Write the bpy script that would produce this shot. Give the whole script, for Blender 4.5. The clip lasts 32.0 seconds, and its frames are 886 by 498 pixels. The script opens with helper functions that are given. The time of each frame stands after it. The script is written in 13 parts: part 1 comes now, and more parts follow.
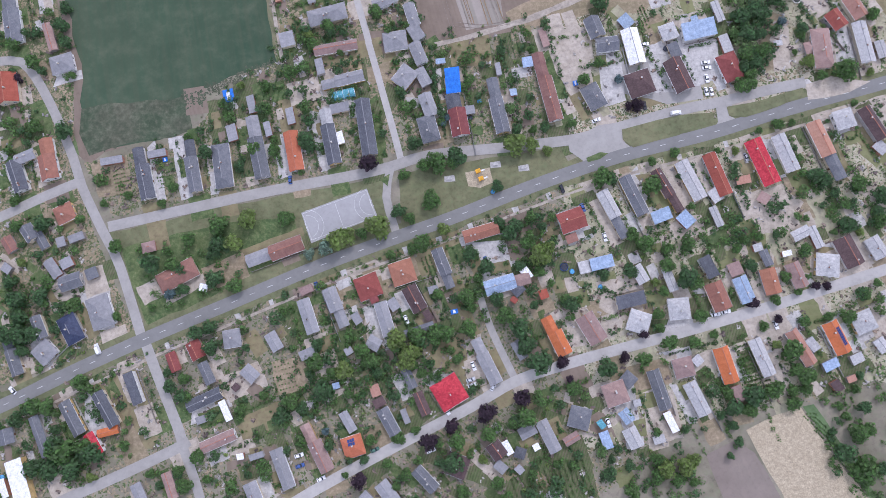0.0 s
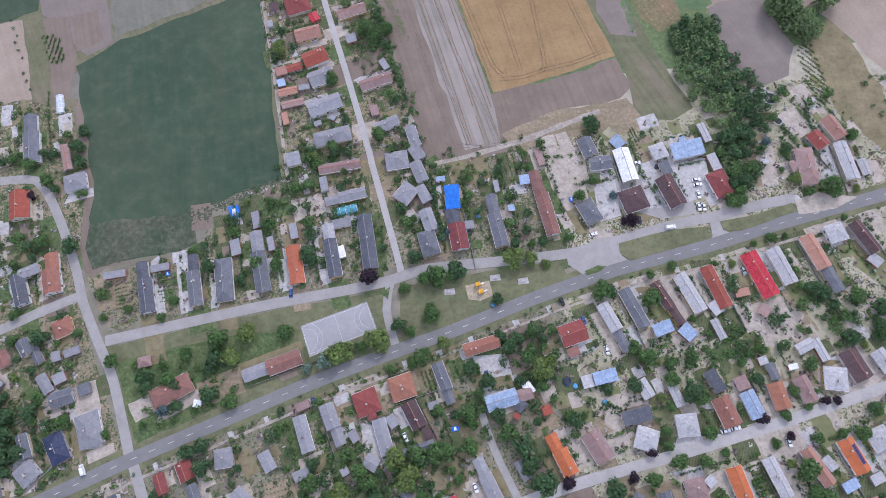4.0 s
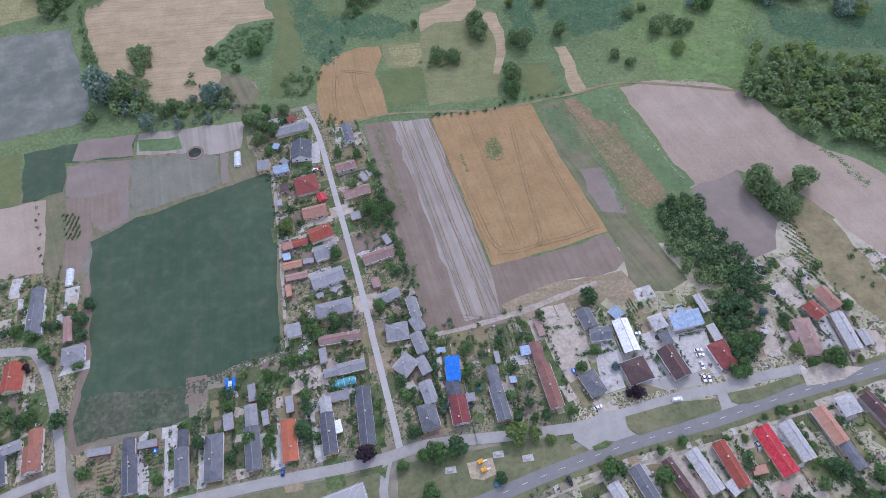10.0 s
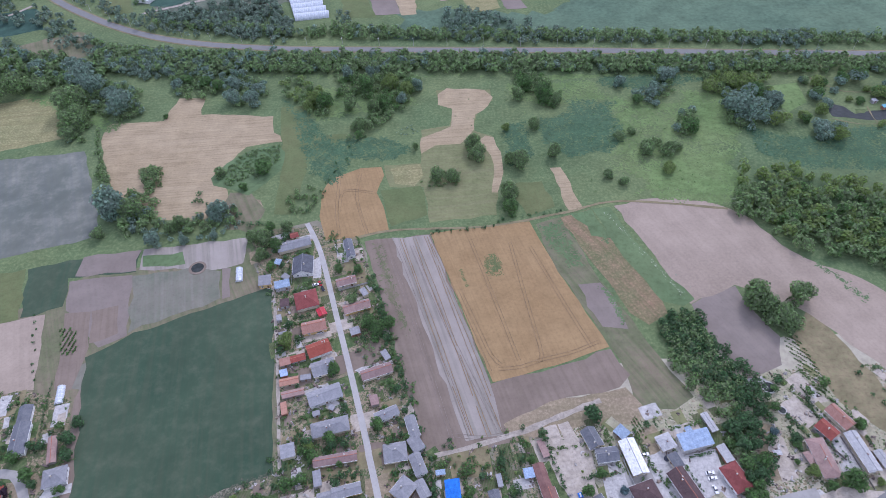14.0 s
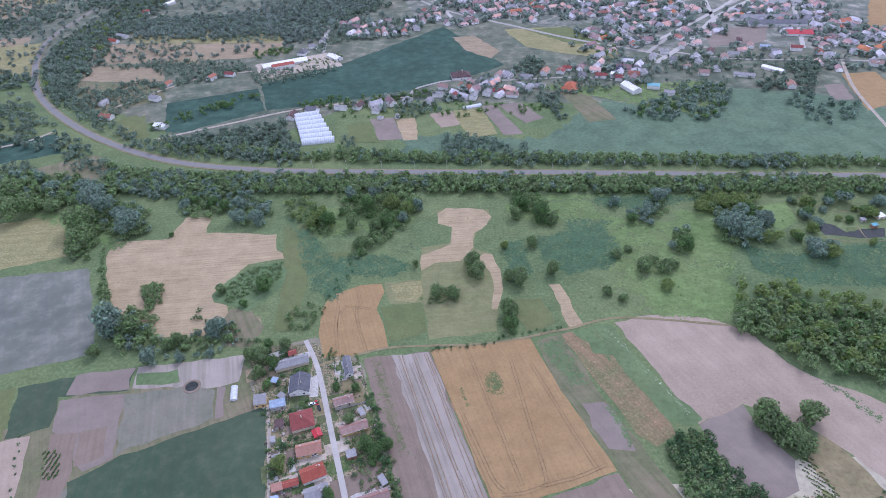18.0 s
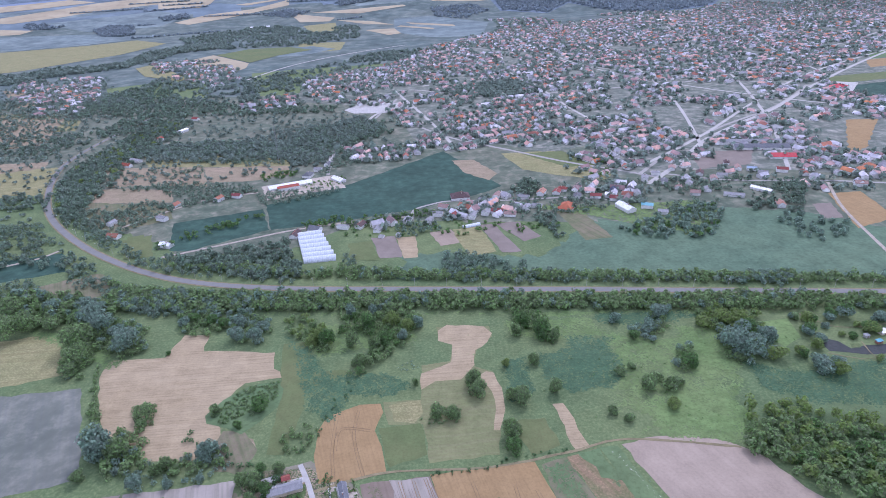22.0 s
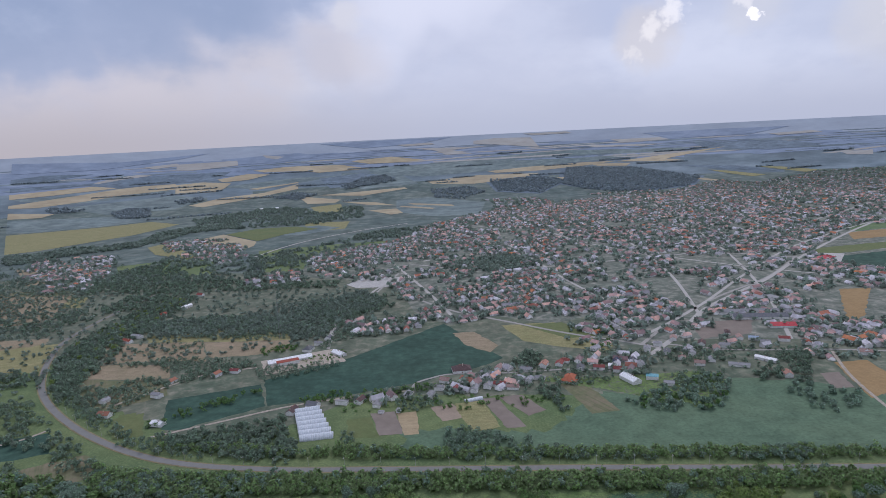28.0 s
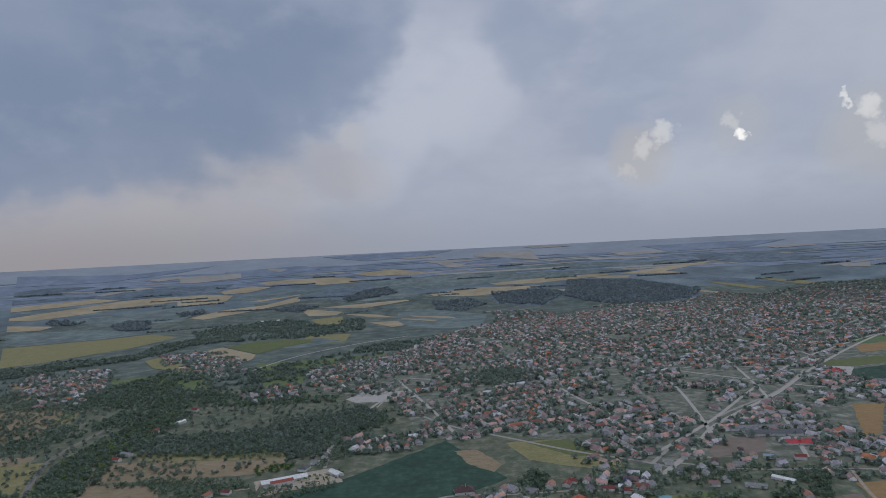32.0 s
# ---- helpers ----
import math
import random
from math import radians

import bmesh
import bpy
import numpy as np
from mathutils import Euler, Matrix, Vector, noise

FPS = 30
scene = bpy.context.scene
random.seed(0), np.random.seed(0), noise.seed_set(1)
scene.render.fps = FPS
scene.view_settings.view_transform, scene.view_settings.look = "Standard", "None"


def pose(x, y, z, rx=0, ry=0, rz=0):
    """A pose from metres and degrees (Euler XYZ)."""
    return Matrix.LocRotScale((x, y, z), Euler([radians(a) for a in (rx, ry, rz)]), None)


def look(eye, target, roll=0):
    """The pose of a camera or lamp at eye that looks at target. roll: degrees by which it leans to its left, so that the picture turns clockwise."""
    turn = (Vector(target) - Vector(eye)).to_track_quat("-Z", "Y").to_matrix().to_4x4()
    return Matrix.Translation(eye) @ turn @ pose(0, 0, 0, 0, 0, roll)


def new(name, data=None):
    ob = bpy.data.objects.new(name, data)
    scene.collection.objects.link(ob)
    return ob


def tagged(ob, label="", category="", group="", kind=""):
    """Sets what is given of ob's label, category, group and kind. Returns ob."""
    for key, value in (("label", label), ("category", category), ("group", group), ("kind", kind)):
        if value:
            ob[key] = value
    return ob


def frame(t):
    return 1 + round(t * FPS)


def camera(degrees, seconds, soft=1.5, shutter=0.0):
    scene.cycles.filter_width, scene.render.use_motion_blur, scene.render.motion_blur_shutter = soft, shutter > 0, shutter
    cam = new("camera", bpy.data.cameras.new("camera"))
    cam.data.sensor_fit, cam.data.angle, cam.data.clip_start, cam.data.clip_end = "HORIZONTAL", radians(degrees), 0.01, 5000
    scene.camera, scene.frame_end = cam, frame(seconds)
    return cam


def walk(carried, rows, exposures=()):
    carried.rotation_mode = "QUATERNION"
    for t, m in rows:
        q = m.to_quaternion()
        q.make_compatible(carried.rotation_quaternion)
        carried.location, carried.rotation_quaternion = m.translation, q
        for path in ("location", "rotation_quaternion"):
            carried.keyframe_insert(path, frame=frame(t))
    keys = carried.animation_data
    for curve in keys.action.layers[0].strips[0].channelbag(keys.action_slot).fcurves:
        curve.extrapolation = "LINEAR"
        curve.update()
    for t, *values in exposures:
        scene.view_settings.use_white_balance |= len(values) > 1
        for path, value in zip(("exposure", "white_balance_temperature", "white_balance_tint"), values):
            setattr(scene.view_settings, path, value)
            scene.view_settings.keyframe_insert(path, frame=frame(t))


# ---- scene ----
EYE = 300.0


def euler_row(t, rx, ry, rz):
    return t, pose(0, 0, EYE, rx, ry, rz)


cam = camera(69.98, 32.0, soft=0.65)
walk(cam, [euler_row(*r) for r in (
    (0, 7.172, 2.002, -1.544),
    (1, 9.712, 1.996, -1.558),
    (2, 12.262, 2.004, -1.588),
    (3, 14.816, 2.021, -1.626),
    (4, 17.373, 2.042, -1.665),
    (5, 19.930, 2.065, -1.701),
    (6, 22.489, 2.086, -1.731),
    (7, 25.050, 2.104, -1.754),
    (8, 27.614, 2.117, -1.769),
    (9, 30.182, 2.124, -1.777),
    (10, 32.756, 2.126, -1.778),
    (11, 35.339, 2.123, -1.775),
    (12, 37.930, 2.116, -1.769),
    (13, 40.531, 2.106, -1.762),
    (14, 43.141, 2.095, -1.755),
    (15, 45.762, 2.086, -1.751),
    (16, 48.391, 2.081, -1.750),
    (17, 51.027, 2.082, -1.754),
    (18, 53.668, 2.091, -1.763),
    (19, 56.311, 2.112, -1.777),
    (20, 58.955, 2.145, -1.796),
    (21, 61.594, 2.192, -1.819),
    (22, 64.227, 2.254, -1.845),
    (23, 66.850, 2.330, -1.872),
    (24, 69.460, 2.419, -1.899),
    (25, 72.056, 2.518, -1.922),
    (26, 74.634, 2.623, -1.939),
    (27, 77.196, 2.727, -1.949),
    (28, 79.743, 2.823, -1.948),
    (29, 82.278, 2.900, -1.935),
    (30, 84.807, 2.944, -1.907),
    (31, 87.338, 2.940, -1.865),
    (32, 89.883, 2.868, -1.808),)],
     exposures=[(0, 0.82, 5750, 23), (8, 0.68, 5550, 23), (13, 0.72, 5450, 25), (19, 0.86, 5400, 28), (22, 0.9, 5350, 29), (24, 0.9, 5350, 29), (25, 0.72, 5400, 28),
                (27.5, 0.2, 5800, 20), (29, -0.1, 5900, 15), (32, -0.5, 5950, 12)])

# ---- sky, sun ----
SUN_AZ, SUN_EL = radians(25), radians(48)
world = bpy.data.worlds.new("sky")
scene.world = world
world.use_nodes = True
wn, wl = world.node_tree.nodes, world.node_tree.links
wn.clear()


def wnode(kind, **values):
    n = wn.new(kind)
    for k, v in values.items():
        n.inputs[k.replace("_", " ")].default_value = v
    return n


def wmath(op, a, b=None):
    n = wn.new("ShaderNodeMath")
    n.operation = op
    for i, v in enumerate((a, b)):
        if v is None:
            continue
        if isinstance(v, (int, float)):
            n.inputs[i].default_value = v
        else:
            wl.new(v, n.inputs[i])
    return n.outputs[0]


def wmix(fac, a, b):
    n = wn.new("ShaderNodeMix")
    n.data_type = "RGBA"
    for i, v in ((0, fac), (6, a), (7, b)):
        if isinstance(v, (int, float)):
            n.inputs[i].default_value = v
        elif isinstance(v, tuple):
            n.inputs[i].default_value = (*v, 1)
        else:
            wl.new(v, n.inputs[i])
    return n.outputs[2]


def wramp(v, lo, hi):
    n = wn.new("ShaderNodeMapRange")
    n.interpolation_type = "SMOOTHSTEP"
    n.inputs[1].default_value, n.inputs[2].default_value = lo, hi
    wl.new(v, n.inputs[0])
    return n.outputs[0]


direction = wn.new("ShaderNodeTexCoord").outputs["Generated"]
nishita = wn.new("ShaderNodeTexSky")
nishita.sky_type, nishita.sun_disc = "NISHITA", False
nishita.sun_elevation, nishita.sun_rotation = SUN_EL, SUN_AZ
nishita.air_density, nishita.dust_density = 1.2, 2.0
clear = wn.new("ShaderNodeVectorMath")
clear.operation = "SCALE"
clear.inputs[3].default_value = 0.1
wl.new(nishita.outputs[0], clear.inputs[0])
parts_xyz = wn.new("ShaderNodeSeparateXYZ")
wl.new(direction, parts_xyz.inputs[0])
height = parts_xyz.outputs[2]


def wnoise(scale, detail, stretch):
    m = wn.new("ShaderNodeMapping")
    m.inputs["Scale"].default_value = (1, 1, stretch)
    wl.new(direction, m.inputs[0])
    n = wnode("ShaderNodeTexNoise", Scale=scale, Detail=detail, Roughness=0.55)
    wl.new(m.outputs[0], n.inputs["Vector"])
    return n.outputs[0]


def warped(scale, amount):
    """The direction, pushed about by a noise, for ragged cloud edges."""
    n = wnode("ShaderNodeTexNoise", Scale=scale, Detail=3.5, Roughness=0.55)
    wl.new(direction, n.inputs["Vector"])
    a = wn.new("ShaderNodeVectorMath")
    a.operation = "SUBTRACT"
    wl.new(n.outputs["Color"], a.inputs[0])
    a.inputs[1].default_value = (.5, .5, .5)
    b = wn.new("ShaderNodeVectorMath")
    b.operation = "MULTIPLY_ADD"
    wl.new(a.outputs[0], b.inputs[0])
    b.inputs[1].default_value = (amount, amount, amount)
    wl.new(direction, b.inputs[2])
    u = wn.new("ShaderNodeVectorMath")
    u.operation = "NORMALIZE"
    wl.new(b.outputs[0], u.inputs[0])
    return u.outputs[0]


WARP_BIG, WARP_SMALL, WARP_FINE = warped(5.0, 0.22), warped(24.0, 0.05), warped(60.0, 0.045)


def toward(az, el, lo, hi, warp=None):
    """1 near the direction (degrees), 0 away from it."""
    a, e = radians(az), radians(el)
    d = wn.new("ShaderNodeVectorMath")
    d.operation = "DOT_PRODUCT"
    d.inputs[1].default_value = (math.sin(a) * math.cos(e), math.cos(a) * math.cos(e), math.sin(e))
    wl.new(warp or direction, d.inputs[0])
    return wramp(d.outputs["Value"], math.cos(radians(hi)), math.cos(radians(lo)))


big, fine = wnoise(3.2, 5, 2.2), wnoise(11, 6, 2.0)
edge = wmath("MULTIPLY", wmath("SUBTRACT", fine, 0.5), 0.9)
veil = wmix(wramp(wmath("ADD", big, wmath("MULTIPLY", edge, 0.5)), 0.34, 0.66), (0.47, 0.51, 0.60), (0.62, 0.65, 0.71))
veil = wmix(wmath("MULTIPLY", toward(-21.5, 3.0, 2, 11, WARP_BIG), 0.7), veil, (0.56, 0.52, 0.53))
veil = wmix(wmath("MULTIPLY", toward(-31.0, 2.4, 2, 9, WARP_BIG), 0.6), veil, (0.54, 0.5, 0.52))
veil = wmix(wmath("MULTIPLY", toward(3.9, 5.4, 3, 14, WARP_BIG), 0.6), veil, (0.54, 0.56, 0.62))
veil = wmix(wmath("MULTIPLY", toward(2.9, 14.4, 2, 9, WARP_BIG), 0.75), veil, (0.72, 0.73, 0.77))
veil = wmix(wmath("MULTIPLY", toward(-2.0, 9.2, 1, 6, WARP_BIG), 0.6), veil, (0.69, 0.7, 0.74))
veil = wmix(wmath("MULTIPLY", toward(32.1, 14.9, 3, 12, WARP_BIG), 0.6), veil, (0.6, 0.62, 0.66))
def cloud_mass(blobs, soft_edge, warp):
    """1 inside a cloud made of round lobes (azimuth, elevation, radius in degrees) with a ragged edge."""
    mass = None
    for az, el, r in blobs:
        a, e = radians(az), radians(el)
        d = wn.new("ShaderNodeVectorMath")
        d.operation = "DOT_PRODUCT"
        d.inputs[1].default_value = (math.sin(a) * math.cos(e), math.cos(a) * math.cos(e), math.sin(e))
        wl.new(warp, d.inputs[0])
        off = wmath("DIVIDE", wmath("ARCCOSINE", d.outputs["Value"]), radians(r))
        mass = off if mass is None else wmath("MINIMUM", mass, off)
    ragged = wmath("ADD", mass, wmath("MULTIPLY", wmath("SUBTRACT", fine, 0.5), 0.55))
    return wmath("SUBTRACT", 1.0, wramp(ragged, 1.0 - soft_edge, 1.0 + soft_edge))


WARP_MID = warped(9.0, 0.10)
DARK = [(-44, 15, 13), (-30, 14, 9), (-22, 14, 7.4), (-15.5, 14.2, 6.8), (-9.5, 16.2, 5.6), (-29, 9.2, 4.6), (-35, 9.5, 4.4), (-22.5, 25, 13), (-6, 20, 5)]
veil = wmix(wmath("MULTIPLY", cloud_mass([(-22, 5.2, 5.5), (-13, 5.5, 5), (-30, 4, 5), (-7, 7.5, 3.4)], .7, WARP_MID), 0.65), veil, (0.60, 0.56, 0.54))
veil = wmix(wmath("MULTIPLY", cloud_mass(DARK, .26, WARP_MID), 0.8), veil, (0.335, 0.395, 0.51))
veil = wmix(wmath("MULTIPLY", cloud_mass([(-20, 16, 8), (-12.5, 17.5, 6), (-17, 12.5, 4.5), (-30, 12, 5)], .6, WARP_MID), 0.6), veil, (0.25, 0.315, 0.425))
veil = wmix(wmath("MULTIPLY", wramp(wnoise(7.0, 6, 1.6), .5, .72), .34), veil, (0.53, 0.57, 0.65))
veil = wmix(wmath("MULTIPLY", cloud_mass([(10.8, 16.9, 3.0), (12.6, 16.6, 2.4), (9.6, 18.6, 2.6)], .45, WARP_MID), 0.62), veil, (0.4, 0.46, 0.57))
veil = wmix(wmath("MULTIPLY", cloud_mass([(20.6, 15.2, 3.2), (22.8, 17.5, 3.4), (26.5, 17, 3.2), (19.2, 18.5, 3)], .55, WARP_MID), 0.5), veil, (0.42, 0.475, 0.58))
veil = wmix(wmath("MULTIPLY", cloud_mass([(24.5, 11.4, 3.2), (31.5, 8.6, 4), (17, 11, 3)], .6, WARP_MID), 0.35), veil, (0.46, 0.51, 0.61))
veil = wmix(wmath("MULTIPLY", toward(19.3, 7.1, 0.3, 3.4, WARP_SMALL), 0.75), veil, (0.62, 0.59, 0.56))
veil = wmix(wmath("MULTIPLY", toward(21.4, 8.9, 0.1, 1.1, WARP_FINE), 0.6), veil, (1.0, 0.95, 0.86))
veil = wmix(wmath("MULTIPLY", toward(19.8, 7.7, 0.1, 1.2, WARP_FINE), 0.7), veil, (0.88, 0.84, 0.77))
veil = wmix(wmath("MULTIPLY", toward(18.3, 6.0, 0.1, 0.9, WARP_FINE), 0.6), veil, (0.78, 0.75, 0.7))
veil = wmix(wmath("MULTIPLY", toward(27.3, 9.0, 0.3, 3.0, WARP_SMALL), 0.6), veil, (0.6, 0.6, 0.6))
veil = wmix(wmath("MULTIPLY", toward(27.3, 8.0, 0.1, 0.75, WARP_FINE), 1.0), veil, (1.4, 1.33, 1.18))
veil = wmix(wmath("MULTIPLY", toward(26.8, 9.1, 0.1, 0.9, WARP_FINE), 0.7), veil, (0.82, 0.8, 0.76))
veil = wmix(wmath("MULTIPLY", toward(36.7, 6.9, 0.4, 4.6, WARP_SMALL), 0.75), veil, (0.62, 0.61, 0.59))
veil = wmix(wmath("MULTIPLY", toward(36.2, 8.9, 0.1, 1.2, WARP_FINE), 0.55), veil, (1.15, 1.1, 0.98))
veil = wmix(wmath("MULTIPLY", toward(36.8, 6.9, 0.1, 1.2, WARP_FINE), 0.7), veil, (0.84, 0.81, 0.77))
veil = wmix(wmath("MULTIPLY", toward(34.7, 9.8, 0.05, 0.5, WARP_FINE), 0.7), veil, (1.15, 1.1, 1.0))
veil = wmix(wmath("MULTIPLY", toward(-5.9, 10.2, 0.1, 1.6, WARP_SMALL), 0.7), veil, (0.66, 0.65, 0.64))
band = wramp(height, 0.0, 0.10)
low = wmix(wramp(parts_xyz.outputs[0], -0.55, 0.15), (0.47, 0.435, 0.425), (0.46, 0.49, 0.555))
veil = wmix(band, low, veil)
cover = wramp(big, 0.1, 0.25)
final = wmix(wmath("MULTIPLY", cover, 0.96), clear.outputs[0], veil)
background = wn.new("ShaderNodeBackground")
background.inputs["Strength"].default_value = 1.0
wl.new(final, background.inputs[0])
wl.new(background.outputs[0], wn.new("ShaderNodeOutputWorld").inputs[0])

sun = new("sun", bpy.data.lights.new("sun", "SUN"))
sun.data.energy, sun.data.angle, sun.data.color = 1.02, radians(14), (1.0, 0.95, 0.87)
sun.matrix_world = look((math.sin(SUN_AZ) * math.cos(SUN_EL) * 500, math.cos(SUN_AZ) * math.cos(SUN_EL) * 500,
                         math.sin(SUN_EL) * 500), (0, 0, 0))

# ---- materials ----
MATS = {}


def material(name, a, b, c=None, big=0.05, small=1.2, rough=0.85, bump=0.3, stripes=None, metal=0.0, vary=0.0,
             island=0.0, spec=0.25, coords="Object", wear=0.5, thin=0.0, streaks=None, even=0.0):
    """Mottled surface: colours a and b mixed by a large noise, c in patches of a small one; stripes: (angle, per metre, strength)."""
    m = MATS[name] = bpy.data.materials.new(name)
    m.use_nodes = True
    nt = m.node_tree
    n, ln = nt.nodes, nt.links
    bsdf = n["Principled BSDF"]
    bsdf.inputs["Roughness"].default_value, bsdf.inputs["Metallic"].default_value = rough, metal
    bsdf.inputs["Specular IOR Level"].default_value = spec
    where = n.new("ShaderNodeTexCoord").outputs[coords]

    def tex(scale, detail=4.0, rough_=0.6):
        t = n.new("ShaderNodeTexNoise")
        t.inputs["Scale"].default_value, t.inputs["Detail"].default_value = scale, detail
        t.inputs["Roughness"].default_value = rough_
        ln.new(where, t.inputs["Vector"])
        return t.outputs[0]

    def ramp(v, lo, hi):
        r = n.new("ShaderNodeMapRange")
        r.inputs[1].default_value, r.inputs[2].default_value = lo, hi
        ln.new(v, r.inputs[0])
        return r.outputs[0]

    def mix(fac, x, y, blend="MIX"):
        q = n.new("ShaderNodeMix")
        q.data_type, q.blend_type = "RGBA", blend
        for i, v in ((0, fac), (6, x), (7, y)):
            if isinstance(v, (int, float)):
                q.inputs[i].default_value = v
            elif isinstance(v, tuple):
                q.inputs[i].default_value = (*v, 1)
            else:
                ln.new(v, q.inputs[i])
        return q.outputs[2]

    fine = tex(small, 8.0, 0.66)
    col = mix(ramp(tex(big), 0.36, 0.64), a, b)
    if c:
        f = n.new("ShaderNodeMath")
        f.operation = "MULTIPLY"
        ln.new(ramp(fine, 0.48, 0.72), f.inputs[0])
        f.inputs[1].default_value = wear
        col = mix(f.outputs[0], col, c)
    if stripes:
        angle, per, strength, dark = stripes
        mp = n.new("ShaderNodeMapping")
        mp.inputs["Rotation"].default_value = (0, 0, radians(angle))
        ln.new(where, mp.inputs[0])
        w = n.new("ShaderNodeTexWave")
        w.inputs["Scale"].default_value = per * 6.2832 / 20
        w.inputs["Distortion"].default_value, w.inputs["Detail"].default_value = 0.7, 2.0
        w.inputs["Detail Scale"].default_value = 0.4
        ln.new(mp.outputs[0], w.inputs["Vector"])
        s = n.new("ShaderNodeMath")
        s.operation = "MULTIPLY"
        ln.new(ramp(w.outputs[1], 0.35, 0.9) if per > .1 else ramp(w.outputs[1], 0.8, 0.97), s.inputs[0])
        s.inputs[1].default_value = strength
        col = mix(s.outputs[0], col, dark)
    if streaks:
        # rows left by the drill, the plough or the rake: (bearing, spacing, strength, colour)
        bearing, gap, strength, dark = streaks
        turn, squeeze = n.new("ShaderNodeMapping"), n.new("ShaderNodeMapping")
        turn.inputs["Rotation"].default_value = (0, 0, radians(bearing))
        squeeze.inputs["Scale"].default_value = (1 / gap, 0.03 / gap, 1)
        ln.new(where, turn.inputs[0])
        ln.new(turn.outputs[0], squeeze.inputs[0])
        t = n.new("ShaderNodeTexNoise")
        t.inputs["Scale"].default_value, t.inputs["Detail"].default_value = 1.0, 4.0
        ln.new(squeeze.outputs[0], t.inputs["Vector"])
        s = n.new("ShaderNodeMath")
        s.operation = "MULTIPLY"
        ln.new(ramp(t.outputs[0], 0.44, 0.62), s.inputs[0])
        s.inputs[1].default_value = strength
        col = mix(s.outputs[0], col, dark)
    grain = mix(ramp(fine, 0.3, 0.7), (0.7 + 0.25 * even,) * 3, (1.3 - 0.25 * even,) * 3)
    mid = mix(ramp(tex((big * small) ** .5, 3.0), 0.35, 0.65), (0.86 + 0.11 * even,) * 3, (1.13 - 0.1 * even,) * 3)
    col = mix(1.0, col, mid, "MULTIPLY")
    col = mix(1.0, col, grain, "MULTIPLY")
    if vary or island:
        src = n.new("ShaderNodeObjectInfo").outputs["Random"] if vary else n.new("ShaderNodeNewGeometry").outputs["Random Per Island"]
        h = n.new("ShaderNodeHueSaturation")
        amount = vary or island
        for key, lo, hi in (("Value", 1 - amount, 1 + amount), ("Saturation", 1 - amount * 0.5, 1 + amount * 0.3),
                            ("Hue", 0.5 - amount * 0.04, 0.5 + amount * 0.03)):
            r = n.new("ShaderNodeMapRange")
            r.inputs[3].default_value, r.inputs[4].default_value = lo, hi
            ln.new(src, r.inputs[0])
            ln.new(r.outputs[0], h.inputs[key])
        ln.new(col, h.inputs["Color"])
        col = h.outputs[0]
    ln.new(col, bsdf.inputs["Base Color"])
    if thin:
        back = n.new("ShaderNodeBsdfTranslucent")
        ln.new(col, back.inputs[0])
        both = n.new("ShaderNodeMixShader")
        both.inputs[0].default_value = thin
        ln.new(bsdf.outputs[0], both.inputs[1])
        ln.new(back.outputs[0], both.inputs[2])
        ln.new(both.outputs[0], n["Material Output"].inputs[0])
    if bump:
        bp = n.new("ShaderNodeBump")
        bp.inputs["Strength"].default_value, bp.inputs["Distance"].default_value = bump, 0.15
        ln.new(fine, bp.inputs["Height"])
        ln.new(bp.outputs[0], bsdf.inputs["Normal"])
    return m


for spec in (
        ("slate_grey", (.125, .13, .145), (.17, .175, .185), (.22, .22, .22)), ("slate_dark", (.085, .09, .105), (.12, .125, .14), (.17, .17, .175)),
        ("sheet_light", (.25, .25, .26), (.32, .315, .32), (.19, .18, .18)), ("tile_red", (.27, .07, .05), (.33, .095, .068), (.21, .07, .055)),
        ("tile_dark_red", (.21, .058, .052), (.27, .08, .072), (.17, .065, .06)), ("tile_orange", (.46, .135, .055), (.53, .17, .075), (.37, .12, .06)),
        ("tile_salmon", (.38, .20, .14), (.45, .25, .185), (.31, .18, .14)), ("tile_rust", (.30, .13, .085), (.36, .165, .11), (.24, .12, .09)),
        ("tile_brown", (.22, .11, .09), (.28, .15, .12), (.18, .115, .095)), ("tile_maroon", (.085, .055, .055), (.12, .078, .075), (.17, .12, .11)),
        ("tile_pink", (.29, .19, .165), (.36, .25, .22), (.24, .18, .16))):
    material(*spec, big=0.35, small=2.2, rough=0.8, bump=0.5, vary=0.12, wear=0.45, even=.55, stripes=(0, 3.0, 0.22, tuple(v * .6 for v in spec[1])))
material("sheet_white", (.80, .80, .80), (.74, .74, .75), (.62, .61, .59), big=.3, small=1.5, rough=.45, bump=.05, stripes=(0, 8, .12, (.6, .6, .6)))
material("sheet_blue", (.25, .33, .45), (.31, .39, .5), (.22, .28, .36), big=.3, small=1.5, rough=.5, bump=.05, vary=.15, stripes=(0, 8, .15, (.35, .42, .5)))
material("sheet_red", (.42, .03, .045), (.48, .045, .06), (.32, .045, .05), big=.3, small=1.2, rough=.5, bump=.1, stripes=(0, 6, .2, (.35, .02, .03)))
material("tarp_blue", (.02, .15, .56), (.035, .19, .62), (.02, .11, .42), big=.4, small=1.2, rough=.45, bump=.15)
material("roof_navy", (.03, .04, .08), (.045, .055, .1), (.06, .07, .1), big=.4, small=1.2, rough=.6, bump=.3)
material("sheet_teal", (.08, .27, .33), (.12, .34, .4), (.2, .4, .45), big=.4, small=1.5, rough=.4, bump=.1, stripes=(0, 4, .2, (.05, .2, .25)))
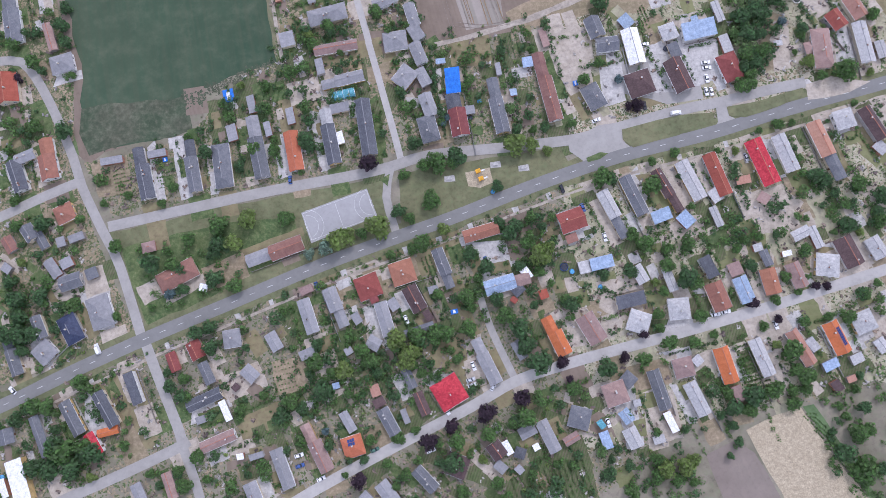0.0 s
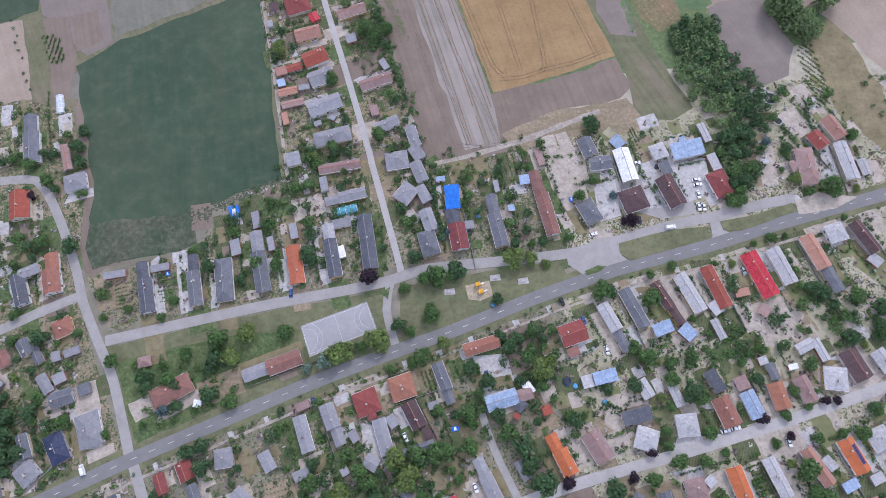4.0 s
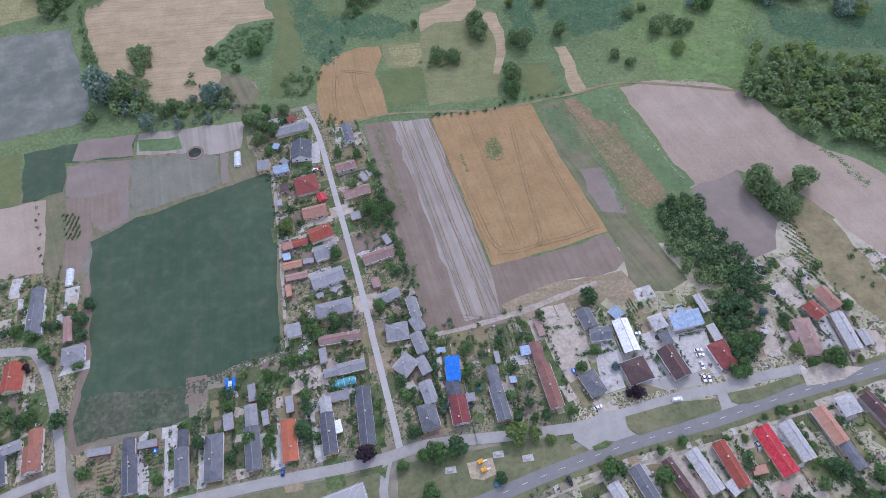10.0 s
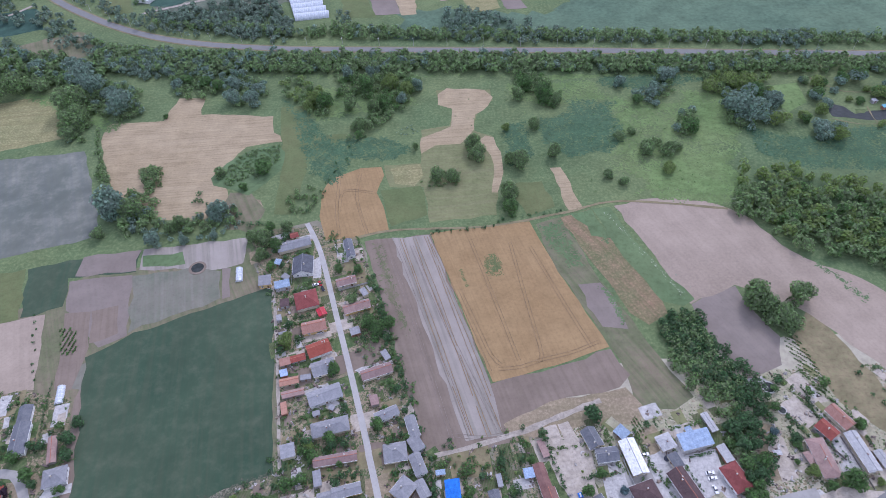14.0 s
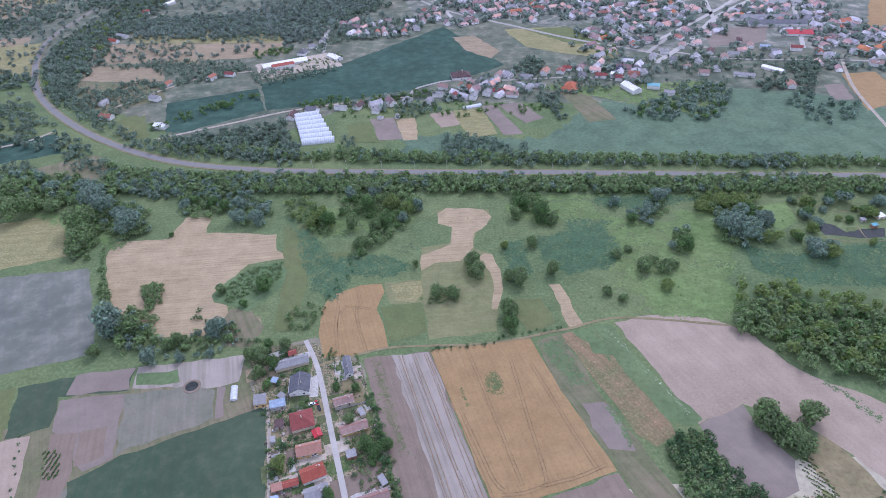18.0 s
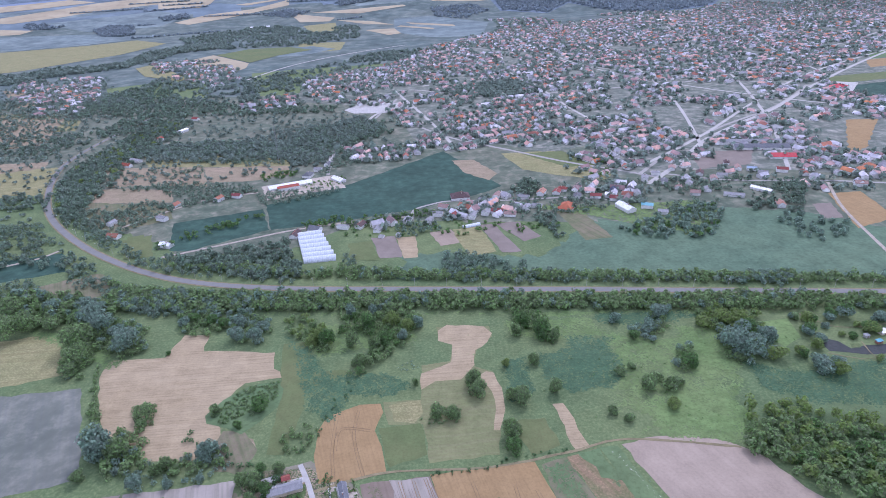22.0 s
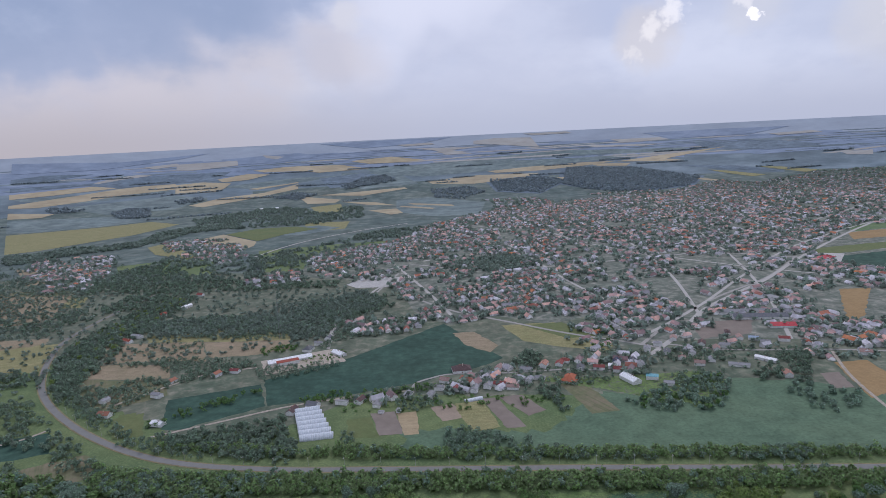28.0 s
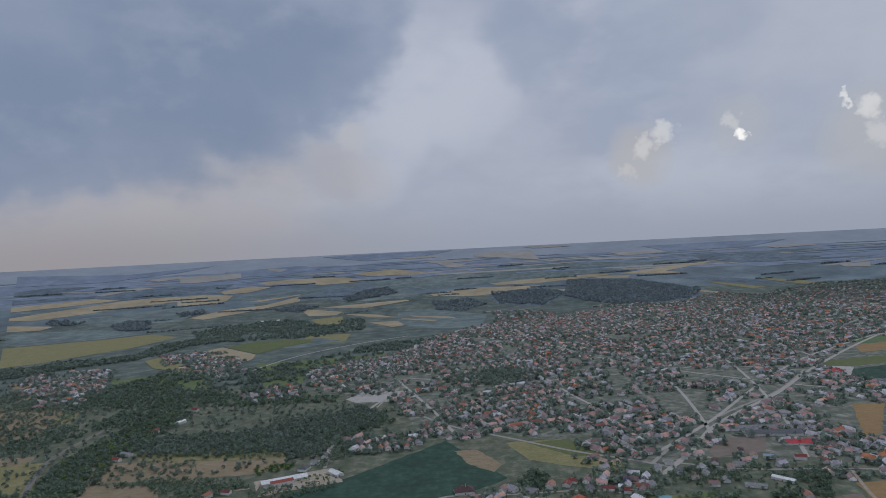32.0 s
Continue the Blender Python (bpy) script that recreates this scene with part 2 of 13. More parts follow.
material("film_white", (.52, .56, .60), (.60, .63, .66), (.44, .47, .49), big=.3, small=1.5, rough=.35, bump=.05, stripes=(0, .5, .25, (.36, .38, .40)))
material("ridge_red", (.36, .14, .09), (.42, .18, .12), big=.5, small=3)
material("ridge_grey", (.22, .22, .23), (.28, .28, .29), big=.5, small=3)
for nm, a in (("plaster_white", (.78, .77, .74)), ("plaster_cream", (.66, .58, .44)), ("plaster_grey", (.42, .40, .38)), ("plaster_ochre", (.62, .44, .2))):
    material(nm, a, tuple(v * .88 for v in a), tuple(v * .7 for v in a), big=.4, small=2.0, rough=.9, bump=.15, wear=.4)
material("brick_wall", (.32, .15, .1), (.38, .2, .14), (.25, .14, .11), big=.6, small=6, rough=.9, bump=.4)
material("wood_grey", (.24, .22, .2), (.3, .27, .24), (.18, .16, .14), big=.5, small=5, rough=.9, bump=.3)
material("wood_brown", (.14, .08, .045), (.2, .12, .07), big=.5, small=6, rough=.7, bump=.2)
material("frame_white", (.78, .78, .77), (.72, .72, .71), big=.5, small=4, rough=.5, bump=.03)
material("steel", (.42, .43, .44), (.36, .37, .38), big=.5, small=4, rough=.4, metal=.8, bump=.03)
material("glass_dark", (.03, .04, .05), (.045, .055, .065), big=.4, small=2, rough=.08, bump=0, spec=.5)
material("solar", (.02, .04, .14), (.03, .06, .2), big=.6, small=6, rough=.12, bump=0, spec=.5)
material("rubber", (.02, .02, .02), (.03, .03, .03), big=1, small=8, rough=.9)
material("concrete", (.42, .41, .39), (.5, .48, .45), (.34, .33, .31), big=.15, small=2, rough=.9, bump=.2)
for nm, a in (("white", (.78, .78, .78)), ("silver", (.5, .51, .53)), ("black", (.025, .025, .03)), ("blue", (.05, .1, .28)), ("red", (.45, .04, .04)), ("green", (.06, .14, .1))):
    material("car_" + nm, a, tuple(v * .94 for v in a), big=.5, small=3, rough=.25, bump=0, spec=.5)
# growth
material("leaf_green", (.11, .205, .065), (.15, .25, .085), (.20, .28, .115), big=.12, small=1.5, rough=.75, bump=0, island=.34, wear=.4, thin=.5)
material("leaf_dark", (.085, .165, .07), (.115, .20, .085), (.15, .22, .105), big=.12, small=1.5, rough=.75, bump=0, island=.36, wear=.4, thin=.5)
material("leaf_light", (.19, .27, .075), (.23, .31, .10), (.28, .33, .14), big=.12, small=1.5, rough=.75, bump=0, island=.28, wear=.4, thin=.5)
material("leaf_purple", (.035, .024, .034), (.055, .034, .046), (.07, .042, .055), big=.12, small=1.5, rough=.75, bump=0, island=.3, wear=.4, thin=.2)
material("leaf_silver", (.18, .275, .195), (.25, .335, .255), (.34, .41, .34), big=.12, small=1.5, rough=.75, bump=0, island=.4, wear=.5, thin=.5)
material("leaf_blue", (.08, .13, .13), (.11, .165, .165), (.16, .21, .21), big=.12, small=1.5, rough=.75, bump=0, island=.3, wear=.4, thin=.2)
material("leaf_vine", (.10, .17, .055), (.13, .20, .07), big=.3, small=2, rough=.75, bump=0, island=.3, thin=.3)
material("bark", (.12, .09, .065), (.17, .13, .1), big=1, small=8, rough=.95, bump=.5)
# ground
material("earth", (.185, .17, .12), (.27, .24, .185), (.11, .13, .075), big=.035, small=.35, rough=.95, bump=.4, wear=.8)
material("grass", (.10, .15, .066), (.142, .182, .078), (.18, .20, .09), big=.010, small=.45, rough=.95, bump=.3, wear=.6, even=.25)
material("grass_dry", (.20, .17, .095), (.26, .215, .125), (.13, .14, .065), big=.06, small=.5, rough=.95, bump=.3, wear=.8)
material("verge_grass", (.135, .145, .075), (.18, .175, .095), (.10, .125, .06), big=.06, small=.5, rough=.95, bump=.3, wear=.8)
# Khaki yard grass, brightened to imitate sunlight on the eastern yards.
material("yard_grass_sunlit", (.32, .30, .20), (.36, .33, .23), (.25, .26, .155), big=.07, small=.5, rough=.95, bump=.3, wear=.8)
material("lawn", (.075, .12, .045), (.105, .14, .055), (.16, .155, .08), big=.08, small=.6, rough=.95, bump=.3, wear=.7)
material("yard_dirt", (.385, .335, .27), (.45, .395, .33), (.30, .255, .195), big=.12, small=.7, rough=.95, bump=.3, wear=.7)
material("yard_concrete", (.40, .385, .36), (.47, .45, .425), (.33, .315, .29), big=.12, small=.8, rough=.9, bump=.1)
material("garden", (.15, .13, .085), (.10, .125, .055), (.07, .11, .035), big=.2, small=1.3, rough=.95, bump=.5, stripes=(20, .8, .55, (.06, .10, .03)), wear=.8)
material("asphalt", (.195, .193, .182), (.21, .207, .195), (.175, .173, .163), big=.08, small=.7, rough=.9, bump=.1, even=.85)
material("asphalt_old", (.31, .295, .27), (.345, .33, .305), (.28, .265, .24), big=.06, small=.6, rough=.95, bump=.15, even=.75)
material("track", (.34, .295, .24), (.39, .345, .29), (.27, .235, .18), big=.1, small=.6, rough=.95, bump=.2)
material("court", (.34, .335, .33), (.36, .352, .345), (.31, .305, .30), big=.05, small=.5, rough=.9, bump=.05, even=.8)
material("paint_white", (.72, .72, .70), (.6, .6, .58), (.45, .45, .44), big=.5, small=2.5, rough=.8, bump=0)
material("sand", (.37, .31, .215), (.42, .355, .25), big=.3, small=1.5, rough=.95)
material("water", (.035, .04, .038), (.045, .05, .046), big=.02, small=.3, rough=.25, bump=.05, spec=.12)
material("pool_water", (.08, .3, .5), (.1, .36, .55), big=.3, small=1, rough=.1, bump=.02, spec=.5)
material("plastic_blue", (.03, .1, .35), (.05, .14, .42), big=.5, small=2, rough=.4)
material("plastic_yellow", (.7, .35, .03), (.75, .42, .05), big=.5, small=2, rough=.4)
material("net_dark", (.03, .035, .05), (.05, .055, .07), big=.5, small=2, rough=.7)
# fields
material("crop_dark", (.04, .075, .044), (.062, .095, .056), (.105, .112, .074), big=.011, small=.12, rough=.95, bump=.2, streaks=(-9, 2.6, .45, (.072, .09, .055)), wear=.5, even=.75)
material("soil_brown", (.195, .152, .118), (.24, .19, .15), (.165, .135, .098), big=.02, small=.6, rough=.95, bump=.2, streaks=(165, 2.2, .5, (.17, .135, .10)), even=.7)
material("soil_pale", (.275, .217, .165), (.36, .29, .225), (.30, .25, .19), big=.008, small=.6, rough=.95, bump=.2, streaks=(157, 3.0, .2, (.24, .195, .145)), even=.7)
material("soil_mauve", (.20, .163, .138), (.245, .205, .175), (.16, .14, .107), big=.02, small=.6, rough=.95, bump=.2, streaks=(155, 2.0, .35, (.2, .17, .14)), even=.7)
material("wheat", (.29, .192, .09), (.33, .225, .11), (.25, .172, .083), big=.016, small=.5, rough=.95, bump=.25, streaks=(165, 1.6, .4, (.25, .165, .08)), wear=.5, even=.6)
material("stubble", (.335, .262, .158), (.395, .315, .20), (.30, .235, .14), big=.015, small=.6, rough=.95, bump=.2, streaks=(87, 1.5, .55, (.265, .205, .12)), wear=.5, even=.45)
material("field_silver", (.275, .24, .205), (.35, .31, .27), (.21, .19, .15), big=.012, small=.6, rough=.95, bump=.2, streaks=(165, 2.6, .6, (.20, .185, .145)), wear=.6, even=.7)
material("field_weed", (.22, .18, .125), (.14, .15, .08), (.115, .14, .06), big=.03, small=.6, rough=.95, bump=.3, streaks=(154, 2.8, .55, (.11, .13, .06)), wear=.8, even=.45)
material("field_olive", (.145, .16, .068), (.12, .15, .06), (.10, .14, .055), big=.02, small=.6, rough=.95, bump=.2, wear=.7, even=.45)
material("meadow_pale", (.265, .245, .12), (.21, .21, .095), (.35, .305, .17), big=.03, small=.6, rough=.95, bump=.2, streaks=(87, 3.0, .45, (.19, .17, .075)), wear=.8, even=.45)
material("meadow_green", (.10, .16, .07), (.135, .185, .085), (.085, .13, .06), big=.012, small=.3, rough=.95, bump=.3, wear=.7)
material("meadow_mown", (.165, .18, .08), (.205, .205, .098), (.135, .165, .07), big=.03, small=.5, rough=.95, bump=.2, streaks=(87, 2.0, .4, (.23, .215, .12)), wear=.6, even=.4)
material("thin_crop", (.15, .16, .115), (.205, .19, .15), (.12, .145, .095), big=.02, small=.5, rough=.95, bump=.2, streaks=(165, 3.0, .4, (.225, .205, .17)), wear=.6, even=.6)
material("sedge", (.058, .115, .058), (.072, .13, .068), (.088, .145, .075), big=.03, small=.4, rough=.95, bump=.3, wear=.7)
material("young_crop", (.132, .146, .12), (.18, .185, .15), (.24, .235, .195), big=.012, small=.06, rough=.95, bump=.2, streaks=(155, 3.0, .4, (.14, .15, .135)), wear=.7, even=.6)
# Reed and valley crop carry extra blue in their colour for distance haze.
material("reed", (.094, .15, .095), (.115, .172, .106), (.086, .136, .082), big=.01, small=.25, rough=.95, bump=.3, wear=.7)
material("crop_far_hazed", (.036, .078, .058), (.044, .088, .064), (.054, .094, .066), big=.006, small=.08, rough=.95, bump=.1)
# the far plain, its greens and rims blued and paled as painted haze
material("far_green_hazed", (.095, .13, .12), (.13, .16, .14), (.175, .19, .165), big=.0025, small=.02, rough=1, bump=0, wear=.7)
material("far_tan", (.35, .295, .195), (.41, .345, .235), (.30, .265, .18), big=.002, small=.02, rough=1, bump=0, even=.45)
# Far crops are shifted towards blue to paint in haze.
material("far_crop_hazed", (.14, .185, .185), (.17, .21, .205), (.205, .225, .205), big=.002, small=.02, rough=1, bump=0)
# Far woodland is blue-grey: haze put into its colour.
material("far_wood_hazed", (.125, .165, .20), (.15, .19, .225), big=.003, small=.03, rough=1, bump=0)
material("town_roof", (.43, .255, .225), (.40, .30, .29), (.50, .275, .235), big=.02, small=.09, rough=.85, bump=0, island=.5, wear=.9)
# Grey roofs get extra blue, distance haze put into the colour.
material("town_roof_grey_hazed", (.36, .345, .37), (.45, .43, .455), (.55, .53, .55), big=.02, small=.09, rough=.85, bump=0, island=.4, wear=.9)
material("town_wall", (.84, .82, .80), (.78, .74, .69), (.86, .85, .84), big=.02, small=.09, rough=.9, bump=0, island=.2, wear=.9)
# Town ground is blued in the same way to paint haze.
material("town_earth_hazed", (.12, .145, .115), (.165, .18, .145), (.32, .285, .25), big=.02, small=.06, rough=.95, bump=0, wear=.8)
material("clutter_pale", (.36, .34, .32), (.28, .26, .24), (.44, .42, .4), big=.5, small=3, rough=.85, bump=.1, island=.5)
material("clutter_dark", (.16, .12, .1), (.22, .17, .14), (.1, .09, .09), big=.5, small=3, rough=.85, bump=.1, island=.6)
material("far_blue_hazed", (.14, .185, .21), (.165, .205, .225), (.185, .215, .23), big=.0006, small=.006, rough=1, bump=0)
material("far_rim_hazed", (.19, .24, .315), (.22, .265, .34), (.25, .285, .35), big=.0012, small=.012, rough=1, bump=0, even=.6)
material("far_edge_hazed", (.29, .33, .385), (.31, .35, .40), big=.0006, small=.006, rough=1, bump=0, even=.8)
# Farthest grain fields: tan greyed with haze put into the colour.
material("far_pale_hazed", (.325, .315, .29), (.36, .345, .31), (.29, .30, .30), big=.001, small=.01, rough=1, bump=0, even=.6)
# Town and slope leaves are paled and blued, haze painted into the colour.
material("leaf_town_hazed", (.215, .28, .225), (.255, .315, .26), (.29, .345, .29), big=.02, small=.2, rough=.8, bump=0, island=.3, thin=.5)
material("crop_thin", (.062, .088, .052), (.098, .104, .07), (.12, .115, .082), big=.05, small=.4, rough=.95, bump=.2, wear=.6)
# Brighter copy of sheet_light: sunlight on the eastern roofs put into the colour.
material("sheet_pale_sunlit", (.38, .375, .37), (.45, .44, .43), (.30, .29, .28), big=.35, small=2.2, rough=.8, bump=.4, vary=.1, wear=.5, stripes=(0, 3.0, .15, (.28, .28, .28)))
# Yard earth with the sunlight of the eastern quarter put into its colour.
material("earth_pale_sunlit", (.37, .335, .25), (.43, .39, .30), (.31, .295, .195), big=.05, small=.35, rough=.95, bump=.3, wear=.7, even=.35)
# Same trees as leaf_wood, blued and paled to paint in distance haze.
material("leaf_wood_hazed", (.175, .25, .175), (.22, .29, .21), (.275, .33, .265), big=.05, small=.6, rough=.8, bump=0, island=.4, thin=.5)
material("leaf_wood", (.185, .275, .11), (.23, .32, .14), (.285, .355, .18), big=.05, small=.6, rough=.8, bump=0, island=.4, thin=.5)
# Leaves of the farthest woods, blue-grey with haze painted in.
material("leaf_distant_hazed", (.27, .325, .345), (.30, .355, .37), (.33, .38, .39), big=.01, small=.1, rough=1, bump=0, island=.25, thin=.5)
material("asphalt_pale", (.39, .372, .345), (.425, .405, .375), (.35, .33, .305), big=.06, small=.6, rough=.95, bump=.15, even=.75)

material("field_rust", (.25, .17, .105), (.15, .155, .075), (.32, .21, .13), big=.04, small=.6, rough=.95, bump=.3, streaks=(154, 2.4, .5, (.13, .14, .06)), wear=.8, even=.45)
# Lighter mown grass, partly brightened to imitate sunlight on the meadow.
material("meadow_lit", (.135, .205, .07), (.175, .235, .09), (.115, .18, .066), big=.02, small=.3, rough=.95, bump=.3, wear=.7)
material("orchard_earth", (.10, .13, .09), (.14, .155, .11), (.235, .205, .16), big=.012, small=.06, rough=.95, bump=.2, wear=.7)
material("terrace_tan", (.30, .235, .16), (.24, .20, .125), (.35, .275, .195), big=.02, small=.6, rough=.95, bump=.2, streaks=(92, 3.0, .4, (.2, .17, .10)), wear=.7, even=.45)
material("flower_white", (.42, .45, .33), (.34, .38, .26), big=.1, small=1, rough=.8, bump=0, island=.3)
material("rut_pale", (.24, .195, .16), (.20, .165, .135), big=.1, small=.8, rough=.95, bump=.1)
material("rut", (.25, .172, .095), (.215, .15, .085), big=.1, small=.8, rough=.95, bump=.1)
material("town_roof_orange", (.42, .17, .105), (.36, .15, .10), (.46, .20, .13), big=.02, small=.09, rough=.85, bump=0, island=.35, wear=.9)


# ---- building helpers ----
FAR = 3000.0


def far(x, y, z=0.0):
    """The plain lies flat to FAR metres; past that it is drawn in and raised to look flat from the camera."""
    d = math.hypot(x, y)
    if d <= FAR:
        return x, y, z
    r = FAR + 1800 * (1 - FAR / d)
    return x * r / d, y * r / d, EYE * (1 - r / d) + z * r / d


def part(name, bm, mat, parent=None, label=""):
    me = bpy.data.meshes.new(name)
    bm.to_mesh(me)
    bm.free()
    me.materials.append(MATS[mat])
    ob = new(name, me)
    if parent:
        ob.parent = parent
    if label:
        ob["label"] = label
    return ob


def mesh_part(name, verts, faces, mat, parent=None, label=""):
    me = bpy.data.meshes.new(name)
    me.from_pydata(verts, [], faces)
    me.materials.append(MATS[mat])
    ob = new(name, me)
    if parent:
        ob.parent = parent
    if label:
        ob["label"] = label
    return ob


def empty(name, x, y, z, turn, label, category, group=""):
    ob = new(name)
    ob.empty_display_size = 0.5
    ob.location, ob.rotation_euler = (x, y, z), (0, 0, radians(turn))
    return tagged(ob, label, category, group)


BOX = [(0, 3, 2, 1), (4, 5, 6, 7), (0, 1, 5, 4), (1, 2, 6, 5), (2, 3, 7, 6), (3, 0, 4, 7)]


def box(x0, y0, z0, x1, y1, z1):
    return [(x0, y0, z0), (x1, y0, z0), (x1, y1, z0), (x0, y1, z0), (x0, y0, z1), (x1, y0, z1), (x1, y1, z1), (x0, y1, z1)]


def boxes(name, items, mat, parent=None, label=""):
    vs, fs = [], []
    for b in items:
        k = len(vs)
        vs += box(*b)
        fs += [tuple(i + k for i in f) for f in BOX]
    return mesh_part(name, vs, fs, mat, parent, label)


FIELD_AREAS, PLOTS, LAYER = [], [], [0]


def slab(name, corners, mat, z, label, category, kind="structure", ragged=0.0, step=8.0):
    """A flat patch of ground with these corners, its edges wavering by `ragged` metres."""
    rng = random.Random(name + label + str(corners[0]))
    if name == "field":
        FIELD_AREAS.append(corners)
    elif name in ("bare_plot", "plaza", "green_plot", "dry_plot"):
        PLOTS.append(corners)
    edge = []
    for (x0, y0), (x1, y1) in zip(corners, corners[1:] + corners[:1]):
        n = max(1, int(math.hypot(x1 - x0, y1 - y0) / step)) if ragged else 1
        for i in range(n):
            u = i / n
            j = ragged if i else ragged * 0.3
            edge.append((x0 + (x1 - x0) * u + rng.uniform(-j, j), y0 + (y1 - y0) * u + rng.uniform(-j, j)))
    LAYER[0] += 1
    z += .0005 * (LAYER[0] % 100)
    bm = bmesh.new()
    distant = max(math.hypot(x, y) for x, y in edge) > FAR * .8
    top = [bm.verts.new((x, y, z) if distant else far(x, y, z)) for x, y in edge]
    try:
        face = bm.faces.new(top)
    except ValueError:
        return None
    face.normal_update()
    if face.normal.z < 0:
        face.normal_flip()
    bmesh.ops.triangulate(bm, faces=[face])
    if distant:
        bmesh.ops.subdivide_edges(bm, edges=bm.edges[:], cuts=11, use_grid_fill=True)
        for v in bm.verts:
            d = math.hypot(v.co.x, v.co.y)
            v.co = far(v.co.x, v.co.y, z + max(0, d - FAR) * (.0002 + .0004 * z))
    ob = part(name, bm, mat)
    return tagged(ob, label, category, kind=kind)


def smooth_line(pts, step=6.0):
    """Catmull-Rom through the points."""
    out = []
    p = [pts[0]] + list(pts) + [pts[-1]]
    for a, b, c, d in zip(p, p[1:], p[2:], p[3:]):
        n = max(2, int(math.hypot(c[0] - b[0], c[1] - b[1]) / step))
        for i in range(n):
            t = i / n
            out.append(tuple(0.5 * (2 * b[k] + (c[k] - a[k]) * t + (2 * a[k] - 5 * b[k] + 4 * c[k] - d[k]) * t * t
                                    + (3 * b[k] - a[k] - 3 * c[k] + d[k]) * t ** 3) for k in (0, 1)))
    out.append(tuple(pts[-1]))
    return out


ROAD_LINES = []


def ribbon(name, pts, width, mat, z, label, category="road", thick=0.0, smooth=True, offset=0.0, ragged=0.0):
    line = smooth_line(pts) if smooth else list(pts)
    rng = random.Random(len(line) + int(width * 10))
    z += .1
    if category == "road" and not offset:
        ROAD_LINES.append(line)
    vs, fs = [], []
    for i, (x, y) in enumerate(line):
        a, b = line[max(0, i - 1)], line[min(len(line) - 1, i + 1)]
        l = math.hypot(b[0] - a[0], b[1] - a[1]) or 1
        nx, ny = -(b[1] - a[1]) / l, (b[0] - a[0]) / l
        for s in (-1, 1):
            o = offset + s * (width / 2 + rng.uniform(-ragged, ragged))
            vs.append(far(x + nx * o, y + ny * o, z))
        if i:
            k = 2 * i
            fs.append((k - 2, k - 1, k + 1, k)[::-1])
    return tagged(mesh_part(name, vs, fs, mat), label, category, kind="structure")

# ---- kinds of things ----
ROOFS = dict(G=("slate_grey", "grey slate"), D=("slate_dark", "dark grey slate"), V=("sheet_pale_sunlit", "sunlight-paled grey fibre-cement"), L=("sheet_light", "weathered light grey fibre-cement"),
             R=("tile_red", "red tile"), R2=("tile_dark_red", "dull red tile"), O=("tile_orange", "bright orange tile"),
             O2=("tile_salmon", "faded salmon tile"), O3=("tile_rust", "rust-orange tile"), B=("tile_brown", "weathered brown-red tile"),
             M=("tile_maroon", "dark maroon-brown"), P=("tile_pink", "old pinkish tile"), W=("sheet_white", "white sheet-metal"),
             U=("sheet_blue", "pale blue sheet-metal"), K=("sheet_red", "bright red sheet-metal"), C=("tarp_blue", "cobalt blue sheet"),
             N=("roof_navy", "dark navy"), T=("sheet_teal", "teal sheet"))
WALLS = ["plaster_white", "plaster_cream", "plaster_grey", "plaster_ochre", "plaster_white", "plaster_cream"]
house_rng = random.Random(7)
FOOTPRINTS = []


def roof_mesh(L, W, h, rise, hip, over=0.45, thick=0.16):
    """Roof shell over a box L x W at height h, ridge along x; hip: how far the ridge ends draw in."""
    x, y = L / 2 + over, W / 2 + over
    e = h - over * rise / (W / 2)
    rx = x - hip
    top = [(-x, -y, e), (x, -y, e), (x, y, e), (-x, y, e), (-rx, 0, h + rise), (rx, 0, h + rise)]
    low = [(a, b, c - thick) for a, b, c in top]
    f = [(0, 1, 5, 4), (2, 3, 4, 5), (1, 2, 5), (3, 0, 4)] if hip else [(0, 1, 5, 4), (2, 3, 4, 5)]
    g = [tuple(i + 6 for i in q[::-1]) for q in f]
    rim = [(0, 6, 7, 1), (2, 8, 9, 3)] + ([(1, 7, 8, 2), (3, 9, 6, 0)] if hip else
                                         [(1, 7, 11, 5), (5, 11, 8, 2), (3, 9, 10, 4), (4, 10, 6, 0)])
    return top + low, f + g + rim


def window_part(parent, x, y, z, along, w=1.1, h=1.3, name="window"):
    """A framed window on a wall; along: 'x+', 'x-', 'y+', 'y-' is the way it faces."""
    s = 1 if along[1] == "+" else -1
    if along[0] == "y":
        fr = boxes(name, [(x - w / 2 - .1, y, z - .1, x - w / 2, y + s * .09, z + h + .1), (x + w / 2, y, z - .1, x + w / 2 + .1, y + s * .09, z + h + .1),
                          (x - w / 2, y, z - .1, x + w / 2, y + s * .12, z), (x - w / 2, y, z + h, x + w / 2, y + s * .09, z + h + .1),
                          (x - .04, y, z, x + .04, y + s * .07, z + h)], "frame_white", parent)
        boxes("pane", [(x - w / 2, y + s * .005, z, x + w / 2, y + s * .03, z + h)], "glass_dark", fr)
    else:
        fr = boxes(name, [(x, y - w / 2 - .1, z - .1, x + s * .09, y - w / 2, z + h + .1), (x, y + w / 2, z - .1, x + s * .09, y + w / 2 + .1, z + h + .1),
                          (x, y - w / 2, z - .1, x + s * .12, y + w / 2, z), (x, y - w / 2, z + h, x + s * .09, y + w / 2, z + h + .1),
                          (x, y - .04, z, x + s * .07, y + .04, z + h)], "frame_white", parent)
        boxes("pane", [(x + s * .005, y - w / 2, z, x + s * .03, y + w / 2, z + h)], "glass_dark", fr)


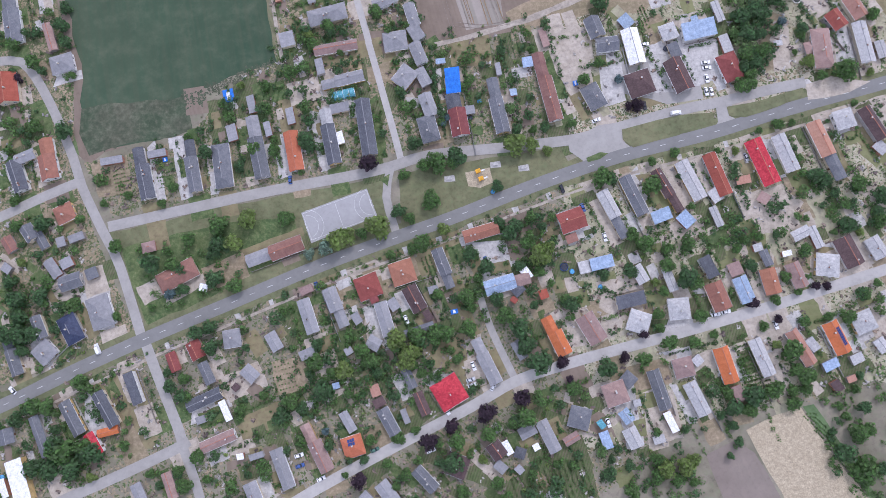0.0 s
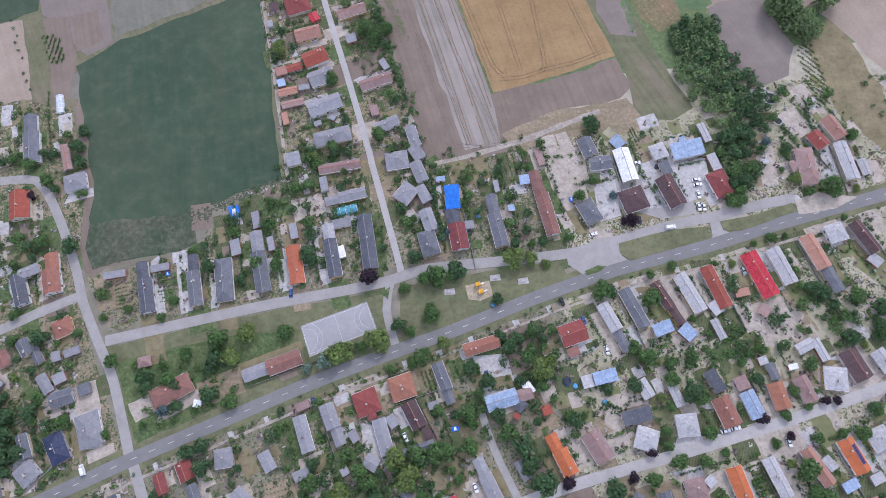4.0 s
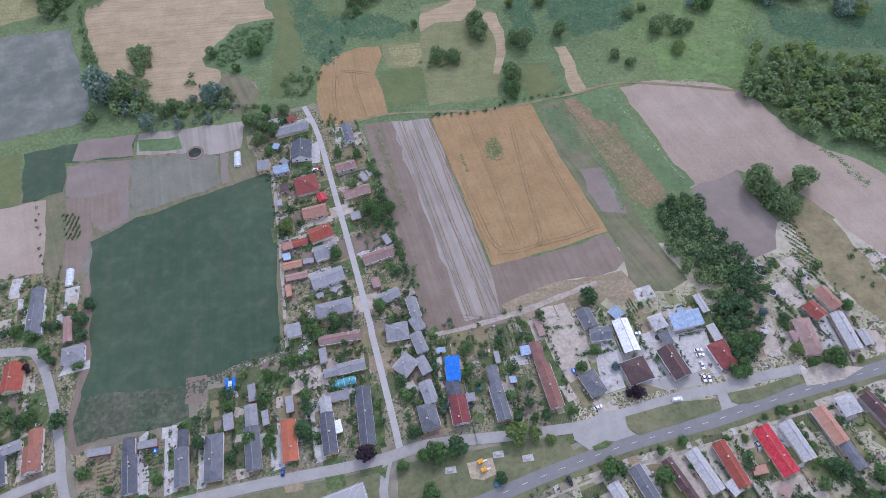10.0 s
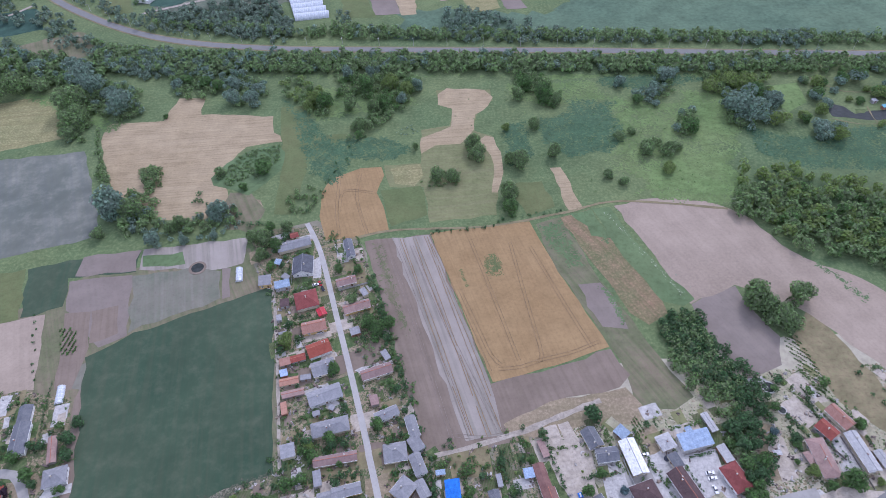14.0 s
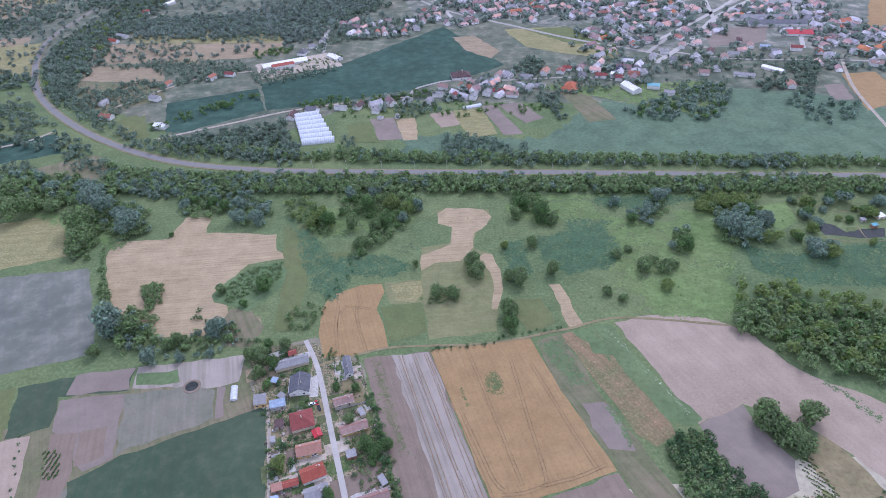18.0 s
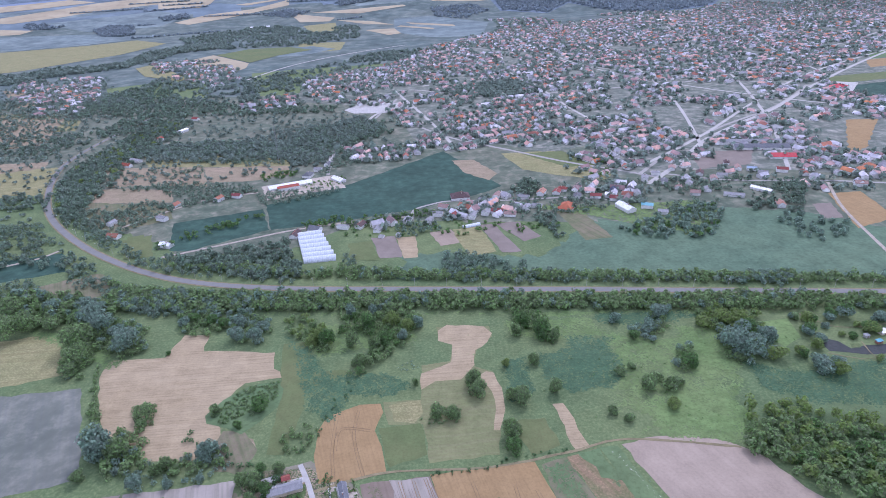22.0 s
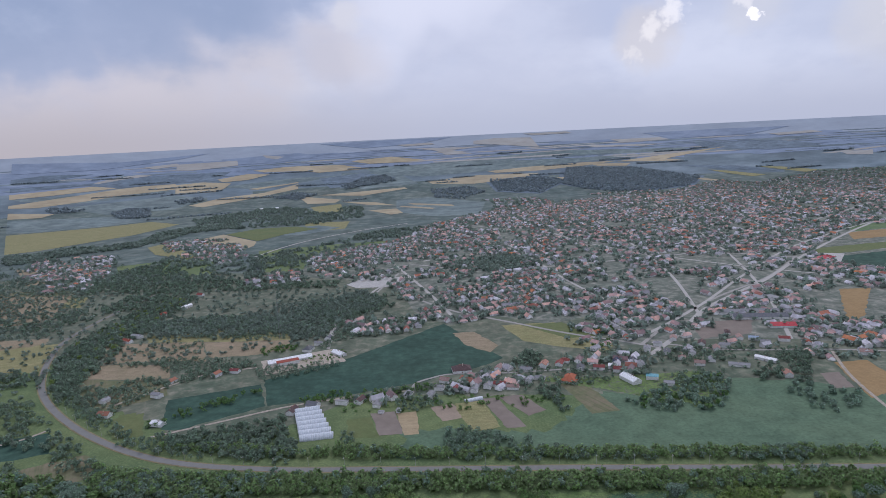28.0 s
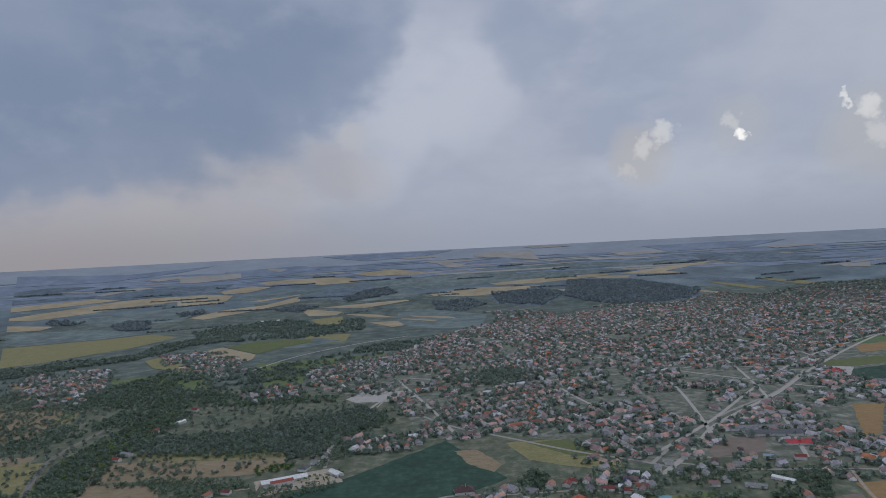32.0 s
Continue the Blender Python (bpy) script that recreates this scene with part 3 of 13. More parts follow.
def house(x, y, turn, L, W, roof, style="g", wall="", solar=0, extra="", plain=False):
    """A house (or, when small, an outbuilding). style: g gable, h hipped, s single-slope sheet roof."""
    rng = house_rng
    mat, words = ROOFS[roof]
    small = L * W < 42 or W < 4.2
    FOOTPRINTS.append((x, y, math.hypot(L, W) / 2, turn, L, W))
    wall = wall or ("plaster_white" if plain else rng.choice(WALLS) if not small else rng.choice(["plaster_grey", "plaster_cream", "wood_grey", "brick_wall"]))
    kind = "shed" if small else "house"
    shape = dict(g="gabled", h="hipped", s="single-slope")[style]
    colour = dict(plaster_white="white plaster", plaster_cream="cream plaster", plaster_grey="grey plaster", plaster_ochre="ochre plaster",
                  wood_grey="grey board", brick_wall="brick")[wall]
    wing_rng = random.Random(int(x * 7 + y * 3))
    winged = style == "g" and L > 18.5 and not plain and not solar and roof not in ("C", "K") and wing_rng.random() < .72
    if winged:
        # the part away from the street is a lower wing
        a, full = radians(turn), L
        ends = [min((px - x - e * math.cos(a) * L / 2) ** 2 + (py - y - e * math.sin(a) * L / 2) ** 2 for l in ROAD_LINES for px, py in l) for e in (-1, 1)]
        rear = 1 if ends[1] > ends[0] else -1
        L = full * wing_rng.uniform(.55, .7)
        x, y = x - rear * math.cos(a) * (full - L) / 2, y - rear * math.sin(a) * (full - L) / 2
    ob = empty(kind, x, y, 0, turn, f"{colour} {'outbuilding' if small else 'village house'} with {shape} {words} roof{extra}", kind)
    h = rng.uniform(2.1, 2.6) if small else rng.uniform(2.9, 3.4) if not plain else rng.uniform(3.2, 5.0)
    if style == "s":
        d = min(0.9, W * 0.12)
        vs = [(-L / 2, -W / 2, 0), (L / 2, -W / 2, 0), (L / 2, W / 2, 0), (-L / 2, W / 2, 0),
              (-L / 2, -W / 2, h), (L / 2, -W / 2, h), (L / 2, W / 2, h + d), (-L / 2, W / 2, h + d)]
        mesh_part("wall", vs, BOX, wall, ob)
        o, k = 0.3, d / W * 0.3
        vs = [(-L / 2 - o, -W / 2 - o, h - k), (L / 2 + o, -W / 2 - o, h - k), (L / 2 + o, W / 2 + o, h + d + k), (-L / 2 - o, W / 2 + o, h + d + k)]
        vs = [(a, b, c + .02) for a, b, c in vs] + [(a, b, c + .14) for a, b, c in vs]
        mesh_part("roof", vs, BOX, mat, ob)
        if L > 5 and not plain:
            n = int(L / 3.0)
            for i in range(1, n):
                sx = -L / 2 + L * i / n
                vs = [(sx + a, b, c) for a in (-.05, .05) for b, c in ((-W / 2 - o, h - k + .15), (W / 2 + o, h + d + k + .15), (W / 2 + o, h + d + k + .2), (-W / 2 - o, h - k + .2))]
                mesh_part("roof_seam", vs, [(0, 1, 2, 3), (7, 6, 5, 4), (3, 2, 6, 7), (0, 3, 7, 4), (1, 5, 6, 2)], mat, ob)
    else:
        pitch = rng.uniform(0.52, 0.68) if not small else rng.uniform(0.35, 0.5)
        if mat.startswith("sheet"):
            pitch *= 0.75
        rise = W / 2 * pitch
        hip = min(W / 2 * 0.95, L / 2 - 0.2) if style == "h" else 0
        vs = [(-L / 2, -W / 2, 0), (L / 2, -W / 2, 0), (L / 2, W / 2, 0), (-L / 2, W / 2, 0),
              (-L / 2, -W / 2, h), (L / 2, -W / 2, h), (L / 2, W / 2, h), (-L / 2, W / 2, h)]
        fs = list(BOX)
        if not hip:
            vs += [(-L / 2, 0, h + rise - .1), (L / 2, 0, h + rise - .1)]
            fs = [(0, 3, 2, 1), (0, 1, 5, 4), (2, 3, 7, 6), (1, 2, 6, 9, 5), (3, 0, 4, 8, 7), (4, 5, 9, 8), (6, 7, 8, 9)]
        mesh_part("wall", vs, fs, wall, ob)
        rv, rf = roof_mesh(L, W, h, rise, hip + (0.45 if hip else 0))
        mesh_part("roof", rv, rf, mat, ob)
        rl = L / 2 + .45 - (hip + .45 if hip else 0)
        if rl > 0.4:
            boxes("ridge_cap", [(-rl, -.13, h + rise - .06, rl, .13, h + rise + .07)], "ridge_" + ("red" if roof in ("R", "R2", "O", "O2", "O3", "B", "P", "K", "M") else "grey"), ob)
        if not small:
            for k in range(rng.choice((1, 1, 2))):
                cx = rng.uniform(-rl * .7, rl * .7)
                cy = rng.choice((-1, 1)) * rng.uniform(0.3, W * .15)
                zc = h + rise - abs(cy) * pitch
                ch = boxes("chimney", [(cx - .28, cy - .28, zc - .4, cx + .28, cy + .28, h + rise + .65)], rng.choice(("plaster_cream", "brick_wall")), ob)
                boxes("cap", [(cx - .36, cy - .36, h + rise + .65, cx + .36, cy + .36, h + rise + .75)], "concrete", ch)
            # gutters along both eaves
            e = h - .45 * rise / (W / 2)
            for s in (() if plain else (-1, 1)):
                boxes("gutter", [(-L / 2 - .3, s * (W / 2 + .5) - .07, e - .2, L / 2 + .3, s * (W / 2 + .5) + .07, e - .06)], "frame_white" if rng.random() < .4 else "steel", ob)
            if solar:
                n = max(3, int(min(rl * 2 * .8, 9) / 1.1))
                for i in range(n):
                    for j in range(2):
                        px = -n * .55 + i * 1.1
                        y0, y1 = W / 2 * (.18 + .34 * j), W / 2 * (.18 + .34 * j + .3)
                        za, zb = h + rise - y0 * pitch + .12, h + rise - y1 * pitch + .12
                        s = solar
                        vs = [(px, s * y0, za), (px + 1.0, s * y0, za), (px + 1.0, s * y1, zb), (px, s * y1, zb)]
                        vs += [(a, b, c + .06) for a, b, c in vs]
                        mesh_part("solar_panel", vs, BOX, "solar", ob, "dark blue solar panel")
    if winged:
        lw, ww, hw = full - L, W * wing_rng.uniform(.72, .9), h - wing_rng.uniform(.35, .7)
        oy = wing_rng.choice((-1, 1)) * (W - ww) / 2
        rw = ww / 2 * pitch * .85
        e0, e1 = sorted((rear * (L / 2 + .05), rear * (L / 2 + lw)))
        vs = [(e0, oy - ww / 2, 0), (e1, oy - ww / 2, 0), (e1, oy + ww / 2, 0), (e0, oy + ww / 2, 0), (e0, oy - ww / 2, hw), (e1, oy - ww / 2, hw), (e1, oy + ww / 2, hw), (e0, oy + ww / 2, hw),
              (e0, oy, hw + rw - .1), (e1, oy, hw + rw - .1)]
        mesh_part("wing_wall", vs, [(0, 3, 2, 1), (0, 1, 5, 4), (2, 3, 7, 6), (1, 2, 6, 9, 5), (3, 0, 4, 8, 7)], wall, ob)
        rv, rf = roof_mesh(lw, ww, hw, rw, 0, .3)
        cut = (e0 + e1) / 2
        pick = wing_rng.choice((mat, mat, "sheet_light", "slate_grey", "tile_pink" if roof not in ("G", "D", "L") else "sheet_pale_sunlit", "slate_dark"))
        mesh_part("wing_roof", [(vx + cut, vy + oy, vz) for vx, vy, vz in rv], rf, pick, ob)
        boxes("wing_door", [(cut - .5, oy - ww / 2 - .05, 0, cut + .5, oy - ww / 2 - .004, 1.95)], "wood_brown", ob)
    # openings
    if small or plain:
        boxes("door", [(-.5, -W / 2 - .05, 0, .5, -W / 2 - .004, 1.95)], "wood_brown", ob)
    else:
        n = max(2, int(L / 5.5))
        side = rng.choice((-1, 1))
        for i in range(n):
            wx = -L / 2 + (i + .5) * L / n
            if i == n // 2:
                dr = boxes("door", [(wx - .5, side * (W / 2 + .004), 0.1, wx + .5, side * (W / 2 + .07), 2.15)], "wood_brown", ob)
                boxes("handle", [(wx + .35, side * (W / 2 + .07), 1.0, wx + .45, side * (W / 2 + .12), 1.1)], "steel", dr)
                boxes("step", [(wx - .8, side * (W / 2 + .02), 0, wx + .8, side * (W / 2 + .9), .1)], "concrete", ob)
            else:
                window_part(ob, wx, side * W / 2, 0.95, "y+" if side > 0 else "y-")
        for s in (() if plain else (-1, 1)):
            for q in ((-.24, .24) if W > 6 else (0,)):
                window_part(ob, s * L / 2, q * W, 0.95, "x+" if s > 0 else "x-")
    return ob


def tunnel(x, y, turn, L, W, mat, words):
    """A plastic-covered growing tunnel: a half-round skin on hoops."""
    ob = empty("polytunnel", x, y, 0, turn, words, "greenhouse")
    n, r = 14, W / 2
    vs, fs = [], []
    for i in range(n + 1):
        a = math.pi * i / n
        for sx in (-L / 2, L / 2):
            vs.append((sx, r * math.cos(a), r * .85 * math.sin(a)))
        if i:
            k = 2 * i
            fs.append((k - 2, k - 1, k + 1, k))
    fs.append(tuple(range(0, 2 * n + 2, 2)))
    fs.append(tuple(range(1, 2 * n + 2, 2))[::-1])
    mesh_part("cover", vs, fs, mat, ob)
    count = max(3, int(L / 2.5))
    for j in range(count + 1):
        sx = -L / 2 + L * j / count
        vs, fs = [], []
        for i in range(n + 1):
            a = math.pi * i / n
            for q, rr in ((-.06, r + .01), (.06, r + .01), (.06, r + .09), (-.06, r + .09)):
                vs.append((sx + q, rr * math.cos(a), rr * .85 * math.sin(a)))
            if i:
                k = 4 * i
                fs += [(k - 4 + m, k - 4 + (m + 1) % 4, k + (m + 1) % 4, k + m) for m in range(4)]
        mesh_part("hoop", vs, fs, "frame_white", ob)
    boxes("door", [(L / 2 + .01, -.6, 0, L / 2 + .08, .6, min(1.9, r * .75))], "frame_white", ob)
    return ob


# trees: lobed crowns of single leaf clumps, seen through in places
def crown_arrays(rng, r, h, base, leaves, size, lobes):
    """Quads of leaf clumps on the shells of several lobes, for a crown of radius r from base to h."""
    c = np.zeros((lobes, 3))
    rad = np.zeros(lobes)
    for i in range(lobes):
        a, q = rng.uniform(0, 2 * np.pi), np.sqrt(rng.uniform(0, 1)) * 0.62 * r
        up = rng.uniform(0.14, 0.85)
        q *= 1 - 0.55 * max(0, up - 0.4)
        c[i] = q * np.cos(a), q * np.sin(a), base + (h - base) * up
        rad[i] = r * rng.uniform(0.32, 0.5)
    c[0], rad[0] = (0, 0, base + (h - base) * 0.52), r * 0.66
    k = rng.choice(lobes, leaves, p=rad ** 2 / (rad ** 2).sum())
    d = rng.normal(size=(leaves, 3))
    d[:, 2] = d[:, 2] * 0.9 + 0.25
    d /= np.linalg.norm(d, axis=1)[:, None]
    depth = rng.uniform(0.78, 1.12, leaves)[:, None]
    squash = np.array([1, 1, min(1.3, 0.5 * (h - base) / r)])
    p = c[k] + d * depth * rad[k][:, None] * squash
    nrm = d + (0, 0, 0.45) + rng.normal(scale=0.35, size=(leaves, 3))
    nrm /= np.linalg.norm(nrm, axis=1)[:, None]
    t = np.cross(nrm, rng.normal(size=(leaves, 3)))
    t /= np.linalg.norm(t, axis=1)[:, None] + 1e-9
    b = np.cross(nrm, t)
    s = size * rng.uniform(0.6, 1.35, leaves)[:, None]
    lift = nrm * s * 0.25
    return np.stack([p - t * s, p - b * s * 0.75 + lift, p + t * s, p + b * s * 0.75 - lift], 1)


def quads_object(name, quads, mat, parent=None):
    me = bpy.data.meshes.new(name)
    n = len(quads)
    me.vertices.add(4 * n)
    me.vertices.foreach_set("co", quads.astype(np.float32).ravel())
    me.loops.add(4 * n)
    me.loops.foreach_set("vertex_index", np.arange(4 * n, dtype=np.int32))
    me.polygons.add(n)
    me.polygons.foreach_set("loop_start", np.arange(0, 4 * n, 4, dtype=np.int32))
    me.update()
    me.materials.append(MATS[mat])
    ob = new(name, me)
    if parent:
        ob.parent = parent
    return ob


def trunk_mesh(h, r, limbs, rng):
    bm = bmesh.new()

    def cone(p, q, r0, r1):
        p, q = Vector(p), Vector(q)
        m = Matrix.Translation((p + q) / 2) @ (q - p).to_track_quat("Z", "Y").to_matrix().to_4x4()
        bmesh.ops.create_cone(bm, cap_ends=True, segments=7, radius1=r0, radius2=r1, depth=(q - p).length, matrix=m)
    cone((0, 0, -.1), (0, 0, h * .75), r, r * .35)
    for i in range(limbs):
        a, z = i * 2.4 + rng.uniform(-.4, .4), h * rng.uniform(.3, .6)
        cone((0, 0, z), (math.cos(a) * h * .28, math.sin(a) * h * .28, z + h * .25), r * .45, r * .12)
    return bm


TREE_MESHES = {}
TREE_WORDS = dict(leaf_green="mid-green", leaf_dark="dark green", leaf_light="light yellow-green", leaf_purple="dark purple-leaved",
                  leaf_silver="silvery grey-green", leaf_wood="dark green", leaf_blue="blue-green needle-leaved")


def tree(x, y, r, leaf="leaf_green", tall=1.5, words="", fine=False):
    """A broadleaf tree with crown radius r; the unit meshes (radius 4 m) are shared."""
    rng = np.random.default_rng(int(abs(x) * 13 + abs(y) * 7))
    variant = int(rng.integers(0, 4))
    key = (leaf, variant, fine)
    if key not in TREE_MESHES:
        g = np.random.default_rng(100 + variant)
        crown = quads_object("crown", crown_arrays(g, 4.3, 6.8, 0.7 if not fine else 0.3, 1500 if fine else 600, 0.35 if fine else 0.57, 14 + variant), leaf)
        trunk = part("trunk", trunk_mesh(4.6, .24, 5, random.Random(variant)), "bark")
        TREE_MESHES[key] = crown.data, trunk.data
        bpy.data.objects.remove(crown)
        bpy.data.objects.remove(trunk)
    cm, tm = TREE_MESHES[key]
    size = "low bushy" if r < 2.3 else "spreading" if r > 4.5 else "round-crowned"
    ob = empty("bush" if r < 2.3 else "tree", x, y, 0, float(rng.uniform(0, 360)), f"{size} {TREE_WORDS[leaf]} {'shrub' if r < 2.3 else 'garden tree'} {words or 'among village yards'}",
               "bush" if r < 2.3 else "tree")
    s = r / 4.0
    zs = s * (0.75 + 0.25 * tall / 1.5) * float(rng.uniform(.9, 1.15))
    ob.scale = (s * float(rng.uniform(.9, 1.1)), s, zs)
    for nm, me in (("crown", cm), ("trunk", tm)):
        o = new(nm, me)
        o.parent = ob
    return ob


def wood(name, spots, leaf, label, leaves=140, size=0.62, tall=1.6):
    """Many trees or shrubs too close together to count: spots are (x, y, radius). Crowns come from a small pool, turned and sized."""
    rng = np.random.default_rng(len(spots) * 31 + leaves)
    if not len(spots):
        return None
    # Woods far up the valley take a bluer, paler copy as painted haze.
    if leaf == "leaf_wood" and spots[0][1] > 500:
        leaf = "leaf_wood_hazed"
    spots = np.array(spots, dtype=float)
    spots = spots[np.argsort(spots[:, 2])]
    out = []
    for group in np.array_split(spots, 3):
        if not len(group):
            continue
        r = group[:, 2].mean()
        n = max(7, int(.5 * leaves * min(1.4, r / 4.0)))
        which = rng.integers(0, 6, len(group))
        for v in range(6):
            g = group[which == v]
            if not len(g):
                continue
            q = crown_arrays(rng, 1.12, tall, .06 * tall, n, 1.32 * size * (r / 4.0) ** .5 / r, 5)
            a, s, z = rng.uniform(0, 6.28, len(g)), g[:, 2], g[:, 2] * rng.uniform(.85, 1.2, len(g))
            c, d = (np.cos(a) * s)[:, None, None], (np.sin(a) * s)[:, None, None]
            at = np.array([far(x, y) for x, y in g[:, :2]])[:, None, None, :]
            m = np.stack([q[..., 0] * c - q[..., 1] * d, q[..., 0] * d + q[..., 1] * c, q[..., 2] * z[:, None, None]], -1) + at
            out.append(m.reshape(-1, 4, 3))
    return tagged(quads_object(name, np.concatenate(out), leaf), label, "trees", kind="stuff")


def inside(x, y, poly):
    hit = False
    for (x0, y0), (x1, y1) in zip(poly, poly[1:] + poly[:1]):
        if (y0 > y) != (y1 > y) and x < (x1 - x0) * (y - y0) / (y1 - y0) + x0:
            hit = not hit
    return hit


def fill(poly, spacing, r0, r1, seed, skip=0.0):
    """Jittered spots over a polygon."""
    rng = random.Random(seed)
    xs, ys = [p[0] for p in poly], [p[1] for p in poly]
    out = []
    y = min(ys)
    while y < max(ys):
        x = min(xs)
        while x < max(xs):
            px, py = x + rng.uniform(-.5, .5) * spacing, y + rng.uniform(-.5, .5) * spacing
            clump = skip - .9 * noise.noise((px * .02, py * .02, seed * 1.7)) if skip > .3 else skip
            if inside(px, py, poly) and rng.random() >= clump:
                out.append((px, py, rng.uniform(r0, r1)))
            x += spacing
        y += spacing
    return out


def along(pts, spacing, spread, r0, r1, seed, offset=0.0, skip=0.0):
    """Jittered spots along a line, within `spread` metres of a line at `offset`."""
    rng = random.Random(seed)
    line = smooth_line(pts, 4.0)
    out, gone = [], 0.0
    for a, b in zip(line, line[1:]):
        l = math.hypot(b[0] - a[0], b[1] - a[1]) or 1e-6
        gone += l
        while gone > spacing:
            gone -= spacing
            if rng.random() < skip:
                continue
            o = offset + rng.uniform(-spread, spread)
            out.append((a[0] - (b[1] - a[1]) / l * o + rng.uniform(-1, 1), a[1] + (b[0] - a[0]) / l * o + rng.uniform(-1, 1), rng.uniform(r0, r1)))
    return out


def car(x, y, turn, paint="car_white", van=False):
    """A parked car: lower body, cabin with glass, wheels, lamps."""
    words = paint.replace("car_", "")
    ob = empty("van" if van else "car", x, y, 0, turn, f"{words} {'delivery van' if van else 'car'} parked beside the road", "van" if van else "car")
    L, W = (5.2, 2.0) if van else (4.3, 1.75)
    hb, hc = (1.0, 2.2) if van else (.85, 1.45)
    bm = bmesh.new()
    bmesh.ops.create_cube(bm, size=1, matrix=Matrix.Translation((0, 0, (hb + .3) / 2)) @ Matrix.Diagonal((L, W, hb - .3, 1)))
    bmesh.ops.bevel(bm, geom=bm.edges[:], offset=.14, segments=2, affect="EDGES")
    part("body", bm, paint, ob)
    a0, a1 = (-L / 2 + .1, L / 2 - 1.1) if van else (-L * .4, L * .2)
    i0, i1 = (.1, .5) if van else (.5, .55)
    vs = [(a0, -W / 2 + .1, hb - .05), (a1, -W / 2 + .1, hb - .05), (a1, W / 2 - .1, hb - .05), (a0, W / 2 - .1, hb - .05),
          (a0 + i0, -W / 2 + .25, hc), (a1 - i1, -W / 2 + .25, hc), (a1 - i1, W / 2 - .25, hc), (a0 + i0, W / 2 - .25, hc)]
    cabin = mesh_part("cabin", vs, BOX, paint if van else "glass_dark", ob)
    mesh_part("roof_panel", [(q[0] * .98, q[1] * .98, hc + .005) for q in vs[4:]] + [(q[0] * .96, q[1] * .96, hc + .05) for q in vs[4:]], BOX, paint, ob)
    if van:
        mesh_part("windscreen", [(a1 + .01, -W / 2 + .3, hb + .1), (a1 + .01, W / 2 - .3, hb + .1), (a1 - .3, W / 2 - .35, hc - .25), (a1 - .3, -W / 2 + .35, hc - .25),
                                 (a1 + .05, -W / 2 + .3, hb + .12), (a1 + .05, W / 2 - .3, hb + .12), (a1 - .26, W / 2 - .35, hc - .23), (a1 - .26, -W / 2 + .35, hc - .23)], BOX, "glass_dark", cabin)
    for sx in (-L * .31, L * .31):
        for sy in (-1, 1):
            bm = bmesh.new()
            bmesh.ops.create_cone(bm, cap_ends=True, segments=12, radius1=.32, radius2=.32, depth=.2,
                                  matrix=Matrix.Translation((sx, sy * (W / 2 - .08), .32)) @ Matrix.Rotation(math.pi / 2, 4, "X"))
            part("wheel", bm, "rubber", ob)
    for sy in (-1, 1):
        boxes("headlight", [(L / 2 - .03, sy * W * .36 - .15, .6, L / 2 + .02, sy * W * .36 + .15, .75)], "frame_white", ob)
    return ob


def post_lamp(x, y, turn, h=8.0):
    ob = empty("street_lamp", x, y, 0, turn, "grey concrete street lamp post beside the road", "lamp post", "lamp posts along the highway")
    bm = bmesh.new()
    bmesh.ops.create_cone(bm, cap_ends=True, segments=8, radius1=.16, radius2=.09, depth=h, matrix=Matrix.Translation((0, 0, h / 2)))
    part("pole", bm, "concrete", ob)
    boxes("arm", [(-.06, 0, h - .25, .06, 2.0, h - .12)], "steel", ob)
    boxes("lamp_head", [(-.18, 1.7, h - .32, .18, 2.5, h - .2)], "frame_white", ob)
    return ob


def disc(name, x, y, r, z0, z1, mat, label, category, parts_=()):
    ob = empty(name, x, y, 0, 0, label, category)
    bm = bmesh.new()
    bmesh.ops.create_cone(bm, cap_ends=True, segments=28, radius1=r, radius2=r, depth=z1 - z0, matrix=Matrix.Translation((0, 0, (z0 + z1) / 2)))
    part("wall" if name == "pool" else "bed", bm, mat, ob)
    for nm, rr, z, m in parts_:
        bm = bmesh.new()
        bmesh.ops.create_cone(bm, cap_ends=True, segments=28, radius1=rr, radius2=rr, depth=.04, matrix=Matrix.Translation((0, 0, z)))
        part(nm, bm, m, ob)
    return ob


def fence(x0, y0, x1, y1, mat="wood_grey", h=1.3, step=2.6):
    l = math.hypot(x1 - x0, y1 - y0)
    ob = empty("fence", x0, y0, 0, math.degrees(math.atan2(y1 - y0, x1 - x0)), "low weathered plot fence between yards", "fence")
    n = max(1, int(l / step))
    boxes("rail", [(0, -.04, h * .35, l, .04, h * .45), (0, -.04, h * .8, l, .04, h * .9)], mat, ob)
    boxes("panel", [(0, -.02, .08, l, .02, h)], mat, ob)
    for i in range(n + 1):
        boxes("post", [(l * i / n - .07, -.07, 0, l * i / n + .07, .07, h + .12)], "concrete", ob)
    return ob


# ---- ground ----
rings = [0, 60, 140, 260, 420, 650, 950, 1350, 1850, 2400] + [3000 * 1.06 ** k for k in range(60)]
SPOKES = 288
vs, fs = [(0, 0, 0)], []
for i, r in enumerate(rings[1:]):
    for j in range(SPOKES):
        a = 2 * math.pi * j / SPOKES
        vs.append(far(r * math.cos(a), r * math.sin(a)))
    if i == 0:
        fs += [(0, 1 + j, 1 + (j + 1) % SPOKES) for j in range(SPOKES)]
    else:
        k = 1 + SPOKES * (i - 1)
        fs += [(k + j, k + SPOKES + j, k + SPOKES + (j + 1) % SPOKES, k + (j + 1) % SPOKES) for j in range(SPOKES)]
ground = tagged(mesh_part("ground", vs, fs, "grass"), "mottled green and dry grass plain with haze painted towards the horizon", "ground", kind="structure")
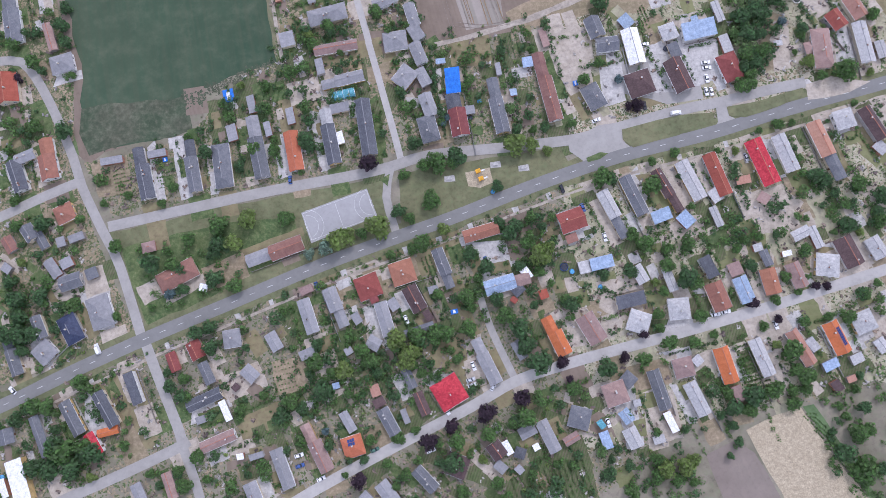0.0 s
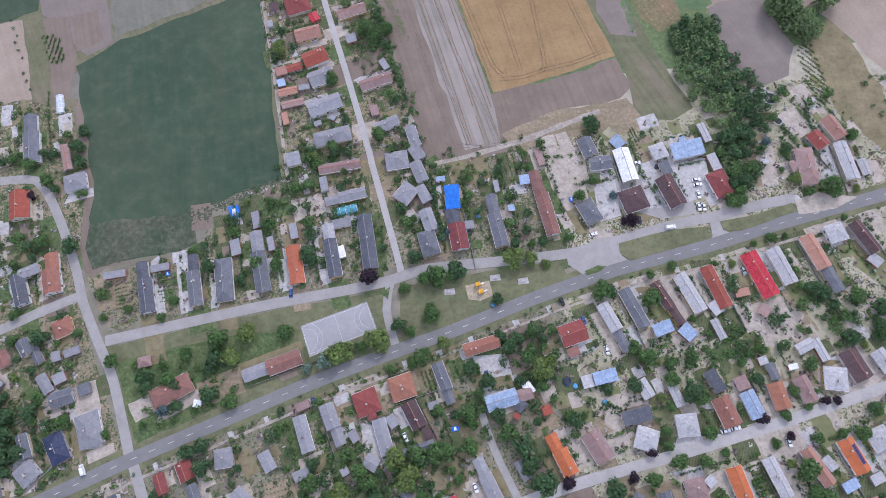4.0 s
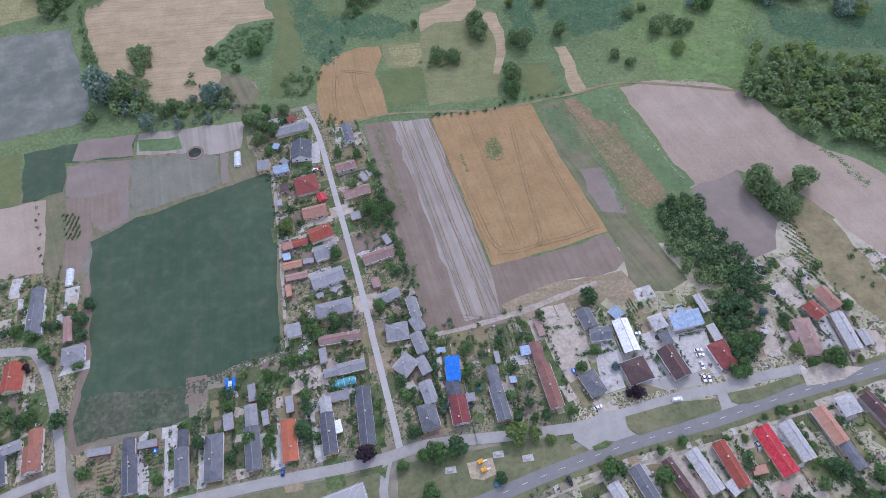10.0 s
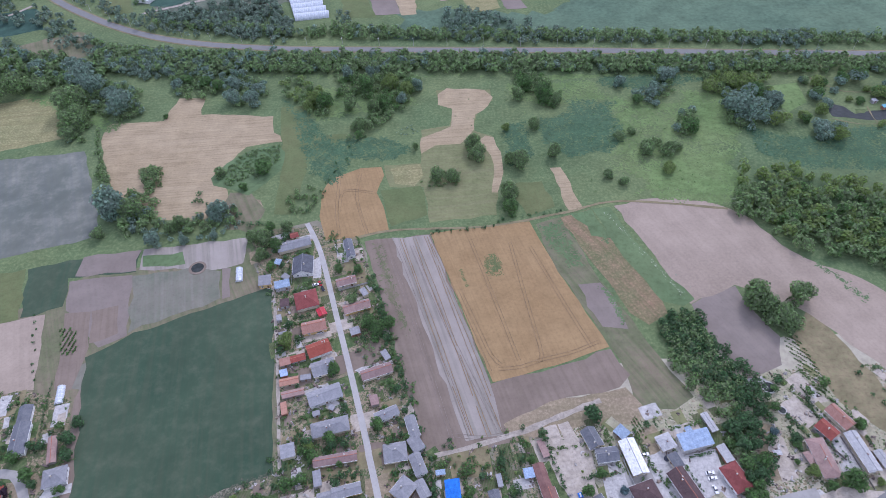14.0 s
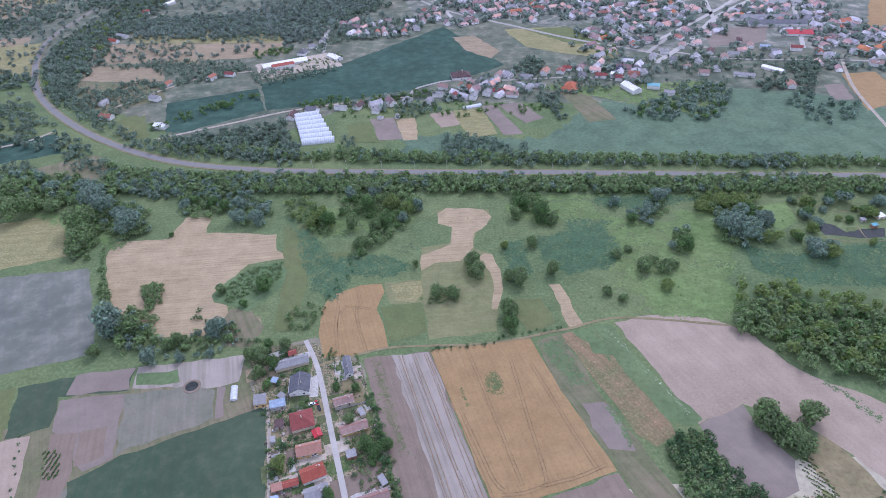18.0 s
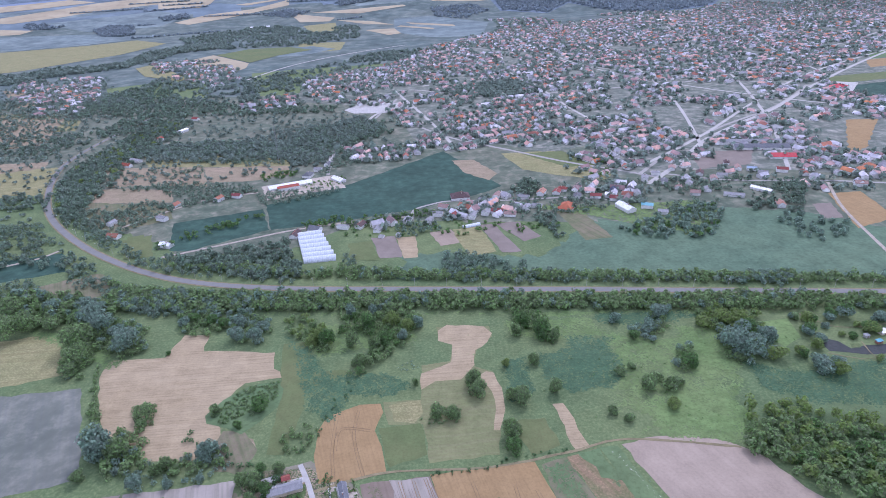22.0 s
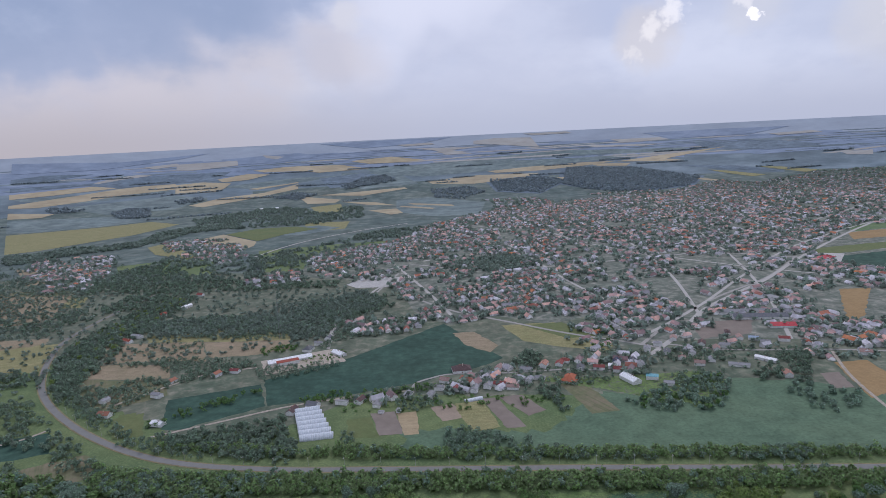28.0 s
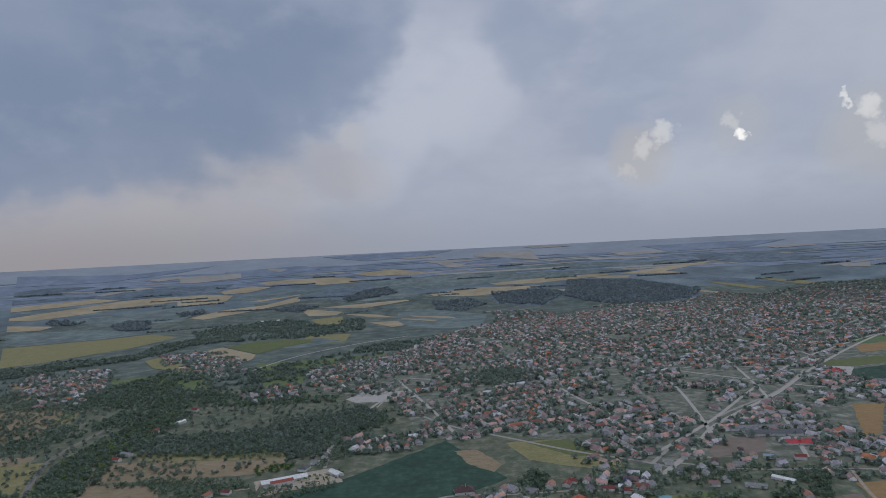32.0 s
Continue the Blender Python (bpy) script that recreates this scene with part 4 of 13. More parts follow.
# Ground turns bluer and paler in bands with distance: haze painted as colour.
for nm in ("far_green_hazed", "far_blue_hazed", "far_rim_hazed", "far_edge_hazed"):
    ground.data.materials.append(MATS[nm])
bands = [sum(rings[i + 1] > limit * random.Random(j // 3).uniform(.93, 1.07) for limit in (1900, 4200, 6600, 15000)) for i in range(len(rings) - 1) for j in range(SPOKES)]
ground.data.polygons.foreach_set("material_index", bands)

slab("village_ground", [(-308.6, 159.7), (-197.5, 130.7), (-193.7, 95.2), (-183.3, 85.6), (-135.5, 106.1), (-135.9, 125.2), (-89.6, 134.5), (-87.6, 186.5), (-46.8, 196.9), (-4.9, 146.3), (69.9, 178.9), (168.9, 192.2), (306.7, 197.3), (261.4, -109.1), (91.2, -106.6), (-280.1, -149.9)], "earth", 0.02, "dry mixed yard earth and grass under the village", "ground", ragged=3)
# The next two grounds are painted brighter in place of sunlight falling there.
slab("village_ground", [(44.6, 183.2), (169.4, 198.3), (307.6, 203.3), (295.5, 121.7), (188.1, 111.9), (78.6, 92.1), (48.5, 89), (43.7, 132.4)], "earth_pale_sunlit", 0.03, "pale trodden yard earth behind the main street", "ground", ragged=3)
slab("village_ground", [(50, 66.6), (118.7, 86.4), (205.7, 107), (255.4, 117.7), (236.4, -26.2), (160.3, -31.9), (105.9, -44.6), (46.3, -57.1), (47.7, 20.4)], "earth_pale_sunlit", 0.03, "pale trodden yard earth in the sunny quarter", "ground", ragged=3)
slab("lane_ground", [(-133.2, 305.8), (-88, 313.6), (-55.8, 290.1), (-31.7, 196.3), (-12.2, 138.2), (-14.2, 104.2), (-86.1, 107.3), (-96, 188.7)], "earth", 0.025, "dry mixed yard earth and grass along the lane", "ground", ragged=2)

# ---- fields ----
slab("field_ground", [(-274.4, 242.8), (-256.8, 250.5), (-232.9, 272.1), (-130.7, 290.4), (-107.4, 259.6), (-87.9, 129.1), (-183.8, 127.4), (-208.8, 134.7), (-249.2, 187.1)], "field_weed", 0.004, "rough brown grass between the plots", "ground", ragged=2)
slab("field_margin", [(-210.2, 204.3), (-196.2, 199.8), (-191.4, 156.5), (-185.4, 123.6), (-178.1, 99), (-91, 136.8), (-88.9, 128.7), (-134.7, 107.6), (-180.9, 86.2), (-188.9, 87.9), (-196.4, 111.7), (-200.2, 156.9)], "soil_brown", 0.012, "bare brown margin of the crop field", "ground", ragged=2)
slab("field_margin", [(-217.9, 201.6), (-183.1, 221.5), (-142.1, 238), (-109.6, 254.5), (-104.3, 244.4), (-140.3, 227.3), (-181, 212.1), (-204.7, 195.2), (-204.3, 187.7), (-214.6, 190.1)], "thin_crop", 0.016, "thin weedy margin of the crop field", "ground", ragged=2)
slab("field", [(-210, 209.6), (-186.9, 225.6), (-109.2, 256.5), (-90.4, 134.8), (-136.7, 120.5), (-131.9, 101.1), (-184.2, 90.7), (-189.9, 118.3), (-188.6, 130.6)], "crop_dark", 0.05, "dark green crop field with bare soil edges", "field", ragged=1.2)
slab("field", [(191.8, 201.1), (209.9, 222.3), (230.2, 151.2), (221.1, 133), (199.1, 159.3)], "grass_dry", 0.05, "orchard garden on dry grass", "field", ragged=1.2)
slab("field", [(-272.6, 440.8), (-227.7, 441.2), (-223.3, 473.6), (-200.4, 471.6), (-198.4, 447.1), (-137.2, 440.3), (-133, 417.5), (-121.7, 405.2), (-152, 400.3), (-169.8, 367.3), (-157.2, 350.7), (-151.3, 335.4), (-171.7, 317.3), (-198.1, 321.8), (-210.1, 328.2), (-239.9, 353.6), (-263, 394.6), (-273.2, 425)], "stubble", 0.05, "mown straw-coloured hay field", "field", ragged=1.2)
slab("field", [(-456.1, 464.4), (-353.5, 484.9), (-328.4, 480), (-302.6, 423.5), (-408.2, 391.9)], "meadow_pale", 0.05, "pale olive meadow", "field", ragged=1.2)
slab("field", [(-428.7, 390), (-280.5, 404.6), (-234.8, 308.4), (-350.2, 277.5)], "young_crop", 0.05, "blue-grey young crop field", "field", ragged=1.2)
slab("field", [(-77.7, 359.3), (-60.7, 367.9), (-45.5, 368.1), (-43, 358.1), (-47.9, 339.6), (-42, 323.2), (-38, 300.8), (-59.6, 295.9), (-80.1, 294.2), (-86.6, 317.8), (-87.5, 342.4), (-83.8, 353.4)], "wheat", 0.05, "small golden wheat field with a rounded end", "field", ragged=0.4)
slab("field", [(-43.6, 369.7), (-16.1, 370.2), (-16, 411.9), (6.9, 415.4), (10.3, 442.1), (-1.4, 451.7), (-2.5, 467), (43.3, 463.9), (44.3, 447.7), (31.3, 436), (24.7, 408.5), (39.7, 399.8), (42, 357.9), (35.1, 311.1), (-10.6, 306.2), (-14.2, 343.3), (-38.5, 345.1)], "meadow_mown", 0.05, "mown pale hay meadow with raked lines", "field", ragged=1.2)
slab("field", [(-1.2, 460.7), (6.4, 469), (38, 463.6), (44.4, 452.4), (39.5, 440), (28.3, 428.5), (26, 409), (14.7, 391.3), (-5.1, 390.7), (-16.1, 381.6), (-16.1, 401.1), (8.1, 414.3), (10.1, 438.3), (-1.6, 445.1)], "stubble", 0.06, "straw-coloured mown patch", "field", ragged=0.8)
slab("field", [(28.1, 393.9), (34.3, 400.1), (40.3, 397.4), (44.2, 378.4), (44, 354.9), (37.8, 333.5), (33.8, 333.8), (37.4, 355.4), (36.6, 375.5)], "stubble", 0.061, "curved pale swath of raked hay", "field", ragged=0.8)
slab("field", [(-39.5, 365.7), (-16.2, 369.3), (-14.2, 355.9), (-20.4, 345), (-34.8, 347.9)], "meadow_pale", 0.062, "pale mown corner of the meadow", "field", ragged=1.0)
slab("field", [(-45.5, 341.4), (-16.2, 345.3), (-11.6, 314.4), (-36.1, 304.3)], "field_olive", 0.06, "yellow-green meadow plot", "field", ragged=1.2)
slab("field", [(46.3, 341.9), (70.7, 343.2), (76, 316.5), (55.7, 308.6)], "field_olive", 0.05, "yellow-green meadow plot", "field", ragged=1.2)
slab("field", [(78.1, 357.8), (85.6, 357.9), (94.6, 313.5), (85.1, 309.8)], "stubble", 0.06, "narrow pale straw strip", "field", ragged=1.2)
slab("field", [(-132.3, 452.5), (-108, 452.2), (-100.6, 368.7), (-107.1, 321), (-118.9, 321.8), (-119.8, 370.1)], "field_olive", 0.045, "olive grass strip", "field", ragged=1.2)
slab("field", [(-100, 411), (-72.7, 410.3), (-80.1, 394.6), (-98.7, 385.5)], "field_olive", 0.045, "yellow-green meadow", "field", ragged=1.2)
slab("field", [(-219, 779.5), (-112.6, 848.7), (20.3, 982.3), (93.8, 810.4), (69.3, 788.6), (-18.9, 741.8), (-113.8, 712.7), (-195.4, 697.3)], "crop_far_hazed", 0.17, "large dark green crop field", "field", ragged=1.2)
slab("field", [(-323.2, 732.1), (-219.8, 766.3), (-197.4, 697.6), (-276.9, 648.6), (-299.7, 651)], "crop_far_hazed", 0.17, "green crop field", "field", ragged=1.2)
slab("field", [(-364.9, 697.3), (-347.9, 701.8), (-328.1, 651.2), (-349.9, 650.6)], "field_olive", 0.17, "small yellow-green field", "field", ragged=1.2)
slab("field", [(-30.8, 619.4), (110.9, 591), (192.2, 685.2), (294.4, 623.6), (356.8, 699.5), (416.2, 683.6), (525.5, 600.6), (463.4, 509.1), (-41.1, 559.2)], "reed", 0.16, "smooth blue-green reed meadow", "field", ragged=6)
slab("field", [(109.6, 954.6), (192.2, 959), (250.4, 833.4), (237.5, 812.8), (175.2, 843.7), (132.7, 873.3)], "meadow_pale", 0.17, "pale olive field", "field", ragged=1.2)
slab("field", [(139.1, 950.1), (204.2, 954.3), (245.6, 876.8), (197.3, 876.3)], "field_olive", 0.18, "green field", "field", ragged=1.2)
slab("field", [(53.4, 681.7), (69.9, 683), (92.4, 606.3), (71.3, 605.8)], "soil_mauve", 0.18, "bare garden plot", "field", ragged=1.2)
slab("field", [(71.9, 682.8), (99.9, 686.1), (119.4, 643.2), (98.8, 630.8)], "soil_mauve", 0.18, "bare garden plot", "field", ragged=1.2)
slab("field", [(20.2, 672.8), (53, 676.9), (65.6, 609.1), (35, 601.6)], "meadow_pale", 0.18, "olive garden plot", "field", ragged=1.2)
slab("field", [(-5.8, 667.9), (18.9, 672.9), (37.6, 640.4), (6, 629.5)], "soil_pale", 0.175, "bare garden plot", "field", ragged=1.2)
slab("field", [(-73.1, 660.1), (-45.6, 661.6), (-35.4, 606.3), (-59.4, 606.2)], "soil_mauve", 0.18, "bare garden plot", "field", ragged=1.2)
slab("field", [(-97.5, 647.9), (-72.6, 652.6), (-59.2, 602.2), (-90.5, 605.5)], "field_olive", 0.17, "yellow-green garden plot", "field", ragged=1.2)
slab("field", [(-44.2, 656.9), (-21.9, 659), (-18.6, 604.6), (-33.6, 603.5)], "stubble", 0.17, "dry garden plot", "field", ragged=1.2)
slab("field", [(146.5, 725.2), (175.2, 730.8), (197.7, 630), (165.9, 626.3)], "field_weed", 0.17, "rough plot with track", "field", ragged=1.2)
slab("field", [(493.6, 728.1), (535.5, 728.4), (524.5, 645.9), (466, 621.9)], "wheat", 0.17, "tan grain field", "field", ragged=1.2)
slab("field", [(455.9, 696.1), (479.7, 696.7), (468, 652.6), (445.4, 652.1)], "soil_mauve", 0.17, "bare plot", "field", ragged=1.2)
slab("field", [(607.4, 934.7), (704.5, 1012.1), (804.3, 1011.8), (689.2, 842.1), (574.6, 846.6)], "stubble", 0.17, "tan grain field", "field", ragged=1.2)
slab("field", [(-795.2, 977.4), (-603.7, 976.9), (-553, 862.4), (-704, 839.4)], "meadow_pale", 0.17, "dry tan field", "field", ragged=1.2)
slab("field", [(-1026.7, 1327.7), (-716.9, 1316.4), (-687.4, 1229.4), (-967.2, 1237.6)], "meadow_pale", 0.17, "dry tan field", "field", ragged=1.2)
slab("field", [(-53.9, 291.9), (-10.8, 295.6), (19.8, 182.5), (29, 146.7), (12.7, 142.6), (-15.6, 142.6)], "soil_brown", 0.045, "bare brown field with tractor lines", "field", ragged=1.2)
slab("field", [(-36.3, 294), (-11.4, 295.2), (19.7, 181), (24.3, 150.2), (5.1, 147.9)], "field_silver", 0.06, "pale silvery stubble strip with wheel tracks", "field", ragged=1.2)
slab("field", [(-10.5, 296.8), (22.2, 299.6), (56.6, 303.1), (68.6, 257.7), (88.6, 200.1), (57.6, 189.8), (21.5, 180.9)], "wheat", 0.05, "ripe golden wheat field with tramlines", "field", ragged=0.5)
slab("field", [(20.7, 180), (57.5, 189.1), (89.2, 198.8), (96, 181.5), (89.1, 174.3), (49.9, 167.5), (24.8, 155.8)], "soil_brown", 0.05, "freshly ploughed brown field", "field", ragged=1.2)
slab("field", [(24.8, 155.8), (49.9, 167.5), (91.6, 174.2), (99.3, 160.6), (92.8, 152.4), (68.2, 153.6), (42.7, 147.9), (28, 149.5)], "terrace_tan", 0.046, "rutted bare headland", "field", ragged=1.2)
slab("field", [(60.2, 299.9), (77.7, 305.8), (93.1, 248.7), (108.4, 209.4), (125.6, 166.5), (114.2, 159.8), (94.3, 160.8), (94.2, 181.6), (89.4, 200.1), (77, 235.3), (68.6, 257.7)], "field_weed", 0.045, "weedy grey-green fallow strip", "field", ragged=1.2)
slab("field", [(78.5, 245.9), (92.8, 246.9), (100.7, 226.8), (102.1, 211.5), (87.6, 213.9)], "soil_mauve", 0.065, "bare patch in the fallow strip", "field", ragged=2.5)
slab("field", [(77.7, 305.8), (98.5, 312.1), (109.2, 276.3), (126.5, 232.3), (127.1, 221.8), (114.7, 214), (105.5, 223.1), (94.2, 256.1)], "field_rust", 0.05, "rust and green weedy strip", "field", ragged=1.2)
slab("field", [(84.2, 308.8), (100.1, 312.8), (107.6, 284.3), (95.5, 286.4)], "meadow_green", 0.06, "green top of the weedy strip", "field", ragged=2.5)
slab("field", [(100.1, 312.8), (112.5, 313.3), (121.9, 281.4), (145.6, 231.1), (137.7, 226.3), (126.2, 230.5), (109.2, 276.3)], "meadow_green", 0.055, "bright green strip with white flowers", "field", ragged=1.2)
slab("field", [(115.7, 314.3), (141.5, 319.9), (163, 319.7), (185.5, 311.1), (202.6, 296.3), (212.9, 271.3), (223.4, 259.1), (241.7, 246.7), (273.9, 216.4), (247.8, 152.9), (207.1, 217), (172.8, 240.1), (142.6, 227.7)], "soil_pale", 0.05, "pale pinkish ploughed field", "field", ragged=1.2)
slab("field", [(142.5, 227.1), (172.8, 240.1), (174.5, 225.8), (185.1, 201.7), (178.3, 183.2), (158.1, 175.1), (148.3, 197.4)], "soil_mauve", 0.045, "grey-brown weedy soil field", "field", ragged=1.2)
slab("field", [(-273.1, 280.4), (-248.7, 287.4), (-202.5, 293.8), (-200.5, 274.4), (-243.1, 271.5), (-237.8, 248.2), (-260.7, 240.5)], "crop_dark", 0.05, "dark green vegetable field", "field", ragged=1.2)
slab("field", [(-239.1, 289.1), (-202.5, 293.8), (-200.7, 275.2), (-239.3, 273.2)], "soil_mauve", 0.056, "bare end of the vegetable field", "field", ragged=2)
slab("field", [(-317.3, 274.7), (-274.4, 281), (-261.4, 239.2), (-292.2, 234.7)], "field_olive", 0.05, "yellow-green crop field", "field", ragged=1.2)
slab("field", [(-201.4, 293.7), (-132.4, 301), (-131.5, 277), (-153.5, 272.2), (-175.7, 275.6), (-198.6, 275.7)], "field_silver", 0.05, "grey stony field", "field", ragged=1.2)
slab("field", [(-200.3, 288.7), (-174, 289.9), (-169.9, 279.5), (-197, 278.4)], "meadow_green", 0.06, "green square of crop", "field", ragged=2)
slab("field", [(-241.3, 268.6), (-202, 271.7), (-190.4, 223.8), (-204.8, 216.1), (-234.9, 245.4)], "soil_mauve", 0.05, "mauve-brown bare field", "field", ragged=1.2)
slab("field", [(-201.2, 270.8), (-167, 275.1), (-144.7, 270.8), (-140.4, 248.9), (-168.4, 236.3), (-190.7, 225.1)], "thin_crop", 0.052, "thin greenish crop on bare soil", "field", ragged=2)
slab("field", [(-218, 243.1), (-202.9, 247.4), (-196.8, 225.4), (-211.5, 218.9)], "soil_brown", 0.06, "darker brown soil square", "field", ragged=1.2)
slab("field", [(-145.1, 273.7), (-139, 273.3), (-134.9, 249.9), (-139.6, 248.1)], "soil_mauve", 0.056, "narrow bare strip", "field", ragged=1.2)
slab("field", [(-301.4, 231.4), (-246.6, 242.2), (-231.4, 189.7), (-283.8, 183.6)], "soil_pale", 0.05, "light brown bare field", "field", ragged=1.2)
slab("field", [(-246, 242.2), (-235.4, 243.4), (-221.8, 193.7), (-231.7, 194.2)], "field_weed", 0.05, "narrow green planted strip", "field", ragged=1.2)
slab("field", [(-234.2, 242.8), (-218.6, 243.1), (-210.9, 216.5), (-210.7, 188.6), (-220, 189.1)], "soil_brown", 0.05, "vegetable plots in rows", "field", ragged=1.2)
slab("field", [(-144.6, 340.6), (-131.4, 338), (-127.1, 312.2), (-139.5, 311.5)], "terrace_tan", 0.05, "bare brown patch in the grass", "field", ragged=2.5)
slab("field", [(-477.2, 1032.6), (-229.1, 1000.8), (-216.5, 938), (-337.9, 954.5), (-447.8, 971.6)], "meadow_pale", 0.17, "tan-green terrace meadow", "field", ragged=2)
slab("field", [(-355.5, 955), (-220.3, 944.1), (-211.4, 900.5), (-265.8, 880.6), (-322.5, 880.8)], "terrace_tan", 0.17, "tan tilled terrace field", "field", ragged=2)
slab("field", [(-514.8, 975.4), (-356.5, 957.9), (-321.9, 866.8), (-394.4, 878.9), (-472, 880.4)], "terrace_tan", 0.17, "terraced orchard on brown earth", "field", ragged=2)
slab("field", [(-496.4, 868.7), (-457, 875.6), (-368, 856.5), (-350.6, 807.6), (-394.7, 806.6), (-469.2, 822.2)], "terrace_tan", 0.17, "bare tan plot on the slope", "field", ragged=2)
slab("field", [(-481.5, 824.2), (-353.6, 796.3), (-330.6, 748.9), (-380.1, 713.4), (-428.2, 729.8)], "field_weed", 0.17, "rough orchard slope", "field", ragged=2)
slab("field", [(-768.2, 1026.6), (-633.3, 1025.4), (-586.8, 920.8), (-673.9, 890.9)], "terrace_tan", 0.17, "dry tan field outside the bend", "field", ragged=2)
slab("field", [(-956.2, 1403.5), (-811.4, 1411.8), (-748.5, 1317.3), (-868.3, 1267.3)], "field_weed", 0.17, "old orchard plots", "field", ragged=2)
slab("field", [(-868.3, 1267.3), (-755, 1286.6), (-691.1, 1133.6), (-769.7, 1114.4)], "terrace_tan", 0.168, "brown orchard plots", "field", ragged=2)
slab("field", [(30.7, 931), (65.4, 930.1), (93.7, 861.4), (79.5, 835.1), (48.9, 869.4)], "terrace_tan", 0.17, "bare building plots", "field", ragged=1.5)
slab("field", [(-241.2, 853.2), (-144.9, 888.8), (-135.2, 877.3), (-120.3, 833), (-187.3, 811.9), (-221.4, 797)], "yard_dirt", 0.17, "pale dirt yard of the works", "field", ragged=1.5)
slab("field", [(393.6, 918.9), (486.5, 912.4), (454.7, 851.2), (376.4, 840.1)], "soil_mauve", 0.19, "bare plot in the town", "field", ragged=2)
slab("field", [(715.2, 1053.2), (767.7, 1049.2), (651.1, 897.3), (607.3, 870.9)], "wheat", 0.19, "tan field at the town edge", "field", ragged=2)
slab("field", [(888.3, 1405.2), (1130.9, 1444.6), (1078, 1375.5), (854.9, 1331.1)], "field_olive", 0.19, "green strip field", "field", ragged=2)
slab("field", [(1083.7, 1577.1), (1259.9, 1613.1), (1178.2, 1506.3), (1035.5, 1484.9)], "wheat", 0.19, "tan strip field", "field", ragged=2)
slab("field", [(1150.6, 1676.1), (1353.7, 1735.6), (1272.5, 1629.5), (1106.3, 1588.4)], "meadow_green", 0.19, "green strip field", "field", ragged=2)
slab("field", [(861.8, 1303), (1059.9, 1351.9), (846.4, 1073.2), (776.2, 1090.3)], "crop_far_hazed", 0.185, "green crop field", "field", ragged=2)
slab("field", [(-451, 2363.1), (-279.9, 2342.1), (-278.4, 2153), (-405.3, 2108.6)], "meadow_pale", 0.19, "olive field between woods", "field", ragged=2)
slab("valley_ground", [(-1138.3, 1558.5), (-689.5, 1508.2), (-262.4, 1460.4), (-88, 1414.6), (437.1, 1276.6), (766.2, 1190.1), (997.7, 1129.2), (536.2, 591), (446.8, 633), (148, 677.6), (-87.5, 712.7), (-164.4, 634.7), (-284.8, 637.8), (-473.3, 788.3), (-603.5, 964.2), (-701.3, 930.4)], "orchard_earth", 0.06, "mixed gardens, orchards and rough grass of the valley side", "ground", ragged=6)

# ---- the far plain; haze is put into the palest fields, crops and woods ----
slab("far_field", [(-3217.2, 5022.5), (-3028.7, 5375.4), (-2887.5, 5639.7), (-2479, 5222.4), (-2679.6, 4741.1), (-2868, 4463.9)], "far_tan", 0.550, "distant pale grain field on the plain", "field")
slab("far_field", [(-2532.5, 3927.3), (-2451.3, 4536.7), (-2411.1, 5075.7), (-2307.2, 5288.8), (-2071, 5380.1), (-1808.8, 4681.1), (-2046.8, 4328.7), (-2093.3, 3984.9), (-2215.1, 3669.8), (-2404.8, 3723)], "far_tan", 0.554, "distant pale grain field on the plain", "field")
slab("far_field", [(-2012.6, 5224.4), (-1858.5, 5431.3), (-1528.7, 5096), (-1399.9, 4494.5), (-1383, 4221.8), (-1642.8, 4238.5)], "far_tan", 0.558, "distant pale grain field on the plain", "field")
slab("far_field", [(-2204.8, 3403.2), (-1870, 3245.1), (-1845.1, 3081.3), (-2001.6, 3078.3)], "far_tan", 0.562, "distant pale grain field on the plain", "field")
slab("far_field", [(-1611.3, 2454), (-1412.7, 2518.9), (-1283.1, 2567.2), (-1146.1, 2667.8), (-977.7, 2524.1), (-1044.5, 2273.6), (-1138.3, 2144.8), (-1229.6, 2011.6), (-1305.4, 1964.8)], "meadow_pale", 0.566, "distant pale grain field on the plain", "field")
slab("far_field", [(-1226.8, 3320.4), (-1172.2, 3707), (-985.7, 3929), (-899.5, 4588.4), (-809.8, 4112.5), (-993.9, 3465), (-1113, 3194.1)], "far_tan", 0.570, "distant pale grain field on the plain", "field")
slab("far_field", [(-1845.7, 5761.9), (-1779.5, 6531.1), (-1481.3, 6208.1), (-1491.6, 5448.9), (-1655.9, 5299.2)], "far_tan", 0.574, "distant pale grain field on the plain", "field")
slab("far_field", [(-1194.3, 4331.4), (-999.4, 4650.7), (-946.2, 4836.2), (-922.3, 4709.1), (-1094.9, 4231.2)], "far_tan", 0.578, "distant pale grain field on the plain", "field")
slab("far_field", [(-4357.1, 11473.9), (-3488.6, 12179.9), (-2674, 9356), (-2943.6, 8266.5), (-3255.8, 8538.2)], "far_pale_hazed", 0.582, "distant pale grain field on the plain", "field")
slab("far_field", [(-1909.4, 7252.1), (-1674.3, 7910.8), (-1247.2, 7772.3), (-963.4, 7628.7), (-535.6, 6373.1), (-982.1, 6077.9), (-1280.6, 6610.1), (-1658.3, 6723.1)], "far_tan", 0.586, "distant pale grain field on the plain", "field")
slab("far_field", [(-4078.4, 16485.3), (-2897, 13538.5), (-2627.4, 11652.8), (-3222.4, 13313.3)], "far_pale_hazed", 0.590, "distant pale grain field on the plain", "field")
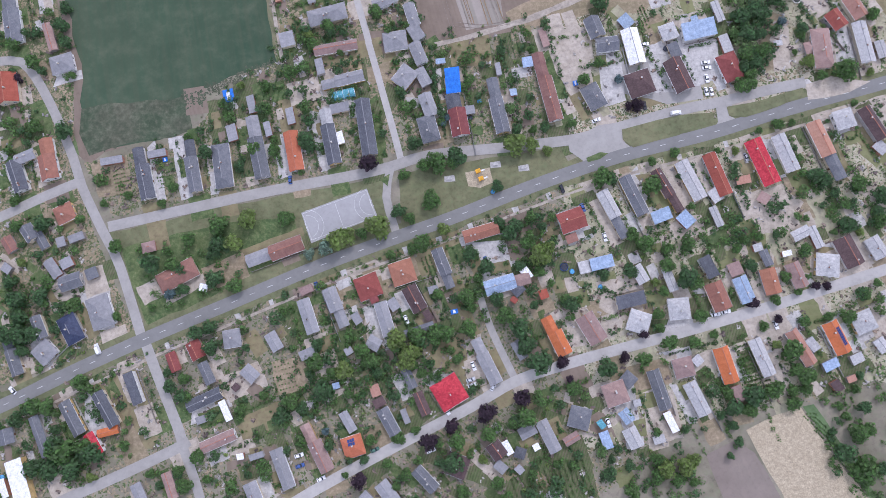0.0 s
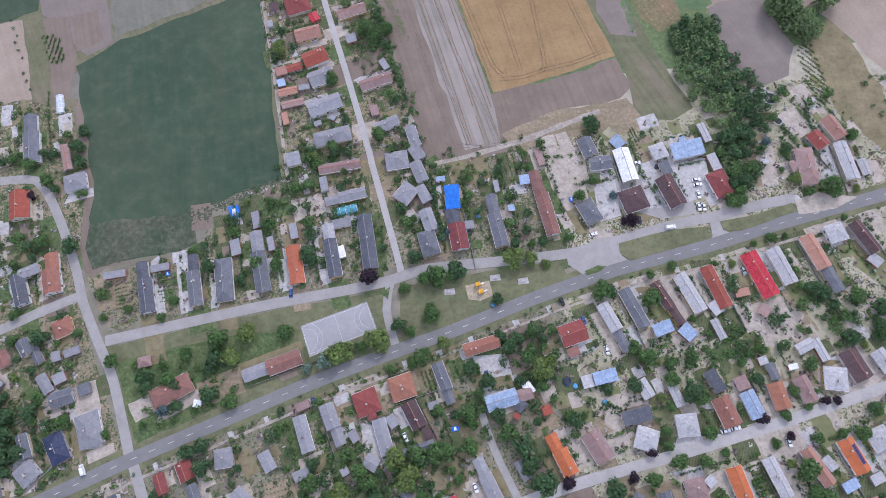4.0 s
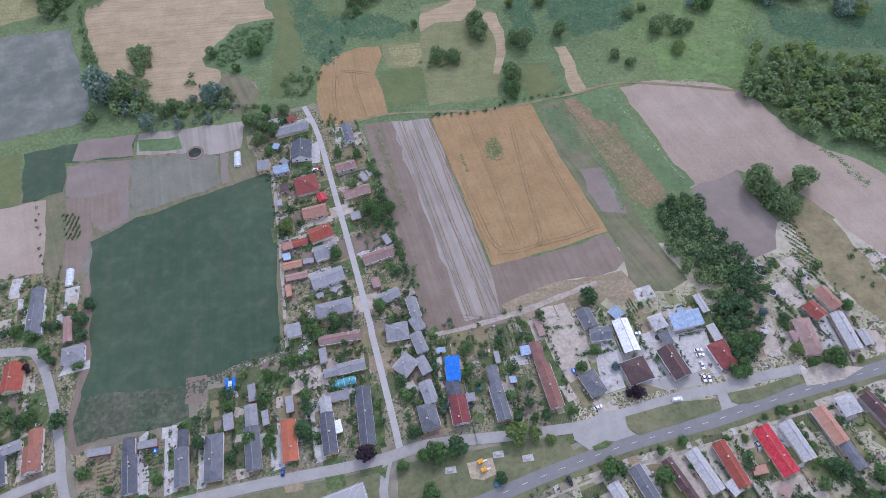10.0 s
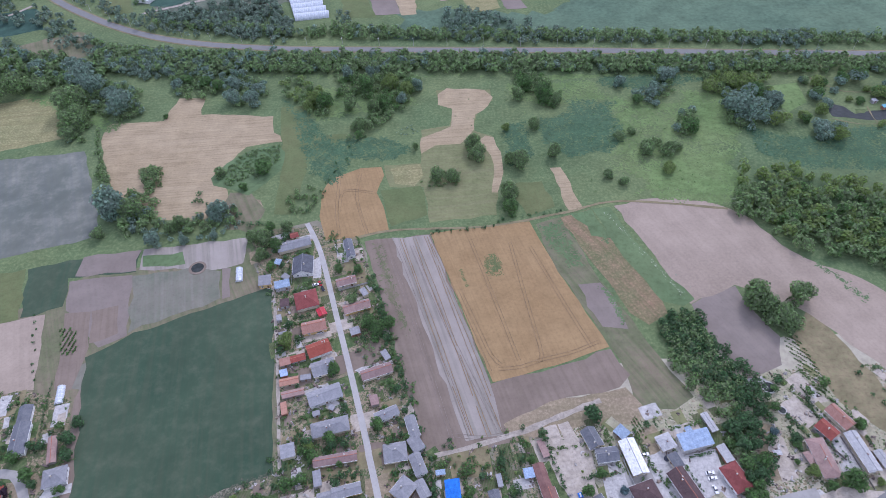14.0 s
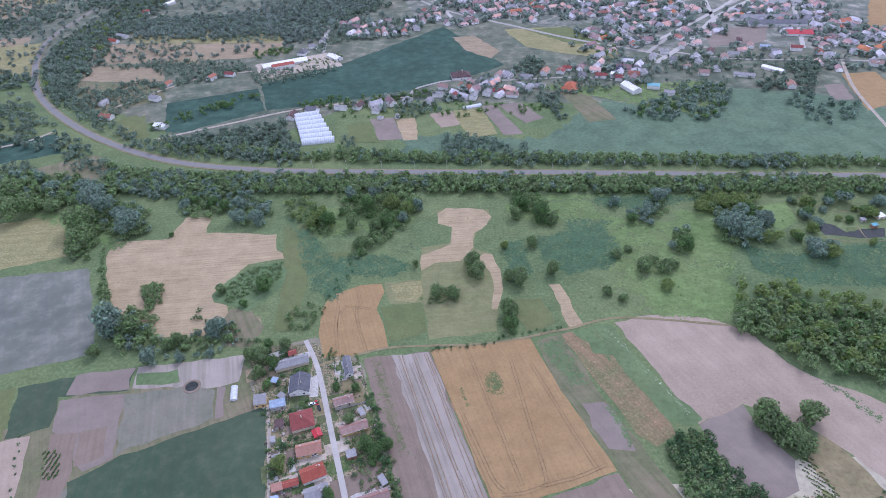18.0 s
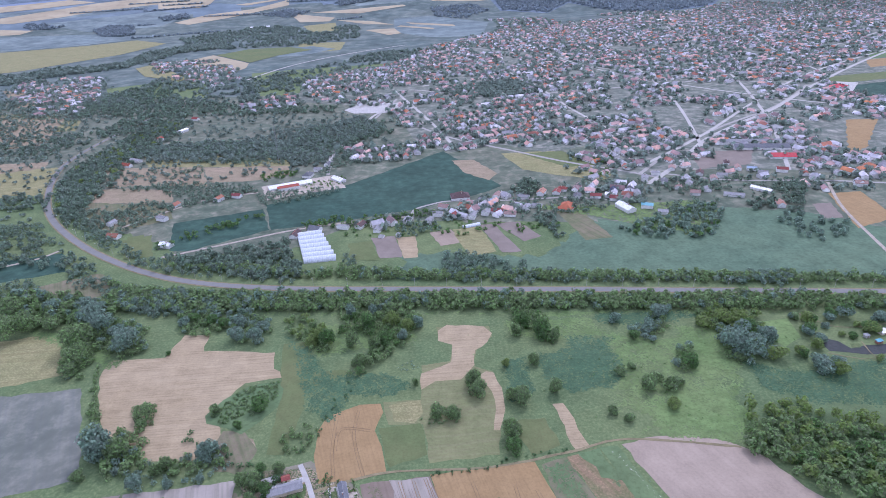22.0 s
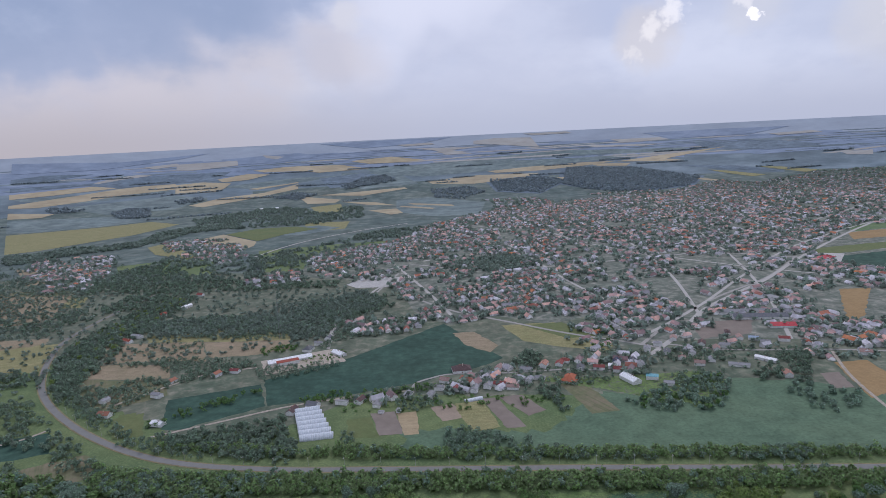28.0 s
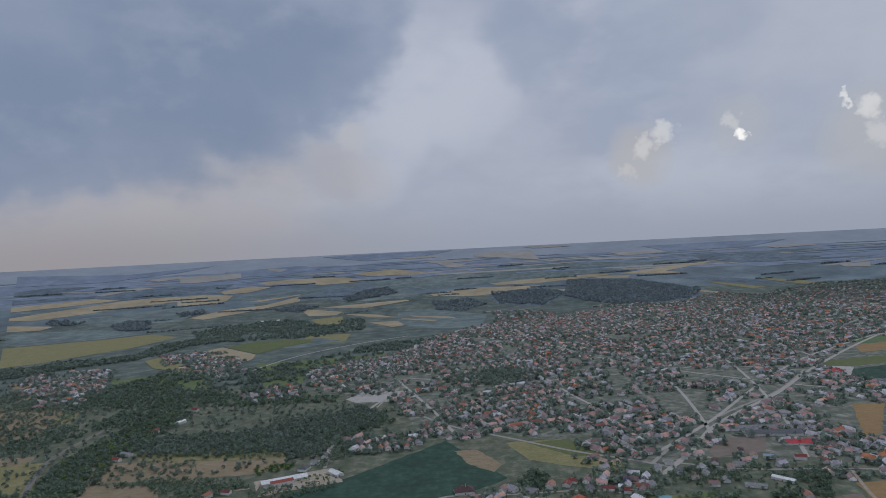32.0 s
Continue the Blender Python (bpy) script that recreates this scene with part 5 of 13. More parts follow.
slab("far_field", [(-3177.4, 6218.9), (-3433.5, 7218.2), (-3394.7, 7692.2), (-3065.4, 7334.3), (-3103.2, 6631.4), (-3049.6, 6066.2)], "far_pale_hazed", 0.594, "distant pale grain field on the plain", "field")
slab("far_field", [(-4625.8, 10739.5), (-4643.1, 12236.3), (-3959.4, 10653.9), (-3991.9, 9632)], "far_pale_hazed", 0.598, "distant pale grain field on the plain", "field")
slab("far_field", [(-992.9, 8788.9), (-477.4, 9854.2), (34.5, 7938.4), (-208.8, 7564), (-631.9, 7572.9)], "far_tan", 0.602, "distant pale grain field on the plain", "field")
slab("far_field", [(-139.7, 15098.5), (1467.8, 13792.8), (558.6, 12090.8), (736.3, 9364), (351.7, 9424.6), (250.9, 12253.5)], "far_pale_hazed", 0.606, "distant pale grain field on the plain", "field")
slab("far_field", [(1952.4, 24131.1), (3501.2, 30386.6), (4452.8, 26046.1), (2054.8, 11172.5), (1754.4, 15249), (1398.2, 17311.4)], "far_pale_hazed", 0.610, "distant pale grain field on the plain", "field")
slab("far_field", [(501.5, 4951.7), (879.2, 5277.1), (1422.5, 5528.4), (1676.4, 5473.3), (1302.1, 5058), (869.1, 4721.4), (538.1, 4708.9)], "far_tan", 0.614, "distant pale grain field on the plain", "field")
slab("far_field", [(21.8, 4204.7), (401.1, 4553.8), (815, 4427.2), (599.3, 4020.2), (299.9, 3796.3), (53.9, 3948.3)], "far_tan", 0.618, "distant pale grain field on the plain", "field")
slab("far_field", [(833.4, 3959.8), (988.3, 3953.2), (889.7, 3728), (826.7, 3770)], "far_tan", 0.622, "distant pale grain field on the plain", "field")
slab("far_field", [(-586, 3544.7), (-349.8, 3661.1), (-114.2, 3795.3), (-95.8, 3706.1), (-324.9, 3380.3)], "far_tan", 0.626, "distant pale grain field on the plain", "field")
slab("far_field", [(-701.6, 3538.3), (-423.4, 3222.9), (-431.1, 3067.3), (-566.7, 3078.3)], "far_tan", 0.630, "distant pale grain field on the plain", "field")
slab("far_field", [(-526.2, 2918.1), (-396.3, 3002), (-341.9, 2653.3), (-444, 2636.8)], "meadow_pale", 0.634, "distant pale grain field on the plain", "field")
slab("far_field", [(-238.5, 2670.1), (-121.6, 2682.1), (-88.7, 2514.6), (-135.8, 2479.7)], "far_tan", 0.638, "distant pale grain field on the plain", "field")
slab("far_field", [(-409.4, 3108.6), (-239, 3004.8), (-126.5, 2812.5), (-256.3, 2892.3)], "far_tan", 0.642, "distant pale grain field on the plain", "field")
slab("far_field", [(-78.6, 2883.2), (116.8, 2727.7), (125.3, 2659.7), (-52.3, 2802.3)], "far_tan", 0.646, "distant pale grain field on the plain", "field")
slab("far_field", [(-100.9, 2779.1), (42.6, 2633.3), (30.4, 2598.4), (-111.8, 2740.5)], "far_tan", 0.650, "distant pale grain field on the plain", "field")
slab("far_field", [(1381.6, 5260.8), (1664.8, 5069.5), (1532.6, 4752.8), (1356.9, 4918.4)], "far_tan", 0.654, "distant pale grain field on the plain", "field")
slab("far_field", [(1651.3, 5390.6), (2466.2, 6267.9), (3522.9, 7331.1), (2525.1, 6013.2), (2099.9, 5451.6), (2118, 5088.3), (1920.3, 5098)], "far_tan", 0.658, "distant pale grain field on the plain", "field")
slab("far_field", [(2706.3, 10547.1), (3620.2, 9546.1), (3135, 8986.2), (2573.1, 9510.3)], "far_pale_hazed", 0.662, "distant pale grain field on the plain", "field")
slab("far_field", [(1791.2, 3954.2), (1838.9, 3797), (1850.9, 3379.5), (1745.6, 3321.4), (1757.9, 3695.9)], "meadow_pale", 0.666, "distant pale grain field on the plain", "field")
slab("far_field", [(2135.4, 4042.7), (2229.4, 3890.8), (2240.2, 3420.9), (2095.1, 3434.3)], "meadow_pale", 0.670, "distant pale grain field on the plain", "field")
slab("far_field", [(3424.1, 5124.5), (3755.6, 5219.2), (3320.2, 4605.6), (3217.7, 4747.2)], "far_pale_hazed", 0.674, "distant pale grain field on the plain", "field")
slab("far_field", [(1487.4, 3595.2), (1528.6, 3145.6), (1480.5, 3102.8), (1441.5, 3444.8)], "far_tan", 0.678, "distant pale grain field on the plain", "field")
slab("far_field", [(4201.9, 14186.9), (5268.1, 14077.9), (4631.6, 11819.1), (3614.6, 11521.7)], "far_pale_hazed", 0.682, "distant pale grain field on the plain", "field")
slab("far_field", [(6840.6, 12465.2), (8362.7, 13519.2), (7503, 11785.9), (6220.4, 10976.7)], "far_pale_hazed", 0.686, "distant pale grain field on the plain", "field")
slab("far_field", [(-904.7, 23376.7), (317.5, 25321.2), (428.3, 20450.5), (-494.2, 18934.7)], "far_pale_hazed", 0.690, "distant pale grain field on the plain", "field")
slab("far_field", [(9030.3, 57116.8), (13566.5, 59836.9), (9014.1, 38296.9), (6224.2, 35516.6)], "far_pale_hazed", 0.694, "distant pale grain field on the plain", "field")
slab("far_field", [(-864.9, 1958.6), (-832.9, 2032), (-685.5, 1814.9), (-608.7, 1726.5), (-669.8, 1726.4), (-781.5, 1814.5)], "meadow_pale", 0.698, "distant pale grain field on the plain", "field")
slab("far_field", [(-761.7, 2032.4), (-693.2, 2161.8), (-529.7, 1963.2), (-517, 1878.8), (-537.2, 1800.8), (-621.9, 1842.4)], "far_tan", 0.702, "distant pale grain field on the plain", "field")
slab("far_field", [(-682.7, 2158.4), (-604.3, 2262.6), (-466.8, 2271.3), (-373.3, 2185), (-469.3, 2090.5), (-528.8, 1973.5)], "field_olive", 0.706, "distant pale grain field on the plain", "field")
slab("far_field", [(-17634.6, 64292), (-15081.7, 64938.3), (-14576.8, 65053.5), (-17153.7, 64421.9)], "far_pale_hazed", 0.710, "distant pale grain field on the plain", "field")
slab("far_field", [(-605.5, 6542.9), (330.7, 7260.9), (1918.3, 8775.9), (3257.7, 7614.3), (2438.7, 6488.7), (1211.7, 5535.4), (481.6, 4968.1), (5.9, 4719.8), (-409.3, 5376.7)], "far_crop_hazed", 0.200, "distant green crop field on the plain", "field")
slab("far_field", [(-2833.9, 4409.3), (-2405, 4597.5), (-2318.4, 4920.9), (-1764.2, 4562.2), (-1912.5, 4036.1), (-2092.3, 3791.8)], "far_crop_hazed", 0.204, "distant green crop field on the plain", "field")
slab("far_field", [(-1952.6, 2999.9), (-1716.3, 2991.3), (-1418.1, 2958.5), (-1102.2, 2797.4), (-1163.1, 2709.2), (-1301.3, 2605.6), (-1515.6, 2508.5), (-1655.7, 2525.1)], "far_crop_hazed", 0.208, "distant green crop field on the plain", "field")
slab("far_field", [(-2010.6, 3581.5), (-1588.2, 4092.9), (-1267.2, 3753.9), (-1244.6, 3177), (-1517.6, 3060.5)], "far_crop_hazed", 0.212, "distant green crop field on the plain", "field")
slab("far_field", [(-1492, 4693.3), (-1056.2, 5419.8), (-685.8, 5363.9), (-931.5, 4715), (-1208.5, 4384.5)], "far_crop_hazed", 0.216, "distant green crop field on the plain", "field")
slab("far_field", [(-135.9, 3059.3), (25.8, 3116.9), (263.6, 2751.4), (201.6, 2331.7), (16, 2370.2), (-117.1, 2562.8)], "far_crop_hazed", 0.220, "distant green crop field on the plain", "field")
slab("far_field", [(-539.9, 2240.9), (-386.9, 2272), (-296.2, 2185.6), (-391.2, 2065.7), (-464.1, 2065.2)], "far_crop_hazed", 0.224, "distant green crop field on the plain", "field")
slab("far_field", [(-738.8, 5795.8), (-223.9, 5385.3), (-32.5, 4047.2), (-363.9, 3819.2), (-552.3, 4274.6)], "far_crop_hazed", 0.228, "distant green crop field on the plain", "field")
slab("far_field", [(2127.4, 7856.9), (2972.1, 7919.3), (2055.1, 6354), (1499.8, 5911.2)], "far_crop_hazed", 0.232, "distant green crop field on the plain", "field")
slab("far_field", [(2475.8, 5772.6), (3019.7, 5294), (2865.1, 4334.9), (2283.7, 4117.2), (2105.1, 4800)], "far_blue_hazed", 0.236, "distant green crop field on the plain", "field")
slab("far_field", [(-3249.2, 6055), (-3129.9, 6568.2), (-2988.5, 7176.4), (-2597.5, 7277.6), (-2194.4, 7381.8), (-1808.3, 5596.2), (-2101.6, 5461.4), (-2509.6, 5240.4)], "far_wood_hazed", 0.400, "distant dark woodland on the plain", "field")
slab("far_field", [(-3841.9, 6021.5), (-3358.7, 6263.4), (-3050, 5865), (-3401.5, 5317.2)], "far_wood_hazed", 0.404, "distant dark woodland on the plain", "field")
slab("far_field", [(-5187.5, 8173.6), (-5388, 9238.2), (-4444.2, 8749.9), (-4235.3, 7235), (-4414.1, 6936.6)], "far_wood_hazed", 0.408, "distant dark woodland on the plain", "field")
slab("far_field", [(-833.3, 5126.2), (-524, 5624.6), (-202, 4807.1), (-395.8, 4179), (-592.1, 4030.3)], "far_wood_hazed", 0.412, "distant dark woodland on the plain", "field")
slab("far_field", [(-4273.6, 13723.6), (-3312.2, 17233.7), (-2001.3, 12594.5), (-2234.8, 9810.8), (-2882.6, 9744.9)], "far_rim_hazed", 0.416, "distant dark woodland on the plain", "field")
slab("far_field", [(-15203.9, 24193.5), (-7584.2, 16398.5), (-8615.2, 26375), (-6029.8, 15932.8), (-5310.4, 10659.7), (-6644.6, 10504.1)], "far_rim_hazed", 0.420, "distant dark woodland on the plain", "field")
slab("far_field", [(-7923.8, 50462.1), (-2424.4, 63539.3), (2692.5, 57320.3), (-108, 23587), (-1748.3, 19424.5)], "far_rim_hazed", 0.424, "distant dark woodland on the plain", "field")
slab("far_field", [(1108.9, 5064.1), (1530.4, 4594.5), (1584.3, 3525.7), (1301, 3006.1), (1032.7, 2853.7), (815.3, 3090.5), (734.6, 3488.3)], "far_wood_hazed", 0.428, "distant dark woodland on the plain", "field")
slab("far_field", [(383.3, 3968.9), (776.3, 4216.4), (837.8, 3672.4), (551.4, 2993), (365.1, 3209.4)], "far_wood_hazed", 0.432, "distant dark woodland on the plain", "field")
slab("far_field", [(1805.9, 4575.1), (2110.3, 4135.7), (2050.1, 3572.4), (1899.7, 3924.5)], "far_wood_hazed", 0.436, "distant dark woodland on the plain", "field")
slab("far_field", [(7678.8, 22082.3), (11247.3, 23541.7), (12443.6, 21363.8), (6841.7, 13096.4), (4952.6, 12642.1)], "far_rim_hazed", 0.440, "distant dark woodland on the plain", "field")
slab("far_field", [(4017.1, 9402.7), (4890.3, 8615.1), (4294.3, 6715.3), (3370.2, 6107.6), (3258.1, 7313.4)], "far_wood_hazed", 0.444, "distant dark woodland on the plain", "field")
slab("field", [(-683.1, 970), (-646.7, 983.7), (-602.6, 993.9), (-586.4, 955), (-569.3, 877.3), (-623.8, 873.7)], "meadow_pale", 0.215, "dry tan field outside the bend", "field", ragged=3)
slab("field", [(-923.7, 1360.4), (-815.2, 1338.8), (-768.5, 1364), (-735.1, 1254.5), (-845, 1232.7)], "terrace_tan", 0.215, "brown orchard plots", "field", ragged=3)
slab("field", [(-1101.7, 1697.3), (-960.9, 1629.2), (-915.9, 1712.1), (-831.6, 1691.7), (-855.8, 1509.2), (-938.7, 1468.8)], "terrace_tan", 0.215, "bare yards of the far hamlet", "field", ragged=3)
slab("field", [(-189.3, 113.8), (-173.7, 117.6), (-137.4, 119.6), (-132.6, 101.7), (-169.7, 94.2), (-184.2, 90.9)], "crop_thin", 0.06, "thin patchy crop over bare soil", "field", ragged=3)
slab("field", [(-513.9, 641.3), (-423.4, 659.5), (-396.3, 611), (-481.5, 585.1)], "crop_far_hazed", 0.07, "dark green field outside the bend", "field", ragged=2)
slab("field", [(-408.8, 578.1), (-356.1, 603.2), (-320.8, 558.2), (-363.6, 529.8)], "field_weed", 0.07, "rough brown clearing outside the bend", "field", ragged=3)
slab("field", [(-367.8, 687.3), (-337.5, 699.4), (-313.7, 638.2), (-344.4, 634.6)], "field_olive", 0.09, "small yellow-green field", "field", ragged=1)

slab("scrub_ground", [(-163.6, 381.7), (-147, 396.7), (-127.6, 400.2), (-120.4, 391), (-120.5, 370.4), (-130.5, 354.9), (-140.5, 343.2), (-152.3, 350.1), (-168.1, 355.7), (-171.9, 364.3)], "meadow_green", 0.075, "rough green ground of the scrub spit", "ground", ragged=1.2)
slab("field", [(-153.7, 347.2), (-139.1, 346.1), (-125.4, 327.3), (-132.9, 305.6), (-149, 309.3), (-157, 326.6)], "field_weed", 0.07, "rough brown grass below the scrub", "field", ragged=2)

# ---- roads and paths ----
MAIN_ROAD = [(-246.1, -38.6), (-221.9, -30.8), (-189.8, -16.3), (-154.7, -1.5), (-114, 14.3), (-70.4, 31.2), (-32.1, 44.2), (-4.7, 53), (36.6, 67.9), (77.9, 80.6), (119, 89.8), (160.2, 101.1), (206.3, 112.3), (242.6, 121.6)]
PARK = [(-184.8, 55), (-48.2, 72.3), (-31.3, 89.2), (133.7, 105.6), (207.5, 122.5), (205.3, 102.7), (-32.2, 39), (-181.6, -15.9)]
road_main = ribbon("road_main", MAIN_ROAD, 6.4, "asphalt", 0.12, "grey asphalt village main road", "road")
ribbon("verge", [(-246.1, -38.6), (-221.9, -30.8), (-189.8, -16.3), (-154.7, -1.5), (-114, 14.3), (-70.4, 31.2), (-32.1, 44.2), (-4.7, 53), (36.6, 67.9), (77.9, 80.6), (119, 89.8), (160.2, 101.1), (206.3, 112.3), (242.6, 121.6)], 12, "verge_grass", 0.035, "dry grass verge along the main road", "verge", ragged=0.6)
ribbon("road_parallel", [(-172.9, 54), (-134.4, 61.5), (-92.6, 69.3), (-53.7, 75.3), (-34.3, 79.1), (-14.8, 84.3), (23.7, 86.9), (53.9, 89.4), (67.7, 92.3), (106.4, 102.1), (128.3, 105.8), (147.6, 110.2), (168.2, 113.9)], 5.2, "asphalt_old", 0.1, "pale old asphalt side street", "road")
ribbon("road_west", [(-250.3, 140.1), (-226.8, 141.5), (-217.1, 136.9), (-205, 117.6), (-192, 89.4), (-186.8, 74.3), (-176.2, 53.3), (-166.5, 34.9), (-154.2, -0.7)], 4.8, "asphalt_old", 0.1, "pale old asphalt village street", "road")
ribbon("road_northwest", [(-249.8, 51.5), (-227.6, 60.6), (-205.4, 70.4), (-190, 76.4)], 5.0, "asphalt_old", 0.105, "pale old asphalt village street", "road")
ribbon("road_southwest", [(-152.5, -2.9), (-144.5, -22.1), (-135, -44.4), (-132.9, -52.1)], 5.0, "asphalt_old", 0.1, "pale old asphalt village street", "road")
ribbon("road_south", [(-130.4, -48.3), (-136.9, -52.1), (-160.7, -62.5), (-187, -73.2), (-218.4, -87.2)], 5.0, "asphalt_old", 0.105, "pale old asphalt village street", "road")
ribbon("road_south_branch", [(-132.9, -52.1), (-127.3, -66.2), (-121.6, -83.8)], 4.5, "asphalt_old", 0.098, "pale old asphalt village street", "road")
ribbon("road_third", [(-91.5, -83.1), (-73.2, -72.7), (-54.9, -63.3), (-33.8, -52.9), (0.6, -36.4), (21.9, -25.1), (45.8, -17.7), (80.1, -9.2), (98.6, -4.8), (135.6, 4.7), (164.8, 13), (196.2, 22.1), (226, 30.9)], 5.0, "asphalt_pale", 0.1, "pale old asphalt back street", "road")
ribbon("lane_link", [(7.1, 16.2), (12.3, -1.1), (22.5, -24.1)], 3.4, "asphalt_old", 0.09, "narrow grey lane between gardens", "road")
ribbon("lane_join", [(-34.3, 77.4), (-36.2, 64), (-31.5, 45.9)], 4.0, "asphalt_old", 0.095, "short pale link road", "road")
ribbon("lane_north", [(-28.2, 80), (-31.3, 93.5), (-35.7, 110.9), (-40.5, 130.1), (-44, 143.5), (-44.7, 147.4), (-55, 186.5), (-67.2, 230.2), (-82.5, 284.2), (-94.3, 311.3)], 3.3, "asphalt_pale", 0.09, "long pale lane running between houses to the fields", "road")
slab("plaza", [(52.5, 88.9), (67.9, 96.2), (81.6, 97.7), (81.8, 91.7), (78.4, 88.5), (84, 83.2), (61.4, 77.3), (53.1, 83.8)], "asphalt_old", 0.15, "pale paved forecourt by the main road", "pavement", ragged=0.4)
slab("plaza", [(124.3, 106), (133.9, 107.9), (130.5, 98.6), (140.7, 92.6), (121.6, 89.1), (124.9, 96)], "asphalt_old", 0.155, "pale paved link to the main road", "pavement", ragged=0.4)
ribbon("field_track", [(-82.8, 287.8), (-37.4, 300.4), (26.9, 300.3), (81.3, 310.2), (121.4, 318.6), (190.9, 306.4)], 2.0, "grass_dry", 0.07, "rutted earth track along the fields", "track", ragged=0.3)
ribbon("field_track", [(-86.5, 129.9), (-95, 181.5), (-105, 236.7), (-110, 257)], 1.8, "track", 0.07, "earth path between field and gardens", "track", ragged=0.3)
ribbon("field_track", [(-10.7, 140.5), (28.7, 149.8), (77, 167.3)], 3.0, "track", 0.07, "earth path at the field edge", "track", ragged=0.5)
ribbon("road_highway", [(-569.5, 1311.8), (-585.4, 1212.3), (-597.2, 1098.4), (-594.3, 1002.6), (-566.8, 909.4), (-529.5, 827.9), (-493.3, 769.7), (-445.1, 712.7), (-382.9, 654.2), (-310.2, 602.1), (-241.6, 570.7), (-152.3, 550.4), (-40.4, 537.3), (121, 520.6), (274.8, 502.6), (406.7, 487.8), (562.5, 469.9)], 7.6, "asphalt", 0.27, "grey asphalt highway curving round the valley", "road")
ribbon("verge", [(-569.5, 1311.8), (-585.4, 1212.3), (-597.2, 1098.4), (-594.3, 1002.6), (-566.8, 909.4), (-529.5, 827.9), (-493.3, 769.7), (-445.1, 712.7), (-382.9, 654.2), (-310.2, 602.1), (-241.6, 570.7), (-152.3, 550.4), (-40.4, 537.3), (121, 520.6), (274.8, 502.6), (406.7, 487.8), (562.5, 469.9)], 11, "grass_dry", 0.16, "dry grass verge of the highway", "verge")
HIGHWAY = [(-569.5, 1311.8), (-585.4, 1212.3), (-597.2, 1098.4), (-594.3, 1002.6), (-566.8, 909.4), (-529.5, 827.9), (-493.3, 769.7), (-445.1, 712.7), (-382.9, 654.2), (-310.2, 602.1), (-241.6, 570.7), (-152.3, 550.4), (-40.4, 537.3), (121, 520.6), (274.8, 502.6), (406.7, 487.8), (562.5, 469.9)]
ribbon("road_valley", [(-390.5, 719.6), (-339.2, 780.9), (-297.8, 815.1), (-240.5, 828.6)], 4.0, "track", 0.22, "pale valley track", "road")
ribbon("road_valley", [(-501.6, 615), (-474, 630.5), (-445.4, 646.6), (-430.4, 665)], 4.0, "track", 0.22, "pale valley track", "road")
ribbon("road_valley", [(-303.5, 634.5), (-236.6, 663.2), (-164.9, 693.9), (-86.5, 711.2), (-27, 717.9)], 4.0, "track", 0.22, "pale valley lane", "road")
ribbon("road_valley", [(-26.9, 707.6), (-24.4, 737.1), (-4.7, 753), (24.1, 762.7), (94.9, 755.8), (173.2, 755.5), (219.7, 742)], 4.0, "asphalt_old", 0.22, "pale lane along the town edge", "road")
ribbon("road_town", [(-152.6, 888.9), (-154.6, 952.6), (-148.2, 1038.2), (-119.5, 1145), (-97.2, 1248), (-67, 1382.6)], 5.0, "asphalt_old", 0.24, "pale town road", "road")
ribbon("road_town", [(287.4, 828.3), (365.3, 921.5), (489.8, 1041.8), (655.7, 1171.6), (804, 1333.5)], 6.0, "asphalt_old", 0.24, "pale town road", "road")
ribbon("road_town", [(305.6, 837.2), (395, 791.5), (517.2, 770.9), (620.5, 740.8)], 5.0, "asphalt_old", 0.24, "pale town road", "road")
ribbon("field_track", [(515.3, 764.9), (483.9, 680.5), (461.9, 577.3), (441.8, 477.3)], 4.0, "track", 0.24, "pale earth track", "track")
ribbon("road_town", [(-143.1, 1315.1), (-50.5, 1468.2), (127.2, 1369.9), (439.6, 1398), (762.4, 1524.3), (1815.1, 2338.1)], 8.0, "asphalt_old", 0.24, "pale town main road", "road")
ribbon("road_town", [(-77.5, 1475.6), (-0.7, 1184.9), (35.2, 1022.6)], 6.0, "asphalt_pale", 0.25, "pale street through the town", "road")
ribbon("road_town", [(11.3, 2111.2), (211.1, 1615.5), (279.6, 1211.8), (319.4, 1015.3)], 6.0, "asphalt_pale", 0.25, "pale street through the town", "road")
ribbon("road_town", [(584.2, 2614.9), (532, 1692), (491.2, 1262.4), (422.1, 943.9)], 6.0, "asphalt_pale", 0.25, "pale street through the town", "road")
ribbon("road_town", [(931.1, 2725), (735.5, 1622.4), (610.9, 1130.8), (492.9, 818.7)], 6.0, "asphalt_pale", 0.25, "pale street through the town", "road")
ribbon("road_town", [(311.8, 872.8), (449.1, 1005.4), (652.3, 1230.9), (905.5, 1477.7), (1335.1, 1781.2), (1834.5, 2105.3)], 6.0, "asphalt_pale", 0.25, "pale street through the town", "road")
ribbon("road_town", [(-273.5, 1529.1), (-140.5, 1600.6), (3.5, 1507.8)], 6.0, "asphalt_pale", 0.25, "pale street through the town", "road")
ribbon("road_town", [(303.8, 2294.6), (387.6, 1741.5), (520.9, 1443.6), (717.3, 1202.9), (847.3, 1118.9)], 6.0, "asphalt_pale", 0.25, "pale street through the town", "road")
ribbon("road_town", [(1236.8, 2739.8), (981.2, 1862.4), (899.4, 1401.8)], 6.0, "asphalt_pale", 0.25, "pale street through the town", "road")

ribbon("road_town", [(287.4, 789.9), (361.3, 871.5), (437.5, 972.3), (536.1, 1062.9), (646.4, 1157.4), (807.1, 1321.6), (1054.6, 1550.5), (1297.6, 1755.2)], 8.0, "asphalt_pale", 0.262, "pale main road along the town edge", "road")
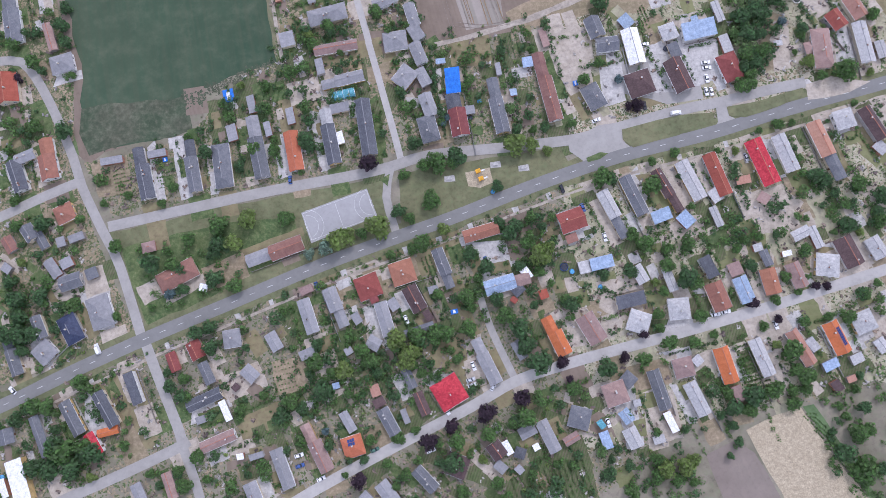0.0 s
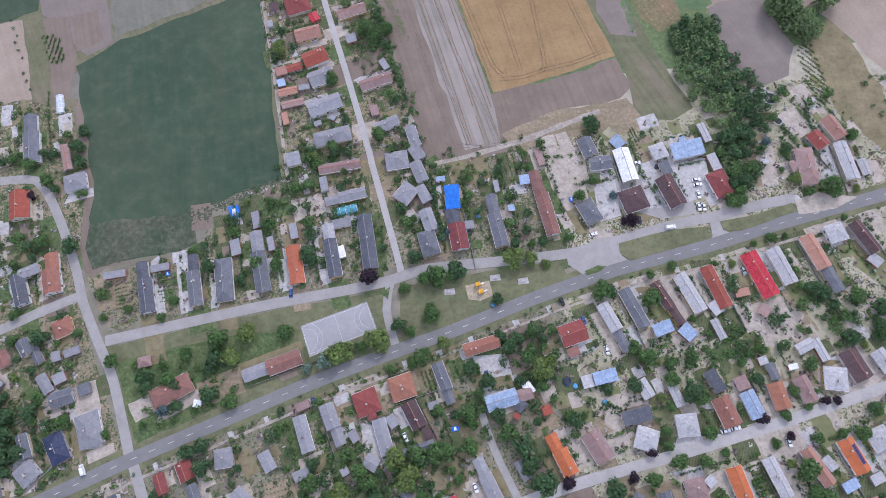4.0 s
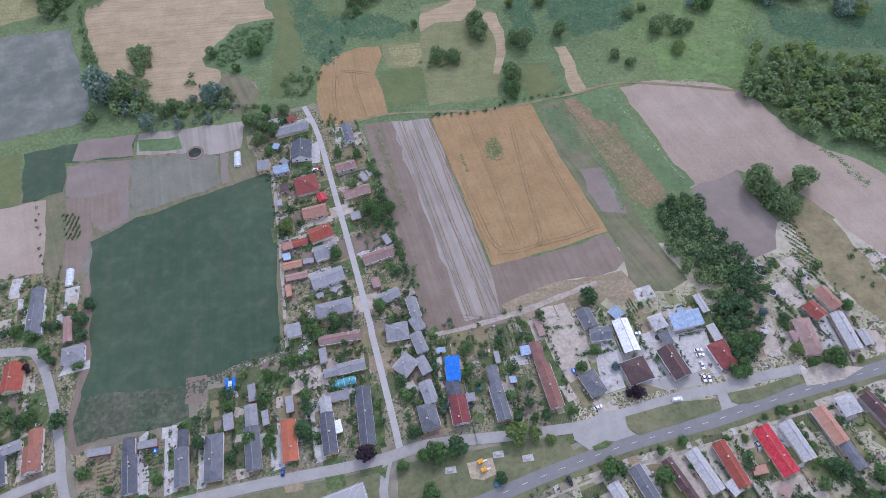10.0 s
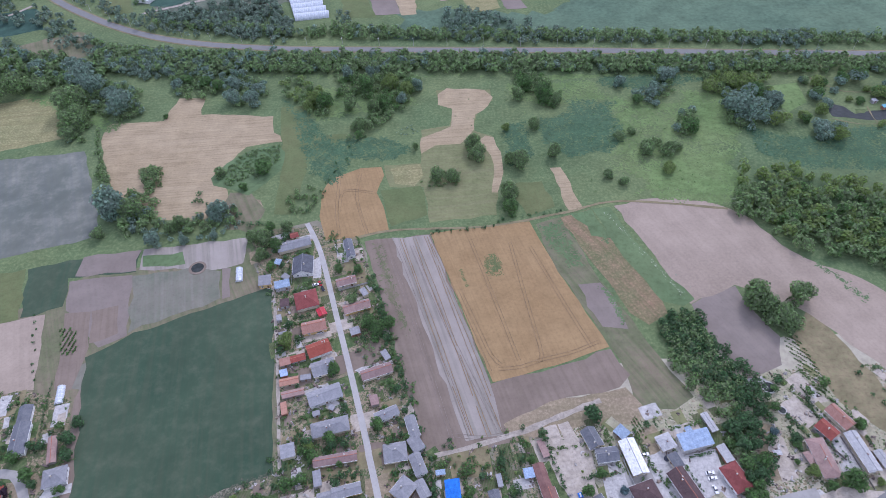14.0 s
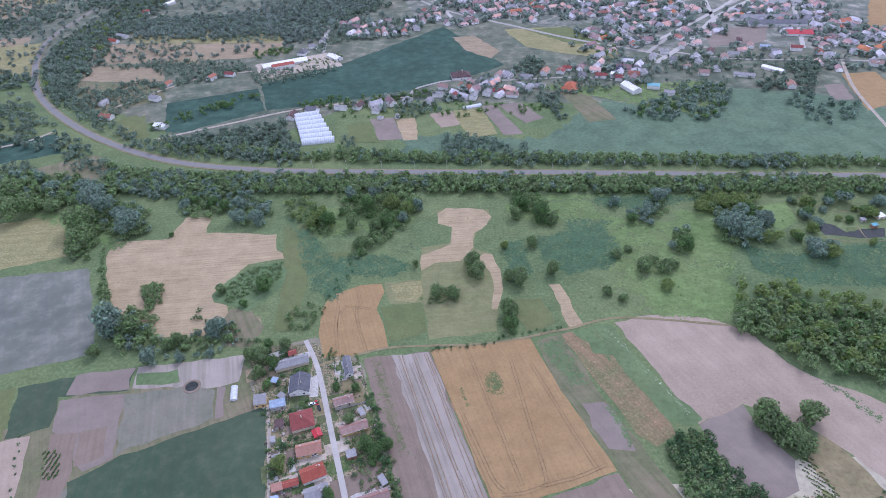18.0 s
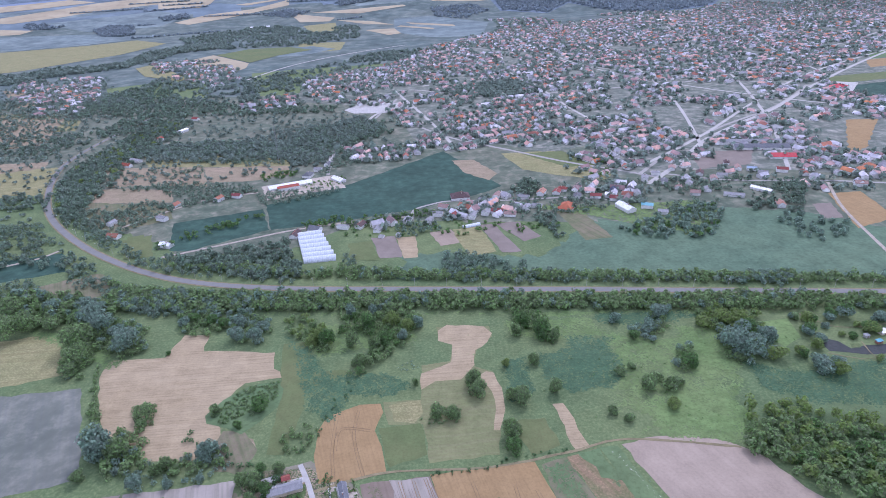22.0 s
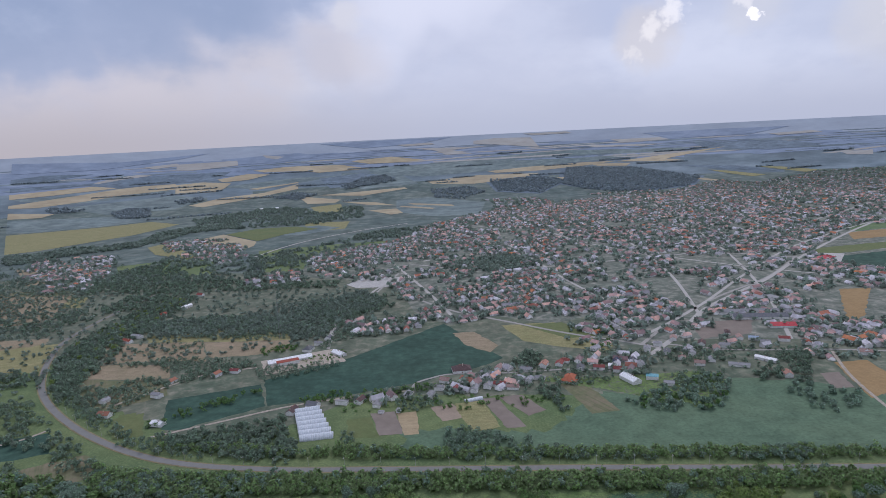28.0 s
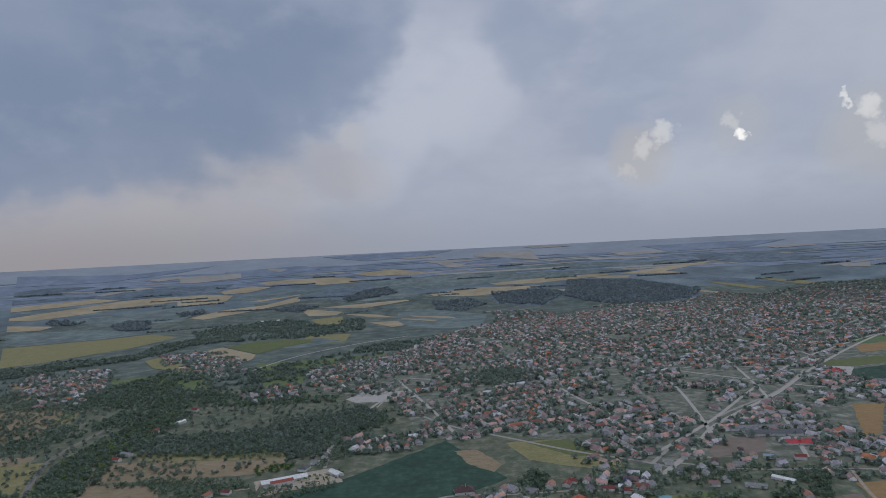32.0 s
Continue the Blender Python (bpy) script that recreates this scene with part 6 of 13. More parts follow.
ribbon("road_town", [(-154.8, 927.8), (-160.1, 1002.5), (-153.8, 1068.3), (-127.3, 1159.2), (-106.3, 1243.4), (-80.5, 1297)], 6.0, "asphalt_pale", 0.258, "pale road winding up to the town", "road")
ribbon("road_town", [(-472.8, 1674.9), (-415.5, 1830.7), (-337.9, 1958.6), (-210.7, 2092.3), (-64.4, 2201.6)], 7.0, "asphalt_pale", 0.256, "pale railway bank beyond the gardens", "road")
ribbon("road_town", [(319.1, 803.2), (270.5, 847.4), (200.7, 898.9), (125, 971.3), (37.9, 1054.7), (-21.2, 1143.5)], 6.0, "asphalt_old", 0.254, "grey street through the town", "road")
ribbon("road_town", [(807.1, 1321.6), (698.1, 1402.8), (576.4, 1493.5), (448.2, 1627.1), (306.9, 1843.5), (125.1, 2107.6)], 7.0, "asphalt_old", 0.253, "grey street through the town", "road")
slab("plaza", [(-173.4, 1299.4), (-144.4, 1345.9), (-46.5, 1345.6), (-21.8, 1291.7), (-79.3, 1259), (-148.7, 1264.2)], "yard_concrete", 0.3, "pale paved square in the town", "pavement", ragged=2)
slab("plaza", [(805.1, 1297.4), (871.6, 1356.6), (912.8, 1332.4), (848.2, 1251.1), (801.4, 1251.3)], "yard_concrete", 0.3, "pale paved court round the red hall", "pavement", ragged=1)
house(*[(842.9, 1293.8)][0], 25, 40, 24, "K", "h", "plaster_white", plain=True)
house(*[(935.9, 2530.5)][0], -10, 95, 24, "W", "s", "plaster_white", plain=True)
house(*[(-1339.7, 2868.5)][0], 12, 120, 40, "W", "s", "plaster_white", plain=True)
house(*[(-720.4, 2933.2)][0], 12, 90, 26, "W", "s", "plaster_white", plain=True)

# ---- houses and outbuildings of the village ----
house(-226.1, 164.2, -79, 28.7, 7.8, "G", "g")
house(-205.9, 152.3, -72, 14.5, 3.7, "P", "g")
house(-198.5, 137.6, 15, 10.9, 8.8, "L", "h")
house(-225.9, 125.7, -80, 14.8, 10.0, "R", "g")
house(-203.7, 88.5, -76, 20.7, 8.0, "O3", "g")
house(-214.7, 90.0, 22, 9.6, 4.4, "L", "g")
house(-218.0, 80.4, -69, 15.5, 6.3, "D", "g")
house(-155.0, 79.8, -77, 26.0, 6.3, "D", "g")
house(-171.2, 86.7, 8, 10.5, 3.0, "L", "s")
house(-148.7, 89.4, 9, 8.6, 3.0, "L", "s")
house(-131.1, 82.5, -79, 26.0, 5.7, "G", "g")
house(-115.8, 81.9, -82, 21.2, 7.9, "G", "h")
house(-111.6, 98.6, -77, 7.8, 4.5, "L", "s")
house(-99.1, 90.8, -78, 31.3, 6.5, "G", "g")
house(-102.1, 112.8, -77, 8.5, 3.4, "L", "s")
house(-93.7, 99.7, -76, 6.9, 2.8, "L", "s")
house(-82.6, 106.0, -78, 7.8, 3.4, "L", "s")
house(-80.9, 88.1, -80, 19.3, 6.5, "O", "g")
house(-64.1, 157.6, 13, 18.7, 7.5, "L", "h")
house(-60.0, 140.2, 8, 21.0, 4.4, "P", "g")
house(-68.0, 130.8, -78, 7.6, 3.4, "L", "s")
house(-56.7, 123.3, 12, 20.6, 4.9, "L", "g")
house(-58.3, 109.2, 10, 9.1, 4.1, "L", "s")
house(-63.3, 94.8, -79, 27.7, 6.0, "D", "g")
house(-45.3, 98.7, -82, 27.9, 6.5, "D", "g")
house(-58.1, 94.1, -75, 5.7, 2.8, "W", "s")
house(-84.3, 145.4, 12, 6.7, 6.7, "L", "s")
house(-30.3, 142.3, 7, 11.0, 9.1, "L", "h")
house(-21.8, 155.7, -74, 11.6, 4.7, "L", "g")
house(-19.9, 146.0, -60, 8.2, 5.7, "L", "s")
house(-19.0, 135.4, -69, 10.9, 5.2, "L", "g")
house(-25.9, 123.6, 51, 9.9, 8.2, "L", "h")
house(-17.0, 123.3, -64, 8.9, 4.7, "L", "g")
house(-14.7, 108.8, -72, 11.3, 5.7, "L", "g")
house(-14.8, 96.7, -76, 12.4, 7.9, "G", "h")
house(-2.4, 120.5, -87, 12.5, 6.7, "C", "s")
house(-0.6, 103.3, -81, 20.8, 7.9, "R2", "g")
house(-8.1, 131.0, 5, 4.2, 2.0, "U", "s")
house(5.4, 105.6, 8, 4.5, 3.5, "L", "s")
house(18.8, 107.3, -79, 27.7, 5.9, "G", "g")
house(20.1, 125.8, -82, 5.9, 2.0, "L", "s")
house(34.5, 128.8, 8, 4.5, 4.4, "U", "s")
house(27.0, 113.7, 98, 2.9, 2.8, "U", "s")
house(43.4, 115.9, -78, 34.8, 6.2, "B", "g")
house(43.1, 141.0, -75, 8.7, 2.8, "P", "s")
house(65.6, 109.9, -65, 11.8, 7.9, "G", "h")
house(68.0, 145.1, -71, 10.1, 6.9, "G", "g")
house(73.6, 136.1, 5, 10.2, 6.6, "G", "g")
house(83.4, 147.6, -52, 6.1, 5.2, "U", "s")
house(86.2, 134.5, -79, 17.5, 7.3, "W", "g")
house(88.1, 115.5, 17, 11.7, 11.5, "M", "h")
house(103.7, 141.3, 18, 7.3, 7.1, "V", "h")
house(118.2, 141.6, 11, 15.8, 8.1, "U", "s")
house(117.0, 146.2, -74, 5.0, 2.8, "U", "s")
house(128.6, 151.1, -73, 10.0, 3.0, "V", "g")
house(130.9, 134.3, -74, 8.6, 3.9, "V", "s")
house(106.9, 118.9, -69, 16.2, 8.5, "M", "g")
house(106.0, 131.8, -73, 7.1, 4.5, "G", "s")
house(132.0, 122.1, -70, 13.0, 9.0, "R2", "h")
house(155.7, 133.2, 6, 3.6, 2.1, "V", "s")
house(176.2, 129.5, -87, 19.2, 8.2, "P", "h")
house(172.0, 130.5, 12, 6.0, 5.8, "P", "h")
house(184.3, 143.8, -59, 8.8, 7.0, "R", "g")
house(193.7, 150.3, -63, 12.4, 6.7, "O2", "g")
house(196.1, 131.8, -82, 20.1, 5.9, "V", "g")
house(204.5, 128.2, -79, 7.9, 4.0, "V", "g")
house(143.1, 74.6, -70, 22.2, 7.7, "K", "g")
house(121.4, 69.2, -71, 20.5, 5.8, "R", "g")
house(154.2, 78.5, -71, 18.0, 5.8, "V", "g")
house(173.4, 78.9, -70, 29.5, 6.6, "O2", "g")
house(182.9, 94.0, 15, 8.6, 8.3, "V", "h")
house(196.1, 91.4, -63, 16.5, 6.0, "M", "g")
house(198.6, 79.6, -47, 5.7, 4.5, "V", "s")
house(71.9, 51.8, -65, 24.0, 5.0, "V", "g")
house(81.7, 60.4, -67, 19.5, 5.3, "G", "g")
house(97.7, 62.1, -63, 22.3, 4.5, "M", "g")
house(108.9, 66.9, -66, 19.5, 5.8, "V", "g")
house(93.8, 50.3, 20, 8.7, 5.3, "U", "s")
house(105.2, 48.2, -49, 6.8, 5.5, "U", "s")
house(119.9, 59.3, -58, 6.0, 4.4, "V", "s")
house(119.7, 49.2, -70, 9.2, 2.8, "V", "g")
house(133.6, 66.3, 10, 6.3, 3.3, "O2", "s")
house(142.2, 57.2, -34, 4.6, 4.4, "P", "s")
house(157.9, 39.9, 25, 8.0, 4.2, "V", "g")
house(164.4, 38.0, -70, 9.9, 3.3, "V", "g")
house(178.5, 30.7, -67, 13.6, 8.1, "M", "g")
house(168.3, 24.7, -7, 9.8, 9.6, "V", "h")
house(153.9, 20.5, -70, 11.2, 5.9, "P", "g")
house(141.7, 18.0, -78, 11.2, 6.7, "O3", "g")
house(129.3, 14.5, -71, 11.6, 5.9, "U", "g")
house(126.2, 24.1, -70, 5.7, 5.3, "P", "s")
house(137.3, 33.9, 17, 3.7, 3.1, "V", "s")
house(141.0, 28.9, -70, 7.0, 3.3, "G", "g")
house(150.5, 30.7, 12, 3.8, 2.0, "W", "s")
house(117.3, 11.8, -71, 12.5, 7.7, "O3", "g")
house(113.9, 25.4, -65, 9.9, 4.8, "D", "s")
house(99.0, 6.5, 4, 9.1, 8.9, "V", "h")
house(96.1, 20.0, -72, 10.2, 3.6, "V", "g")
house(82.3, 23.1, -63, 8.1, 4.9, "V", "g")
house(64.7, 28.9, 12, 10.4, 5.3, "U", "s")
house(77.1, 11.1, 12, 12.9, 5.7, "D", "s")
house(80.2, 0.9, -19, 9.2, 9.0, "V", "h")
house(191.4, 32.2, -63, 9.6, 6.3, "V", "g")
house(58.3, -1.4, -61, 13.2, 8.0, "P", "g")
house(169.0, -8.5, -68, 14.4, 6.6, "O", "g", solar=1)
house(152.5, -12.5, -62, 16.5, 5.1, "O2", "g")
house(181.7, -1.8, 22, 9.3, 8.5, "V", "h")
house(8.8, 45.1, 15, 16.4, 5.3, "O3", "g")
house(51.8, 49.4, 18, 11.6, 9.3, "R", "g")
house(51.5, 40.9, 19, 4.9, 3.5, "B", "s")
house(56.7, 27.1, 102, 5.3, 4.9, "V", "s")
house(20.4, 20.9, 15, 21.2, 6.2, "U", "g")
house(29.5, 24.9, -56, 4.8, 3.5, "W", "s")
house(25.0, 17.8, -49, 5.0, 4.9, "D", "h")
house(37.1, 15.0, 107, 3.7, 3.7, "R", "s")
house(23.2, 12.7, -39, 2.5, 2.1, "R", "s")
house(42.0, -4.2, -66, 18.6, 6.2, "O", "g")
house(-9.1, 28.5, -70, 19.2, 4.7, "G", "g")
house(-28.8, 27.2, 17, 10.6, 10.4, "O3", "h")
house(-45.2, 20.9, 20, 10.6, 10.4, "R2", "h")
house(-42.5, 15.1, 23, 3.3, 3.2, "R2", "s")
house(-60.6, 11.4, -69, 19.2, 5.7, "L", "g")
house(-37.5, 5.5, -74, 15.6, 5.2, "L", "g")
house(-33.4, 12.2, -57, 5.3, 4.0, "L", "s")
house(-23.4, 14.6, -63, 11.8, 6.5, "M", "g")
house(-14.5, 18.7, 15, 4.2, 2.9, "L", "s")
house(-21.6, 0.3, 17, 13.8, 2.5, "G", "g")
house(-17.3, 6.7, -59, 4.5, 2.9, "M", "s")
house(-50.9, 6.2, -58, 4.9, 3.4, "L", "s")
house(-73.7, 7.8, -72, 16.0, 5.2, "L", "g")
house(-74.7, 20.3, 23, 5.9, 3.0, "P", "s")
house(-89.9, 38.6, 19, 27.7, 6.8, "B", "g")
house(-136.8, 29.0, 27, 18.8, 8.8, "B", "h")
house(-151.6, 43.2, 12, 5.8, 4.4, "P", "h")
house(-124.0, 22.8, -10, 3.4, 3.0, "W", "s")
house(-193.4, 61.0, 25, 8.5, 8.3, "O3", "h")
house(-210.4, 51.8, -55, 7.7, 5.5, "G", "g")
house(-204.6, 47.9, -58, 8.4, 3.7, "G", "g")
house(-194.8, 47.1, 108, 4.3, 3.5, "L", "s")
house(-187.1, 49.0, 20, 7.1, 3.2, "L", "s")
house(-198.3, 34.2, -54, 9.4, 4.4, "L", "g")
house(-191.5, 36.7, 25, 5.5, 4.3, "L", "s")
house(-188.6, 27.5, 17, 9.9, 6.3, "G", "g")
house(-178.8, 31.2, 20, 5.3, 4.8, "G", "s")
house(-173.6, 12.6, -71, 14.8, 10.4, "L", "h")
house(-187.6, 4.9, -61, 13.1, 8.1, "N", "h")
house(-203.0, 6.0, -66, 10.9, 4.4, "G", "g")
house(-220.6, 46.6, -57, 7.5, 5.0, "B", "g")
house(-221.0, 34.9, -37, 4.3, 3.7, "L", "s")
house(-199.9, -5.6, 45, 8.8, 8.6, "L", "h")
house(-216.0, -6.2, -68, 20.7, 4.9, "G", "g")
house(-138.0, -11.9, -68, 8.5, 4.1, "R2", "g")
house(-127.1, -6.6, -64, 8.0, 6.2, "R2", "g")
house(-121.9, -17.4, -65, 10.2, 4.1, "G", "g")
house(-122.6, -29.6, 23, 16.3, 4.6, "D", "g")
house(-109.8, -1.7, 8, 7.7, 7.6, "L", "h")
house(-101.3, -18.2, -42, 7.1, 5.5, "L", "g")
house(-107.8, -24.2, 46, 2.8, 2.5, "M", "s")
house(-90.1, -3.6, -60, 8.3, 4.9, "L", "g")
house(-112.6, -34.8, -65, 9.4, 2.9, "W", "s")
house(-124.0, -38.7, 17, 4.4, 2.9, "L", "s")
house(-115.6, -48.4, 22, 16.1, 4.5, "P", "g")
house(-105.3, -55.6, 8, 2.7, 2.3, "W", "s")
house(-98.5, -72.7, -67, 11.3, 5.5, "L", "g")
house(-85.5, -61.2, -69, 17.9, 5.0, "L", "g")
house(-97.8, -55.5, 16, 6.3, 2.3, "L", "s")
house(-138.2, -68.0, -70, 11.6, 4.0, "P", "g")
house(-152.5, -71.2, -64, 8.6, 4.5, "L", "g")
house(-156.2, -23.5, -68, 15.1, 4.5, "D", "s")
house(-169.0, -32.8, -59, 17.3, 5.0, "D", "g")
house(-185.2, -36.6, -60, 16.6, 5.0, "G", "g")
house(-167.9, -43.1, 13, 9.2, 3.0, "O", "g")
house(-174.1, -48.5, -58, 10.4, 4.2, "K", "g")
house(-200.3, -44.7, -67, 19.2, 4.1, "G", "g")
house(-216.6, -44.4, 105, 6.5, 6.3, "G", "g")
house(-208.6, -64.4, -71, 19.6, 8.1, "W", "s")
house(-216.2, -67.7, -69, 8.2, 2.9, "W", "s")
house(-73.9, -9.5, 22, 7.5, 4.0, "L", "s")
house(-54.8, -8.9, 29, 3.1, 2.9, "L", "s")
house(-42.9, -5.6, -30, 5.7, 5.3, "L", "g")
house(-60.8, -24.7, 12, 2.7, 2.3, "U", "s")
house(-42.5, -27.3, -71, 4.9, 3.9, "O2", "s")
house(-40.7, -32.7, 29, 4.9, 3.6, "M", "s")
house(-36.5, -41.4, -62, 12.4, 4.8, "G", "g")
house(-28.8, -39.2, -69, 6.3, 2.3, "L", "s")
house(-26.8, -21.8, -67, 9.8, 3.5, "G", "g")
house(-21.1, -33.7, -67, 10.3, 4.0, "M", "g")
house(-8.3, -28.8, 30, 12.6, 12.4, "K", "h")
house(9.0, -15.2, -65, 22.0, 5.1, "L", "g")
house(24.6, -10.5, -61, 8.1, 3.5, "L", "g")
house(-53.0, -52.1, 17, 8.9, 8.7, "O", "h", solar=1)
house(-55.4, -41.1, -60, 9.4, 3.5, "L", "g")
house(-69.8, -52.1, -64, 23.0, 5.8, "P", "g")
house(-20.2, -67.2, -47, 12.0, 4.9, "G", "g")
house(-5.8, -61.5, -21, 9.3, 9.1, "M", "h")
house(-37.1, -73.3, -53, 11.6, 5.6, "L", "g")
house(-47.2, -74.9, -43, 5.0, 4.0, "L", "s")
house(12.5, -55.1, -55, 6.8, 6.2, "M", "g")
house(17.5, -54.2, -62, 6.0, 2.8, "W", "s")
house(23.1, -56.7, -19, 4.2, 4.1, "D", "h")
house(14.1, -62.6, -42, 5.1, 4.0, "L", "s")
house(22.5, -63.9, -46, 3.3, 2.8, "L", "s")
house(26.9, -47.2, 26, 7.2, 4.6, "L", "g")
house(36.2, -49.4, -65, 14.4, 4.7, "L", "g")
house(30.6, -54.2, 25, 2.5, 2.5, "W", "s")
house(46.7, -50.9, 29, 6.6, 3.3, "P", "g")
house(50.7, -41.6, -16, 8.9, 8.7, "G", "h")
house(67.5, -31.2, 17, 9.8, 9.6, "P", "h")
house(73.9, -25.1, -44, 5.7, 5.6, "G", "h")
house(87.4, -29.9, -74, 17.6, 4.8, "G", "g")
house(72.0, -41.4, -55, 5.6, 4.2, "U", "g")
house(74.2, -50.8, -65, 8.5, 5.5, "V", "g")
house(77.1, -35.6, 11, 2.9, 2.7, "V", "s")
house(62.2, -51.8, -71, 7.4, 3.8, "U", "s")
house(60.4, -44.7, -54, 3.5, 2.3, "T", "s")
house(91.8, -44.4, -66, 9.1, 2.8, "W", "s")
house(99.1, -20.3, 12, 8.3, 8.1, "P", "h")
house(104.1, -34.3, -66, 15.1, 5.3, "V", "g")
house(105.7, -17.3, 40, 3.9, 3.9, "V", "s")
house(86.0, -52.0, 15, 4.8, 3.2, "V", "s")
house(118.2, -19.6, -75, 15.7, 6.3, "O", "g")
house(122.9, -32.5, -68, 6.6, 3.9, "P", "s")
house(120.3, -38.5, 17, 3.5, 3.2, "P", "s")
house(134.7, -16.5, -70, 16.8, 5.0, "V", "g")
house(158.0, -11.4, -56, 5.8, 3.4, "V", "s")
house(165.2, -20.7, 24, 6.7, 3.9, "U", "s")
house(167.1, -30.2, -59, 4.5, 3.6, "M", "s")
house(174.0, -27.2, 20, 3.6, 2.4, "O2", "s")
house(177.4, -18.2, 24, 5.3, 3.9, "V", "s")
house(189.0, -12.5, -59, 5.7, 4.3, "V", "g")

# ---- houses along the lane to the fields ----
house(-99.9, 289.4, 17, 21.1, 7.0, "L", "g")
house(-101.1, 298.6, 18, 4.8, 4.0, "R", "g")
house(-91.6, 270.1, -86, 14.1, 12.1, "D", "g")
house(-114.0, 258.7, 7, 7.2, 7.1, "L", "s")
house(-102.7, 255.0, 13, 8.9, 5.2, "U", "s")
house(-101.7, 261.9, -38, 4.5, 3.4, "L", "s")
house(-108.3, 274.7, -17, 3.8, 3.6, "U", "s")
house(-86.3, 242.6, 16, 13.0, 12.7, "R2", "h")
house(-76.3, 233.1, 117, 5.2, 4.2, "K", "g")
house(-79.4, 222.1, 13, 13.4, 7.5, "O2", "g")
house(-99.3, 240.8, 10, 4.9, 4.9, "M", "s")
house(-101.2, 230.0, 105, 3.9, 2.5, "L", "s")
house(-96.6, 217.2, 110, 4.5, 4.5, "L", "s")
house(-63.1, 283.8, -76, 15.0, 4.6, "G", "g")
house(-63.1, 255.6, 16, 11.6, 5.6, "P", "g")
house(-55.3, 235.5, 17, 15.4, 6.1, "P", "g")
house(-55.2, 217.6, 17, 5.2, 4.4, "L", "s")
house(-51.6, 246.5, -61, 5.8, 3.0, "L", "s")
house(-75.0, 206.5, 22, 12.5, 8.7, "R", "g")
house(-86.2, 201.0, 15, 7.7, 3.8, "R", "g")
house(-93.2, 198.7, 15, 5.5, 4.2, "O2", "s")
house(-71.1, 193.8, 18, 12.3, 8.6, "L", "g")
house(-80.3, 188.1, 8, 5.4, 2.5, "L", "s")
house(-89.3, 186.4, 11, 9.6, 3.9, "O2", "g")
house(-92.9, 191.5, 108, 4.1, 3.6, "U", "s")
house(-68.7, 176.5, 20, 17.4, 8.1, "L", "g")
house(-86.1, 178.8, 12, 11.3, 3.4, "P", "g")
house(-89.7, 169.7, -76, 6.9, 2.7, "O2", "s")
house(-72.2, 165.9, 17, 3.4, 2.3, "L", "s")
house(-64.4, 168.9, -28, 2.7, 2.3, "L", "s")
house(-41.5, 189.6, 18, 16.6, 5.8, "P", "g")
house(-36.9, 200.2, -60, 6.3, 3.0, "L", "s")
house(-42.1, 172.2, 105, 5.7, 3.8, "P", "s")
house(-35.2, 163.6, 23, 11.9, 4.8, "L", "g")

# ---- trees of yards and verges ----
tree(-223.6, 148.4, 3.8, "leaf_green")
tree(-213.4, 139.0, 4.1, "leaf_green")
tree(-208.2, 134.3, 2.6, "leaf_dark")
tree(-210.9, 105.1, 4.0, "leaf_green")
tree(-195.0, 101.6, 4.9, "leaf_dark")
tree(-199.2, 157.9, 4.1, "leaf_dark")
tree(-196.5, 148.8, 3.5, "leaf_dark")
tree(-198.2, 167.0, 3.5, "leaf_dark")
tree(-193.6, 131.7, 2.3, "leaf_green")
tree(-224.2, 135.0, 2.3, "leaf_dark")
tree(-221.1, 131.3, 2.6, "leaf_purple")
tree(-123.9, 88.9, 4.2, "leaf_dark")
tree(-114.4, 108.6, 2.5, "leaf_green")
tree(-133.9, 97.8, 2.3, "leaf_green")
tree(-107.6, 122.8, 2.3, "leaf_light")
tree(-94.9, 122.3, 3.1, "leaf_green")
tree(-90.4, 89.1, 3.3, "leaf_green")
tree(-73.8, 147.9, 2.8, "leaf_light")
tree(-63.8, 151.9, 3.7, "leaf_green")
tree(-58.2, 138.3, 2.3, "leaf_green")
tree(-73.8, 91.3, 4.2, "leaf_dark")
tree(-61.3, 88.0, 2.2, "leaf_blue")
tree(-39.7, 158.2, 4.2, "leaf_green")
tree(-44.3, 80.4, 4.7, "leaf_purple")
tree(-22.3, 110.7, 2.2, "leaf_green")
tree(-21.9, 90.2, 3.6, "leaf_dark")
tree(-10.7, 80.0, 5.4, "leaf_green")
tree(-17.5, 78.8, 3.5, "leaf_green")
tree(-3.9, 79.7, 3.3, "leaf_green")
tree(-6.0, 102.3, 2.2, "leaf_blue")
tree(-7.4, 99.6, 1.9, "leaf_blue")
tree(26.8, 86.7, 5.7, "leaf_light")
tree(28.0, 95.1, 3.3, "leaf_dark")
tree(36.1, 94.8, 2.2, "leaf_green")
tree(41.6, 95.4, 2.7, "leaf_dark")
tree(42.4, 84.2, 2.7, "leaf_light")
tree(54.4, 96.9, 2.7, "leaf_green")
tree(61.3, 118.8, 3.5, "leaf_green")
tree(-10.5, 139.2, 1.4, "leaf_green")
tree(36.6, 135.7, 2.2, "leaf_green")
tree(70.9, 157.7, 4.7, "leaf_dark")
tree(69.1, 127.1, 2.7, "leaf_green")
tree(78.1, 118.1, 2.4, "leaf_blue")
tree(86.7, 104.7, 3.5, "leaf_purple")
tree(82.7, 104.8, 2.2, "leaf_purple")
tree(139.8, 112.7, 3.7, "leaf_green")
tree(138.7, 147.2, 4.6, "leaf_dark")
tree(145.7, 149.8, 4.6, "leaf_dark")
tree(140.7, 138.4, 4.6, "leaf_dark")
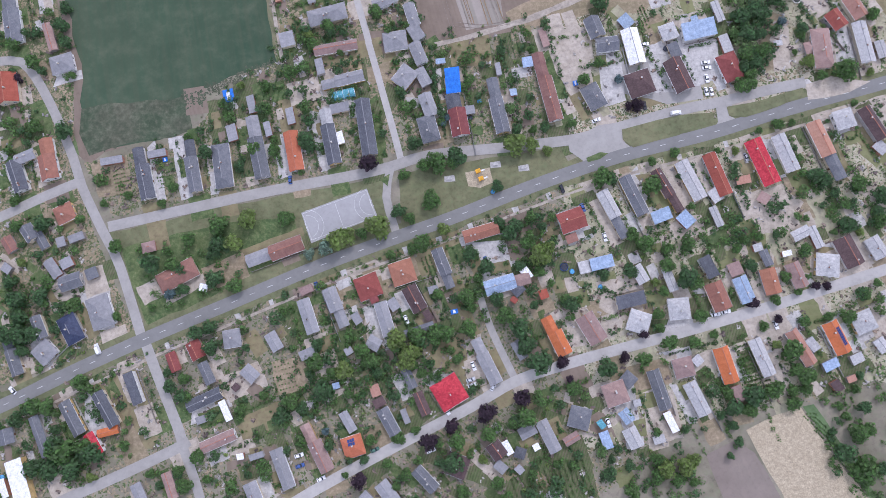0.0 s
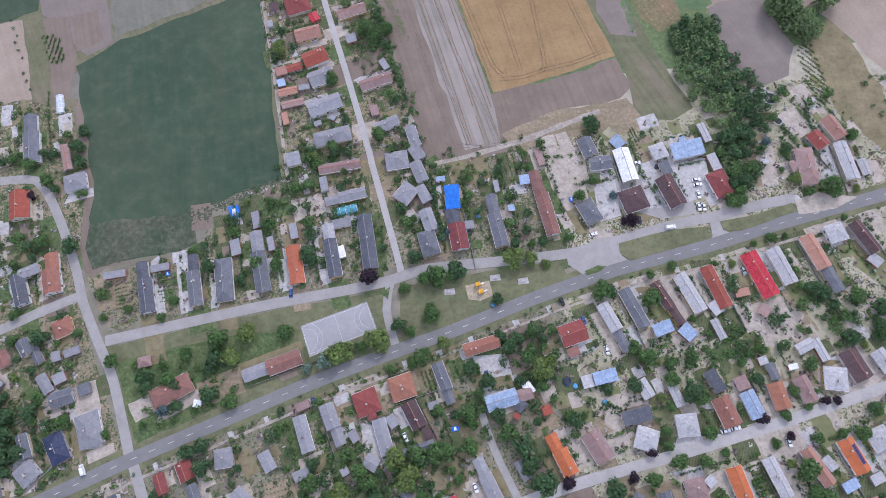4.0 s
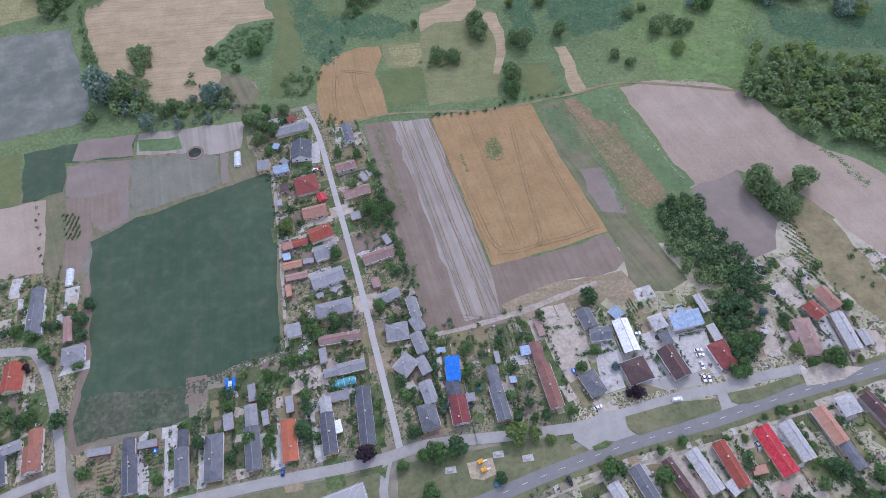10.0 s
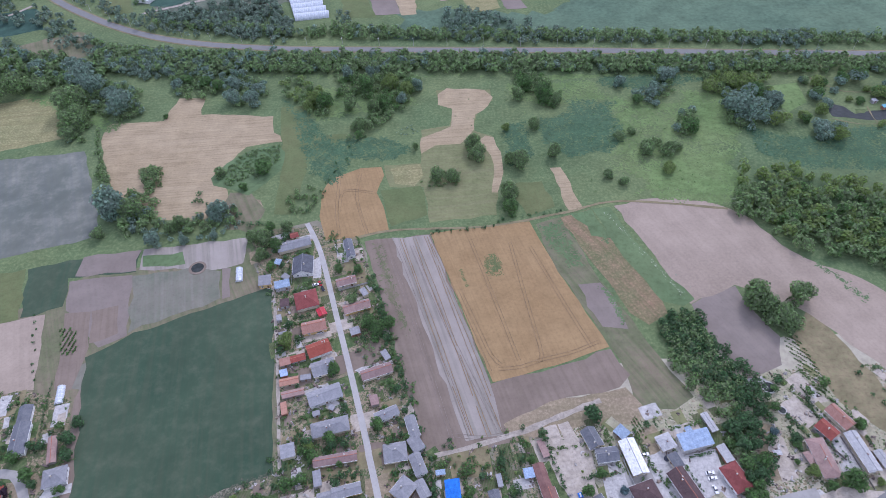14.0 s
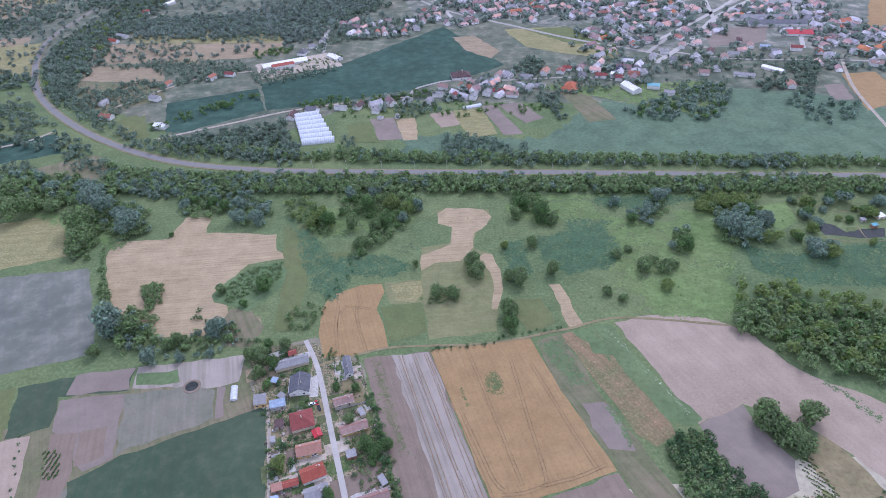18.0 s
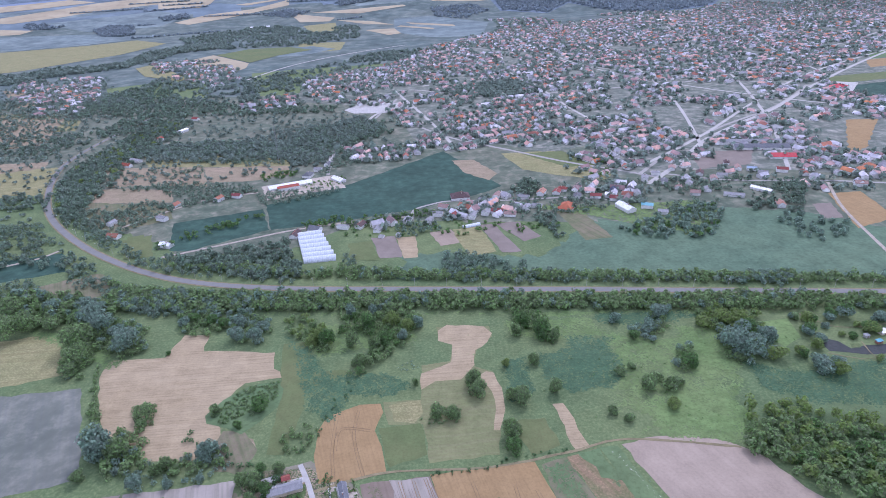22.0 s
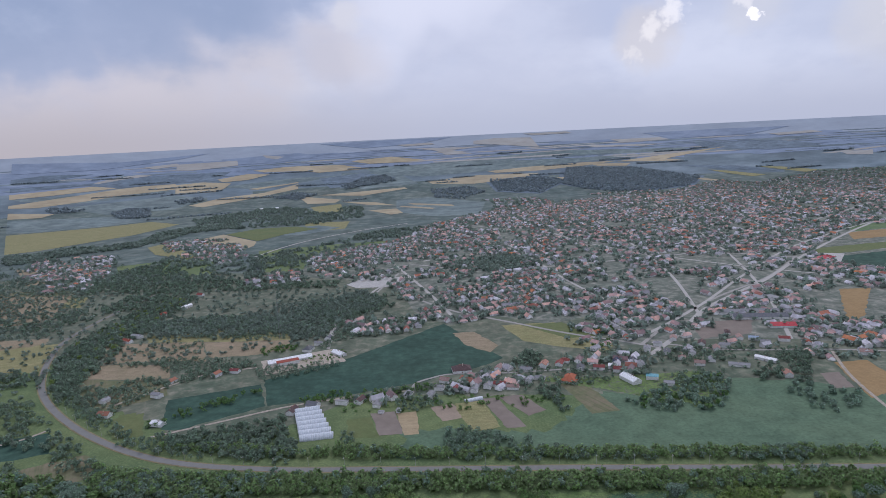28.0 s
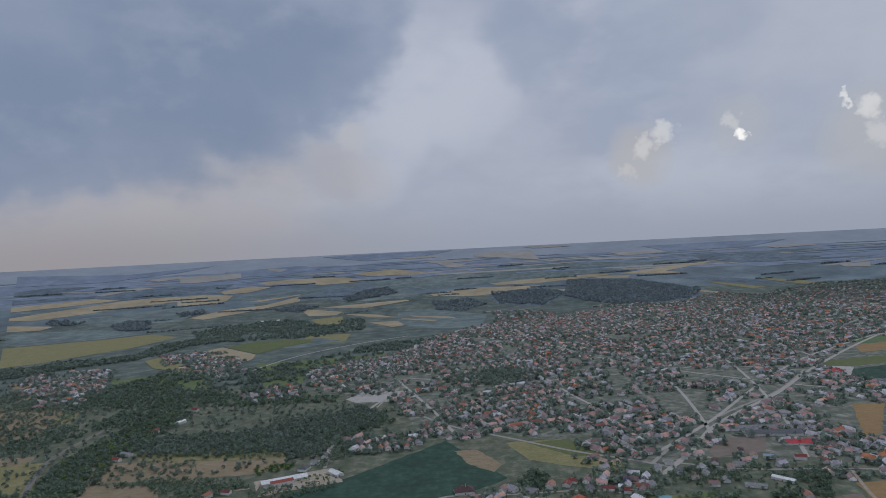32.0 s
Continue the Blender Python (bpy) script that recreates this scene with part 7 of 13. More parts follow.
tree(147.4, 138.1, 3.5, "leaf_dark")
tree(139.8, 128.4, 4.0, "leaf_green")
tree(144.8, 123.9, 3.5, "leaf_dark")
tree(137.8, 121.3, 3.5, "leaf_dark")
tree(149.5, 146.8, 3.8, "leaf_dark")
tree(141.5, 117.5, 3.2, "leaf_green")
tree(135.3, 138.7, 2.7, "leaf_green")
tree(158.8, 144.9, 2.4, "leaf_blue")
tree(167.5, 137.3, 2.4, "leaf_green")
tree(168.8, 122.9, 3.5, "leaf_light")
tree(174.9, 116.4, 2.7, "leaf_green")
tree(185.7, 118.5, 5.6, "leaf_green")
tree(164.0, 128.8, 1.6, "leaf_green")
tree(198.9, 117.3, 2.1, "leaf_light")
tree(202.0, 145.8, 3.5, "leaf_green")
tree(152.1, 92.6, 2.9, "leaf_green")
tree(159.4, 93.7, 1.8, "leaf_green")
tree(143.1, 90.1, 1.9, "leaf_green")
tree(91.6, 76.8, 2.4, "leaf_green")
tree(102.5, 80.6, 2.9, "leaf_green")
tree(131.7, 80.9, 2.1, "leaf_light")
tree(189.3, 102.3, 1.8, "leaf_green")
tree(-218.8, 68.2, 2.8, "leaf_green")
tree(-167.1, 43.7, 3.6, "leaf_green")
tree(-203.1, 55.9, 4.5, "leaf_dark")
tree(-216.6, 55.5, 3.1, "leaf_green")
tree(-185.9, 58.2, 2.5, "leaf_green")
tree(-162.5, 69.1, 2.2, "leaf_green")
tree(-175.0, 65.3, 2.2, "leaf_green")
tree(-140.3, 72.0, 2.8, "leaf_green")
tree(-145.6, 64.3, 2.5, "leaf_green")
tree(-102.5, 54.6, 5.2, "leaf_light")
tree(-116.3, 52.3, 5.0, "leaf_green")
tree(-117.5, 43.5, 4.7, "leaf_dark")
tree(-109.3, 43.8, 4.9, "leaf_light")
tree(-120.1, 38.7, 3.3, "leaf_dark")
tree(-84.7, 54.5, 4.4, "leaf_green")
tree(-131.3, 45.9, 3.6, "leaf_green")
tree(-148.9, 34.1, 5.5, "leaf_dark")
tree(-140.2, 20.3, 3.0, "leaf_blue")
tree(-133.5, 22.3, 3.3, "leaf_dark")
tree(-118.5, 26.4, 4.6, "leaf_dark")
tree(-109.0, 23.4, 4.1, "leaf_green")
tree(-148.8, 13.9, 2.2, "leaf_green")
tree(-202.1, 20.8, 4.7, "leaf_dark")
tree(-213.1, 19.7, 4.7, "leaf_dark")
tree(-217.8, 28.0, 3.6, "leaf_dark")
tree(-212.1, 3.0, 4.7, "leaf_dark")
tree(-186.7, 17.6, 2.5, "leaf_green")
tree(-165.9, 10.3, 2.5, "leaf_green")
tree(-214.1, 37.5, 2.5, "leaf_light")
tree(-39.8, 49.8, 6.2, "leaf_light")
tree(-54.8, 44.8, 5.1, "leaf_light")
tree(-65.6, 39.7, 4.1, "leaf_silver")
tree(-73.0, 37.2, 3.0, "leaf_silver")
tree(-48.0, 46.8, 3.0, "leaf_green")
tree(-13.9, 61.2, 5.1, "leaf_green")
tree(-27.2, 74.2, 3.0, "leaf_green")
tree(-30.2, 56.3, 3.5, "leaf_dark")
tree(-24.9, 53.4, 3.0, "leaf_green")
tree(17.4, 67.0, 3.0, "leaf_dark")
tree(-8.8, 47.4, 3.5, "leaf_light")
tree(-19.7, 41.0, 4.6, "leaf_green")
tree(-23.8, 38.4, 3.0, "leaf_green")
tree(-34.6, 36.0, 2.4, "leaf_green")
tree(24.7, 47.7, 4.0, "leaf_dark")
tree(32.8, 51.5, 2.9, "leaf_green")
tree(36.0, 32.5, 5.3, "leaf_light")
tree(31.0, 39.4, 4.2, "leaf_green")
tree(40.1, 36.4, 3.7, "leaf_light")
tree(26.5, 28.8, 2.9, "leaf_dark")
tree(35.6, 25.8, 3.2, "leaf_green")
tree(18.0, 49.2, 3.5, "leaf_dark")
tree(32.3, 10.1, 2.6, "leaf_dark")
tree(2.8, 34.9, 3.5, "leaf_dark")
tree(6.5, 24.0, 2.4, "leaf_green")
tree(0.9, 14.9, 4.0, "leaf_green")
tree(3.3, 9.6, 2.9, "leaf_green")
tree(46.8, 12.3, 2.9, "leaf_green")
tree(-12.3, 16.6, 2.9, "leaf_green")
tree(1.7, 0.5, 4.7, "leaf_green")
tree(-8.9, -1.9, 4.2, "leaf_green")
tree(-14.2, -4.9, 3.4, "leaf_green")
tree(66.6, 69.4, 5.1, "leaf_green")
tree(90.0, 65.1, 5.0, "leaf_green")
tree(104.4, 69.5, 1.9, "leaf_dark")
tree(108.5, 54.4, 2.1, "leaf_green")
tree(85.0, 37.6, 4.7, "leaf_green")
tree(80.0, 41.8, 3.4, "leaf_green")
tree(95.3, 34.6, 3.4, "leaf_green")
tree(105.9, 37.0, 3.9, "leaf_green")
tree(103.4, 21.2, 5.7, "leaf_dark")
tree(107.6, 17.9, 3.9, "leaf_green")
tree(133.5, 25.5, 3.4, "leaf_dark")
tree(127.8, 33.6, 2.8, "leaf_green")
tree(132.0, 37.5, 2.3, "leaf_green")
tree(138.6, 38.6, 2.3, "leaf_green")
tree(146.5, 39.7, 2.3, "leaf_dark")
tree(158.6, 31.3, 2.8, "leaf_dark")
tree(158.7, 19.5, 2.0, "leaf_green")
tree(148.5, 19.8, 2.8, "leaf_green")
tree(133.3, 8.0, 2.8, "leaf_purple")
tree(143.7, 9.5, 2.6, "leaf_green")
tree(154.3, 13.1, 2.3, "leaf_green")
tree(162.2, 15.5, 2.3, "leaf_purple")
tree(167.3, 15.3, 2.3, "leaf_purple")
tree(170.9, 64.4, 3.6, "leaf_dark")
tree(186.4, 62.5, 4.1, "leaf_green")
tree(175.6, 58.8, 2.8, "leaf_dark")
tree(161.4, 47.2, 1.8, "leaf_green")
tree(180.2, 53.3, 1.8, "leaf_green")
tree(193.9, 48.8, 3.3, "leaf_dark")
tree(173.6, 40.1, 1.8, "leaf_green")
tree(185.2, 39.8, 2.3, "leaf_light")
tree(108.5, 2.7, 3.8, "leaf_green")
tree(89.3, 4.6, 3.4, "leaf_green")
tree(89.0, 19.0, 2.3, "leaf_light")
tree(92.6, 14.9, 2.8, "leaf_green")
tree(90.1, -1.9, 2.3, "leaf_green")
tree(65.8, 23.6, 2.9, "leaf_dark")
tree(144.1, 0.5, 2.3, "leaf_purple")
tree(155.4, -1.1, 2.8, "leaf_green")
tree(137.5, -2.4, 2.5, "leaf_green")
tree(167.1, 1.1, 2.3, "leaf_green")
tree(183.4, 11.0, 3.3, "leaf_green")
tree(190.3, 16.0, 2.3, "leaf_green")
tree(-182.3, -19.6, 4.3, "leaf_green")
tree(-196.6, -31.0, 4.3, "leaf_green")
tree(-206.0, -32.1, 3.0, "leaf_dark")
tree(-212.5, -37.1, 4.1, "leaf_dark")
tree(-193.4, -41.4, 2.4, "leaf_dark")
tree(-187.5, -51.7, 6.2, "leaf_green")
tree(-193.8, -59.2, 4.8, "leaf_dark")
tree(-183.1, -59.4, 5.3, "leaf_dark")
tree(-178.2, -49.4, 4.3, "leaf_green")
tree(-174.9, -63.4, 2.4, "leaf_light")
tree(-210.3, -5.0, 3.3, "leaf_dark")
tree(-159.5, -49.8, 2.9, "leaf_green")
tree(-139.0, -23.3, 3.5, "leaf_dark")
tree(-140.5, -16.7, 2.4, "leaf_dark")
tree(-132.4, -19.5, 3.0, "leaf_green")
tree(-133.5, -27.8, 3.5, "leaf_dark")
tree(-119.3, -5.5, 4.3, "leaf_dark")
tree(-103.2, -6.4, 2.4, "leaf_dark")
tree(-124.9, -55.5, 4.0, "leaf_green")
tree(-120.8, -65.6, 2.4, "leaf_green")
tree(-134.0, -61.6, 2.9, "leaf_green")
tree(-131.2, -68.4, 3.9, "leaf_green")
tree(-147.2, -62.6, 2.4, "leaf_green")
tree(-143.0, -68.2, 2.4, "leaf_dark")
tree(-105.5, -34.4, 2.9, "leaf_green")
tree(-81.7, -31.1, 4.2, "leaf_green")
tree(-56.6, -17.5, 4.5, "leaf_light")
tree(-46.0, -13.9, 3.4, "leaf_green")
tree(-61.9, -18.7, 3.4, "leaf_green")
tree(-69.8, -5.5, 3.5, "leaf_dark")
tree(-26.2, -10.5, 5.3, "leaf_light")
tree(-32.7, -7.7, 3.4, "leaf_green")
tree(-21.1, -19.7, 2.9, "leaf_green")
tree(-65.9, -45.4, 2.1, "leaf_blue")
tree(-45.1, -49.6, 2.9, "leaf_green")
tree(-54.8, -57.4, 2.3, "leaf_dark")
tree(-47.8, -58.3, 2.6, "leaf_dark")
tree(-32.1, -48.6, 3.4, "leaf_green")
tree(-24.3, -45.5, 2.3, "leaf_green")
tree(-50.5, -67.0, 4.1, "leaf_purple")
tree(-56.9, -64.9, 1.8, "leaf_green")
tree(-37.5, -59.8, 2.6, "leaf_green")
tree(-17.9, -50.2, 4.6, "leaf_purple")
tree(-7.4, -44.2, 3.4, "leaf_purple")
tree(-5.0, -50.5, 4.6, "leaf_green")
tree(9.2, -47.5, 4.1, "leaf_green")
tree(8.2, -38.2, 4.6, "leaf_purple")
tree(25.2, -32.3, 4.4, "leaf_purple")
tree(26.7, -40.4, 4.9, "leaf_green")
tree(20.9, -42.8, 3.6, "leaf_green")
tree(33.7, -15.9, 6.2, "leaf_dark")
tree(44.1, -16.2, 3.4, "leaf_purple")
tree(48.6, -29.0, 4.1, "leaf_green")
tree(47.5, -24.4, 2.1, "leaf_purple")
tree(6.2, -59.4, 2.3, "leaf_light")
tree(12.2, -69.4, 3.6, "leaf_green")
tree(2.1, -27.9, 2.3, "leaf_dark")
tree(-40.8, -19.2, 2.9, "leaf_dark")
tree(-28.6, -65.4, 3.3, "leaf_green")
tree(39.2, -61.8, 2.0, "leaf_green")
tree(-33.8, -70.3, 2.3, "leaf_green")
tree(-3.2, -73.3, 3.6, "leaf_green")
tree(-76.4, -34.3, 3.2, "leaf_dark")
tree(63.8, -19.2, 4.9, "leaf_dark")
tree(73.3, -15.1, 2.6, "leaf_purple")
tree(81.4, -15.8, 3.8, "leaf_green")
tree(82.2, -4.8, 2.6, "leaf_purple")
tree(93.5, -8.5, 3.8, "leaf_green")
tree(105.0, -8.8, 3.3, "leaf_green")
tree(114.2, -5.7, 2.3, "leaf_green")
tree(153.1, -25.2, 4.5, "leaf_green")
tree(149.6, -22.6, 3.5, "leaf_green")
tree(146.9, -37.6, 3.7, "leaf_green")
tree(147.4, -31.9, 3.0, "leaf_green")
tree(153.7, -31.5, 3.0, "leaf_green")
tree(127.4, -39.6, 3.8, "leaf_green")
tree(118.4, -32.4, 2.8, "leaf_green")
tree(114.6, -41.8, 2.3, "leaf_dark")
tree(98.3, -47.7, 2.5, "leaf_dark")
tree(105.2, -39.1, 1.5, "leaf_green")
tree(85.6, -48.7, 2.0, "leaf_green")
tree(121.7, -53.6, 2.7, "leaf_dark")
tree(119.7, -46.9, 2.5, "leaf_dark")
tree(117.4, -59.7, 2.0, "leaf_dark")
tree(63.0, -66.7, 3.8, "leaf_dark")
tree(64.6, -60.6, 2.0, "leaf_dark")
tree(72.0, -63.2, 2.8, "leaf_dark")
tree(72.6, -74.2, 3.8, "leaf_green")
tree(84.7, -61.0, 3.3, "leaf_green")
tree(88.2, -64.7, 4.3, "leaf_light")
tree(97.1, -63.7, 4.5, "leaf_light")
tree(101.0, -61.3, 3.2, "leaf_light")
tree(84.2, -68.3, 3.3, "leaf_green")
tree(92.9, -69.7, 3.2, "leaf_green")
tree(100.3, -71.0, 2.2, "leaf_green")
tree(141.8, -11.0, 2.3, "leaf_light")
tree(177.9, -39.5, 3.2, "leaf_dark")
tree(174.2, -50.6, 4.4, "leaf_green")
tree(178.5, -49.4, 3.5, "leaf_green")
tree(163.8, -50.3, 2.0, "leaf_dark")
tree(170.0, -43.6, 2.2, "leaf_green")
tree(174.6, -70.0, 3.7, "leaf_green")
tree(183.5, -66.6, 3.2, "leaf_dark")
tree(167.9, -39.3, 2.0, "leaf_green")
tree(178.1, -25.8, 2.2, "leaf_dark")
tree(176.2, -32.0, 2.2, "leaf_green")
tree(-94.9, -28.2, 2.4, "leaf_green")
tree(56.7, 50.7, 2.1, "leaf_green")
tree(38.0, 47.2, 2.7, "leaf_dark")
tree(122.5, 81.2, 1.9, "leaf_green")
tree(138.7, 84.7, 1.6, "leaf_green")

tree(-139.2, 33.8, 3.8, "leaf_green")
tree(-135.0, 31.0, 3.8, "leaf_dark")
tree(-58.8, 43.6, 5.9, "leaf_light")
tree(-1.6, 81.6, 4.9, "leaf_dark")
tree(34.4, 86.7, 3.8, "leaf_light")
tree(71.6, 69.3, 3.5, "leaf_dark")
tree(21.9, 44.5, 4.3, "leaf_dark")
tree(-7.1, -59.9, 5.4, "leaf_dark")
tree(-120.3, 3.8, 3.8, "leaf_dark")
tree(-126.2, 1.3, 4.3, "leaf_dark")
tree(136.3, 112.8, 3.8, "leaf_green")
tree(-75.2, 94.2, 4.3, "leaf_dark")
tree(-100.2, 89.4, 3.8, "leaf_green")
tree(10.6, 29.3, 4.3, "leaf_dark")
tree(-32.6, -3.8, 5.4, "leaf_light")
tree(-22.1, -2.8, 4.9, "leaf_green")
tree(-14.1, -1.7, 4.3, "leaf_green")
tree(-48.6, -8.6, 4.3, "leaf_green")
tree(-67.2, -26.3, 5.4, "leaf_dark")
tree(-69.8, -13.3, 4.3, "leaf_green")
tree(-85.6, -37.4, 4.3, "leaf_dark")
tree(-43.4, -14.0, 3.8, "leaf_green")
tree(-27.6, -14.4, 4.9, "leaf_light")
tree(-174.1, -52.0, 5.4, "leaf_dark")
tree(-191.6, -49.1, 5.4, "leaf_dark")
tree(-201.8, -59.0, 4.9, "leaf_dark")
tree(-203.4, -30.8, 4.3, "leaf_green")
tree(-212.6, 11.6, 4.3, "leaf_dark")
tree(-216.3, 3.7, 5.4, "leaf_dark")
tree(-205.3, 3.4, 4.3, "leaf_dark")
tree(147.9, -13.7, 4.9, "leaf_green")
tree(174.7, 0.9, 3.8, "leaf_green")
tree(174.9, -66.4, 5.9, "leaf_green")
tree(165.9, -58.9, 4.9, "leaf_dark")
tree(128.4, -33.4, 4.9, "leaf_dark")
tree(138.7, -31.1, 4.3, "leaf_green")
tree(120.4, -38.2, 4.3, "leaf_dark")
tree(167.8, 140.1, 3.2, "leaf_dark")
tree(148.0, 129.5, 4.3, "leaf_green")
tree(77.6, 24.6, 3.8, "leaf_dark")
tree(94.7, 26.7, 3.8, "leaf_green")
tree(49.3, 9.6, 4.3, "leaf_dark")
tree(25.3, -0.2, 5.4, "leaf_dark")
tree(19.0, 5.2, 4.9, "leaf_green")
tree(27.6, -8.0, 4.9, "leaf_dark")
tree(15.3, 13.2, 3.8, "leaf_dark")
tree(166.0, 67.3, 4.3, "leaf_dark")
tree(196.1, 56.8, 4.3, "leaf_dark")
tree(179.0, 42.6, 4.3, "leaf_dark")
tree(194.7, 44.8, 3.8, "leaf_green")

# ---- trees of the meadows ----
tree(-102.0, 454.1, 6.5, "leaf_light", words="in the meadow by the fields", tall=1.8, fine=True)
tree(-94.5, 448.6, 7.7, "leaf_green", words="in the meadow by the fields", tall=1.8, fine=True)
tree(-108.4, 448.0, 4.7, "leaf_light", words="in the meadow by the fields", tall=1.8, fine=True)
tree(-73.2, 443.7, 6.4, "leaf_wood", words="in the meadow by the fields", tall=1.8, fine=True)
tree(-64.7, 415.9, 6.7, "leaf_wood", words="in the meadow by the fields", tall=1.8, fine=True)
tree(-54.5, 438.2, 6.4, "leaf_wood", words="in the meadow by the fields", tall=1.8, fine=True)
tree(-45.5, 444.4, 7.6, "leaf_green", words="in the meadow by the fields", tall=1.8, fine=True)
tree(-60.6, 470.3, 7.8, "leaf_green", words="in the meadow by the fields", tall=1.8, fine=True)
tree(-41.5, 472.8, 7.8, "leaf_light", words="in the meadow by the fields", tall=1.8, fine=True)
tree(-27.1, 462.4, 6.5, "leaf_light", words="in the meadow by the fields", tall=1.8, fine=True)
tree(-17.6, 468.4, 5.4, "leaf_silver", words="in the meadow by the fields", tall=1.8, fine=True)
tree(-31.6, 449.0, 5.3, "leaf_silver", words="in the meadow by the fields", tall=1.8, fine=True)
tree(-78.7, 491.1, 5.6, "leaf_silver", words="in the meadow by the fields", tall=1.8, fine=True)
tree(-59.2, 494.3, 5.0, "leaf_silver", words="in the meadow by the fields", tall=1.8, fine=True)
tree(72.1, 462.8, 7.6, "leaf_green", words="in the meadow by the fields", tall=1.8, fine=True)
tree(64.9, 447.9, 6.3, "leaf_wood", words="in the meadow by the fields", tall=1.8, fine=True)
tree(86.1, 444.3, 8.6, "leaf_green", words="in the meadow by the fields", tall=1.8, fine=True)
tree(94.4, 437.8, 5.7, "leaf_wood", words="in the meadow by the fields", tall=1.8, fine=True)
tree(72.3, 407.0, 5.5, "leaf_wood", words="in the meadow by the fields", tall=1.8, fine=True)
tree(50.1, 405.0, 3.8, "leaf_light", words="in the meadow by the fields", tall=1.8, fine=True)
tree(22.5, 383.8, 6.9, "leaf_wood", words="in the meadow by the fields", tall=1.8, fine=True)
tree(26.0, 371.8, 7.3, "leaf_wood", words="in the meadow by the fields", tall=1.8, fine=True)
tree(-4.0, 349.2, 6.1, "leaf_wood", words="in the meadow by the fields", tall=1.8, fine=True)
tree(6.2, 348.5, 6.1, "leaf_wood", words="in the meadow by the fields", tall=1.8, fine=True)
tree(-20.1, 387.7, 3.2, "leaf_wood", words="in the meadow by the fields", tall=1.8, fine=True)
tree(56.3, 361.0, 7.2, "leaf_wood", words="in the meadow by the fields", tall=1.8, fine=True)
tree(50.5, 365.8, 5.7, "leaf_wood", words="in the meadow by the fields", tall=1.8, fine=True)
tree(82.3, 369.9, 5.7, "leaf_wood", words="in the meadow by the fields", tall=1.8, fine=True)
tree(44.7, 327.6, 7.8, "leaf_wood", words="in the meadow by the fields", tall=1.8, fine=True)
tree(45.2, 312.6, 6.2, "leaf_green", words="in the meadow by the fields", tall=1.8, fine=True)
tree(-119.8, 293.2, 6.2, "leaf_wood", words="in the meadow by the fields", tall=1.8, fine=True)
tree(-127.9, 296.9, 5.3, "leaf_wood", words="in the meadow by the fields", tall=1.8, fine=True)
tree(-111.6, 288.4, 4.7, "leaf_green", words="in the meadow by the fields", tall=1.8, fine=True)
tree(-119.8, 281.4, 4.7, "leaf_wood", words="in the meadow by the fields", tall=1.8, fine=True)
tree(-118.0, 306.7, 3.9, "leaf_green", words="in the meadow by the fields", tall=1.8, fine=True)
tree(-157.5, 321.8, 8.0, "leaf_silver", words="in the meadow by the fields", tall=1.8, fine=True)
tree(-181.2, 314.1, 5.0, "leaf_wood", words="in the meadow by the fields", tall=1.8, fine=True)
tree(-187.9, 309.7, 3.9, "leaf_wood", words="in the meadow by the fields", tall=1.8, fine=True)
tree(-194.5, 298.1, 6.3, "leaf_silver", words="in the meadow by the fields", tall=1.8, fine=True)
tree(-175.5, 298.3, 3.9, "leaf_silver", words="in the meadow by the fields", tall=1.8, fine=True)
tree(-155.3, 301.2, 2.9, "leaf_silver", words="in the meadow by the fields", tall=1.8, fine=True)
tree(-235.2, 306.7, 5.4, "leaf_wood", words="in the meadow by the fields", tall=1.8, fine=True)
tree(-230.2, 327.8, 11.2, "leaf_silver", words="in the meadow by the fields", tall=1.8, fine=True)
tree(-218.3, 327.9, 9.6, "leaf_wood", words="in the meadow by the fields", tall=1.8, fine=True)
tree(-237.0, 336.8, 6.7, "leaf_wood", words="in the meadow by the fields", tall=1.8, fine=True)
tree(178.5, 227.0, 9.8, "leaf_wood", words="in the meadow by the fields", tall=1.8, fine=True)
tree(182.4, 219.3, 8.1, "leaf_wood", words="in the meadow by the fields", tall=1.8, fine=True)
tree(187.3, 210.4, 8.7, "leaf_wood", words="in the meadow by the fields", tall=1.8, fine=True)
tree(192.6, 207.4, 6.3, "leaf_wood", words="in the meadow by the fields", tall=1.8, fine=True)
tree(204.9, 226.4, 8.1, "leaf_wood", words="in the meadow by the fields", tall=1.8, fine=True)
tree(-94.4, 212.7, 5.0, "leaf_light", words="in the meadow by the fields", tall=1.8, fine=True)
tree(-64.8, 192.1, 4.4, "leaf_green", words="in the meadow by the fields", tall=1.8, fine=True)
tree(-47.2, 222.1, 5.0, "leaf_green", words="in the meadow by the fields", tall=1.8, fine=True)
tree(-42.0, 217.7, 5.0, "leaf_green", words="in the meadow by the fields", tall=1.8, fine=True)
tree(-35.5, 221.9, 4.2, "leaf_green", words="in the meadow by the fields", tall=1.8, fine=True)
tree(-58.3, 240.4, 3.9, "leaf_wood", words="in the meadow by the fields", tall=1.8, fine=True)
tree(-68.9, 266.7, 3.2, "leaf_green", words="in the meadow by the fields", tall=1.8, fine=True)
tree(-56.3, 265.9, 3.2, "leaf_green", words="in the meadow by the fields", tall=1.8, fine=True)
tree(-106.4, 306.4, 4.8, "leaf_wood", words="in the meadow by the fields", tall=1.8, fine=True)

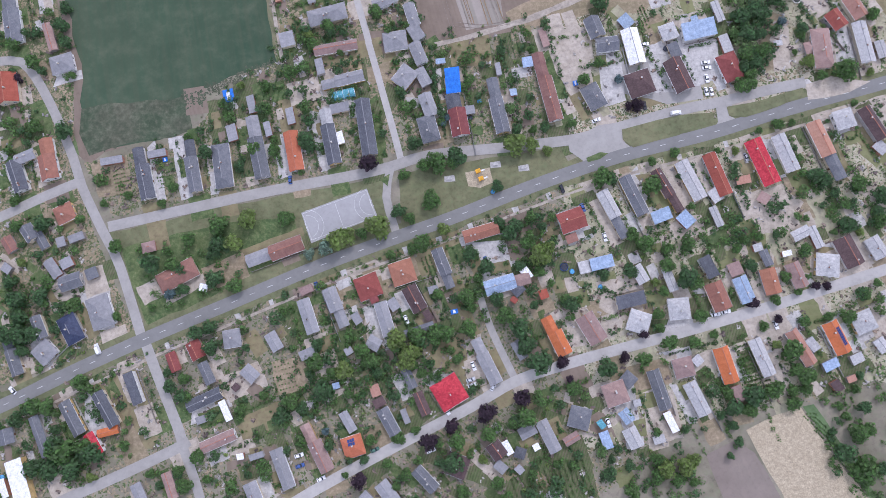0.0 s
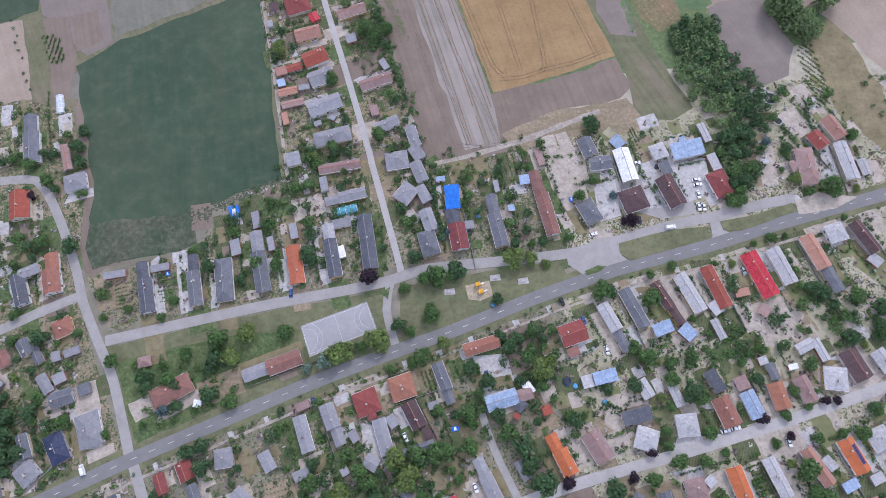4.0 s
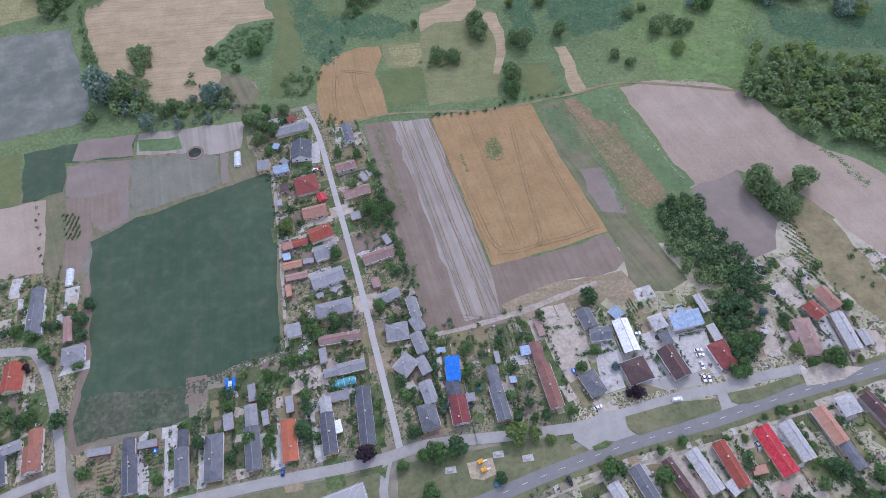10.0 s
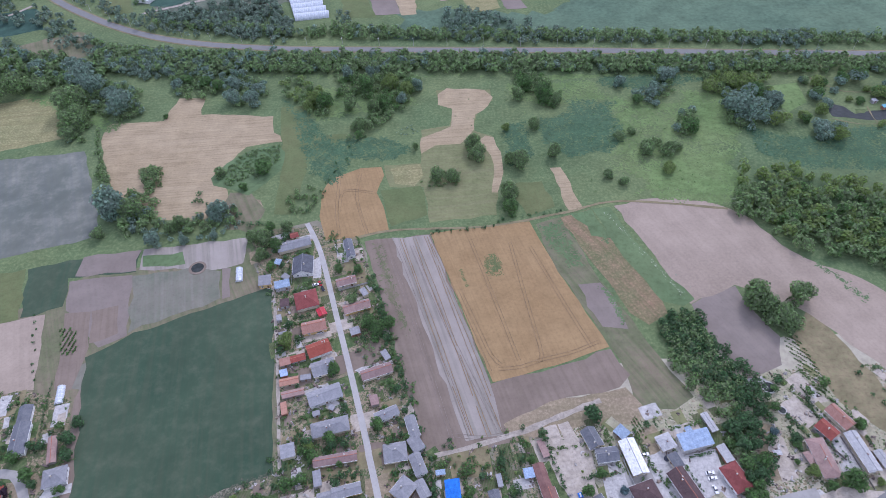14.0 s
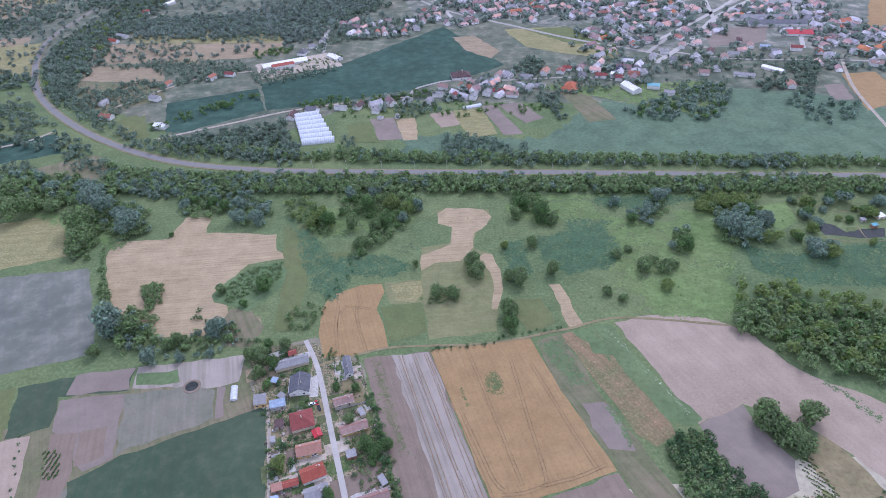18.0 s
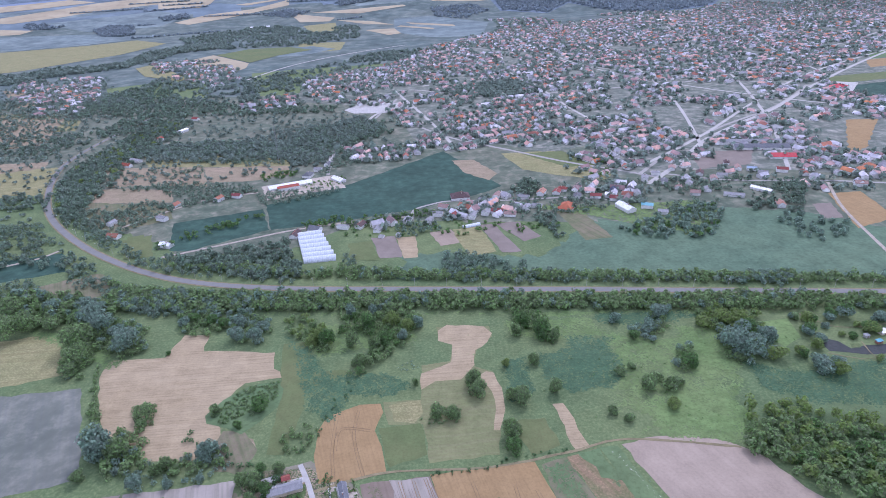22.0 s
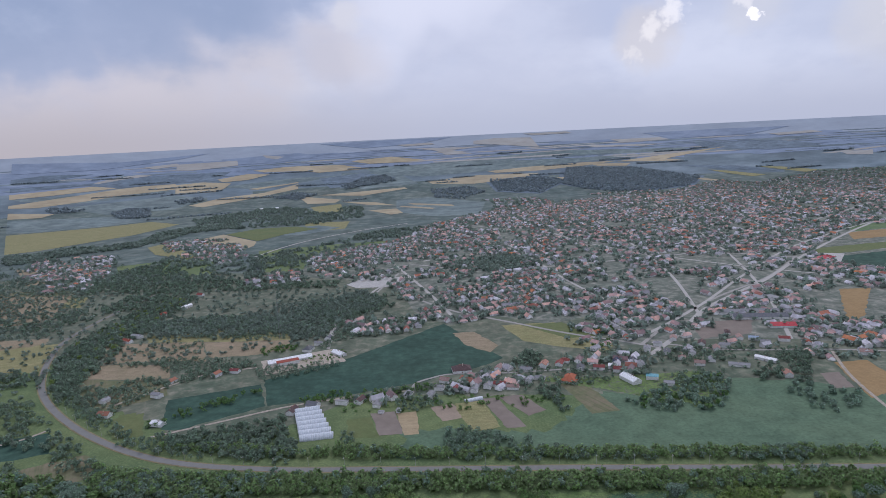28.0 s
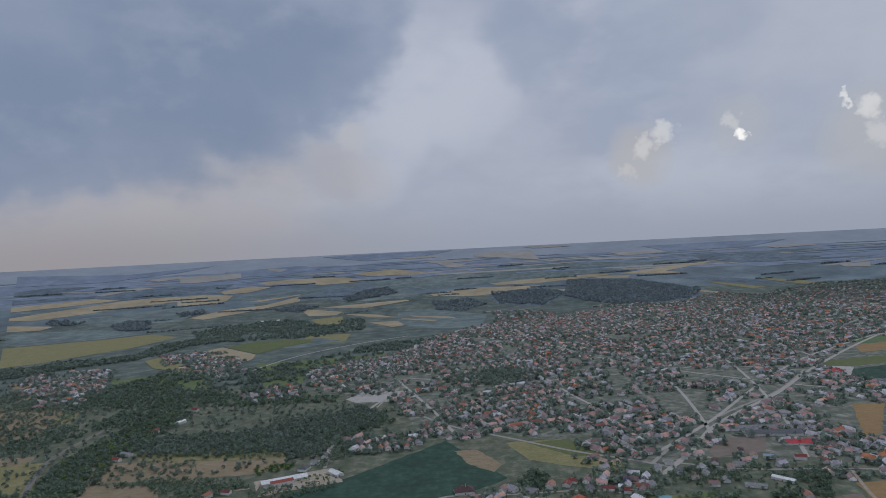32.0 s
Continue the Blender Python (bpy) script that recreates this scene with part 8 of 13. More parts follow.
# ---- trees of the far valley, by leaf ----
wood("meadow_trees", [(-221.3, 495.6, 6.2), (-202.8, 490.1, 6.1), (-189.8, 483.2, 6.1), (-132.0, 367.5, 7.8), (-144.8, 350.3, 3.8), (-226.5, 444.9, 2.6), (160.0, 433.6, 4.8), (189.4, 393.0, 7.3), (258.3, 439.7, 7.8), (314.0, 445.8, 5.4), (302.7, 428.3, 6.5), (345.3, 449.9, 7.9), (332.5, 448.7, 5.4), (351.5, 427.3, 7.6), (332.9, 419.3, 4.0), (280.9, 398.7, 5.0)], "leaf_green", "mid-green single trees and groves of the valley meadow", 1300, .4, 1.5)
wood("meadow_trees", [(-310.5, 462.3, 14.6), (-296.4, 435.7, 11.4), (-300.1, 423.1, 7.5), (-347.2, 493.0, 9.1), (-367.1, 491.9, 12.5), (-380.1, 482.7, 13.8), (-396.0, 517.6, 14.5), (-216.4, 366.2, 6.7), (-214.8, 358.1, 4.4), (-165.6, 367.2, 4.5), (134.8, 387.1, 4.5), (145.4, 394.1, 4.0), (151.9, 370.9, 7.1), (168.8, 370.5, 6.0), (117.7, 344.8, 4.2), (127.5, 336.1, 4.1), (302.5, 451.9, 4.9)], "leaf_wood", "dark green single trees and groves of the valley meadow", 1300, .4, 1.5)
wood("meadow_trees", [(162.2, 347.8, 5.7), (222.8, 447.3, 7.9), (239.9, 453.7, 9.2), (252.2, 448.1, 9.1), (260.4, 398.1, 7.9)], "leaf_light", "yellow-green single trees and groves of the valley meadow", 1300, .4, 1.5)
wood("meadow_trees", [(-298.1, 485.8, 12.3), (-316.4, 498.8, 12.6), (-263.3, 454.0, 14.3), (-282.2, 477.5, 9.5), (-363.8, 527.9, 11.0), (-332.7, 524.5, 11.6), (-314.9, 513.9, 10.0), (-228.2, 489.5, 6.2), (-173.4, 462.9, 7.8), (-157.7, 458.3, 8.4), (-175.9, 484.3, 6.8), (-154.4, 478.2, 6.0), (151.3, 460.4, 5.7), (191.8, 463.8, 8.2), (172.4, 440.1, 6.1), (173.7, 428.8, 4.2), (232.3, 411.4, 13.8), (242.3, 402.7, 13.6), (264.2, 421.2, 8.7), (305.9, 416.5, 5.2), (287.0, 384.6, 7.7), (297.9, 380.5, 7.1), (368.5, 439.9, 6.5)], "leaf_silver", "silvery single trees and groves of the valley meadow", 1300, .4, 1.5)

# ---- grass, islands, courts and pads ----
slab("park_grass", [(-172.8, 51.2), (-134.3, 58.4), (-92.6, 65.9), (-48.2, 72.3), (-37.1, 75.2), (-32.6, 46.7), (-70.4, 33.1), (-114.1, 17), (-151.5, 0.3), (-162.6, 26.6)], "verge_grass", 0.03, "dry park grass between the two streets", "grass", ragged=0.8)
slab("park_grass", [(-30.2, 74.4), (-14.9, 79.5), (23.6, 82.6), (48.3, 85.7), (52.8, 77.6), (39.4, 70.3), (-4.7, 54.6), (-28.8, 46.6)], "verge_grass", 0.032, "worn dry park lawn with playground", "grass", ragged=0.8)
slab("school_lawn", [(-166, 43.2), (-120.2, 52.9), (-81.4, 57.2), (-77.3, 40.4), (-106, 27.6), (-149.3, 1.9), (-159.7, 23.8)], "lawn", 0.036, "shaded earth and grass round the school", "grass", ragged=0.8)
slab("island", [(78.7, 93.6), (86.9, 95.5), (106.2, 99.6), (123.8, 100.3), (122.7, 96.7), (105.5, 89.7), (83.5, 84.4), (78.9, 88.5)], "verge_grass", 0.3, "kerbed grass island with concrete bench", "grass", ragged=0.3)
slab("island", [(60.8, 80.1), (67.7, 82.7), (71.5, 82), (67.5, 79.3), (61.5, 77.9)], "lawn", 0.3, "small grass island with shrub", "grass", ragged=0.2)
slab("island", [(129.5, 102.9), (144.5, 105.2), (166.6, 111.1), (167.3, 107.7), (155, 102.5), (137.9, 97.5), (130.4, 98.3)], "verge_grass", 0.3, "dry grass island beside the road", "grass", ragged=0.3)
slab("island", [(-39.3, 73.1), (-34.3, 75.7), (-35.5, 69.6)], "lawn", 0.3, "little triangular grass island", "grass", ragged=0.2)
slab("dirt_pad", [(168.1, 112.7), (180.6, 116.5), (188.4, 114.8), (198.9, 112.9), (187.7, 107.7), (168.6, 104.8)], "yard_dirt", 0.19, "worn earth lay-by beside the road", "ground", ragged=0.5)
slab("field_south", [(125.8, -49.2), (139.1, -42.8), (151.5, -39.8), (158.3, -51.9), (177.6, -81.7), (142.7, -84.7), (130.1, -58.8)], "sand", 0.05, "smooth sandy tan field", "field", ragged=0.6)
slab("field_south", [(107.3, -59.6), (120.4, -53.6), (128.8, -58.8), (141.4, -84.7), (115.3, -84.2)], "soil_mauve", 0.045, "grey-brown bare plot", "field", ragged=0.6)
slab("field_south", [(16.4, -65.2), (54, -57.2), (57.9, -77.6), (42.4, -82.9), (17, -82.5)], "garden", 0.045, "vineyard earth", "field", ragged=0.6)
slab("field_south", [(152, -39.3), (157.2, -38.2), (182.5, -81.8), (178.8, -81.7)], "meadow_green", 0.055, "green strip beside the tan field", "field", ragged=0.4)
slab("dry_plot", [(-168.9, -24.2), (-156.4, -32.3), (-144.6, -45.5), (-147.7, -51.8), (-160.6, -50.3), (-167, -37.2)], "grass_dry", 0.05, "dry brown overgrown plot", "yard", ragged=0.6)
slab("green_plot", [(115.1, 39.8), (125.5, 45.4), (125.8, 36.2), (115.1, 33.1)], "lawn", 0.06, "bright green clover plot", "yard", ragged=0.5)
slab("green_plot", [(15.7, -48.9), (22.3, -47.8), (27.2, -54.2), (19.3, -56.5)], "lawn", 0.06, "mown green lawn", "yard", ragged=0.3)
slab("green_plot", [(95.7, 124.4), (98.7, 124.8), (100.2, 114.1), (95.8, 113.4)], "lawn", 0.06, "green artificial lawn", "yard", ragged=0.1)
slab("bare_plot", [(131.1, 58.3), (142, 62), (155.1, 46.6), (144.1, 41.5), (134, 45.9)], "yard_dirt", 0.055, "bare sandy earth plot", "yard", ragged=0.6)
slab("bare_plot", [(44.3, 145.6), (62.5, 146.9), (64, 122.8), (52.6, 117.5), (50.6, 132.1)], "yard_dirt", 0.055, "rubble-strewn bare yard", "yard", ragged=0.6)
slab("bare_plot", [(-4.9, 143.9), (16.2, 144.8), (17.6, 129.1), (-2.5, 129.1)], "grass_dry", 0.056, "dry grass plot", "yard", ragged=0.5)
slab("bare_plot", [(4.4, 40.6), (20.6, 41.5), (22.8, 30.5), (7.9, 25.6)], "yard_concrete", 0.06, "pale paved courtyard", "yard", ragged=0.3)
slab("bare_plot", [(70.3, 22.4), (82.2, 23.4), (84.3, 14), (68.1, 7.9), (59.4, -6.3), (56.4, 9.5)], "yard_dirt", 0.06, "pale dusty works yard", "yard", ragged=0.5)
slab("bare_plot", [(159.1, 146.4), (162.7, 141.8), (162.2, 121.6), (153.9, 119.6), (153.2, 136.4)], "yard_dirt", 0.055, "sandy strip garden", "yard", ragged=0.4)
slab("bare_plot", [(184.2, 139.4), (193.8, 140.5), (195.4, 124.5), (183.9, 123)], "yard_concrete", 0.06, "cream paved courtyard", "yard", ragged=0.2)
slab("bare_plot", [(78.2, 130.9), (91.7, 126.9), (108.4, 129.6), (116.6, 129.3), (119, 107.6), (101.2, 105.5), (93.3, 108.6), (74.4, 113.7)], "asphalt_old", 0.055, "pale paved business yard", "yard", ragged=0.4)
slab("bare_plot", [(-6.9, 122.8), (-2.6, 125.6), (-4.8, 98.2), (-5.7, 115.5)], "yard_dirt", 0.06, "red-brown paved drive", "yard", ragged=0.2)
slab("bare_plot", [(-58.9, 135.3), (-48.1, 136.3), (-47, 128), (-56.1, 126.3)], "stubble", 0.06, "straw-strewn yard", "yard", ragged=0.3)
slab("bare_plot", [(-48.8, 11.1), (-43.4, 12.3), (-38.3, -3.7), (-43.7, -4.9)], "yard_concrete", 0.06, "sand-coloured drive", "yard", ragged=0.2)
slab("bare_plot", [(-137.3, 122.9), (-126.7, 124.2), (-124.1, 110), (-135.5, 109)], "soil_brown", 0.07, "dug brown plot at the field edge", "yard", ragged=0.4)
slab("bare_plot", [(-1.4, -15.2), (6.6, -12.3), (9.3, -25.8), (0.8, -28.2)], "yard_dirt", 0.06, "sandy parking yard", "yard", ragged=0.3)
slab("bare_plot", [(80.8, -37.7), (90.7, -43), (91.1, -55.5), (82, -57.8)], "yard_dirt", 0.06, "sandy yard", "yard", ragged=0.4)
slab("bare_plot", [(-17, -4.3), (-1, -2.1), (1.1, -20.4), (-6.9, -22.8), (-14.7, -17.4)], "grass_dry", 0.05, "dry grass plot", "yard", ragged=0.6)
slab("bare_plot", [(-181.2, -23.9), (-174.1, -29.3), (-170.9, -42.3), (-176.2, -44.8), (-180.6, -36.9)], "yard_concrete", 0.06, "pale paved yard", "yard", ragged=0.3)
slab("bare_plot", [(69.6, 125.5), (80.8, 127.9), (81.8, 108.2), (71.2, 105.2)], "yard_concrete", 0.062, "pale concrete yard between houses", "yard", ragged=0.5, step=3)
slab("bare_plot", [(42.9, 145.7), (63.9, 146.8), (66.4, 116.9), (55.1, 111.6), (48.8, 123.4)], "yard_dirt", 0.063, "rubble-strewn bare yard", "yard", ragged=0.5, step=3)
slab("bare_plot", [(92.2, 134.7), (109.2, 141.3), (128.2, 137.5), (127.9, 117.3), (109.8, 112.3), (96.2, 111.4)], "yard_concrete", 0.064, "pale concrete business yard", "yard", ragged=0.5, step=3)
slab("bare_plot", [(185.7, 140.8), (189.3, 123.3), (194.7, 123.1), (195.2, 140.4)], "yard_concrete", 0.065, "cream paved court", "yard", ragged=0.5, step=3)
slab("bare_plot", [(132.5, 59.6), (154, 63), (159.9, 42.4), (140.1, 40.3)], "yard_dirt", 0.066, "bare sandy earth plot", "yard", ragged=0.5, step=3)
slab("bare_plot", [(62.2, 20), (79.5, 22.1), (84.1, 11.4), (69.2, 3.9), (62.9, 8)], "yard_dirt", 0.067, "pale dusty works yard", "yard", ragged=0.5, step=3)
slab("bare_plot", [(45.7, 7.2), (52.9, 8.3), (56.7, -8.9), (49.3, -10)], "yard_dirt", 0.068, "pale earth drive", "yard", ragged=0.5, step=3)
slab("bare_plot", [(147.7, 110.7), (169.7, 115.5), (172.1, 112.6), (147.4, 107.3)], "yard_concrete", 0.069, "pale pavement along the street", "yard", ragged=0.5, step=3)
slab("bare_plot", [(5.6, 37.8), (19.2, 40.1), (22.8, 30.5), (8, 26.9)], "yard_dirt", 0.070, "pale paved court behind a house", "yard", ragged=0.5, step=3)
slab("bare_plot", [(-48.8, 12.5), (-38, 13.5), (-35.6, -3.8), (-46.3, -3.5)], "yard_dirt", 0.071, "sand-coloured drive", "yard", ragged=0.5, step=3)
slab("bare_plot", [(-186, 21.8), (-170.8, 24.1), (-167.3, 5), (-182.4, 2.7)], "yard_concrete", 0.072, "pale paved yard by the navy roof", "yard", ragged=0.5, step=3)
slab("bare_plot", [(-170.5, -18.8), (-157, -15.2), (-142.6, -42.9), (-153, -53), (-162.6, -47.7)], "grass_dry", 0.073, "dry brown overgrown plot", "yard", ragged=0.5, step=3)
slab("bare_plot", [(-64.5, 138.5), (-47.5, 139.2), (-46.1, 130.3), (-63.2, 128.7)], "grass_dry", 0.074, "straw-strewn yard", "yard", ragged=0.5, step=3)
slab("bare_plot", [(-115.2, 83.7), (-108.2, 86.3), (-103.8, 77.6), (-112.2, 75.6)], "garden", 0.075, "garden beds", "yard", ragged=0.5, step=3)
slab("bare_plot", [(-183.3, 86.2), (-164.8, 88.4), (-161.4, 71.1), (-178.3, 68.9)], "terrace_tan", 0.076, "dug garden plot", "yard", ragged=0.5, step=3)
slab("bare_plot", [(146.1, 154.3), (161.9, 147.7), (156.8, 121.8), (148.4, 119.3)], "terrace_tan", 0.077, "sandy strip garden", "yard", ragged=0.5, step=3)
slab("bare_plot", [(83.7, -32.7), (94.2, -30.4), (97.7, -51.9), (86.1, -54.1)], "yard_dirt", 0.078, "sandy yard", "yard", ragged=0.5, step=3)
slab("bare_plot", [(25.9, -54.1), (51.8, -49.7), (56.1, -64.7), (30.3, -69.2)], "garden", 0.079, "vineyard rows", "yard", ragged=0.5, step=3)
slab("bare_plot", [(-92, -12.9), (-75.9, -10.7), (-73.2, -26.4), (-89.2, -28.6)], "terrace_tan", 0.080, "dry tan garden plot", "yard", ragged=0.5, step=3)
slab("bare_plot", [(-19.6, -4.2), (-6.3, -2), (-6.7, -15), (-17.3, -17.4)], "grass_dry", 0.081, "dry grass plot", "yard", ragged=0.5, step=3)
slab("bare_plot", [(-1.1, -4.7), (7, -2.3), (9.1, -15.4), (1.2, -17.8)], "yard_dirt", 0.082, "bare sandy yard", "yard", ragged=0.5, step=3)
slab("bare_plot", [(67.3, -27.2), (76.4, -26.1), (79.7, -55.2), (71.9, -56.3)], "yard_concrete", 0.083, "pale concrete yard", "yard", ragged=0.5, step=3)
slab("bare_plot", [(153.1, 25.2), (174.6, 32.5), (176.5, 25.8), (155.1, 19.9)], "yard_dirt", 0.084, "pale earth yard", "yard", ragged=0.5, step=3)
slab("bare_plot", [(167, 101.4), (187.5, 106.3), (189.3, 97.7), (170.3, 94.3)], "yard_dirt", 0.085, "pale earth yard", "yard", ragged=0.5, step=3)
slab("bare_plot", [(97.1, 47.1), (113.3, 50.7), (115.2, 41.1), (99.1, 38.9)], "yard_dirt", 0.086, "trodden yard", "yard", ragged=0.5, step=3)
COURT = [(-77.8, 57.9), (-45.7, 68.8), (-40.7, 55), (-72.9, 42.8)]
court = slab("sports_court", COURT, "court", 0.09, "grey asphalt ball court with white lines", "court")
cx, cy = sum(p[0] for p in COURT) / 4, sum(p[1] for p in COURT) / 4
ca = math.atan2(COURT[1][1] - COURT[0][1], COURT[1][0] - COURT[0][0])
CL, CW = math.dist(COURT[0], COURT[1]) - 1.0, math.dist(COURT[1], COURT[2]) - 1.0


def court_line(pts, w=0.14):
    line = [(cx + x * math.cos(ca) - y * math.sin(ca), cy + x * math.sin(ca) + y * math.cos(ca)) for x, y in pts]
    ob = ribbon("court_line", line, w, "paint_white", 0.1, "white court line", "line", smooth=False)
    for key in ("label", "category", "kind"):
        del ob[key]
    ob.parent = court


court_line([(-CL / 2, -CW / 2), (CL / 2, -CW / 2)])
court_line([(-CL / 2, CW / 2), (CL / 2, CW / 2)])
court_line([(0, -CW / 2), (0, CW / 2)])
for s in (-1, 1):
    court_line([(s * CL / 2, -CW / 2), (s * CL / 2, CW / 2)])
    for rr in (5.6, 8.2):
        court_line([(s * (CL / 2 - rr * math.cos(a)), rr * math.sin(a)) for a in np.linspace(-1.35, 1.35, 25)], 0.12)
    gx, gy = cx + s * CL / 2 * math.cos(ca), cy + s * CL / 2 * math.sin(ca)
    goal = empty("goal", gx, gy, 0.09, math.degrees(ca), "white steel handball goal on the court", "goal", "goals of the court")
    for q in (-1.5, 1.5):
        boxes("post", [(-.05, q - .05, 0, .05, q + .05, 2.05)], "frame_white", goal)
        boxes("brace", [(0, q - .03, 0, s * .9, q + .03, .06)], "frame_white", goal)
    boxes("crossbar", [(-.05, -1.55, 2.05, .05, 1.55, 2.15)], "frame_white", goal)

pad = slab("playground_pad", [(2.2, 75), (14.1, 77.1), (15.7, 69.7), (9.3, 67.2), (3.7, 68.2)], "sand", 0.08, "sand pad of the playground", "playground")
px, py = 8.5, 75.0
frame_ob = empty("climbing_frame", px, py, 0.08, 20, "yellow and white wooden climbing frame on sand", "play equipment", "playground frames")
for sx in (-1, 1):
    for sy in (-.8, .8):
        boxes("post", [(sx - .08, sy - .08, 0, sx + .08, sy + .08, 2.6)], "plastic_yellow", frame_ob)
boxes("deck", [(-1.1, -.9, 1.2, 1.1, .9, 1.32)], "wood_brown", frame_ob)
mesh_part("canopy", [(-1.2, -1, 2.6), (1.2, -1, 2.6), (1.2, 1, 2.6), (-1.2, 1, 2.6), (-1.2, 0, 3.3), (1.2, 0, 3.3)], [(0, 1, 5, 4), (2, 3, 4, 5), (1, 2, 5), (3, 0, 4), (0, 3, 2, 1)], "plastic_yellow", frame_ob)
boxes("slide", [(1.1, -.35, .3, 3.4, .35, .42)], "frame_white", frame_ob)
px, py = 9.8, 71.3
frame_ob = empty("climbing_frame", px, py, 0.08, 20, "yellow and white wooden climbing frame on sand", "play equipment", "playground frames")
for sx in (-1, 1):
    for sy in (-.8, .8):
        boxes("post", [(sx - .08, sy - .08, 0, sx + .08, sy + .08, 2.6)], "plastic_yellow", frame_ob)
boxes("deck", [(-1.1, -.9, 1.2, 1.1, .9, 1.32)], "wood_brown", frame_ob)
mesh_part("canopy", [(-1.2, -1, 2.6), (1.2, -1, 2.6), (1.2, 1, 2.6), (-1.2, 1, 2.6), (-1.2, 0, 3.3), (1.2, 0, 3.3)], [(0, 1, 5, 4), (2, 3, 4, 5), (1, 2, 5), (3, 0, 4), (0, 3, 2, 1)], "plastic_yellow", frame_ob)
boxes("slide", [(1.1, -.35, .3, 3.4, .35, .42)], "frame_white", frame_ob)
slab("paved_pad", [(-8, 73.4), (-3, 74), (-2.6, 70.9), (-7.8, 70.6)], "yard_concrete", 0.08, "small concrete pad in the park", "pavement")
px, py = -5.5, 72.4
bench = empty("table_tennis_table", px, py, 0.08, 15, "pale concrete table on a park pad", "table")
boxes("tabletop", [(-1.35, -.75, .7, 1.35, .75, .8)], "concrete", bench)
for q in (-.8, .8):
    boxes("leg", [(q - .15, -.5, 0, q + .15, .5, .7)], "concrete", bench)
slab("paved_pad", [(14.4, 79.6), (19.4, 80.2), (19.8, 77.1), (14.6, 76.8)], "yard_concrete", 0.08, "small concrete pad in the park", "pavement")
px, py = 16.9, 78.7
bench = empty("table_tennis_table", px, py, 0.08, 15, "pale concrete table on a park pad", "table")
boxes("tabletop", [(-1.35, -.75, .7, 1.35, .75, .8)], "concrete", bench)
for q in (-.8, .8):
    boxes("leg", [(q - .15, -.5, 0, q + .15, .5, .7)], "concrete", bench)
slab("paved_pad", [(28, 77.4), (32.9, 78.1), (33.4, 75), (28.2, 74.6)], "yard_concrete", 0.08, "small concrete pad in the park", "pavement")
px, py = 30.4, 76.5
bench = empty("table_tennis_table", px, py, 0.08, 15, "pale concrete table on a park pad", "table")
boxes("tabletop", [(-1.35, -.75, .7, 1.35, .75, .8)], "concrete", bench)
for q in (-.8, .8):
    boxes("leg", [(q - .15, -.5, 0, q + .15, .5, .7)], "concrete", bench)

line = smooth_line(MAIN_ROAD, 1.0)
for i in range(0, len(line) - 4, 9):
    (x0, y0), (x1, y1) = line[i], line[i + 3]
    a = math.atan2(y1 - y0, x1 - x0)
    mark = boxes("lane_mark", [(0, -.08, .0, 3.0, .08, .012)], "paint_white", road_main) if i == 0 else None
    if i == 0:
        mark_mesh = mark.data
    else:
        mark = new("lane_mark", mark_mesh)
        mark.parent = road_main
    mark.location, mark.rotation_euler = (x0, y0, 0.222), (0, 0, a)
for s in (-3.5, 3.5):
    ribbon("highway_line", HIGHWAY, 0.15, "paint_white", 0.16, "white edge line of the highway", "line", offset=s)
ribbon("highway_line", HIGHWAY, 0.12, "paint_white", 0.16, "white centre line of the highway", "line")
# guard rail and lamp posts
line = smooth_line(HIGHWAY, 4.0)
gone = 0.0
for (x0, y0), (x1, y1) in zip(line, line[1:]):
    l = math.hypot(x1 - x0, y1 - y0) or 1
    gone += l
    if gone > 31 and math.hypot(x0, y0) < 1500:
        gone = 0
        nx, ny = -(y1 - y0) / l, (x1 - x0) / l
        post_lamp(x0 + nx * 7, y0 + ny * 7, math.degrees(math.atan2(y1 - y0, x1 - x0)) + 180, 9.0)


# drives over the verge and the pale footpath
verge_rng = random.Random(5)
line = smooth_line(MAIN_ROAD, 1.0)
for s in (-1, 1):
    i = 20
    while i < len(line) - 4:
        (x0, y0), (x1, y1) = line[i], line[i + 1]
        a = math.atan2(y1 - y0, x1 - x0)
        ux, uy, nx, ny = math.cos(a), math.sin(a), -math.sin(a) * s, math.cos(a) * s
        w = verge_rng.uniform(2.4, 3.6)
        quad = [(x0 + ux * u + nx * v, y0 + uy * u + ny * v) for u, v in ((0, 3), (w, 3), (w - .3, 9.5), (.3, 9.5))]
        if s < 0 or not inside(*quad[3], PARK):
            slab("driveway", quad, verge_rng.choice(("yard_concrete", "yard_dirt", "yard_concrete")), 0.075, "pale driveway across the verge", "pavement", ragged=.1)
        i += verge_rng.randint(14, 26)
ribbon("footpath", MAIN_ROAD, 1.3, "track", 0.07, "narrow pale footpath along the house fronts", "path", offset=-9.5, ragged=.15)


# ---- parked cars ----
car(104.9, 100.8, 7, "car_white", van=True)
car(121.2, 125.6, 5, "car_white")
car(121.6, 123.0, 4, "car_white")
car(121.1, 117.5, -80, "car_white")
car(120.4, 111.0, -80, "car_white")
car(122.8, 110.9, -80, "car_white")
car(48.4, 65.3, -71, "car_black")
car(57.8, 55.8, -71, "car_blue")
car(-70.2, 22.0, -73, "car_blue")
car(10.8, 31.7, -75, "car_blue")
car(-27.7, 5.0, -68, "car_white")
car(3.3, -17.4, -70, "car_white")
car(1.8, -23.6, 17, "car_silver")
car(2.5, -26.1, 21, "car_white")
car(12.1, -26.9, 61, "car_white")
car(-9.7, -37.4, -57, "car_white")
car(-43.3, -54.2, 21, "car_green")
